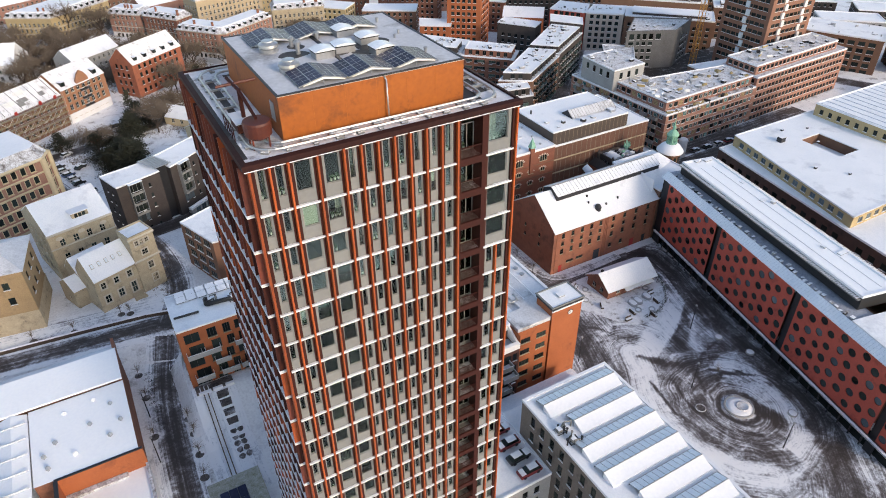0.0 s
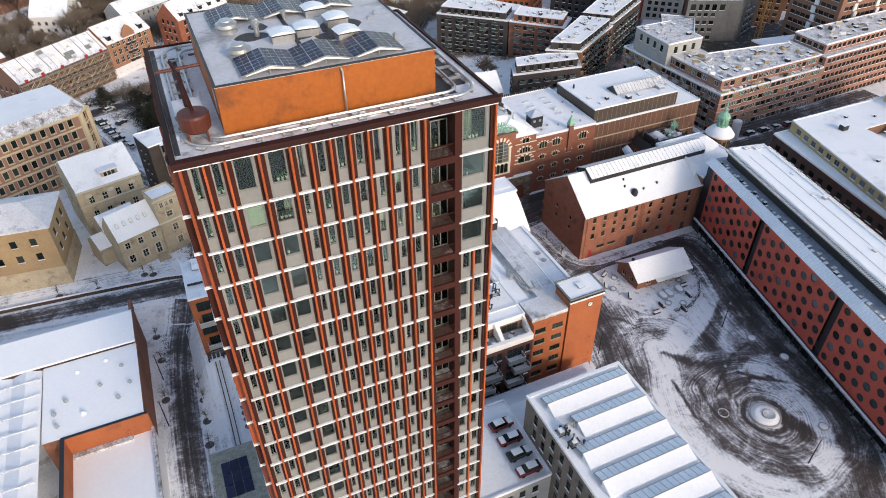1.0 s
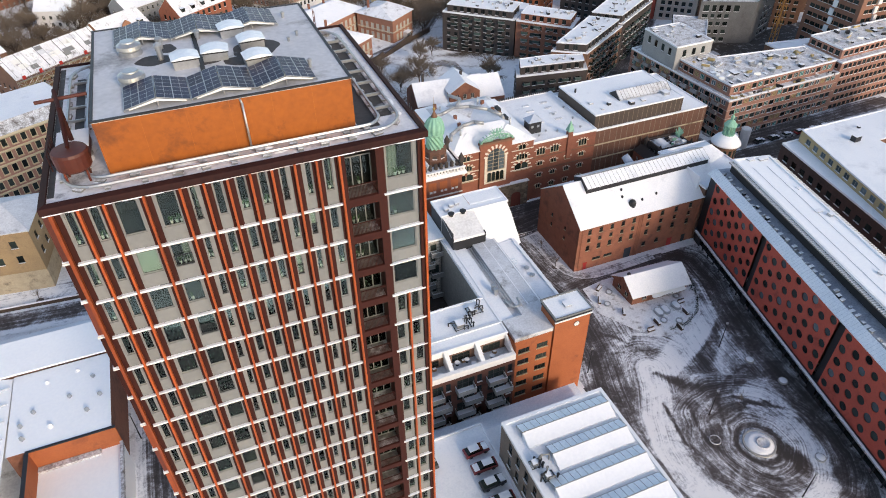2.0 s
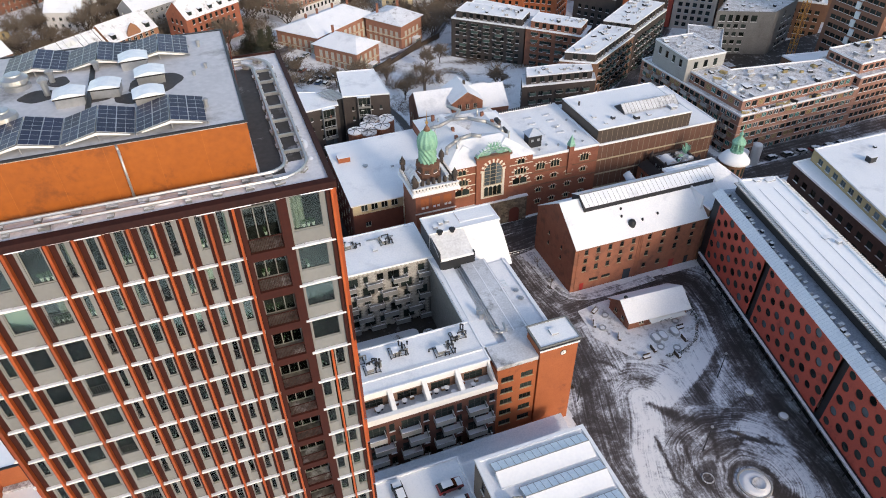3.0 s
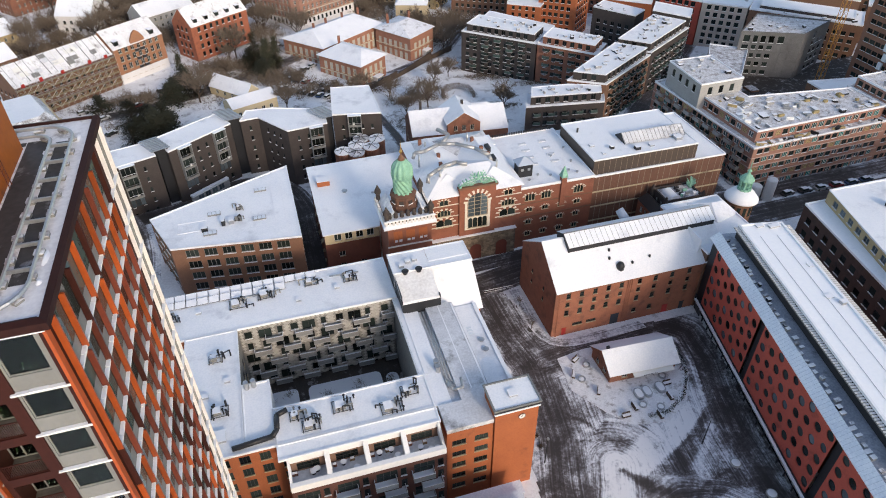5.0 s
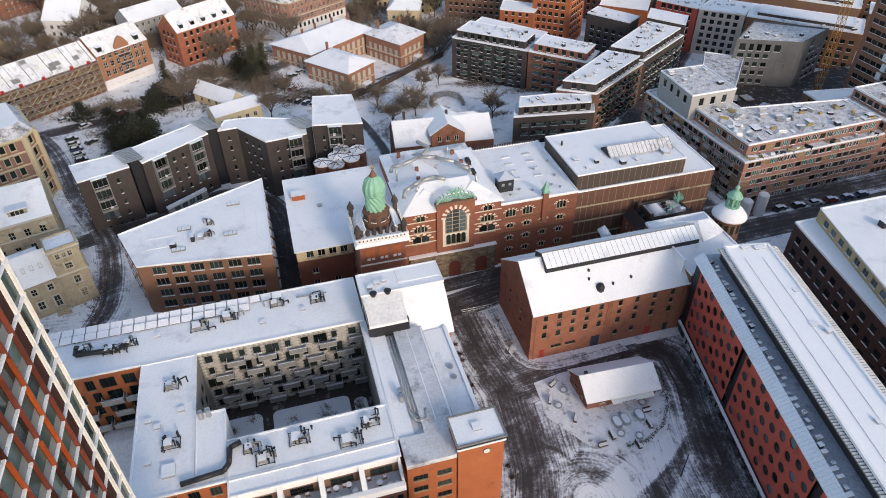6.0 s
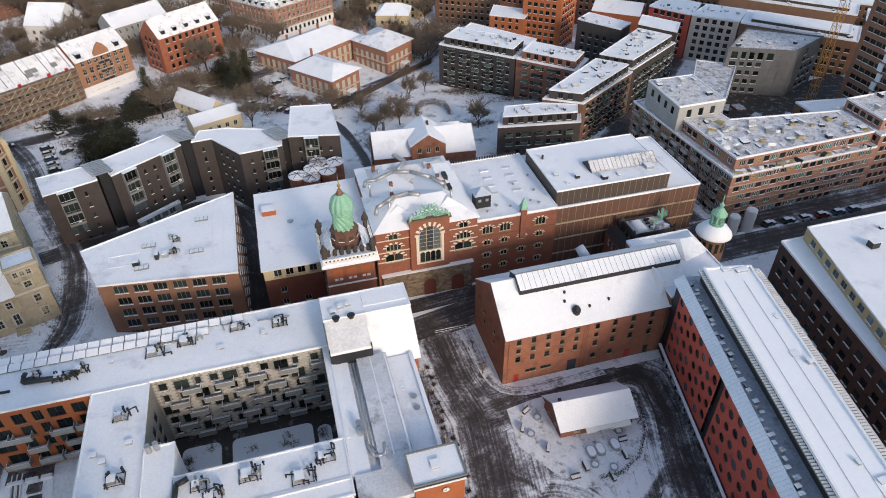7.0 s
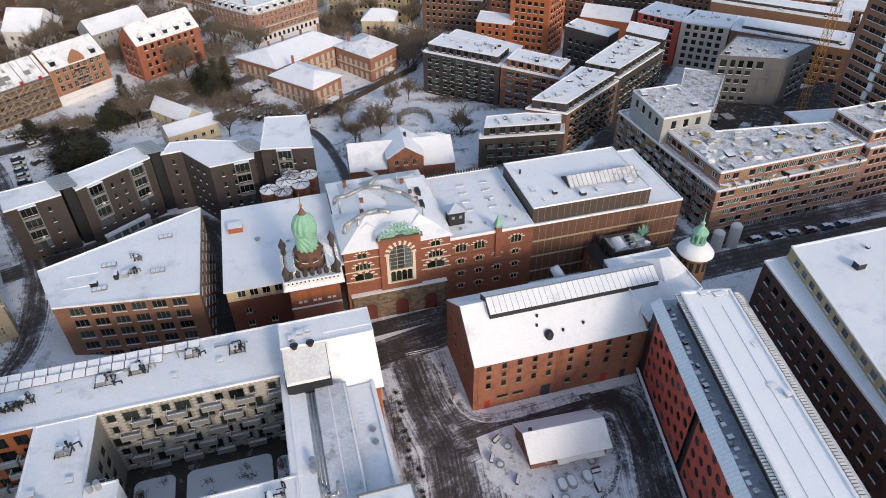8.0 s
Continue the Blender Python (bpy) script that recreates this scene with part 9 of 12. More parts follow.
def dark_block(poly, z, stacks, **kw):
    k = dict(apt_kw)
    k.update(kw)
    b = block("dark_apartments", "dark-brick apartment house with glazed balconies and a snowy flat roof", poly, z, BRICK_DARK, z0=-1.0, **k)
    poly = ccw(poly)
    for e, u in stacks:
        p, q = Vector(poly[e]), Vector(poly[(e + 1) % len(poly)])
        d = (q - p).normalized()
        n = (d.y, -d.x)
        c = p + d * u
        stack(b, c.x, c.y, n, 3.8, z - 0.3)
    return b


dark_block([(-1.4, 185.2), (10.9, 189.6), (7.4, 198.0), (-4.8, 194.8)], 18.0, [(0, 5.0)])
dark_block([(14.1, 190.6), (31.2, 202.6), (26.8, 210.2), (9.8, 199.6)], 18.0, [(0, 4.6), (0, 16.2)])
dark_block([(34.0, 203.4), (39.4, 204.0), (47.0, 192.8), (58.6, 194.3), (59.0, 203.5), (44.0, 209.2), (36.0, 209.6)], 18.0, [(2, 8.2)])
dark_block([(60.6, 196.4), (74.8, 193.4), (75.0, 213.2), (63.0, 215.2)], 19.3, [(0, 6.5)])
for x0, y0, x1, y1 in ((10.9, 191.5, 14.1, 192.8), (31.2, 204.0, 34.0, 204.6), (58.6, 197.0, 60.6, 197.5)):
    s = thing("stair_core", (x0 + x1) / 2, y0 + 3, -1, "recessed stair core with ribbed metal roof", "stair tower", "stair cores")
    bm = bmesh.new()
    prism(bm, ccw([(x0, y0), (x1, y1), (x1 - 3.5, y1 + 7), (x0 - 3.5, y0 + 7)]), -1, 18.6)
    part("shaft", bm, DARK_METAL, s)
    bm = bmesh.new()
    for i in range(9):
        f_ = i / 9
        m = Matrix.Translation((x0 - 4.2 * f_ + 1.4, y0 - 0.6 + 7.5 * f_, 19.0)) @ Matrix.Rotation(math.atan2(y1 - y0, x1 - x0), 4, "Z")
        box(bm, -2.6, 2.6, -0.25, 0.25, -0.1, 0.1, 0, m)
    part("roof_slat", bm, GREY_METAL, s)
block("ground_floor_shops", "light ground-floor entrance strip", [(17, 190.2), (27.5, 197.6), (26.9, 198.6), (16.4, 191.2)], 2.6, CONCRETE, n=1, first=0.2, bay=2.4, w=1.8, h=1.8, sill=0.2, key="light", z0=0)

# red-brick house behind the palace
HS = house("brick_villa", "long red-brick house with white windows, snowy roof and a middle gable", [(83.9, 193.2), (114.4, 190.2), (115.6, 204.2), (85.1, 207.2)], 10.0, 14.9, BRICK_RED, key="white", step=3.2, n=3, first=0.4, bay=2.6, w=1.0, h=1.5, z0=-3)
for p, q in (((94.8, 191.2), (105.0, 190.2)), ((105.0, 190.2), (105.8, 200)), ((95.6, 201), (94.8, 191.2))):
    L = (Vector(q) - Vector(p)).length
    wall(HS, p, q, -3, 13.2, BRICK_RED, [(L / 2 + d - 0.6, L / 2 + d + 0.6, z, z + 1.7, "white") for z in (7.2, 10.8) for d in (-2.6, 0, 2.6)])
gable(HS, [(105.0, 190.2), (106.0, 203), (95.8, 204), (94.8, 191.2)], 13.2, 16.6, SNOW_ROOF, BRICK_RED, over=0.4)
for x in (90.0, 109.6, 112.2):
    roof_box(HS, x, x + 0.9, 195.2, 196.2, 11.4, 0.5, FRAME_DARK, cap=PANE_LIGHT, name="roof_window")
for x, y in ((101.4, 198.0), (88.6, 200.4)):
    bm = bmesh.new()
    box(bm, x - 0.35, x + 0.35, y - 0.35, y + 0.35, 14.0, 17.4)
    part("chimney", bm, BRICK_DARK, HS)
house("garden_pavilion", "small pavilion under a snowy hipped roof with three chimneys", [(103, 208), (117, 206.6), (118, 214), (104, 215.4)], 6.0, 9.0, BRICK_BROWN, hip=3.0, z0=-4, n=1, key="white")
# ---------------------------------------------------------------- far quarters
def modern(poly, z, m, label, n, **kw):
    k = dict(far=1, step=3.1, bay=3.4, w=1.6, h=1.6, sill=0.8, key="dark2", par=0.3)
    k.update(kw)
    return block("apartment_block", label, poly, z, m, n=n, first=kw.pop("first", 0.6) if "first" in kw else 0.6, **{a: b for a, b in k.items() if a != "first"})


def far_balconies(b, poly, edge, z0, step, n, bay, w=2.4, d=1.2, m=None):
    poly = ccw(poly)
    p, q = Vector(poly[edge]), Vector(poly[(edge + 1) % len(poly)])
    u = (q - p).normalized()
    L = (q - p).length
    nn = (u.y, -u.x)
    k = int((L - 2) / bay)
    rb = random.Random(k * 7 + n)
    for j in range(n):
        for i in range(k):
            if rb.random() < 0.06:
                continue
            c = p + u * (L / 2 + (i - (k - 1) / 2) * bay)
            balcony(b, c.x, c.y, z0 + j * step, w, d, m or PANE_SIDE, n=nn, cap_m=FRAME_GREY)


def upper_storey(b, poly, z, h, m, key="dark2", t=1.6):
    ins = inset(ccw(poly), t)
    for p, q in zip(ins, ins[1:] + ins[:1]):
        L = (Vector(q) - Vector(p)).length
        wall(b, p, q, z, z + h, m, rows(L, z, h, 1, 3.2, 1.7, h - 1.1, 0.5, key) if faces_view(p, q) else [])
    flat_roof(b, ins, z + h, SNOW_ROOF, par=0.2)


def clutter(b, poly, z, n, seed, big=1.4):
    """Vents, hatches and plant spread over a roof."""
    r = random.Random(seed)
    xs_, ys_ = [p[0] for p in poly], [p[1] for p in poly]
    poly = inset(ccw(poly), 1.2)

    def inside(x, y):
        c = False
        for (x0, y0), (x1, y1) in zip(poly, poly[1:] + poly[:1]):
            if (y0 > y) != (y1 > y) and x < (x1 - x0) * (y - y0) / (y1 - y0) + x0:
                c = not c
        return c
    k = 0
    for _ in range(n * 6):
        x, y = r.uniform(min(xs_), max(xs_)), r.uniform(min(ys_), max(ys_))
        if inside(x, y) and k < n:
            k += 1
            w, d, h = r.uniform(0.4, big), r.uniform(0.4, big), r.uniform(0.2, 1.0)
            if r.random() < 0.3:
                vent(b, x, y, z, 0.22, 0.7)
            else:
                roof_box(b, x - w / 2, x + w / 2, y - d / 2, y + d / 2, z, h, r.choice((GREY_METAL, DARK_METAL, CONCRETE)))


d5 = [(126.0, 275.0), (150.0, 252.4), (159.5, 262.5), (136.5, 285.5)]
b = modern(d5, 9.6, BRICK_DARK, "dark-brick apartment block with balconies and snowy roof", 5)
upper_storey(b, d5, 9.6, 3.0, BRICK_DARK)
far_balconies(b, d5, 0, -4.6, 3.1, 5, 5.4, 2.8)
clutter(b, inset(ccw(d5), 1.6), 12.6, 20, 1)
d6 = [(150.4, 252.0), (167.6, 234.6), (176.6, 243.6), (159.9, 262.0)]
b = modern(d6, 9.6, BRICK_RED, "red-brick apartment block with balconies and snowy roof", 5)
upper_storey(b, d6, 9.6, 3.0, BRICK_RED)
far_balconies(b, d6, 0, -4.6, 3.1, 5, 5.4, 2.8)
clutter(b, inset(ccw(d6), 1.6), 12.6, 14, 2)
b = modern([(136.8, 286.0), (159.6, 263.0), (166, 270), (146, 296)], 9.0, BRICK_DARK, "dark-brick rear apartment block with snowy roof", 5, far=2)
DARK_U = [(188, 279), (199.4, 262.6), (207, 268), (196, 285)]
b = modern(DARK_U, 12.0, BRICK_DARK, "dark apartment block round a yard with snowy roof", 5, far=2)
clutter(b, DARK_U, 12.0, 6, 21)
d4 = [(145.0, 213.0), (156.4, 205.6), (184.2, 224.0), (173.5, 234.0)]
b = modern(d4, 11.6, BRICK_BROWN, "red-brown brick apartment block with balconies and snowy terraces", 5, key="dark2")
upper_storey(b, d4, 11.6, 3.0, BRICK_DARK, t=1.2)
far_balconies(b, d4, 1, -3.5, 3.1, 5, 4.6, 2.9)
clutter(b, inset(ccw(d4), 1.4), 14.6, 24, 3, 2.2)
d4b = [(173.8, 234.2), (184.5, 224.2), (212.0, 242.4), (202.0, 255.0)]
b = modern(d4b, 12.4, BRICK_DARK, "long dark-brick apartment block with stacked balconies and roof terraces", 5, key="dark2")
upper_storey(b, d4b, 12.4, 3.0, BRICK_DARK, t=1.2)
far_balconies(b, d4b, 1, -3.5, 3.1, 5, 4.6, 2.9)
clutter(b, inset(ccw(d4b), 1.4), 15.4, 22, 33, 2.2)
modern([(202.5, 255.2), (212.2, 242.8), (218.6, 251), (209, 264)], 16.5, BRICK_DARK, "dark-brick apartment end block with snowy roof", 7, far=2)
d2 = [(126.4, 204.6), (153.6, 200.4), (156.8, 207.6), (144.6, 212.6), (130.6, 214.0)]
b = modern(d2, 8.0, BRICK_DARK, "dark-brick apartment block with snowy terraces", 3, key="dark2")
upper_storey(b, d2, 8.0, 3.0, BRICK_DARK, t=1.4)
far_balconies(b, d2, 0, 1.6, 3.1, 2, 5.0)
clutter(b, inset(ccw(d2), 2.0), 11.0, 14, 4)

# building under construction
rw = random.Random(27)


def site_rows(holes):
    """Each opening as the builders left it: glazed, filmed over, boarded or open."""
    return [(*h[:4], rw.choices(("green", "dark2", "timber", "film", "hole"), (5, 4, 2, 2, 2))[0]) for h in holes]


SITE_SNOW = mat("trodden_deck_snow", (0.72, 0.72, 0.75), (0.42, 0.41, 0.42), rough=0.8, scale=2.2, fine=10, bump=0.4, mix=(0.42, 0.62), dirt=(0.20, 0.17, 0.15), dirt_scale=0.55, dirt_amount=0.42)
BRICK_PALE_BAND = mat("pale_pink_floor_edge", (0.50, 0.38, 0.33), (0.38, 0.28, 0.245), rough=0.9, bump=0.08)
CO = thing("unfinished_block", 215, 160, 0, "pink-brick block under construction with open floors, green panes and snowy decks", "building")
c0 = [(173.2, 149.4), (222.0, 151.8), (222.0, 170.0), (188.0, 176.0), (186.0, 200.0), (170.2, 198.0)]
c0 = ccw(c0)
for p, q in zip(c0, c0[1:] + c0[:1]):
    L = (Vector(q) - Vector(p)).length
    wall(CO, p, q, -1.5, 14.0, BRICK_PINK, site_rows(rows(L, -0.9, 3.0, 5, 2.45, 1.9, 1.6, 0.9, "green", 0.4)) if faces_view(p, q) else [])
for p, q in zip(c0, c0[1:] + c0[:1]):
    if faces_view(p, q):
        o, u, n, L = wall_frame(p, q)
        for j in range(1, 6):
            bm = bmesh.new()
            c = [o, o + u * L, o + u * L + n * 0.16, o + n * 0.16]
            prism(bm, ccw([(v.x, v.y) for v in c]), -1.35 + j * 3.0, -1.1 + j * 3.0)
            part("floor_band", bm, BRICK_PALE_BAND, CO, "pale concrete floor edge")
far_balconies(CO, c0, 5, -0.6, 3.0, 5, 4.9, 2.8, 1.3, GREY_METAL)
flat_roof(CO, c0, 14.0, SITE_SNOW, par=0.4, pm=SNOW)
c1 = ccw([(175.4, 152.4), (222.0, 154.4), (222.0, 168.0), (187.0, 172.5), (185.0, 194.0), (173.0, 193.0)])
for p, q in zip(c1, c1[1:] + c1[:1]):
    L = (Vector(q) - Vector(p)).length
    wall(CO, p, q, 14.0, 17.6, BRICK_PINK, site_rows(rows(L, 14.0, 3.0, 1, 2.6, 1.9, 1.7, 1.0, "green", 0.4)) if faces_view(p, q) else [])
flat_roof(CO, c1, 17.6, SITE_SNOW, par=0.35, pm=SNOW)
pent = ccw([(171.6, 176.0), (187.0, 176.5), (187.5, 195.0), (172.2, 195.0)])
for p, q in zip(pent, pent[1:] + pent[:1]):
    L = (Vector(q) - Vector(p)).length
    wall(CO, p, q, 14.0, 22.2, CONCRETE, rows(L, 17.8, 3, 1, 4.0, 1.6, 2.4, 0.6, "hole") if faces_view(p, q) else [])
flat_roof(CO, pent, 22.2, SITE_SNOW, par=0.25)
c2 = ccw([(222.2, 152.2), (282.0, 156.0), (282.0, 172.0), (222.2, 170.0)])
for p, q in zip(c2, c2[1:] + c2[:1]):
    L = (Vector(q) - Vector(p)).length
    wall(CO, p, q, -1.5, 17.4, BRICK_PINK, rows(L, -0.9, 3.0, 6, 2.3, 1.7, 1.55, 0.9, "dark2", 0.4) if faces_view(p, q) else [], far=2)
flat_roof(CO, c2, 17.4, SITE_SNOW, par=0.4)
c3 = ccw([(224.0, 155.0), (278.0, 158.6), (278.0, 171.0), (224.0, 169.0)])
for p, q in zip(c3, c3[1:] + c3[:1]):
    L = (Vector(q) - Vector(p)).length
    wall(CO, p, q, 17.4, 20.8, BRICK_PINK, rows(L, 17.4, 3.0, 1, 2.6, 1.8, 1.6, 0.9, "dark2", 0.4) if faces_view(p, q) else [], far=2)
flat_roof(CO, c3, 20.8, SITE_SNOW, par=0.35)
clutter(CO, c1, 17.6, 40, 11, 2.4)
clutter(CO, c3, 20.8, 30, 12, 2.0)
clutter(CO, pent, 22.2, 12, 13, 2.0)
clutter(CO, [(173.8, 150), (221, 152), (221, 154), (174, 152.4)], 14.0, 12, 14, 1.0)
rc = random.Random(15)
for k in range(16):
    x, y = rc.uniform(178, 220), rc.uniform(155.5, 165)
    h = thing("material_stack", x, y, 17.6, "stack of yellow building boards on a snowy deck", "building material", "stacks of material")
    bm = bmesh.new()
    w, d = rc.uniform(0.8, 2.2), rc.uniform(0.5, 1.2)
    for q in range(3):
        box(bm, x - w / 2 + 0.05 * q, x + w / 2, y - d / 2, y + d / 2 - 0.04 * q, 17.6 + q * 0.25, 17.8 + q * 0.25)
    part("boards", bm, WOOD_YELLOW if k % 3 else GREY_METAL, h)
for k in range(64):
    z, x, y = rc.choice(((17.6, rc.uniform(176, 221), rc.uniform(154.5, 167)), (17.6, rc.uniform(174, 184), rc.uniform(156, 175)), (20.8, rc.uniform(226, 276), rc.uniform(159, 169)), (14.0, rc.uniform(175, 221), rc.uniform(150.6, 153.2))))
    if z == 14.0:
        y = 150.7 + (x - 175) / 46 * 2.0
    nm, lab, m_ = rc.choice((("timber_board", "loose timber boards on the snowy deck", WOOD_YELLOW), ("insulation_pack", "white wrapped insulation pack on the deck", WHITE_PAINT), ("steel_prop", "dark steel props lying on the deck", DARK_METAL), ("pallet", "pallet of grey blocks on the deck", CONCRETE)))
    t_ = tagged(new(nm), lab, "building material", "loose material on the decks")
    m = Matrix.Translation((x, y, z)) @ Matrix.Rotation(rc.uniform(0, 3.1), 4, "Z")
    t_.matrix_basis = m
    bm = bmesh.new()
    w, d, h_ = rc.uniform(1.0, 3.2), rc.uniform(0.2, 1.2), rc.uniform(0.15, 0.9)
    box(bm, -w / 2, w / 2, -d / 2, d / 2, 0, h_)
    box(bm, -w / 2, w * 0.3, d / 2, d / 2 + 0.25, 0, h_ * 0.5)
    ob = new("piece", to_mesh("piece", bm, m_))
    ob.parent = t_
    if rc.random() < 0.5:
        bm = bmesh.new()
        box(bm, -w / 2 + 0.05, w / 2 - 0.05, -d / 2 + 0.03, d / 2 - 0.03, h_, h_ + 0.08)
        ob = new("snow_cap", to_mesh("snow_cap", bm, SNOW))
        ob.parent = t_
# yard of the site
bm = bmesh.new()
prism(bm, ccw([(187.5, 176.5), (222, 171), (286, 176), (286, 224), (262, 222), (243, 213), (221, 223.5), (206, 199), (187, 201)]), -7.9, -0.7)
tagged(new("site_yard", to_mesh("site_yard", bm, mat("site_mud", (0.065, 0.055, 0.05), (0.025, 0.021, 0.02), rough=0.7, scale=1.2, fine=8, bump=0.4, dirt=(0.42, 0.42, 0.45), dirt_scale=0.5, dirt_amount=0.3))), "muddy building yard with crusts of snow", "yard", kind="structure")
for k in range(26):
    x, y = rc.uniform(190, 236), rc.uniform(178, 212)
    w, d, h_ = rc.uniform(1.5, 6), rc.uniform(1.5, 4), rc.uniform(0.6, 4)
    s = thing("site_container", x, y, -0.7, "site container or skip with snow on it", "container", "site containers")
    m = Matrix.Translation((x, y, -0.7)) @ Matrix.Rotation(rc.uniform(0, 3.1), 4, "Z")
    bm = bmesh.new()
    box(bm, -w / 2, w / 2, -d / 2, d / 2, 0, h_, 0, m)
    box(bm, -w / 2 + 0.1, w / 2 - 0.1, -d / 2 + 0.1, d / 2 - 0.1, h_, h_ + 0.1, 1, m)
    part("shell", bm, [rc.choice((DARK_METAL, CONCRETE, ZINC, BRICK_BROWN)), SNOW_PATCHY], s)
block("site_wing", "unfinished low wing of raw brick with snowy deck", [(222.5, 186), (262, 180), (262, 176), (222.5, 173)], 12.0, BRICK_BROWN, n=4, first=0.5, key="hole", bay=3.0, w=1.6, h=1.6, far=2)
GC = thing("concrete_shell", 241, 224, -5, "raw grey concrete building shell with empty window openings", "building")
g0 = ccw([(221.5, 223.0), (242.0, 213.0), (261.5, 222.0), (240.0, 238.0)])
for p, q in zip(g0, g0[1:] + g0[:1]):
    L = (Vector(q) - Vector(p)).length
    holes = []
    if faces_view(p, q):
        left = abs(p[0] - 221.5) < 1 or abs(q[0] - 221.5) < 1
        for j in range(6):
            for c_, w_ in (((2.6, 2.4), (5.8, 1.7), (8.6, 1.8), (11.6, 2.0), (15.0, 2.4)) if left else ((10.0, 2.2), (13.4, 2.8), (17.4, 2.4))):
                if (left and c_ > 14 and j != 5) or (not left and j == 5 and c_ > 11):
                    continue
                lo = -4.0 + j * 3.3 + (0.9 if j < 5 else 0.3)
                holes.append((c_ - w_ / 2, c_ + w_ / 2, lo, lo + (1.6 if j < 5 else 2.6), "hole"))
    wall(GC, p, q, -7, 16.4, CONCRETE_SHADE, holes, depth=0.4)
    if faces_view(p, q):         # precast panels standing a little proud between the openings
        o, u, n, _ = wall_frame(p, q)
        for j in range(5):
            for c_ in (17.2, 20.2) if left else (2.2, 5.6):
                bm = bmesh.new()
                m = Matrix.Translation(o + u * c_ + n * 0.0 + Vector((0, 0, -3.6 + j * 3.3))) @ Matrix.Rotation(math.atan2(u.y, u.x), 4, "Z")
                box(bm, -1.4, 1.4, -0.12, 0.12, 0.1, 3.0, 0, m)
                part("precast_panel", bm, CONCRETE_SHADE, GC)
flat_roof(GC, g0, 16.4, SITE_SNOW, par=0.5, pm=CONCRETE_SHADE)
clutter(GC, g0, 16.4, 12, 16, 2.0)
block("site_roof_wing", "unfinished wing with blue tarpaulins on its deck", [(196, 205), (206, 199), (226, 222), (215, 231)], 9.5, CONCRETE, n=4, first=0.5, key="hole", bay=3.4, w=1.8, h=1.6, roof_m=SNOW_PATCHY, far=2)

# tower crane
KR = thing("tower_crane", 250, 207, -5, "orange lattice tower crane standing on the building site", "crane")
for seg in range(14):
    z = -6 + seg * 5.5
    bm = bmesh.new()
    for sx, sy in ((-1, -1), (1, -1), (1, 1), (-1, 1)):
        tube(bm, (250 + sx, 207 + sy, z), (250 + sx, 207 + sy, z + 5.5), 0.13, n=4)
    cs = [(-1, -1), (1, -1), (1, 1), (-1, 1)]
    for i in range(4):
        (ax, ay), (bx, by) = cs[i], cs[(i + 1) % 4]
        tube(bm, (250 + ax, 207 + ay, z), (250 + bx, 207 + by, z + 2.75), 0.08, n=4)
        tube(bm, (250 + bx, 207 + by, z + 2.75), (250 + ax, 207 + ay, z + 5.5), 0.08, n=4)
        tube(bm, (250 + ax, 207 + ay, z), (250 + bx, 207 + by, z), 0.08, n=4)
    part("mast_section", bm, CRANE_Y, KR)

# brown tower, orange tower
BT = block("brown_tower", "tall brown-brick tower with pale vertical window strips", rect(255.5, 283.0, 177.0, 201.0), 78.0, mat("tower_brick", (0.27, 0.14, 0.098), (0.20, 0.10, 0.072), rough=0.9, bump=0.1), z0=-6, step=3.3, n=24, first=3, bay=2.6, w=2.25, h=1.5, key="dark2", far=2)
for x in (262.0, 274.5):
    for k in range(22):
        bm = bmesh.new()
        box(bm, x + (k % 2) * 1.0, x + 1.8 + (k % 2) * 1.0, 176.3, 177.0, 1 + k * 3.3, 3.6 + k * 3.3)
        part("pale_bay", bm, WHITE_FRAME, BT)
for k in range(22):
    bm = bmesh.new()
    box(bm, 254.9, 255.5, 187 + (k % 2) * 0.8, 188.8 + (k % 2) * 0.8, 1 + k * 3.3, 3.6 + k * 3.3)
    part("pale_bay", bm, ROOFGLASS, BT)
block("orange_tower", "tall orange-brick tower block with dark windows", [(172.5, 303.0), (186.0, 292.0), (199.0, 304.0), (186, 316)], 48.0, BRICK_ORANGE, z0=-9, step=3.2, n=17, first=1, bay=2.8, w=1.7, h=1.7, key="dark2", far=2)
block("orange_low_block", "low orange-brick block with a snowy roof", [(158, 306), (171, 297), (178, 306), (164, 318)], 8.0, BRICK_ORANGE, n=5, first=0.5, far=2)
# red, beige and long white-roofed blocks beyond
RED_PLAN = [(225, 285), (236, 269.5), (250, 279), (239, 294.5)]
rb_ = block("red_block", "bright red apartment block with dark loggias", RED_PLAN, 12.0, RED_FACADE, n=6, first=1, bay=3.0, w=2.0, h=2.0, key="dark2", far=2)
clutter(rb_, RED_PLAN, 12.0, 8, 48, 1.8)
BEIGE_PLAN = [(236.3, 269), (250.6, 256.4), (262.6, 267.6), (248.4, 281)]
bb_ = block("beige_block", "beige apartment block with dark windows and snowy roof", BEIGE_PLAN, 12.0, mat("pale_grey_render", (0.56, 0.48, 0.42), (0.44, 0.37, 0.32), rough=0.9, bump=0.08), n=6, first=1, bay=3.2, w=1.8, h=1.9, key="dark2", far=2)
clutter(bb_, BEIGE_PLAN, 12.0, 8, 49, 1.8)
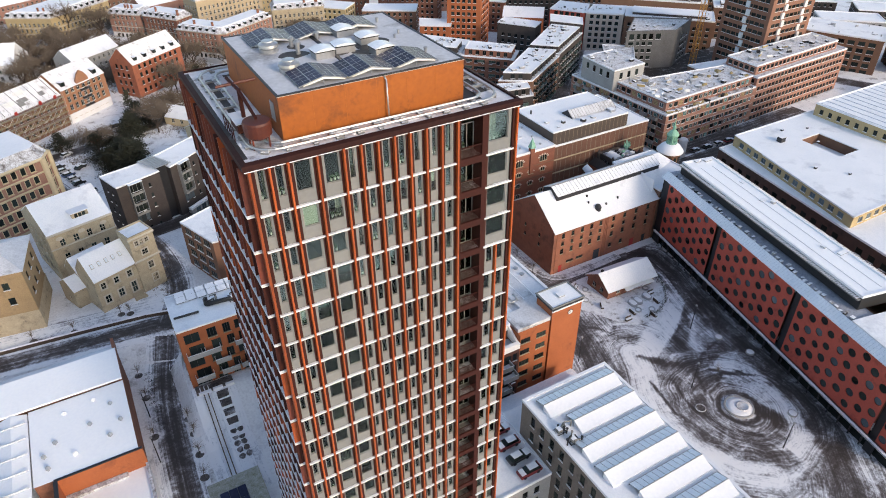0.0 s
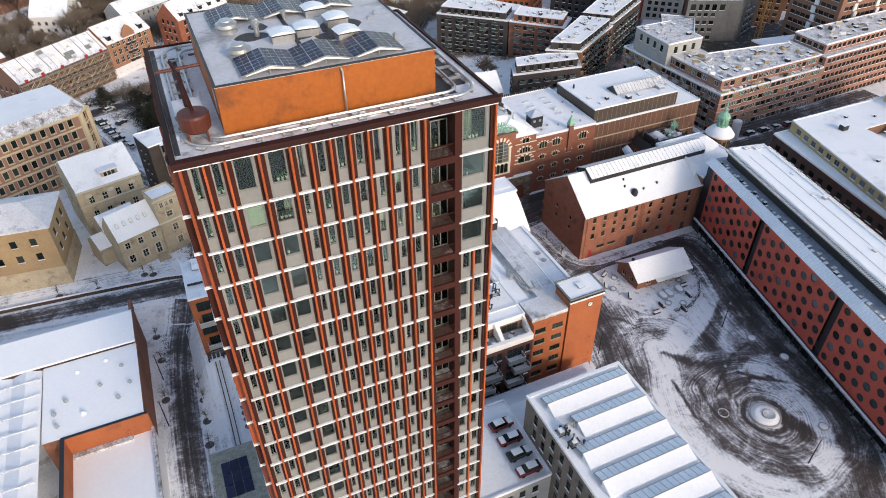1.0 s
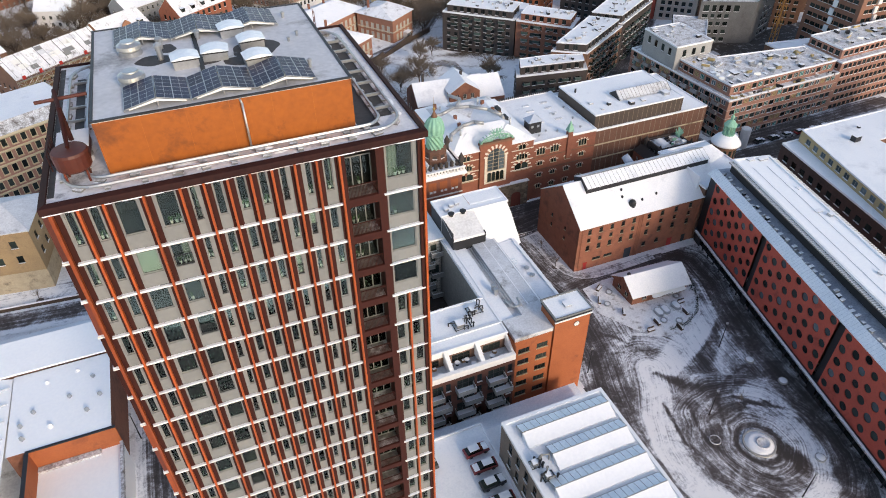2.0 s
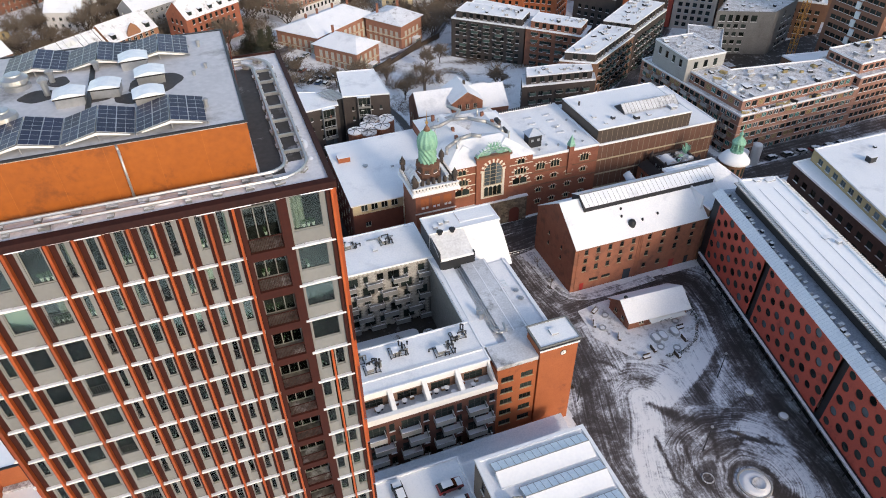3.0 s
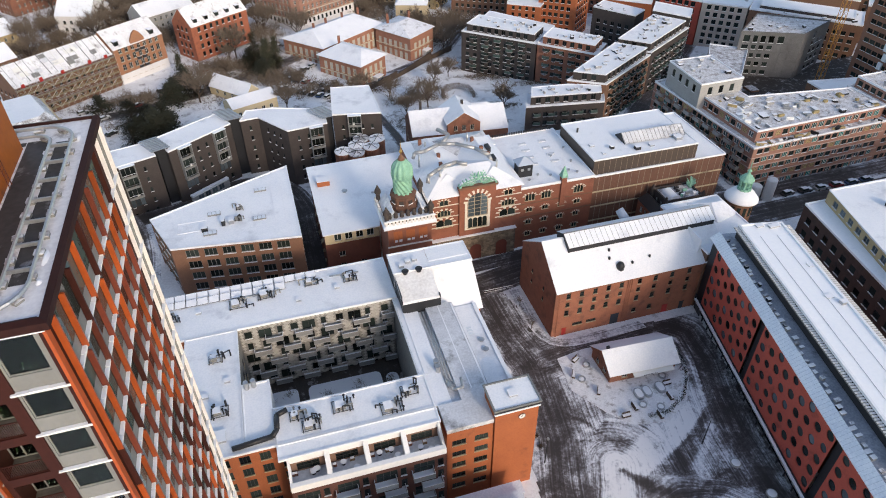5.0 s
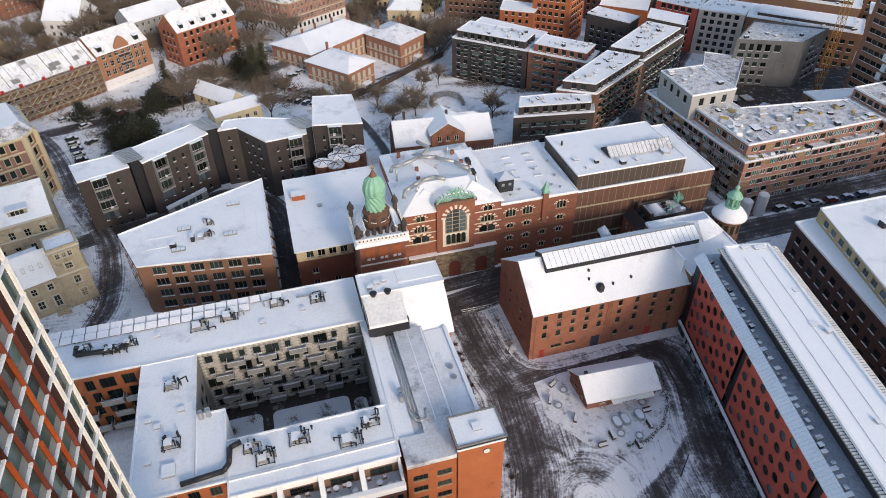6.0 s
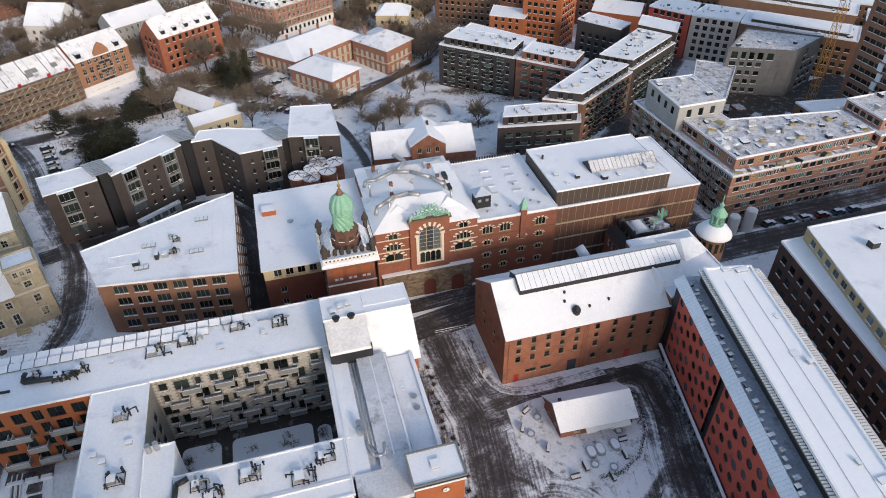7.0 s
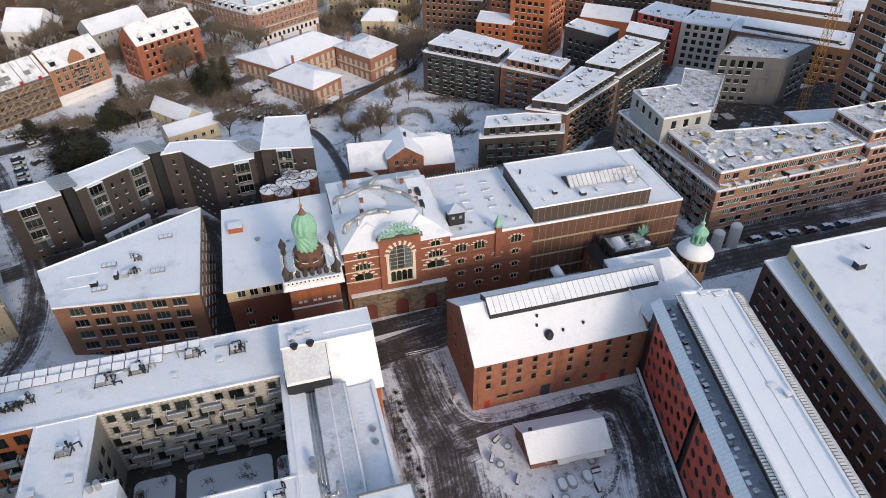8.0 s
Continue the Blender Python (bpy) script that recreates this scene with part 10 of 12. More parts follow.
for k, pl in enumerate(([(251, 256), (281.5, 224.2), (294.5, 237), (263.5, 268.5)], [(262, 287), (301, 247), (312, 258), (273, 298)], [(304, 245), (334, 214), (345, 225), (315, 256)])):
    bb_ = block("long_block", "long brown apartment block with a wide snowy roof", pl, (11.6, 12.5, 11.0)[k], (BRICK_BROWN, BRICK_TAN, BRICK_BROWN)[k], n=5, first=1, bay=3.2, w=1.8, h=1.6, key="dark2", far=2)
    clutter(bb_, pl, (11.6, 12.5, 11.0)[k], 16, 50 + k, 2.4)
    ins = inset(ccw(pl), 3.6)
    for p, q in zip(ins, ins[1:] + ins[:1]):
        wall(bb_, p, q, (11.6, 12.5, 11.0)[k], (11.6, 12.5, 11.0)[k] + 1.4, BRICK_DARK)
    flat_roof(bb_, ins, (11.6, 12.5, 11.0)[k] + 1.4)
house("orange_hall", "orange-brick hall under a rounded snowy roof", [(205, 300), (222, 286), (231, 297), (214, 311)], 7.5, 11.0, BRICK_ORANGE, n=3, first=-6, far=2, key="dark", z0=-9)
RIGHT_PLAN = [(296, 187), (311, 157), (331, 167), (316, 197)]
bb_ = block("slope_apartments", "brown-brick apartment house with recessed balconies", RIGHT_PLAN, 15.5, BRICK_BROWN, n=5, first=1, bay=4.2, w=2.8, h=1.9, key="dark2", far=2)
clutter(bb_, RIGHT_PLAN, 15.5, 10, 58, 2.0)
strip("road", [(284, 178), (294, 158), (306, 134), (330, 110)], 9, SLUSH, 0.06, mid=0.34)
strip("road", [(240, 139), (290, 142), (330, 146)], 10, SLUSH, 0.07, mid=0.4)
for k, (x, y, w, d, z, m_) in enumerate(((338, 150, 30, 18, 15, BRICK_BROWN), (300, 122, 30, 13, 9, BRICK_BROWN), (345, 195, 30, 16, 12, CONCRETE), (240, 318, 36, 16, 10, BRICK_DARK), (282, 312, 34, 14, 9, BRICK_BROWN), (318, 290, 34, 14, 9, BRICK_RED), (335, 262, 40, 16, 10, BRICK_BROWN), (212, 335, 34, 16, 9, BRICK_RED), (255, 340, 30, 14, 9, BRICK_YELLOW), (160, 345, 30, 14, 8, BRICK_BROWN), (130, 372, 34, 14, 8, BRICK_YELLOW), (365, 235, 30, 16, 10, BRICK_DARK), (185, 370, 36, 14, 10, BRICK_RED), (300, 335, 40, 14, 11, BRICK_TAN), (350, 300, 40, 16, 11, BRICK_BROWN), (228, 372, 40, 14, 10, BRICK_PINK), (372, 195, 26, 18, 13, BRICK_DARK), (360, 120, 30, 16, 12, BRICK_TAN), (275, 368, 36, 14, 10, BRICK_BROWN), (330, 330, 30, 14, 12, BRICK_DARK), (380, 270, 34, 14, 12, BRICK_TAN))):
    pl = rrect(x, y, w, d, (-40, -45, -42, -32, -46, -38)[k % 6])
    bb_ = block("distant_block", "distant apartment block with snow on its roof", pl, z, m_, step=3.2, bay=3.0, w=1.4, h=1.6, z0=-9, far=2)

# ---------------------------------------------------------------- old quarter to the far left
TRIM_PALE = mat("pale_stone_trim", (0.55, 0.50, 0.41), (0.44, 0.40, 0.33), rough=0.9, bump=0.05)
style("villa", TRIM_PALE, PANE, 2, 2, TRIM_PALE, 0.08)
style("creamwin", PLASTER_CREAM, PANE, 1, 1, PLASTER_CREAM, 0.22)
TRIM_CREAM = mat("cream_window_surround", (0.56, 0.46, 0.33), (0.45, 0.37, 0.27), rough=0.9, bump=0.05)
style("villabay", TRIM_CREAM, BLIND, 2, 2, TRIM_CREAM, 0.17)
VILLA_BRICK = mat("villa_brick", (0.36, 0.17, 0.115), (0.26, 0.12, 0.082), rough=0.9, scale=1.2, fine=14, bump=0.12, dirt=(0.16, 0.11, 0.085), dirt_scale=0.4, dirt_amount=0.25)
V1 = house("courtyard_villa", "two-storey striped brick villa with a snowy hipped roof", [(81.0, 265.3), (92.8, 274.4), (78.6, 292.7), (66.8, 282.6)][1:] + [(81.0, 265.3)], 4.2, 7.4, VILLA_BRICK, hip=6.0, over=0.8, key="villabay", step=4.0, n=2, first=0.2, bay=3.1, w=1.75, h=3.0, z0=-6)
V2 = house("courtyard_villa", "two-storey striped brick villa wing with a snowy hipped roof", [(69.4, 288.2), (99.0, 309.6), (86.0, 325.0), (54.6, 304.9)], 4.4, 8.4, VILLA_BRICK, hip=6.0, over=0.8, key="villabay", step=4.0, n=2, first=0.2, bay=3.1, w=1.75, h=3.0, z0=-6)
V3 = house("courtyard_villa", "two-storey striped brick villa wing with a snowy hipped roof", [(106.9, 287.8), (119.9, 298.1), (108.6, 315.6), (95.2, 304.9)], 4.4, 7.4, VILLA_BRICK, hip=5.0, over=0.8, roof_m=OLD_ROOF, key="villabay", step=4.0, n=2, first=0.2, bay=3.1, w=1.75, h=3.0, z0=-7)
for v_, plan in ((V1, [(92.8, 274.4), (78.6, 292.7), (66.8, 282.6), (81.0, 265.3)]), (V3, [(106.9, 287.8), (119.9, 298.1), (108.6, 315.6), (95.2, 304.9)]), (V2, [(69.4, 288.2), (99.0, 309.6), (86.0, 325.0), (54.6, 304.9)])):
    for z in (-1.5, 3.9):
        bm = bmesh.new()
        for (xa, ya), (xb, yb) in zip(plan, plan[1:] + plan[:1]):
            tube(bm, (xa, ya, z), (xb, yb, z), 0.2, n=4)
        part("string_course", bm, TRIM_PALE, v_, "pale stone band")
for b_, pts in ((V1, [(81.0, 265.3), (92.8, 274.4)]), (V1, [(66.8, 282.6), (81.0, 265.3)]), (V3, [(95.2, 304.9), (106.9, 287.8)]), (V3, [(106.9, 287.8), (119.9, 298.1)]), (V2, [(54.6, 304.9), (69.4, 288.2)]), (V2, [(69.4, 288.2), (99.0, 309.6)])):
    o, u, n, L = wall_frame(*pts)
    for z in (-1.8, 3.7):
        bm = bmesh.new()
        c = [o, o + u * L, o + u * L + n * 0.12, o + n * 0.12]
        prism(bm, ccw([(p.x, p.y) for p in c]), z, z + 0.4)
        part("string_course", bm, STONE, b_)
for x, y in ((68, 303), (74, 308), (82, 313), (90, 318), (101, 305), (111, 306), (76, 285)):
    ch = thing("chimney_stack", x, y, 5.0, "red-brick chimney on a snowy roof ridge", "chimney", "villa chimneys")
    bm = bmesh.new()
    box(bm, x - 0.5, x + 0.5, y - 0.5, y + 0.5, 5.0, 9.8)
    part("shaft", bm, BRICK_RED, ch)
for x, y, z in ((88.6, 269.6, -6.0), (115.6, 293.2, -7.0)):
    po = thing("glazed_porch", x, y, z, "white timber porch with a snowy lean-to roof", "porch", "villa porches")
    m = Matrix.Translation((x, y, z)) @ Matrix.Rotation(radians(38), 4, "Z")
    bm = bmesh.new()
    box(bm, -1.8, 1.8, -1.0, 1.4, 0, 3.2, 0, m)
    part("body", bm, WHITE_FRAME, po)
    for k in range(4):
        bm = bmesh.new()
        box(bm, -1.6 + k * 0.82, -0.95 + k * 0.82, -1.04, -0.98, 0.9, 2.7, 0, m)
        part("pane", bm, PANE_LIGHT, po)
    bm = bmesh.new()
    box(bm, -2.1, 2.1, -1.3, 1.6, 3.2, 3.4, 0, m)
    part("roof", bm, SNOW, po)
RED_OLD = mat("old_red_brick", (0.37, 0.125, 0.07), (0.26, 0.085, 0.05), rough=0.9, scale=1.2, fine=18, bump=0.12, dirt=(0.17, 0.065, 0.045), dirt_scale=0.35, dirt_amount=0.35)
RH = house("red_house", "four-storey red-brick house with dormers in its snowy roof", [(18.6, 300.1), (41.5, 316.5), (34.0, 327.5), (11.0, 311.0)], 14.6, 20.6, RED_OLD, roof_m=OLD_ROOF, key="dark", step=3.4, n=4, first=0.6, bay=3.0, w=1.3, h=1.9, z0=0)
for k in range(5):
    p = Vector((18.6, 300.1)).lerp(Vector((41.5, 316.5)), (k + 0.6) / 5.3)
    d = Vector((-7.6, 11.0)).normalized() * 1.6
    bm = bmesh.new()
    m = Matrix.Translation((p.x + d.x, p.y + d.y, 16.2)) @ Matrix.Rotation(math.atan2(16.4, 22.9), 4, "Z")
    box(bm, -0.8, 0.8, -1.0, 1.4, -0.8, 0.7, 0, m)
    box(bm, -0.6, 0.6, -1.04, -1.0, -0.5, 0.5, 1, m)
    box(bm, -0.95, 0.95, -1.1, 1.5, 0.7, 0.85, 2, m)
    part("dormer", bm, [DARK_METAL, PANE, SNOW], RH)
YH_BRICK = mat("ochre_brick", (0.38, 0.185, 0.105), (0.27, 0.13, 0.078), rough=0.9, scale=1.0, fine=14, bump=0.1)
YH = house("corner_house", "four-storey brick house with white ground floor and dormers", [(-10.0, 285.5), (7.2, 299.0), (-1.6, 310.5), (-18.8, 297.0)], 14.0, 19.5, YH_BRICK, roof_m=OLD_ROOF, key="white3", step=3.3, n=4, first=0.9, bay=2.7, w=1.45, h=2.2, z0=0)
o, u, n, L = wall_frame((-10.0, 285.5), (7.2, 299.0))
bm = bmesh.new()
c = [o + n * 0.02, o + u * L + n * 0.02, o + u * L + n * 0.12, o + n * 0.12]
prism(bm, ccw([(p.x, p.y) for p in c]), 0, 3.8)
part("white_base", bm, WHITE_FRAME, YH)
bm = bmesh.new()                 # curved middle gable
c = o + u * (L * 0.5)
prof = [(-3.0, 13.4), (3.0, 13.4), (3.0, 15.2), (2.2, 16.4), (1.4, 17.6), (0.0, 18.6), (-1.4, 17.6), (-2.2, 16.4), (-3.0, 15.2)]
fr = [bm.verts.new(c + u * a + n * 0.18 + Vector((0, 0, z))) for a, z in prof]
bk_ = [bm.verts.new(c + u * a - n * 0.5 + Vector((0, 0, z))) for a, z in prof]
bm.faces.new(fr), bm.faces.new(bk_[::-1])
for k in range(9):
    bm.faces.new((fr[k], bk_[k], bk_[(k + 1) % 9], fr[(k + 1) % 9]))
part("middle_gable", bm, YH_BRICK, YH)
for j in range(3):
    for a in (-1.2, 1.2):
        p = c + u * a
        balcony(YH, p.x, p.y, 4.2 + j * 3.3, 1.7, 0.8, DARK_METAL, n=(n.x, n.y))
for k in (0, 3):
    p = o + u * (2.6 + k * 5.2) - n * 1.6
    bm = bmesh.new()
    m = Matrix.Translation((p.x, p.y, 15.6)) @ Matrix.Rotation(math.atan2(u.y, u.x), 4, "Z")
    box(bm, -0.9, 0.9, -1.0, 1.6, -0.9, 0.8, 0, m)
    box(bm, -0.65, 0.65, -1.04, -1.0, -0.6, 0.6, 1, m)
    box(bm, -1.0, 1.0, -1.1, 1.7, 0.8, 0.95, 2, m)
    part("dormer", bm, [DARK_METAL, PANE, SNOW], YH)
SC = house("scaffolded_house", "brick house wrapped in yellow scaffolding, half of its roof snowed", [(-40.0, 262.0), (-10.4, 285.2), (-19.2, 296.6), (-48.8, 273.4)], 13.0, 18.5, BRICK_BROWN, roof_m=OLD_ROOF, key="dark", step=3.3, n=3, first=0.9, bay=3.0, w=1.0, h=1.6, z0=0)
o, u, n, L = wall_frame((-40.0, 262.0), (-10.4, 285.2))
SCAFFOLD_BOARD = mat("weathered_scaffold_boards", (0.36, 0.31, 0.21), (0.24, 0.20, 0.14), rough=0.85, scale=2, fine=12, bump=0.1)
SF = thing("scaffold", -25, 272, 0, "yellow board scaffolding with poles round a house", "scaffold")
for j in range(6):
    bm = bmesh.new()
    c = [o + n * 0.4, o + u * L + n * 0.4, o + u * L + n * 1.7, o + n * 1.7]
    prism(bm, ccw([(p.x, p.y) for p in c]), 1.9 + j * 2.0, 2.05 + j * 2.0)
    part("deck", bm, SCAFFOLD_BOARD, SF)
    bm = bmesh.new()
    for zz in (0.5, 1.0):
        a, b_ = o + n * 1.7, o + u * L + n * 1.7
        tube(bm, (a.x, a.y, 2.0 + j * 2.0 + zz), (b_.x, b_.y, 2.0 + j * 2.0 + zz), 0.05, n=4)
    part("guard_rail", bm, GREY_METAL if j % 2 else WOOD_YELLOW, SF)
for i in range(16):
    bm = bmesh.new()
    for k in (0.5, 1.65):
        p = o + u * (L * i / 15) + n * k
        tube(bm, (p.x, p.y, 0), (p.x, p.y, 14.4), 0.06, n=5)
    part("standard", bm, GREY_METAL, SF)
for i in range(14):              # braces and stair flights
    for k in range(0, 6, 2):
        bm = bmesh.new()
        a, b_ = o + u * (L * (i + (0.0 if (i + k) % 4 else 0.9)) / 15) + n * 1.72, o + u * (L * (i + (1.0 if (i + k) % 4 else 0.1)) / 15) + n * 1.72
        tube(bm, (a.x, a.y, 1.9 + k * 2.0), (b_.x, b_.y, 3.9 + k * 2.0), 0.07, n=4)
        part("brace", bm, WHITE_PAINT if i % 3 else GREY_METAL, SF)
for i, a in enumerate((2.5, 9.0, 17.0, 27.5, 34.0)):
    p = o + u * a + n * 1.75
    m = Matrix.Translation((p.x, p.y, 13.4)) @ Matrix.Rotation(math.atan2(u.y, u.x), 4, "Z")
    bm = bmesh.new()
    box(bm, -0.6, 0.6, -0.04, 0.04, -0.7, 0.6 + 0.2 * (i % 2), 0, m)
    part("red_sheet", bm, RED_PAINT, SF)
ra = random.Random(19)
for i in range(14):
    s, t = ra.uniform(0.06, 0.94), ra.uniform(0.15, 0.85)
    pz = 13.0 + 5.5 * t + 0.22
    q = Vector((-40.0, 262.0, 0)).lerp(Vector((-10.4, 285.2, 0)), s) + Vector((-8.8, 11.4, 0)) * 0.5 * t
    m = Matrix.Translation((q.x, q.y, pz)) @ Matrix.Rotation(math.atan2(23.2, 29.6), 4, "Z") @ Matrix.Rotation(math.atan2(5.5, 7.2), 4, "X")
    bm = bmesh.new()
    box(bm, -ra.uniform(0.8, 2.2), ra.uniform(0.8, 2.2), -0.9, 0.9, 0, 0.12, 0, m)
    part("roof_sheet", bm, (WHITE_PAINT, FRAME_GREY, SNOW_THIN)[i % 3], SC)
for i in range(15):              # bare rafters of the tent roof
    a = Vector((-40.0, 262.0, 13.3)).lerp(Vector((-10.4, 285.2, 13.3)), (i + 0.5) / 15)
    bm = bmesh.new()
    tube(bm, a, a + Vector((-4.4, 5.7, 5.5)), 0.12, n=4)
    part("rafter", bm, (GREY_METAL, WHITE_PAINT, DARK_METAL)[i % 3], SC)
def tenement(label, plan, fronts, base, eave, wall_m, foot_m, seed):
    """A town house row: plastered foot, brick storeys with pale bands, a cornice, and a steep roof with dormers."""
    plan = ccw(plan)
    cx, cy = sum(p[0] for p in plan) / len(plan), sum(p[1] for p in plan) / len(plan)
    b = thing("pale_tenement", cx, cy, base, label, "building", "old tenements")
    for p, q in zip(plan, plan[1:] + plan[:1]):
        L = (Vector(q) - Vector(p)).length
        seen = faces_view(p, q)
        wall(b, p, q, base + 3.6, eave, wall_m, rows(L, base + 3.8, 3.0, int((eave - base - 3.9) / 3.0), 2.5, 1.1, 1.9, 0.6, "white3", 0.5) if seen else [], far=2)
        wall(b, p, q, base - 4, base + 3.6, foot_m, rows(L, base, 3.4, 1, 2.5, 1.2, 2.0, 0.9, "dark", 0.5) if seen else [], far=2)
    lo, hi = inset(plan, -0.35), inset(plan, 1.7)
    top = inset(plan, 2.0)
    bm = bmesh.new()
    rings = [[bm.verts.new((x, y, z)) for x, y in ring] for ring, z in ((plan, eave - 0.4), (lo, eave - 0.1), (lo, eave + 0.15), (hi, eave + 2.5), (top, eave + 2.9))]
    n = len(plan)
    for k, (r0, r1) in enumerate(zip(rings, rings[1:])):
        for i in range(n):
            bm.faces.new((r0[i], r0[(i + 1) % n], r1[(i + 1) % n], r1[i])).material_index = (0, 0, 1, 2)[k]
    bm.faces.new(rings[-1]).material_index = 2
    part("mansard_roof", bm, [TRIM_PALE, SNOW_PATCHY, SNOW_ROOF], b, "steep slate roof dusted with snow")
    for z in (base + 3.6, base + 6.6):
        bm = bmesh.new()
        for (xa, ya), (xb, yb) in zip(plan, plan[1:] + plan[:1]):
            tube(bm, (xa, ya, z), (xb, yb, z), 0.22, n=4)
        part("string_course", bm, TRIM_PALE, b)
    r = random.Random(seed)
    for p, q in fronts:
        o, u, n_, L = wall_frame(p, q)
        k = max(int(L / 3.6), 1)
        for i in range(k):
            c = o + u * (L * (i + 0.5) / k) - n_ * 0.8
            m = Matrix.Translation((c.x, c.y, eave + 1.3)) @ Matrix.Rotation(math.atan2(u.y, u.x), 4, "Z")
            bm = bmesh.new()
            box(bm, -0.75, 0.75, -0.5, 1.6, -1.0, 0.8, 0, m)
            box(bm, -0.5, 0.5, -0.56, -0.5, -0.6, 0.6, 1, m)
            box(bm, -0.95, 0.95, -0.7, 1.7, 0.8, 0.98, 2, m)
            part("dormer", bm, [DARK_METAL, PANE, SNOW], b)
    for i in range(3):
        p, q = fronts[i % len(fronts)]
        c = Vector(p).lerp(Vector(q), r.uniform(0.15, 0.85)) + (Vector((cx, cy)) - Vector(p)).normalized() * 4.5
        bm = bmesh.new()
        box(bm, c.x - 0.5, c.x + 0.5, c.y - 0.5, c.y + 0.5, eave + 2.0, eave + 4.6)
        part("chimney", bm, BRICK_RED, b)
    return b


tenement("corner tenement of pink brick and white trim with dormers in snow", [(46, 350), (61.6, 331.8), (65.4, 330.6), (93, 347.4), (86.5, 358), (66, 345.6), (56, 358)], [((46, 350), (61.6, 331.8)), ((65.4, 330.6), (93, 347.4))], -1, 12.2, BRICK_PINK, WHITE_FRAME, 1)
tenement("red and white tenement with dormers in its snowy roof", [(35.5, 384), (49, 365.4), (58, 372), (44.5, 390.6)], [((35.5, 384), (49, 365.4))], -1, 12.4, BRICK_RED, WHITE_FRAME, 2)
tenement("red and white tenement with a broad snowy roof", [(20.5, 399), (34, 386.4), (42, 395), (28.5, 407.6)], [((20.5, 399), (34, 386.4))], -1, 12.0, BRICK_PINK, WHITE_FRAME, 3)
tenement("tall sand-coloured tenement above the snowy roofs", [(62, 376), (100, 388), (96, 401), (58, 389)], [((62, 376), (100, 388))], -1, 17.5, mat("sand_render", (0.50, 0.40, 0.27), (0.40, 0.32, 0.215), rough=0.9, bump=0.06), PLASTER_CREAM, 4)
tenement("yellow brick institute under wide snowy roofs", [(-28, 422), (-7, 409), (24, 432), (3, 446)], [((-28, 422), (-7, 409)), ((-7, 409), (24, 432))], -1, 11.0, BRICK_YELLOW, BRICK_YELLOW, 5)
tenement("grey tenement beside bare trees under snow", [(100, 370), (128, 364), (131, 377), (103, 383)], [((100, 370), (128, 364))], -6, 9.0, STONE, PLASTER_CREAM, 6)
house("white_villa", "white plastered villa with a snowy hipped roof", [(111.6, 336), (126, 331), (130.4, 343.5), (116, 348.5)], 3.0, 6.5, PLASTER_CREAM, hip=4.0, key="white", n=2, first=0.4, z0=-6, step=3.4)
house("white_villa", "white house with a steep snowy gable roof", [(-42, 352), (-26, 346), (-20, 362), (-36, 368)], 9.0, 16.0, WHITE_FRAME, key="white", n=2, first=1, z0=0)
for k, (x, y, w, d, a, m_) in enumerate(((-70, 330, 30, 14, 38, BRICK_YELLOW), (-62, 300, 26, 12, 38, BRICK_BROWN), (4, 346, 26, 12, 35, CONCRETE), (-85, 280, 24, 12, 40, BRICK_RED), (-80, 245, 24, 12, 40, BRICK_BROWN), (-60, 400, 30, 13, 40, BRICK_RED), (-95, 370, 30, 14, 38, BRICK_YELLOW), (-66, 430, 40, 14, 33, BRICK_BROWN), (150, 400, 36, 14, 0, BRICK_RED), (55, 425, 40, 14, 20, BRICK_PINK), (105, 425, 44, 14, 10, BRICK_YELLOW), (-20, 470, 50, 16, 25, BRICK_PINK), (40, 470, 50, 16, 15, BRICK_BROWN), (110, 470, 50, 16, 5, BRICK_RED), (-100, 460, 50, 16, 30, BRICK_TAN), (170, 440, 50, 16, -5, BRICK_TAN), (230, 430, 50, 16, -15, BRICK_BROWN), (290, 405, 50, 16, -25, BRICK_RED), (345, 370, 50, 16, -35, BRICK_BROWN))):
    house("distant_house", "distant town house with a snowy pitched roof", rrect(x, y, w, d, a), 9.5, 14.0, m_, key="white", step=3.2, n=3, first=0.3, bay=2.8, w=1.0, h=1.6, z0=ground_z(x, y) - 1, far=2)

# cream corner house at the street bend
CREAM_FRONT = [(-46.0, 196.5), (-18.0, 210.7), (-16.4, 215.5), (-24.0, 232.0), (-50.0, 222.0)]
CH = block("cream_corner_house", "tall cream and brick corner house with stone window frames", CREAM_FRONT, 20.4, BRICK_PINK, step=3.9, n=5, first=0.8, bay=2.7, w=1.75, h=2.6, key="creamwin", z0=0, roof=False)
for x, y in CREAM_FRONT[:4]:
    bm = bmesh.new()
    lathe(bm, (x, y), [(0.9, 0), (0.9, 20.4)], 8)
    part("corner_quoin", bm, PLASTER_CREAM, CH)
for z in (4.6, 8.5, 12.4, 16.3, 20.2):
    bm = bmesh.new()
    for (xa, ya), (xb, yb) in zip(CREAM_FRONT[:3], CREAM_FRONT[1:4]):
        tube(bm, (xa, ya, z), (xb, yb, z), 0.3 if z < 20 else 0.5, n=4)
    part("string_course", bm, PLASTER_CREAM, CH)
bm = bmesh.new()
for (xa, ya), (xb, yb) in zip(CREAM_FRONT[:3], CREAM_FRONT[1:4]):
    p, q = Vector((xa, ya)), Vector((xb, yb))
    n_ = Vector(((q - p).y, -(q - p).x)).normalized() * 0.05
    bm.faces.new([bm.verts.new((*v, z)) for v, z in ((p + n_, 0.0), (q + n_, 0.0), (q + n_, 0.9), (p + n_, 0.9))])
part("plinth", bm, STONE, CH)
lo, hi = ccw(CREAM_FRONT), inset(ccw(CREAM_FRONT), 2.4)
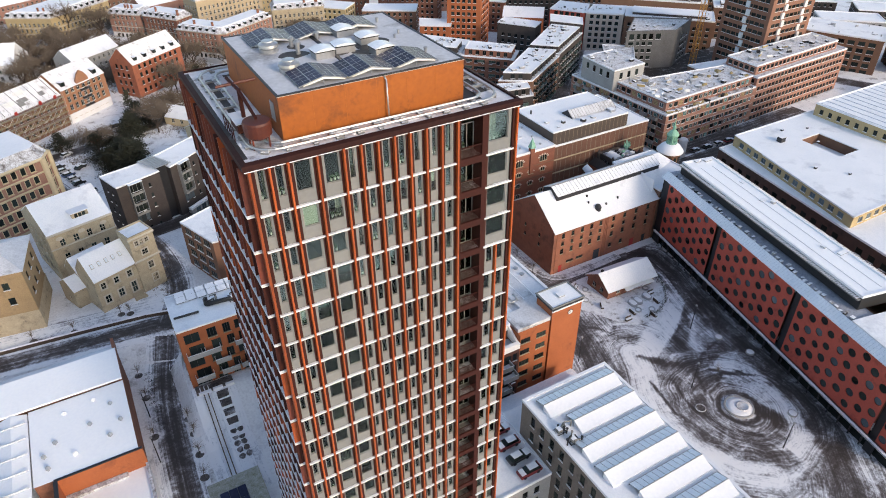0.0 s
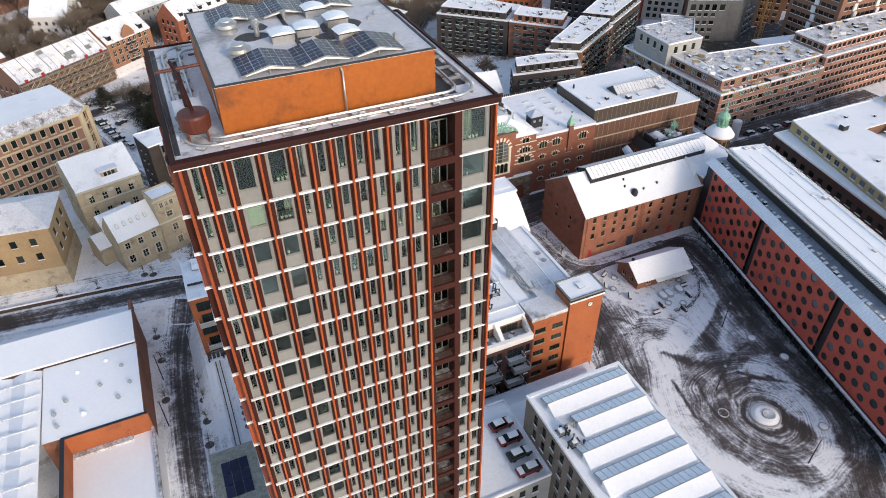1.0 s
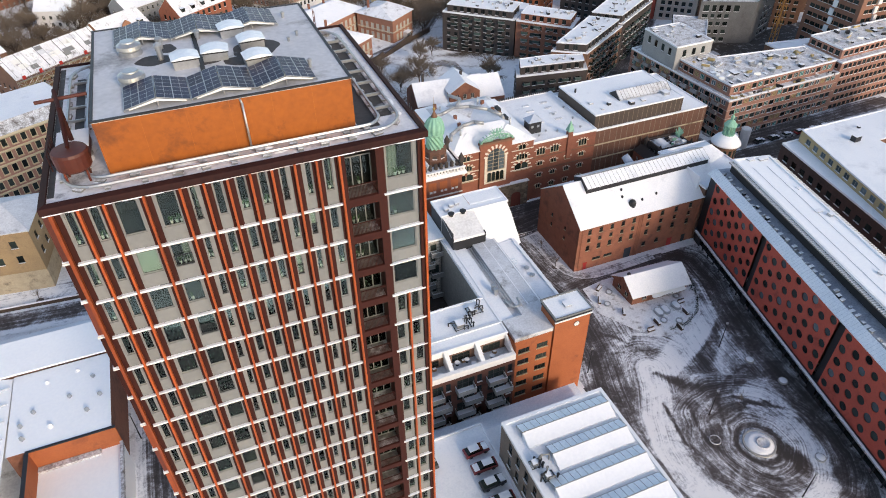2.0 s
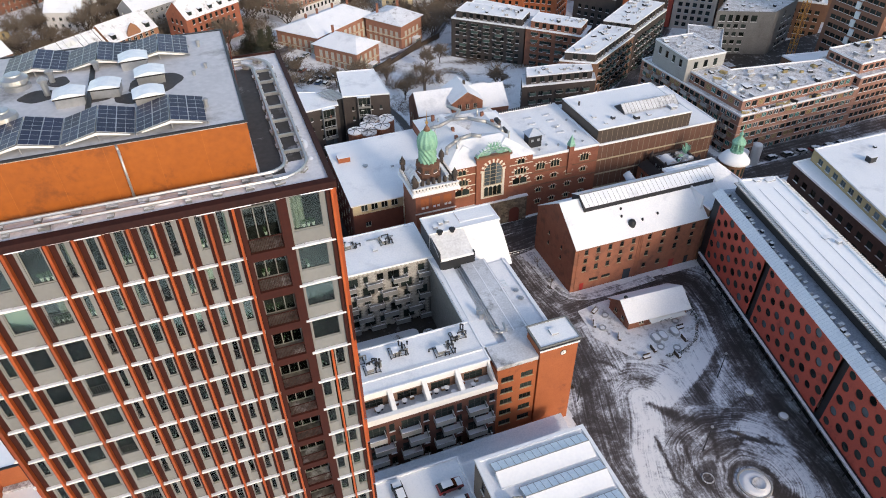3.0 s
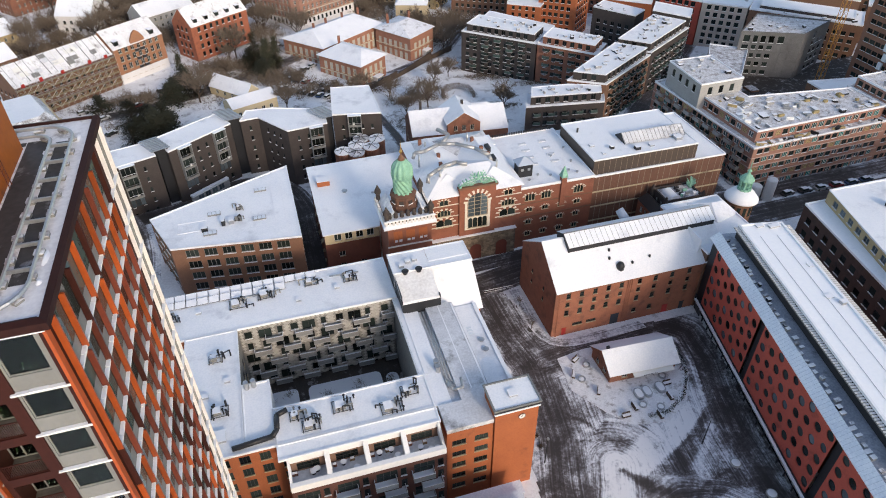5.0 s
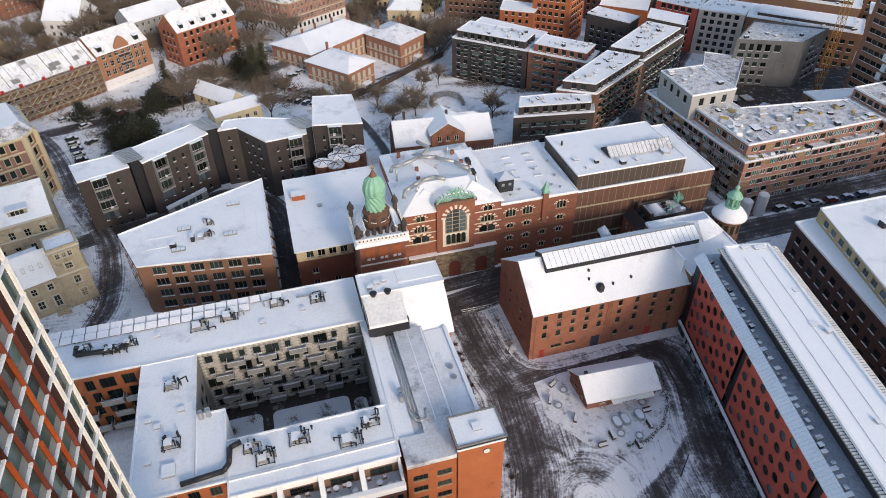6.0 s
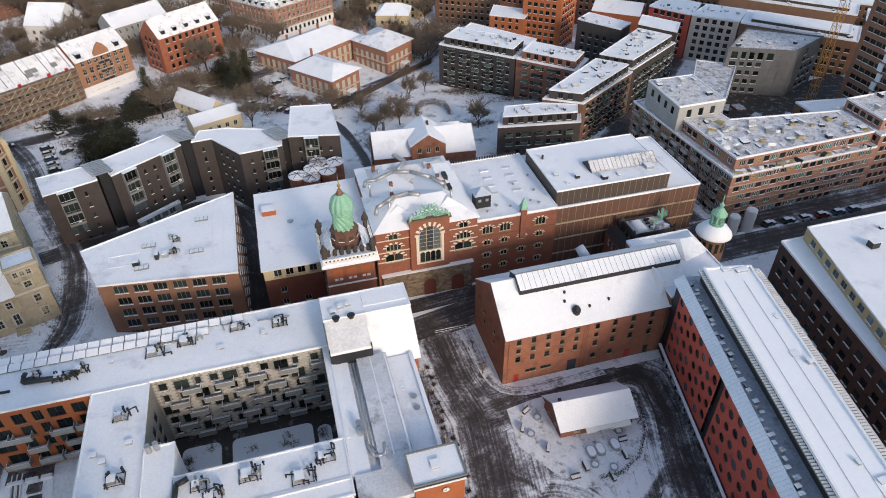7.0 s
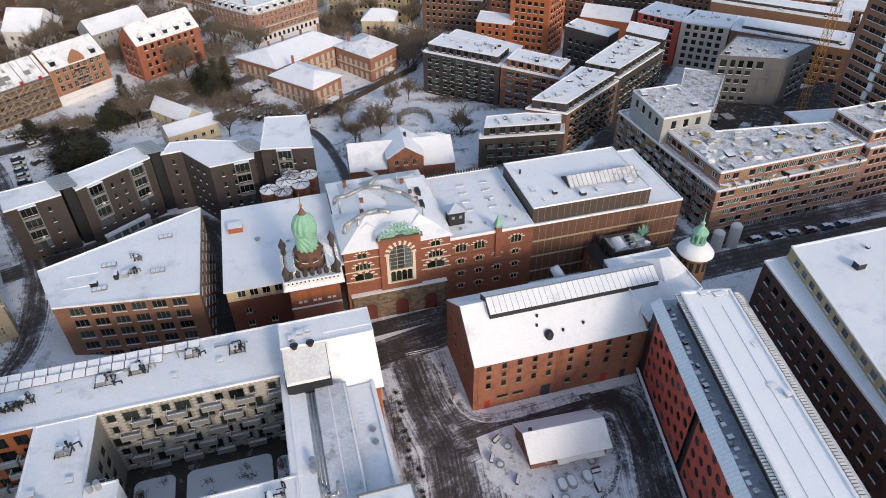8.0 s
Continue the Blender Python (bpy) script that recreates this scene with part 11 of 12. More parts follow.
bm = bmesh.new()
a = [bm.verts.new((x, y, 20.45)) for x, y in lo]
t = [bm.verts.new((x, y, 23.6)) for x, y in hi]
for i in range(5):
    bm.faces.new((a[i], a[(i + 1) % 5], t[(i + 1) % 5], t[i]))
f = bm.faces.new(t)
f.material_index = 1
part("mansard_roof", bm, [SNOW_PATCHY, SNOW_ROOF], CH, "steep slate mansard dusted with snow")
VB_FRONT = [(-19.7, 165.4), (-4.3, 169.6), (-9.0, 186.6), (-24.6, 182.4)]
VB = house("stone_villa", "pale stone villa with a snowy pitched roof and a dormer", VB_FRONT, 19.4, 24.6, STONE, key="villa", step=4.3, n=3, first=1.6, bay=3.3, w=1.3, h=2.0, z0=4.2)
bm = bmesh.new()
m = Matrix.Translation((-11.4, 170.2, 21.2)) @ Matrix.Rotation(radians(15.5), 4, "Z")
box(bm, -2.0, 2.0, -0.8, 2.8, -1.2, 0.7, 0, m)
for i in range(3):
    box(bm, -1.35 + i * 0.95, -0.6 + i * 0.95, -0.86, -0.8, -0.6, 0.45, 1, m)
box(bm, -2.3, 2.3, -1.0, 3.2, 0.7, 0.92, 2, m)
part("dormer", bm, [STONE, PANE, SNOW], VB)
for z, r in ((19.2, 0.32), (15.2, 0.2)):
    bm = bmesh.new()
    tube(bm, (-19.8, 165.1, z), (-4.1, 169.4, z), r, n=4)
    part("string_course", bm, TRIM_PALE, VB)
bm = bmesh.new()
for k in (0.16, 0.5, 0.84):
    p = Vector((-19.7, 165.4)).lerp(Vector((-4.3, 169.6)), k)
    m = Matrix.Translation((p.x, p.y, 17.6)) @ Matrix.Rotation(radians(15.2), 4, "Z")
    lathe_at = [(0.85 * math.cos(a), 0.55 * math.sin(a)) for a in [2 * math.pi * i / 12 for i in range(12)]]
    ring = [bm.verts.new(m @ Vector((x, -0.1, z))) for x, z in lathe_at]
    back = [bm.verts.new(m @ Vector((x, 0.05, z))) for x, z in lathe_at]
    bm.faces.new(ring)
    for i in range(12):
        bm.faces.new((ring[i], ring[(i + 1) % 12], back[(i + 1) % 12], back[i]))
part("wreath", bm, TRIM_PALE, VB, "carved stone wreaths under the eave")
# front wing: two storeys over a basement, steep snowy roof with small rooflights
VA_PLAN = [(-12.4, 148.4), (-2.5, 152.3), (-5.6, 160.4), (-15.5, 156.5)]
VA = house("stone_villa", "pale stone villa wing with white window frames and a snowy roof", VA_PLAN, 14.0, 18.9, STONE, z0=4.0, n=0)
o, u, n, L = wall_frame(*VA_PLAN[:2])
vi = bmesh.new()
for k, (c, z, w, h) in enumerate(((1.9, 11.6, 1.15, 1.7), (5.2, 11.6, 1.15, 1.7), (8.6, 11.6, 1.15, 1.7), (2.0, 7.6, 1.35, 2.1), (5.4, 7.6, 1.35, 2.1), (8.8, 7.4, 1.3, 3.0))):
    p = o + u * c + n * 0.03
    m = Matrix(((u.x, -n.x, 0, p.x), (u.y, -n.y, 0, p.y), (0, 0, 1, z), (0, 0, 0, 1)))
    add_window(VA, m @ Matrix.Translation((0, -0.12, 0)), w, h, "villa", single=True)
    for a, b, c_, d in ((-w / 2 - 0.3, -w / 2, -h / 2 - 0.3, h / 2 + 0.3), (w / 2, w / 2 + 0.3, -h / 2 - 0.3, h / 2 + 0.3), (-w / 2, w / 2, h / 2, h / 2 + 0.3), (-w / 2, w / 2, -h / 2 - 0.3, -h / 2)):
        box(vi, a, b, -0.12, 0.0, c_, d, 0, m)
part("window_surround", vi, TRIM_PALE, VA, "pale stone surrounds round the windows")
bm = bmesh.new()
for i in range(5):               # entrance steps
    m = Matrix(((u.x, -n.x, 0, (o + u * 8.8).x), (u.y, -n.y, 0, (o + u * 8.8).y), (0, 0, 1, 0), (0, 0, 0, 1)))
    box(bm, -1.2 - i * 0.1, 1.2 + i * 0.1, -0.8 - i * 0.4, -0.4 - i * 0.4, 3.6, 5.6 - i * 0.32, 0, m)
part("entrance_steps", bm, STONE, VA)
for k in range(5):
    p = o + u * (1.6 + k * 1.75) - n * 2.1
    bm = bmesh.new()
    m = Matrix.Translation((p.x, p.y, 16.45)) @ Matrix.Rotation(math.atan2(u.y, u.x), 4, "Z") @ Matrix.Rotation(radians(48), 4, "X")
    box(bm, -0.36, 0.36, -0.6, 0.6, 0.1, 0.3, 0, m)
    box(bm, -0.28, 0.28, -0.5, 0.5, 0.3, 0.33, 1, m)
    part("rooflight", bm, [TRIM_PALE, ROOFGLASS], VA)
house("stone_villa", "low pale stone villa wing under a snowy roof", [(-15.6, 156.6), (-7.0, 160.0), (-9.6, 166.0), (-18.2, 162.6)], 11.6, 15.2, STONE, z0=4.0, n=0)
house("garden_outhouse", "small stone outhouse with a snowy roof", [(-17.6, 153.4), (-14.0, 154.8), (-16.6, 161.0), (-20.2, 159.6)], 9.6, 11.8, STONE, key="villa", n=1, first=0.6, w=0.7, h=1.2, bay=2.4, z0=4.0)
tw = block("villa_turret", "square stone villa turret with a flat snowy top", [(-2.4, 151.9), (3.5, 154.1), (1.6, 159.4), (-4.3, 157.2)], 20.5, STONE, step=3.9, n=0, z0=3.6, par=0.4, pm=STONE)
for (pa, pb), sets in ((((-2.4, 151.9), (3.5, 154.1)), ((1.7, 18.6, 0.9, 1.3), (3.0, 18.6, 0.9, 1.3), (4.3, 18.6, 0.9, 1.3), (3.1, 15.6, 1.5, 1.5), (3.6, 11.4, 1.3, 1.9), (3.8, 7.4, 1.4, 2.1))), (((3.5, 154.1), (1.6, 159.4)), ((2.8, 18.4, 1.2, 1.3), (2.8, 11.2, 1.2, 1.8)))):
    o, u, n, L = wall_frame(pa, pb)
    vi = bmesh.new()
    for c, z, w, h in sets:
        p = o + u * c
        m = Matrix(((u.x, -n.x, 0, p.x), (u.y, -n.y, 0, p.y), (0, 0, 1, z), (0, 0, 0, 1)))
        add_window(tw, m @ Matrix.Translation((0, -0.14, 0)), w, h, "villa", single=True)
        for a, b, c_, d in ((-w / 2 - 0.25, -w / 2, -h / 2 - 0.25, h / 2 + 0.25), (w / 2, w / 2 + 0.25, -h / 2 - 0.25, h / 2 + 0.25), (-w / 2, w / 2, h / 2, h / 2 + 0.25), (-w / 2, w / 2, -h / 2 - 0.25, -h / 2)):
            box(vi, a, b, -0.12, 0.0, c_, d, 0, m)
    part("window_surround", vi, TRIM_PALE, tw)
for z in (13.6, 20.1):
    bm = bmesh.new()
    tube(bm, (-2.6, 151.7, z), (3.7, 154.0, z), 0.3, n=4)
    tube(bm, (3.7, 154.0, z), (1.7, 159.5, z), 0.3, n=4)
    part("string_course", bm, TRIM_PALE, tw)
SANDY = mat("sandy_plaster", (0.36, 0.255, 0.145), (0.26, 0.18, 0.105), rough=0.9, scale=1.2, fine=12, bump=0.15, dirt=(0.24, 0.175, 0.105), dirt_scale=0.4, dirt_amount=0.25)
SB_PLAN = [(-50.0, 153.4), (-25.2, 150.1), (-23.2, 165.0), (-48.0, 168.9)]
SB = block("square_brick_house", "square yellow-brick house with small windows and a snowy roof", SB_PLAN, 21.2, SANDY, step=4.2, n=3, first=7.6, bay=4.2, w=1.4, h=1.9, key="dark", z0=4.0, roof=False)
gable(SB, SB_PLAN, 21.2, 24.2, SNOW_THIN, SANDY, over=0.5, hip=6.0)
bm = bmesh.new()
prism(bm, [(-50.1, 153.2), (-25.05, 149.9), (-23.0, 165.1), (-48.1, 169.1)], 3.5, 9.8, top=False)
part("stone_base", bm, STONE, SB)

# ---------------------------------------------------------------- workshop roofs at the near left
WS = thing("workshop", -20, 110, 0, "workshop hall with smooth white sheet roofs", "building")
for p, q, z1 in (((-28.0, 95.0), (-24.3, 95.0), 11.6), ((-11.2, 95.0), (-11.2, 113.5), 11.4), ((-11.2, 113.5), (-11.2, 126.6), 11.6), ((-11.2, 126.6), (-75, 126.6), 10.5), ((-24.3, 94.6), (-11.2, 94.6), 11.5)):
    wall(WS, p, q, 0, z1, BRICK_RED)
# the north slope gets a bluer material, which paints in its shade
bm = bmesh.new()
for x0, x1 in ((-75, -11.0),):
    prof = [(113.3, 12.6), (113.4, 12.9), (122.5, 13.4), (126.8, 10.8)]
    v0 = [bm.verts.new((x0, y, z)) for y, z in prof]
    v1 = [bm.verts.new((x1, y, z)) for y, z in prof]
    for k, mi in ((0, 0), (1, 0), (2, 1)):
        bm.faces.new((v0[k], v1[k], v1[k + 1], v0[k + 1])).material_index = mi
part("north_roof", bm, [FRESH_SNOW, ZINC_SNOWY_AND_SHADE], WS, "smooth white roof slope, its back toned blue as shade")
bm = bmesh.new()
prism(bm, rect(-11.6, -11.0, 113.4, 126.8), 10.4, 12.9)
part("gable_wall", bm, BRICK_RED, WS)
bm = bmesh.new()
vs = [bm.verts.new(q) for q in ((-28.0, 94.6, 11.7), (-11.0, 94.4, 11.7), (-11.0, 113.3, 12.2), (-28.0, 113.3, 12.2))]
bm.faces.new(vs)
part("middle_roof", bm, FRESH_SNOW, WS, "flat snowy roof with small vents")
bm = bmesh.new()
for k in range(9):
    xa = -28.2 - k * 5.2
    vs = [bm.verts.new(q) for q in ((xa, 60, 11.8), (xa, 113.2, 12.0), (xa - 2.6, 113.2, 12.9), (xa - 2.6, 60, 12.7))]
    bm.faces.new(vs)
    vs = [bm.verts.new(q) for q in ((xa - 2.6, 60, 12.7), (xa - 2.6, 113.2, 12.9), (xa - 5.2, 113.2, 12.0), (xa - 5.2, 60, 11.8))]
    bm.faces.new(vs).material_index = 1
part("sawtooth_roof", bm, [FRESH_SNOW, SNOW], WS, "sawtooth sheet roof under snow")
bm = bmesh.new()
for k in range(12):
    box(bm, -75, -28.3, 66 + k * 4, 66.08 + k * 4, 12.7, 13.0)
part("roof_batten", bm, SNOW_THIN, WS)
for x, y in ((-15, 100), (-21, 98.5), (-24, 103), (-18, 104.5), (-14, 108), (-22, 109.5), (-26, 100.5), (-25.5, 97.5), (-16.8, 110.5), (-12.8, 103)):
    bm = bmesh.new()
    lathe(bm, (x, y), [(0.45, 11.6), (0.4, 12.5), (0.1, 12.75)], 4)
    part("roof_vent", bm, SNOW if (x + y) % 2 > 1 else GREY_METAL, WS)
# orange court wall and terrace
bm = bmesh.new()
box(bm, -24.6, -10.4, 94.2, 94.6, 6.8, 11.7)
box(bm, -24.9, -24.4, 70, 94.2, 6.8, 11.7)
box(bm, -24.9, -10.4, 94.15, 94.65, 11.7, 11.85, 1)
box(bm, -25.0, -24.3, 70, 94.15, 11.7, 11.85, 1)
part("court_wall", bm, [BRICK_ORANGE, DARK_METAL], WS, "orange-red court wall")
bm = bmesh.new()
box(bm, -24.4, -10.4, 60, 94.2, 0, 7.0)
part("court_terrace", bm, FRESH_SNOW, WS, "snowy roof terrace in a walled court")
bm = bmesh.new()
box(bm, -10.8, -10.3, 60, 94.2, 6.8, 7.8)
part("terrace_parapet", bm, SNOW_PATCHY, WS)
bm = bmesh.new()
box(bm, -24.3, -14, 93.0, 94.1, 7.0, 7.5)
part("planting_strip", bm, SNOW_PATCHY, WS)

# ---------------------------------------------------------------- low barn and yellow annex behind the dark apartments
house("white_barn", "low barn with a smooth snowy roof among trees", [(22.9, 267.5), (36.0, 252.6), (41.0, 258.0), (27.8, 273.0)], 3.2, 6.6, PLASTER_CREAM, key="white", n=1, first=0.4, bay=4, z0=-0.5)
house("yellow_annex", "yellow plastered annex with a long snowy roof", [(30.5, 241.5), (46.6, 247.6), (43.4, 256.0), (27.6, 249.6)], 4.2, 6.2, PLASTER_CREAM, key="white", n=1, first=0.6, bay=3, z0=-1.0)
# ---------------------------------------------------------------- trees
def bare_tree_meshes(seed, h):
    """Trunk with limbs, and a crown of fine twigs, in leafless winter shape."""
    r = random.Random(seed)
    tb = bmesh.new()
    tv, tf = [], []

    def twig(a, b, w):
        d = (b - a).normalized()
        s = d.cross(Vector((r.uniform(-1, 1), r.uniform(-1, 1), r.uniform(-1, 1)))).normalized() * w
        t = d.cross(s).normalized() * w
        n = len(tv)
        tv.extend([tuple(a + s), tuple(a - s * 0.5 + t), tuple(a - s * 0.5 - t), tuple(b)])
        tf.extend([(n, n + 1, n + 3), (n + 1, n + 2, n + 3), (n + 2, n, n + 3)])

    def grow(p, d, ln, rad, depth):
        q = p + d * ln
        tube(tb, p, q, rad, rad * 0.68, n=6 if depth < 2 else 4, cap=False)
        if depth >= 3:
            for _ in range(11):
                a = p.lerp(q, r.uniform(0.2, 1.0))
                dd = (d + Vector((r.uniform(-1, 1), r.uniform(-1, 1), r.uniform(-0.5, 0.9))) * 0.9).normalized()
                b = a + dd * r.uniform(0.10, 0.2) * h * 0.8
                twig(a, b, 0.046)
                for _ in range(3):
                    c = a.lerp(b, r.uniform(0.3, 0.9))
                    twig(c, c + (dd + Vector((r.uniform(-1, 1), r.uniform(-1, 1), r.uniform(-0.6, 0.8)))).normalized() * r.uniform(0.06, 0.15) * h, 0.028)
            return
        n = 3 if depth else 5
        for k in range(n):
            a = 2 * math.pi * (k + r.uniform(-0.3, 0.3)) / n
            tilt = r.uniform(0.25, 0.95)
            side = Vector((math.cos(a), math.sin(a), 0))
            grow(q - d * ln * r.uniform(0, 0.3), (d * (1 - tilt * 0.5) + side * tilt + Vector((0, 0, 0.28))).normalized(), ln * r.uniform(0.7, 1.15), rad * 0.6, depth + 1)
    grow(Vector((0, 0, -0.2)), Vector((r.uniform(-0.05, 0.05), r.uniform(-0.05, 0.05), 1)).normalized(), h * 0.22, h * 0.02, 0)
    me2 = bpy.data.meshes.new("crown")
    me2.from_pydata(tv, [], tf)
    me2.materials.append(TWIG)
    return to_mesh("trunk", tb, BARK), me2


TREES = []
for s, h in ((1, 9.0), (2, 11.0), (3, 8.0)):
    tr_ = thing("bare_tree", 0, 0, -200 - s, "leafless tree with fine brown twigs standing in snow", "tree", "bare trees")
    tr_.location = (0, 0, 0)
    for me in bare_tree_meshes(s, h):
        o = new(me.name, me)
        o.parent = tr_
    TREES.append(tr_)
SPOTS = [(49.5, 247), (19, 260), (29, 285.5), (-15.6, 365), (-32, 378), (-11, 367), (69, 252), (77.5, 252), (56, 268), 
         (91, 232), (101, 238), (128, 229), (89, 250), (124.5, 297), (123, 311), (115, 321), (129, 306), (120, 324), (108, 356), (139, 351), (151, 352), (121, 366),
         (-29, 386), (-20, 376), (-9, 379), (-3, 366), (4, 381), (-8, 399), (12, 434), (6, 464), (-26, 410), (34, 301), (31, 299), (45, 337), (-9, 428), (-17, 445), (-38, 330), (-52, 335), (-14, 340), (3, 345),
         (-24, 335), (110, 262), (118, 268), (140, 300), (134, 318), (98, 348), (85, 364), (60, 372), (20, 342), (28, 338), (-60, 310), (-35, 395), (15, 400), (30, 372), (-45, 345), (-48, 318), (-20, 350), (-12, 352), (-30, 358), (12, 356), (40, 350), (48, 332), (-6, 318), (-14, 325), (62, 320), (-65, 340), (-70, 360), (-50, 385), (25, 412), (45, 420), (0, 415), (72, 400), (95, 395)]
r3 = random.Random(12)
used = [False] * 3
for i, (x, y) in enumerate(SPOTS):
    k = i % 3
    s = r3.uniform(1.15, 1.75) if y < 300 else r3.uniform(1.4, 2.1)
    m = Matrix.Translation((x, y, ground_z(x, y))) @ Matrix.Rotation(r3.uniform(0, 6.28), 4, "Z") @ Matrix.Diagonal((s, s, s, 1))
    if not used[k]:
        used[k] = True
        TREES[k].matrix_basis = m
    else:
        c = copy_thing(TREES[k], Matrix.Identity(4))
        c.matrix_basis = m


def evergreen_meshes(seed, h, w):
    """A broad dark conifer: trunk and a crown of many small needle clumps with gaps."""
    r = random.Random(seed)
    tb = bmesh.new()
    tube(tb, (0, 0, -0.2), (0, 0, h * 0.9), h * 0.03, 0.03, n=7)
    v, f = [], []
    for k in range(44):
        z = h * (0.08 + 0.88 * (k / 44))
        R = w * (1 - (k / 44) ** 1.5) * r.uniform(0.6, 1.1)
        a = r.uniform(0, 6.28)
        e = Vector((R * math.cos(a), R * math.sin(a), z + r.uniform(-0.2, 0.5)))
        tube(tb, (0, 0, z), tuple(e), 0.06, 0.02, n=4, cap=False)
        for _ in range(70):
            c = Vector((0, 0, z)).lerp(e, r.uniform(0.25, 1.05)) + Vector((r.gauss(0, 0.55), r.gauss(0, 0.55), r.gauss(0, 0.45)))
            d = Vector((r.uniform(-1, 1), r.uniform(-1, 1), r.uniform(-0.3, 0.9))).normalized()
            s = d.orthogonal().normalized() * r.uniform(0.12, 0.24)
            t = d * r.uniform(0.25, 0.5)
            n = len(v)
            v.extend([tuple(c - s), tuple(c + s), tuple(c + t)])
            f.append((n, n + 1, n + 2))
    me = bpy.data.meshes.new("crown")
    me.from_pydata(v, [], f)
    me.materials.append(NEEDLE)
    return to_mesh("trunk", tb, BARK), me


EV = []
TALL = thing("tall_conifer", 0, 0, 0, "tall olive-green conifer beside the red house", "tree", "tall conifers")
for me in evergreen_meshes(5, 15.0, 4.6):
    if me.name.startswith("crown"):
        me.materials.clear()
        me.materials.append(mat("olive_needles", (0.055, 0.056, 0.030), (0.032, 0.034, 0.02), rough=0.8, scale=2, fine=10, bump=0.0))
    o = new(me.name.split(".")[0], me)
    o.parent = TALL
TALL.matrix_basis = Matrix.Translation((46, 283, ground_z(46, 283)))
for x, y, k in ((41.5, 286.5, 1.1), (50, 289, 0.9), (12.5, 284, 0.7)):
    copy_thing(TALL, Matrix.Identity(4)).matrix_basis = Matrix.Translation((x, y, ground_z(x, y))) @ Matrix.Rotation(x, 4, "Z") @ Matrix.Diagonal((k, k, k, 1))
for s, h, w in ((1, 9.5, 4.4), (2, 7.5, 4.0)):
    e = thing("evergreen_tree", 0, 0, 0, "broad dark evergreen tree in a thick clump", "tree", "evergreens by the street")
    for me in evergreen_meshes(s, h, w):
        o = new(me.name, me)
        o.parent = e
    EV.append(e)
used = [False] * 2
for i, (x, y) in enumerate(((-2, 233), (3, 231), (6, 235), (0, 239), (4, 242), (9, 241), (-3, 246), (2, 248), (7, 246), (11, 268), (14, 275), (17, 266), (44, 280), (48, 286), (40, 287), (10, 262), (-15, 260))):
    k = i % 2
    s = r3.uniform(1.1, 1.55)
    m = Matrix.Translation((x, y, ground_z(x, y))) @ Matrix.Rotation(r3.uniform(0, 6.28), 4, "Z") @ Matrix.Diagonal((s * 1.1, s * 1.1, s * 0.72, 1))
    if not used[k]:
        used[k] = True
        EV[k].matrix_basis = m
    else:
        c = copy_thing(EV[k], Matrix.Identity(4))
        c.matrix_basis = m
# low clipped border along the kiosk yard
kv, kf = [], []
rk = random.Random(33)
EDGE = [(119.9, 101.5), (119.6, 96.5), (117.6, 91.0), (114.0, 86.8), (109.0, 84.2), (104.5, 84.4)]
for a, b in zip(EDGE, EDGE[1:]):
    for _ in range(190):
        t = rk.random()
        c = Vector((a[0] + (b[0] - a[0]) * t + rk.gauss(0, 0.22), a[1] + (b[1] - a[1]) * t + rk.gauss(0, 0.22), 0.12 + rk.uniform(0, 0.7)))
        d = Vector((rk.uniform(-1, 1), rk.uniform(-1, 1), rk.uniform(-0.2, 1.2))).normalized() * rk.uniform(0.2, 0.45)
        s = d.orthogonal().normalized() * 0.06
        q = len(kv)
        kv.extend([tuple(c - s), tuple(c + s), tuple(c + d)])
        kf.append((q, q + 1, q + 2))
me = bpy.data.meshes.new("yard_hedge")
me.from_pydata(kv, [], kf)
me.materials.append(NEEDLE)
tagged(new("yard_hedge", me), "low dark hedge curving round the kiosk yard", "hedge")
# thickets of tall bare bushes between the old houses
tv2, tf2 = [], []
rt = random.Random(91)
for cx, cy, rx, ry, n in ((-14, 332, 34, 14, 420), (-40, 322, 18, 14, 220), (14, 332, 16, 10, 200), (-25, 368, 44, 22, 520), (8, 372, 26, 16, 300), (46, 300, 6, 14, 90), (40, 290, 10, 6, 90), (-4, 266, 14, 4, 70), (26, 276, 10, 7, 80), (112, 330, 16, 8, 120), (100, 362, 30, 10, 200), (150, 320, 20, 12, 160), (20, 430, 90, 30, 600), (46, 328, 8, 14, 70), (48, 276, 9, 9, 90), (26, 290, 10, 5, 50), (-5, 405, 40, 16, 150), (122, 316, 10, 12, 90), (100, 345, 14, 10, 80), (140, 335, 14, 12, 80), (98, 246, 12, 4, 50), (62, 262, 10, 5, 40), (-62, 330, 10, 20, 60)):
    for _ in range(n):
        x, y = rt.gauss(cx, rx / 2), rt.gauss(cy, ry / 2)
        z, hh = ground_z(x, y), rt.uniform(2.0, 6.5)
        for _ in range(34):
            a = Vector((x + rt.gauss(0, 0.8), y + rt.gauss(0, 0.8), z + hh * rt.uniform(0, 0.6)))
            d = Vector((rt.gauss(0, 0.6), rt.gauss(0, 0.6), rt.uniform(0.3, 1.0))).normalized() * hh * rt.uniform(0.25, 0.6)
            s = d.orthogonal().normalized() * 0.09
            q = len(tv2)
            tv2.extend([tuple(a - s), tuple(a + s), tuple(a + d)])
            tf2.append((q, q + 1, q + 2))
me = bpy.data.meshes.new("thicket")
me.from_pydata(tv2, [], tf2)
me.materials.append(TWIG)
tagged(new("thicket", me), "thickets of tall bare brown bushes in snowy gardens", "bushes", kind="stuff")
# arched hedge in the park
hv, hf = [], []
rh = random.Random(31)
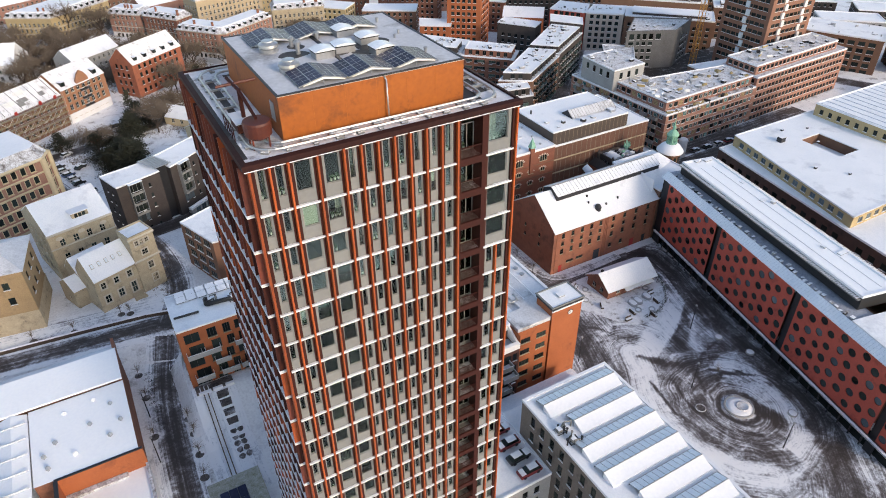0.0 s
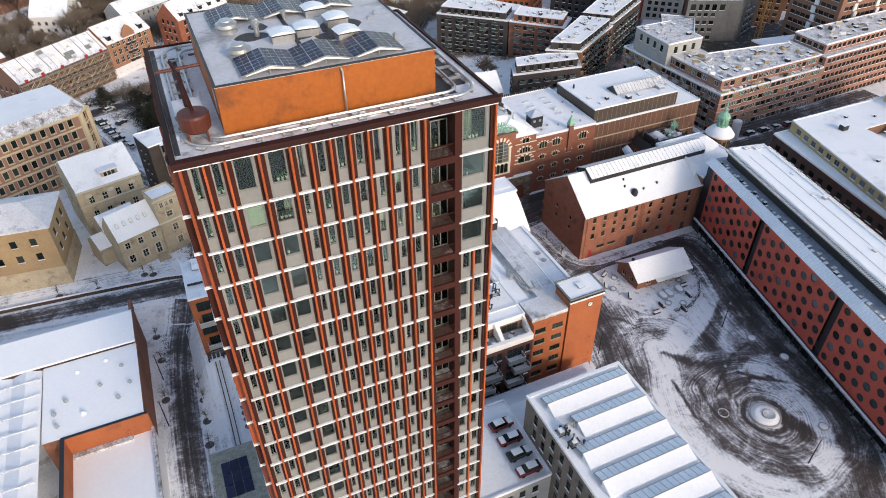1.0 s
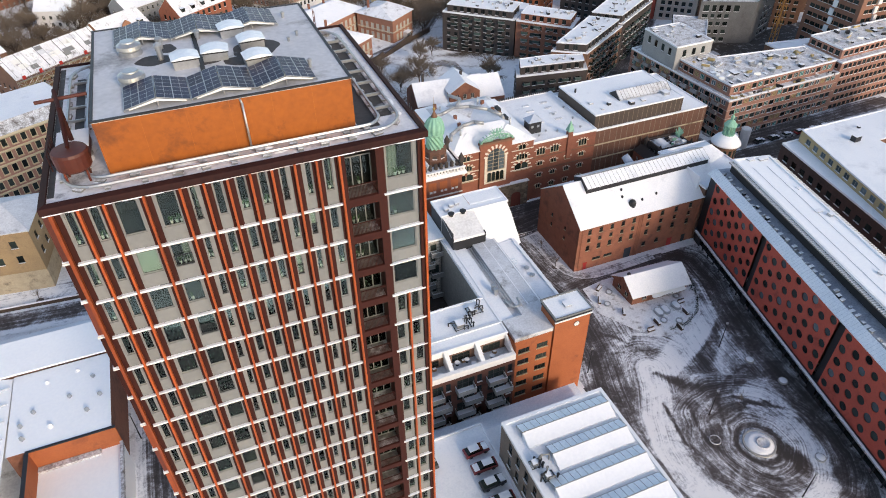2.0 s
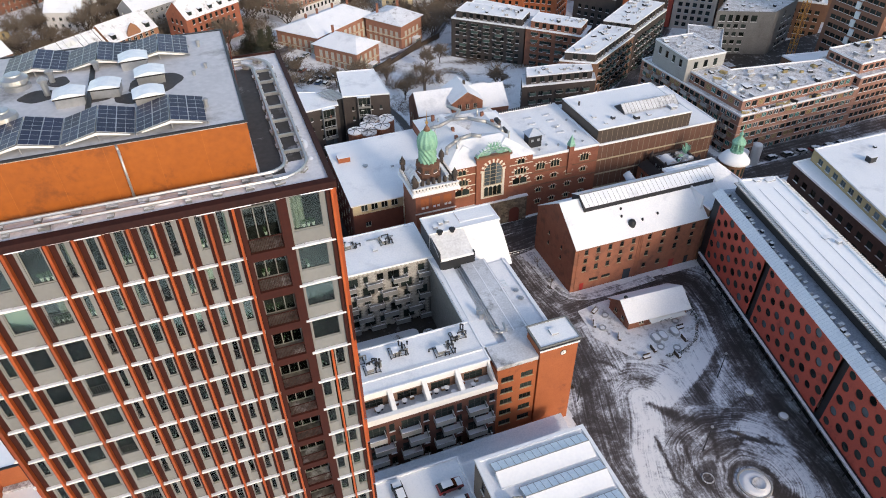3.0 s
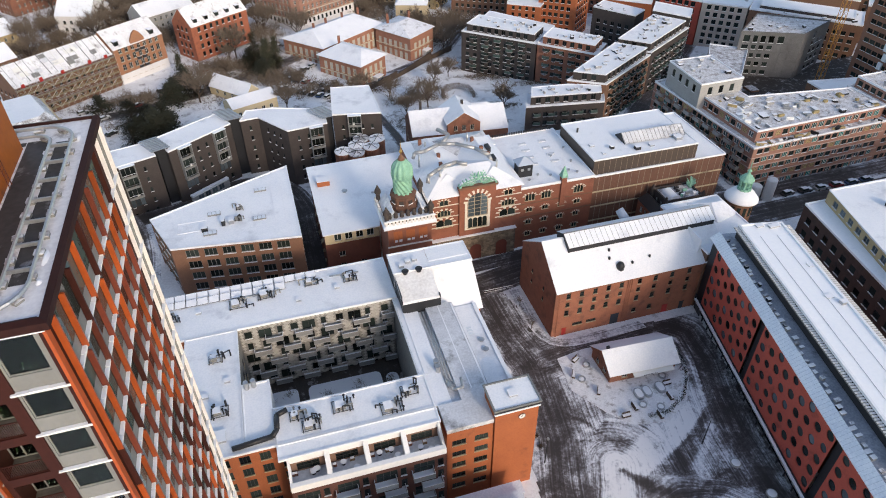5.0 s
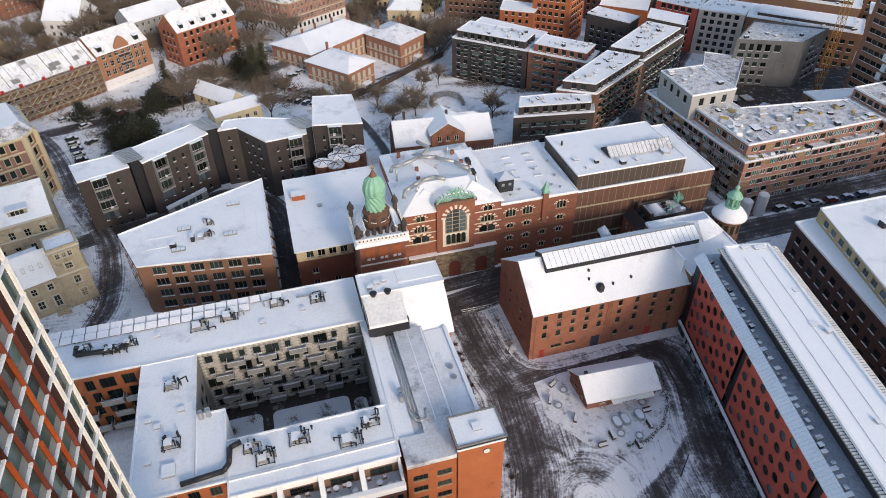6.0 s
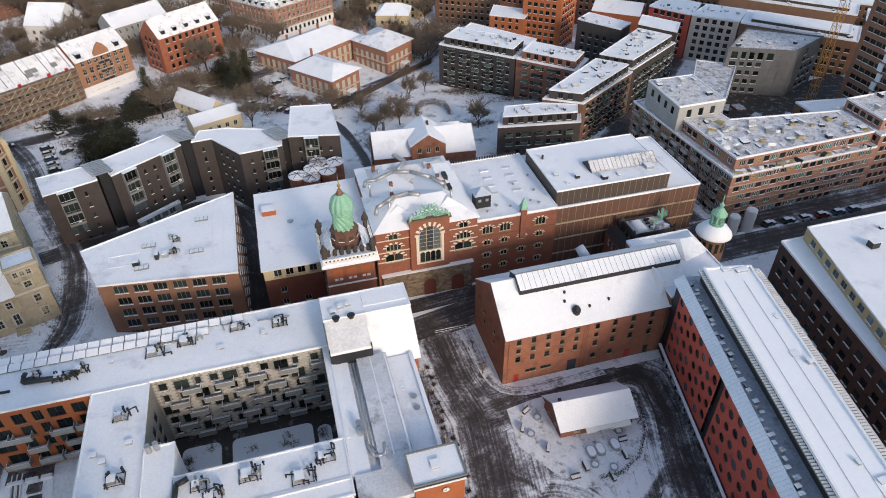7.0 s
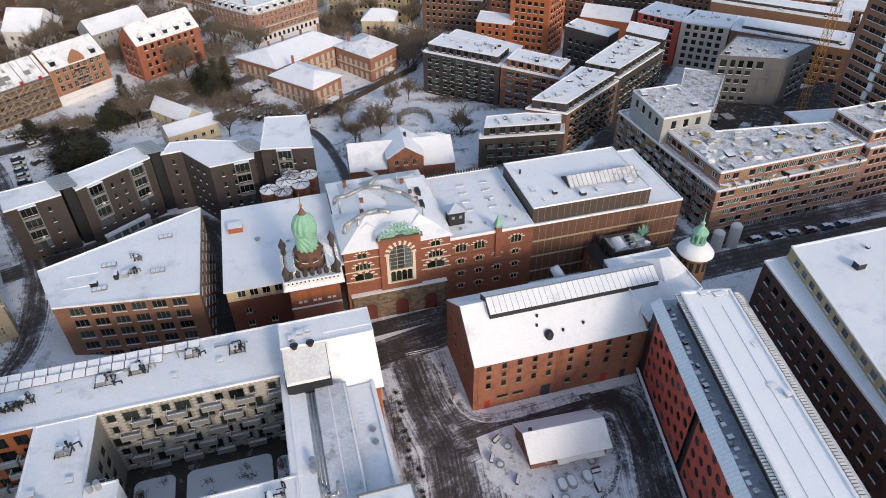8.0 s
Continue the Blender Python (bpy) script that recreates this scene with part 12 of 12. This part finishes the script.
HEDGE = [(108.9, 243), (109.5, 249), (113, 253), (118, 254), (121.5, 250), (121, 242)]
for a, b in zip(HEDGE, HEDGE[1:]):
    for _ in range(420):
        t = rh.random()
        x, y = a[0] + (b[0] - a[0]) * t + rh.gauss(0, 0.3), a[1] + (b[1] - a[1]) * t + rh.gauss(0, 0.3)
        c = Vector((x, y, ground_z(x, y) + rh.uniform(0, 2.6)))
        d = Vector((rh.uniform(-1, 1), rh.uniform(-1, 1), rh.uniform(-0.2, 1.2))).normalized() * rh.uniform(0.3, 0.7)
        s = d.orthogonal().normalized() * 0.09
        q = len(hv)
        hv.extend([tuple(c - s), tuple(c + s), tuple(c + d)])
        hf.append((q, q + 1, q + 2))
me = bpy.data.meshes.new("hedge")
me.from_pydata(hv, [], hf)
me.materials.append(TWIG)
tagged(new("hedge", me), "clipped bare hedge curving through the snowy park", "hedge")
# shrubs and dark undergrowth
ub_v, ub_f = [], []
ru = random.Random(77)
for cx, cy, rx, ry, n in ((-4, 250, 12, 5, 500), (30, 262, 16, 8, 420), (92, 268, 10, 4, 300), (90, 226, 7, 9, 420), (116, 232, 10, 6, 380), (140, 262, 10, 3, 260), (-46, 300, 14, 20, 420), (-12, 268, 16, 5, 350), (3, 155, 2.5, 16, 260), (130, 232, 6, 3, 200), (40, 332, 20, 8, 420), (85, 259, 12, 3, 300), (-30, 345, 36, 22, 1500), (8, 335, 30, 20, 1500), (-10, 400, 60, 40, 1800), (25, 296, 14, 8, 500), (50, 275, 10, 14, 500), (125, 330, 16, 14, 500), (145, 268, 14, 3, 300), (134, 266, 12, 3, 500), (152, 251, 12, 3, 400), (124, 277, 6, 3, 200)):
    for _ in range(n):
        x, y = ru.gauss(cx, rx / 2), ru.gauss(cy, ry / 2)
        z = ground_z(x, y)
        for _ in range(5):
            d = Vector((ru.uniform(-1, 1), ru.uniform(-1, 1), ru.uniform(0.4, 1.4))).normalized() * ru.uniform(0.5, 1.5)
            s = d.orthogonal().normalized() * 0.04
            q = len(ub_v)
            b = Vector((x + ru.uniform(-0.4, 0.4), y + ru.uniform(-0.4, 0.4), z))
            ub_v.extend([tuple(b - s), tuple(b + s), tuple(b + d)])
            ub_f.append((q, q + 1, q + 2))
me = bpy.data.meshes.new("shrubs")
me.from_pydata(ub_v, [], ub_f)
me.materials.append(TWIG)
tagged(new("shrubs", me), "bare brown shrubs and undergrowth poking through snow", "shrubs", kind="stuff")


# ---------------------------------------------------------------- cars
def car_thing(name, paint):
    """A parked car: body, glasshouse, snow on roof and bonnet, four wheels."""
    c = thing(name, 0, 0, 0, "parked car with snow on its roof and bonnet", "car", "parked cars")
    bm = bmesh.new()
    prof = [(-2.1, 0.35), (-2.15, 0.75), (-1.9, 0.95), (1.0, 0.98), (2.05, 0.78), (2.15, 0.4), (2.0, 0.28), (-2.0, 0.28)]
    l = [bm.verts.new((x, -0.86, z)) for x, z in prof]
    r = [bm.verts.new((x, 0.86, z)) for x, z in prof]
    for i in range(8):
        j = (i + 1) % 8
        bm.faces.new((l[i], l[j], r[j], r[i]))
    bm.faces.new(l[::-1]), bm.faces.new(r)
    o = new("body", to_mesh("body", bm, paint))
    o.parent = c
    bm = bmesh.new()
    prof = [(-1.85, 0.95), (-1.35, 1.42), (0.35, 1.45), (1.05, 0.97)]
    l = [bm.verts.new((x, -0.80 if z < 1 else -0.62, z)) for x, z in prof]
    r = [bm.verts.new((x, 0.80 if z < 1 else 0.62, z)) for x, z in prof]
    for i in range(3):
        bm.faces.new((l[i], l[i + 1], r[i + 1], r[i]))
    bm.faces.new(l[::-1]), bm.faces.new(r)
    o = new("glasshouse", to_mesh("glasshouse", bm, PANE))
    o.parent = c
    bm = bmesh.new()
    box(bm, -1.38, 0.38, -0.60, 0.60, 1.44, 1.54)
    box(bm, 1.05, 1.95, -0.7, 0.7, 0.9, 1.0)
    o = new("snow_cover", to_mesh("snow_cover", bm, SNOW))
    o.parent = c
    for x in (-1.3, 1.35):
        for y in (-0.82, 0.82):
            bm = bmesh.new()
            tube(bm, (x, y - 0.1, 0.32), (x, y + 0.1, 0.32), 0.32, n=12)
            o = new("wheel", to_mesh("wheel", bm, DARK_METAL))
            o.parent = c
    return c


PAINTS = [mat("car_paint_%s" % n, c, tuple(x * 0.9 for x in c), rough=0.3, bump=0, spec=0.5) for n, c in (("black", (0.02, 0.02, 0.023)), ("silver", (0.35, 0.36, 0.37)), ("red", (0.22, 0.02, 0.02)), ("blue", (0.03, 0.06, 0.14)))]
CARS = [car_thing("parked_car", p) for p in PAINTS]
CAR_SPOTS = [(190.5, 143.2, 3), (196.0, 143.0, 3), (201.4, 142.9, 3), (206.8, 142.8, 3), (212.0, 142.8, 3), (184.5, 143.4, 3)]
for i in range(7):
    CAR_SPOTS.append((54.0 + i * 2.6, 276.0 - i * 2.2, 50))
    CAR_SPOTS.append((50.0 + i * 2.6, 266.5 - i * 1.9, 50))
for i in range(6):
    CAR_SPOTS.append((-17.2 + i * 1.3, 247.0 - i * 4.0, 20))
CAR_SPOTS += [(-1, 271, 25), (5, 274, 25), (-22, 263, 25), (9, 278, 25), (46, 304, 40), (42, 300, 40), (50, 309, 40), (52.5, 312, 40), (20, 288, 30), (26, 291, 30), (-8.5, 224, 115), (163, 190, 88), (163, 196, 88), (-30, 252, 20), (-38, 250, 20)]
for i in range(8):
    CAR_SPOTS.append((62.0 + i * 2.6, 262.0 - i * 0.6 + (i % 2) * 0.4, 95))
for x, y in ((57, 281), (60.5, 284.5), (64, 288), (-3, 263.5), (16, 275), (31, 283.5), (-10.5, 243), (-14, 256)):
    CAR_SPOTS.append((x, y, 38))
used = [False] * 4
rcar = random.Random(31)
for i, (x, y, a) in enumerate(CAR_SPOTS):
    k = rcar.choice((0, 0, 1, 1, 2, 3))
    k = i if i < 4 else k
    m = Matrix.Translation((x, y, ground_z(x, y) + 0.09)) @ Matrix.Rotation(radians(a + rcar.uniform(-4, 4)), 4, "Z")
    if not used[k]:
        used[k] = True
        CARS[k].matrix_basis = m
    else:
        copy_thing(CARS[k], m)

for i in range(4):               # cars on the annex's deck
    copy_thing(CARS[2 if i != 2 else 0], Matrix.Translation((46.0, 63.2 - i * 3.2, 14.5)) @ Matrix.Rotation(radians(180 if i % 2 else 3), 4, "Z"))
copy_thing(CARS[0], Matrix.Translation((38.2, 64.6, 14.5)) @ Matrix.Rotation(radians(92), 4, "Z"))

# ---------------------------------------------------------------- street furniture
def street_lamp(x, y, h=7.3):
    s = thing("street_lamp", x, y, ground_z(x, y), "slender dark street lamp post", "street lamp", "street lamps")
    bm = bmesh.new()
    z = ground_z(x, y)
    tube(bm, (x, y, z), (x, y, z + h), 0.13, 0.08, n=7)
    part("post", bm, DARK_METAL, s)
    bm = bmesh.new()
    lathe(bm, (x, y), [(0.08, z + h), (0.28, z + h + 0.1), (0.24, z + h + 0.4), (0.05, z + h + 0.5)], 8)
    part("lantern", bm, GREY_METAL, s)


for x, y in ((80.5, 80.7), (97.0, 61.9), (100.5, 41.1), (111.2, 75.8), (-8.8, 113), (-9, 100), (78.2, 96), (78.2, 108)):
    street_lamp(x, y)


def young_tree(x, y, h=4.5):
    t = thing("young_tree", x, y, ground_z(x, y), "thin young tree in a round grate", "tree", "young street trees")
    rr = random.Random(int(x * 10 + y))
    bm = bmesh.new()
    z = ground_z(x, y)
    tube(bm, (x, y, z), (x + 0.1, y, z + h * 0.5), 0.07, 0.05, n=6)
    part("trunk", bm, BARK, t)
    bm = bmesh.new()
    for k in range(34):
        a, e = rr.uniform(0, 6.28), rr.uniform(0.4, 1.3)
        b = Vector((x + 0.1, y, z + h * rr.uniform(0.3, 0.55)))
        c = b + Vector((math.cos(a) * math.cos(e), math.sin(a) * math.cos(e), math.sin(e))) * rr.uniform(0.8, 2.2)
        tube(bm, b, c, 0.03, 0.01, n=3, cap=False)
    part("crown", bm, TWIG, t)
    bm = bmesh.new()
    lathe(bm, (x, y), [(0.9, z + 0.06), (0.85, z + 0.12), (0.1, z + 0.13)], 16)
    part("grate", bm, ASPHALT, t)


for x, y in ((-1.8, 107.9), (-1.6, 103.5), (-28.2, 145.8), (-19.6, 144.6), (-9.0, 145.8), (-7.0, 145.0), (-1.8, 98), (-2.2, 92), (-9.0, 127), (-8.6, 119), (-8.9, 107), (78.8, 90), (79.0, 98), (79.0, 104.5), (79.0, 111), (79.2, 116.5), (91.5, 114), (91.8, 122), (104.2, 61.5)):
    young_tree(x, y)

rsh = random.Random(77)
for i in range(16):
    x, y = 80.6 + rsh.uniform(-0.9, 0.9), 84.5 + i * 2.3 + rsh.uniform(-0.6, 0.6)
    sh = thing("verge_shrub", x, y, 0.05, "low bare shrub dusted with snow on the verge", "shrub", "verge shrubs")
    tv, tf = [], []
    for k in range(70):
        a, e, l = rsh.uniform(0, 6.28), rsh.uniform(0.25, 1.35), rsh.uniform(0.5, 1.15)
        p = Vector((x + rsh.uniform(-0.35, 0.35), y + rsh.uniform(-0.35, 0.35), 0.05))
        q = p + Vector((math.cos(a) * math.cos(e), math.sin(a) * math.cos(e), math.sin(e))) * l
        w_ = Vector((-math.sin(a), math.cos(a), 0)) * 0.035
        n_ = len(tv)
        tv += [tuple(p + w_), tuple(p - w_), tuple(q), tuple(p + Vector((0, 0, 0.07)))]
        tf += [(n_, n_ + 1, n_ + 2), (n_, n_ + 3, n_ + 2), (n_ + 1, n_ + 3, n_ + 2)]
    me = bpy.data.meshes.new("crown")
    me.from_pydata(tv, [], tf)
    me.materials.append(BARK)
    hang(new("crown", me), sh)

# planted beds, steps and bicycle stands by the tower's foot
st = thing("garden_steps", 3, 100, 0, "long low garden steps under snow", "steps")
for i in range(5):
    bm = bmesh.new()
    for k in range(11):
        y = 88 + k * 2.1
        z = [ground_z(2.6, y + d) for d in (0, 2.1)]
        x = 2.0 + i * 0.42
        vs = [bm.verts.new(q) for q in ((x, y, z[0] + 0.02), (x + 0.2, y, z[0] + 0.02), (x + 0.2, y + 2.1, z[1] + 0.02), (x, y + 2.1, z[1] + 0.02))]
        up = [bm.verts.new(v.co + Vector((0, 0, 0.3))) for v in vs]
        bm.faces.new(up)
        for q in range(4):
            bm.faces.new((vs[q], vs[(q + 1) % 4], up[(q + 1) % 4], up[q]))
    bmesh.ops.remove_doubles(bm, verts=bm.verts, dist=0.002)
    part("step", bm, STONE_DARK if i % 2 else SNOW, st)
bd = thing("paving_bed", 6, 100, 0, "dark soil beds cut in the snow", "planting bed")
rbed = random.Random(41)
for i in range(5):
    for j in range(2):
        bm = bmesh.new()
        x, y = 5.0 + j * 1.35 + rbed.uniform(-0.1, 0.1), 92.6 + i * 1.7 + rbed.uniform(-0.15, 0.15)
        pts = [(x + 0.6 + 0.62 * math.cos(a) * rbed.uniform(0.85, 1.15), y + 0.7 + 0.72 * math.sin(a) * rbed.uniform(0.8, 1.15)) for a in [math.pi / 4 + math.pi / 6 * q for q in range(12)]]
        prism(bm, pts, ground_z(x, y) - 0.2, ground_z(x, y + 0.7) + 0.26)
        part("bed", bm, ASPHALT, bd)
for k in range(4):
    bm = bmesh.new()
    x, y = 5.2, 101.4 + k * 1.9
    prism(bm, [(x - 0.1 * k, y), (x + 2.0, y), (x + 2.2, y + 1.8), (x - 0.2, y + 1.8)], ground_z(x, y) - 0.3, ground_z(x, y + 1.0) + 0.3)
    part("bed", bm, ASPHALT, bd)
gp = thing("garden_ramp", 5, 110.6, 4, "dark sunken ramp along the house front with a snowy bench wall", "ramp")
bm = bmesh.new()
box(bm, 1.2, 9.0, 109.4, 111.9, 3.0, 4.75)
part("pit", bm, ASPHALT, gp)
bm = bmesh.new()
for x0, x1 in ((1.6, 4.2), (4.6, 6.6), (7.2, 9.0)):
    box(bm, x0, x1, 109.0, 109.6, 3.2, 5.05 + 0.1 * (x0 > 4))
part("bench_wall", bm, SNOW, gp)

lw = thing("low_pavilion", 2, 80, 0, "low garden pavilion with mossy roof and dark skylight", "pavilion")
bm = bmesh.new()
box(bm, -2.2, 7.2, 70, 86.5, 0, 3.6)
part("wall", bm, CONCRETE, lw)
bm = bmesh.new()
box(bm, -2.3, 7.3, 69.9, 86.6, 3.6, 3.85)
part("roof", bm, mat("moss_roof", (0.16, 0.16, 0.10), (0.42, 0.43, 0.42), rough=0.9, scale=3, fine=14, bump=0.3), lw, "mossy roof with crumbs of snow")
for i in range(3):
    for j in range(3):
        bm = bmesh.new()
        box(bm, -0.6 + i * 1.6, 0.9 + i * 1.6, 76 + j * 2.6, 78.45 + j * 2.6, 3.85, 4.0)
        part("skylight", bm, SOLAR, lw)
bk = bmesh.new()
for s in (-0.5, 0.5):
    n = 12
    for i in range(n):
        a0, a1 = 2 * math.pi * i / n, 2 * math.pi * (i + 1) / n
        tube(bk, (s + 0.32 * math.cos(a0), 0, 0.34 + 0.32 * math.sin(a0)), (s + 0.32 * math.cos(a1), 0, 0.34 + 0.32 * math.sin(a1)), 0.03, n=4, cap=False)
for a, b in (((-0.5, 0.34), (-0.1, 0.3)), ((-0.1, 0.3), (0.35, 0.8)), ((-0.5, 0.34), (-0.2, 0.85)), ((-0.2, 0.85), (0.35, 0.8)), ((0.35, 0.95), (0.5, 0.34))):
    tube(bk, (a[0], 0, a[1]), (b[0], 0, b[1]), 0.03, n=4)
tube(bk, (0.35, -0.25, 0.98), (0.35, 0.25, 0.98), 0.025, n=4)
BIKE = to_mesh("bicycle", bk, DARK_METAL)
rb = random.Random(6)
for i in range(46):
    if i < 20:
        x, y, a = 79.6 + rb.uniform(-0.4, 0.4), 88 + i * 1.5, rb.uniform(-15, 15)
    elif i < 34:
        x, y, a = -7.2 + rb.uniform(-0.5, 0.5), 108 + (i - 20) * 1.4, rb.uniform(-20, 20)
    else:
        x, y, a = 118.2 + rb.uniform(-0.6, 0.6), 93 + (i - 34) * 0.75, rb.uniform(-30, 30)
    o = new("bicycle", BIKE)
    o.matrix_basis = Matrix.Translation((x, y, 0.14 if i < 20 else 0.005 if i < 34 else 0.12)) @ Matrix.Rotation(radians(a), 4, "Z")
    tagged(o, "parked bicycle standing in snow", "bicycle", "parked bicycles")

# kiosk yard: snowy apron with seats, tables and tubs
bm = bmesh.new()
yard = [(93.5, 104), (92.8, 95), (97, 88), (101, 83.5), (108, 82.2), (114.5, 86), (118.8, 92), (120.5, 100), (116, 104.5), (100, 105)]
f = bm.faces.new([bm.verts.new((x, y, 0.12)) for x, y in yard])
g = bmesh.ops.extrude_face_region(bm, geom=[f])
for v in g["geom"]:
    if isinstance(v, bmesh.types.BMVert):
        v.co.z = 0.02
tagged(new("yard_apron", to_mesh("yard_apron", bm, mat("yard_snow", (0.86, 0.87, 0.90), (0.62, 0.63, 0.67), rough=0.75, scale=1.1, fine=9, bump=0.5, dirt=(0.16, 0.145, 0.14), dirt_scale=0.45, dirt_amount=0.35))), "raised snowy yard round the kiosk", "yard", kind="structure")
for x, y, kind in ((97.1, 102.4, 1), (98.7, 100.4, 0), (94.9, 98.6, 1), (96.0, 97.0, 0), (107.4, 90.0, 2), (105.5, 89.9, 2), (110.6, 90.2, 2), (103.1, 87.3, 1), (111.4, 87.6, 1), (100.4, 85.8, 1), (108.2, 85.8, 0), (105.0, 87.3, 0), (112.6, 90.8, 1), (98.0, 93.0, 1), (112.8, 93.0, 0), (107.0, 84.0, 1)):
    if kind == 0:
        t = thing("fire_bowl", x, y, 0.12, "round snow-filled bowl among kiosk seats", "bowl", "kiosk yard furniture")
        bm = bmesh.new()
        lathe(bm, (x, y), [(0.8, 0.1), (0.85, 0.55), (0.7, 0.55), (0.65, 0.4)], 18)
        part("rim", bm, GREY_METAL, t)
        bm = bmesh.new()
        lathe(bm, (x, y), [(0.66, 0.35), (0.4, 0.5), (0.02, 0.55)], 18)
        part("snow_fill", bm, SNOW, t)
    elif kind == 1:
        t = thing("yard_bench", x, y, 0.12, "dark wooden bench box with snow on it", "bench", "kiosk yard furniture")
        a = radians(30 * (int(x) % 4))
        m = Matrix.Translation((x, y, 0.12)) @ Matrix.Rotation(a, 4, "Z")
        bm = bmesh.new()
        box(bm, -0.9, 0.9, -0.35, 0.35, 0, 0.45, 0, m)
        box(bm, -0.9, 0.9, 0.3, 0.4, 0.45, 0.95, 0, m)
        part("seat", bm, BARK, t)
        bm = bmesh.new()
        box(bm, -0.85, 0.85, -0.32, 0.28, 0.45, 0.54, 0, m)
        part("snow_cover", bm, SNOW, t)
    else:
        t = thing("hot_tub", x, y, 0.12, "oblong tub under snow beside the kiosk", "tub", "kiosk yard furniture")
        bm = bmesh.new()
        pts = [(px + x, py + y) for px, py in rounded(-0.9, 0.9, -1.4, 1.4, 0.8, 4)]
        prism(bm, pts, 0.1, 0.75)
        part("shell", bm, GREY_METAL, t)
        bm = bmesh.new()
        prism(bm, [(px * 0.75 + x, py * 0.8 + y) for px, py in rounded(-0.9, 0.9, -1.4, 1.4, 0.8, 4)], 0.75, 0.82)
        part("snow_cover", bm, SNOW, t)
# railing at the street corner, boundary walls
fw = thing("corner_railing", 88, 127, 0, "low iron railing on a snowy corner", "railing")
for i in range(12):
    bm = bmesh.new()
    tube(bm, (85.0 + i * 0.7, 128.5, 0), (85.0 + i * 0.7, 128.5, 1.2), 0.05, n=5)
    part("post", bm, DARK_METAL, fw)
bm = bmesh.new()
tube(bm, (85.0, 128.5, 1.2), (92.7, 128.5, 1.2), 0.06, n=5)
tube(bm, (85.0, 128.5, 0.6), (92.7, 128.5, 0.6), 0.05, n=5)
part("rail", bm, SNOW, fw)
pw = thing("park_wall", 92, 272, 0, "long dark park wall along a path", "wall")
for a, b in (((70, 250), (83.9, 260.7)), ((83.9, 260.7), (96.8, 271.3)), ((96.8, 271.3), (116.6, 289.8)), ((116.6, 289.8), (128.5, 298.4))):
    a, b = Vector(a), Vector(b)
    n = (b - a).normalized()
    s = Vector((-n.y, n.x)) * 0.25
    zb = min(ground_z(*a), ground_z(*b))
    bm = bmesh.new()
    prism(bm, ccw([tuple(a - s), tuple(b - s), tuple(b + s), tuple(a + s)]), zb - 1, max(ground_z(*a), ground_z(*b)) + 1.6)
    part("wall", bm, BARK, pw)
rw = thing("street_wall", -18, 142, 3.5, "low dark wall along the street with snow behind", "wall")
WALL_LINE = [(-60, 146.4), (-36, 144.5), (-18, 142.9), (-4, 141.4), (2, 140.0)]
bm = bmesh.new()
for (ax, ay), (bx, by) in zip(WALL_LINE, WALL_LINE[1:]):
    za, zb = ground_z(ax, ay), ground_z(bx, by)
    vs = [bm.verts.new((x, y + d, z + h)) for h in (-0.3, 0.9) for x, y, z, d in ((ax, ay, za, 0), (bx, by, zb, 0), (bx, by, zb, 0.6), (ax, ay, za, 0.6))]
    for q in ((0, 1, 5, 4), (1, 2, 6, 5), (2, 3, 7, 6), (3, 0, 4, 7), (4, 5, 6, 7)):
        bm.faces.new([vs[i] for i in q])
part("wall", bm, BARK, rw)
bm = bmesh.new()
for (ax, ay), (bx, by) in zip(WALL_LINE, WALL_LINE[1:]):
    tube(bm, (ax, ay + 0.3, ground_z(ax, ay) + 0.93), (bx, by + 0.3, ground_z(bx, by) + 0.93), 0.22, n=6)
part("snow_cap", bm, SNOW, rw)
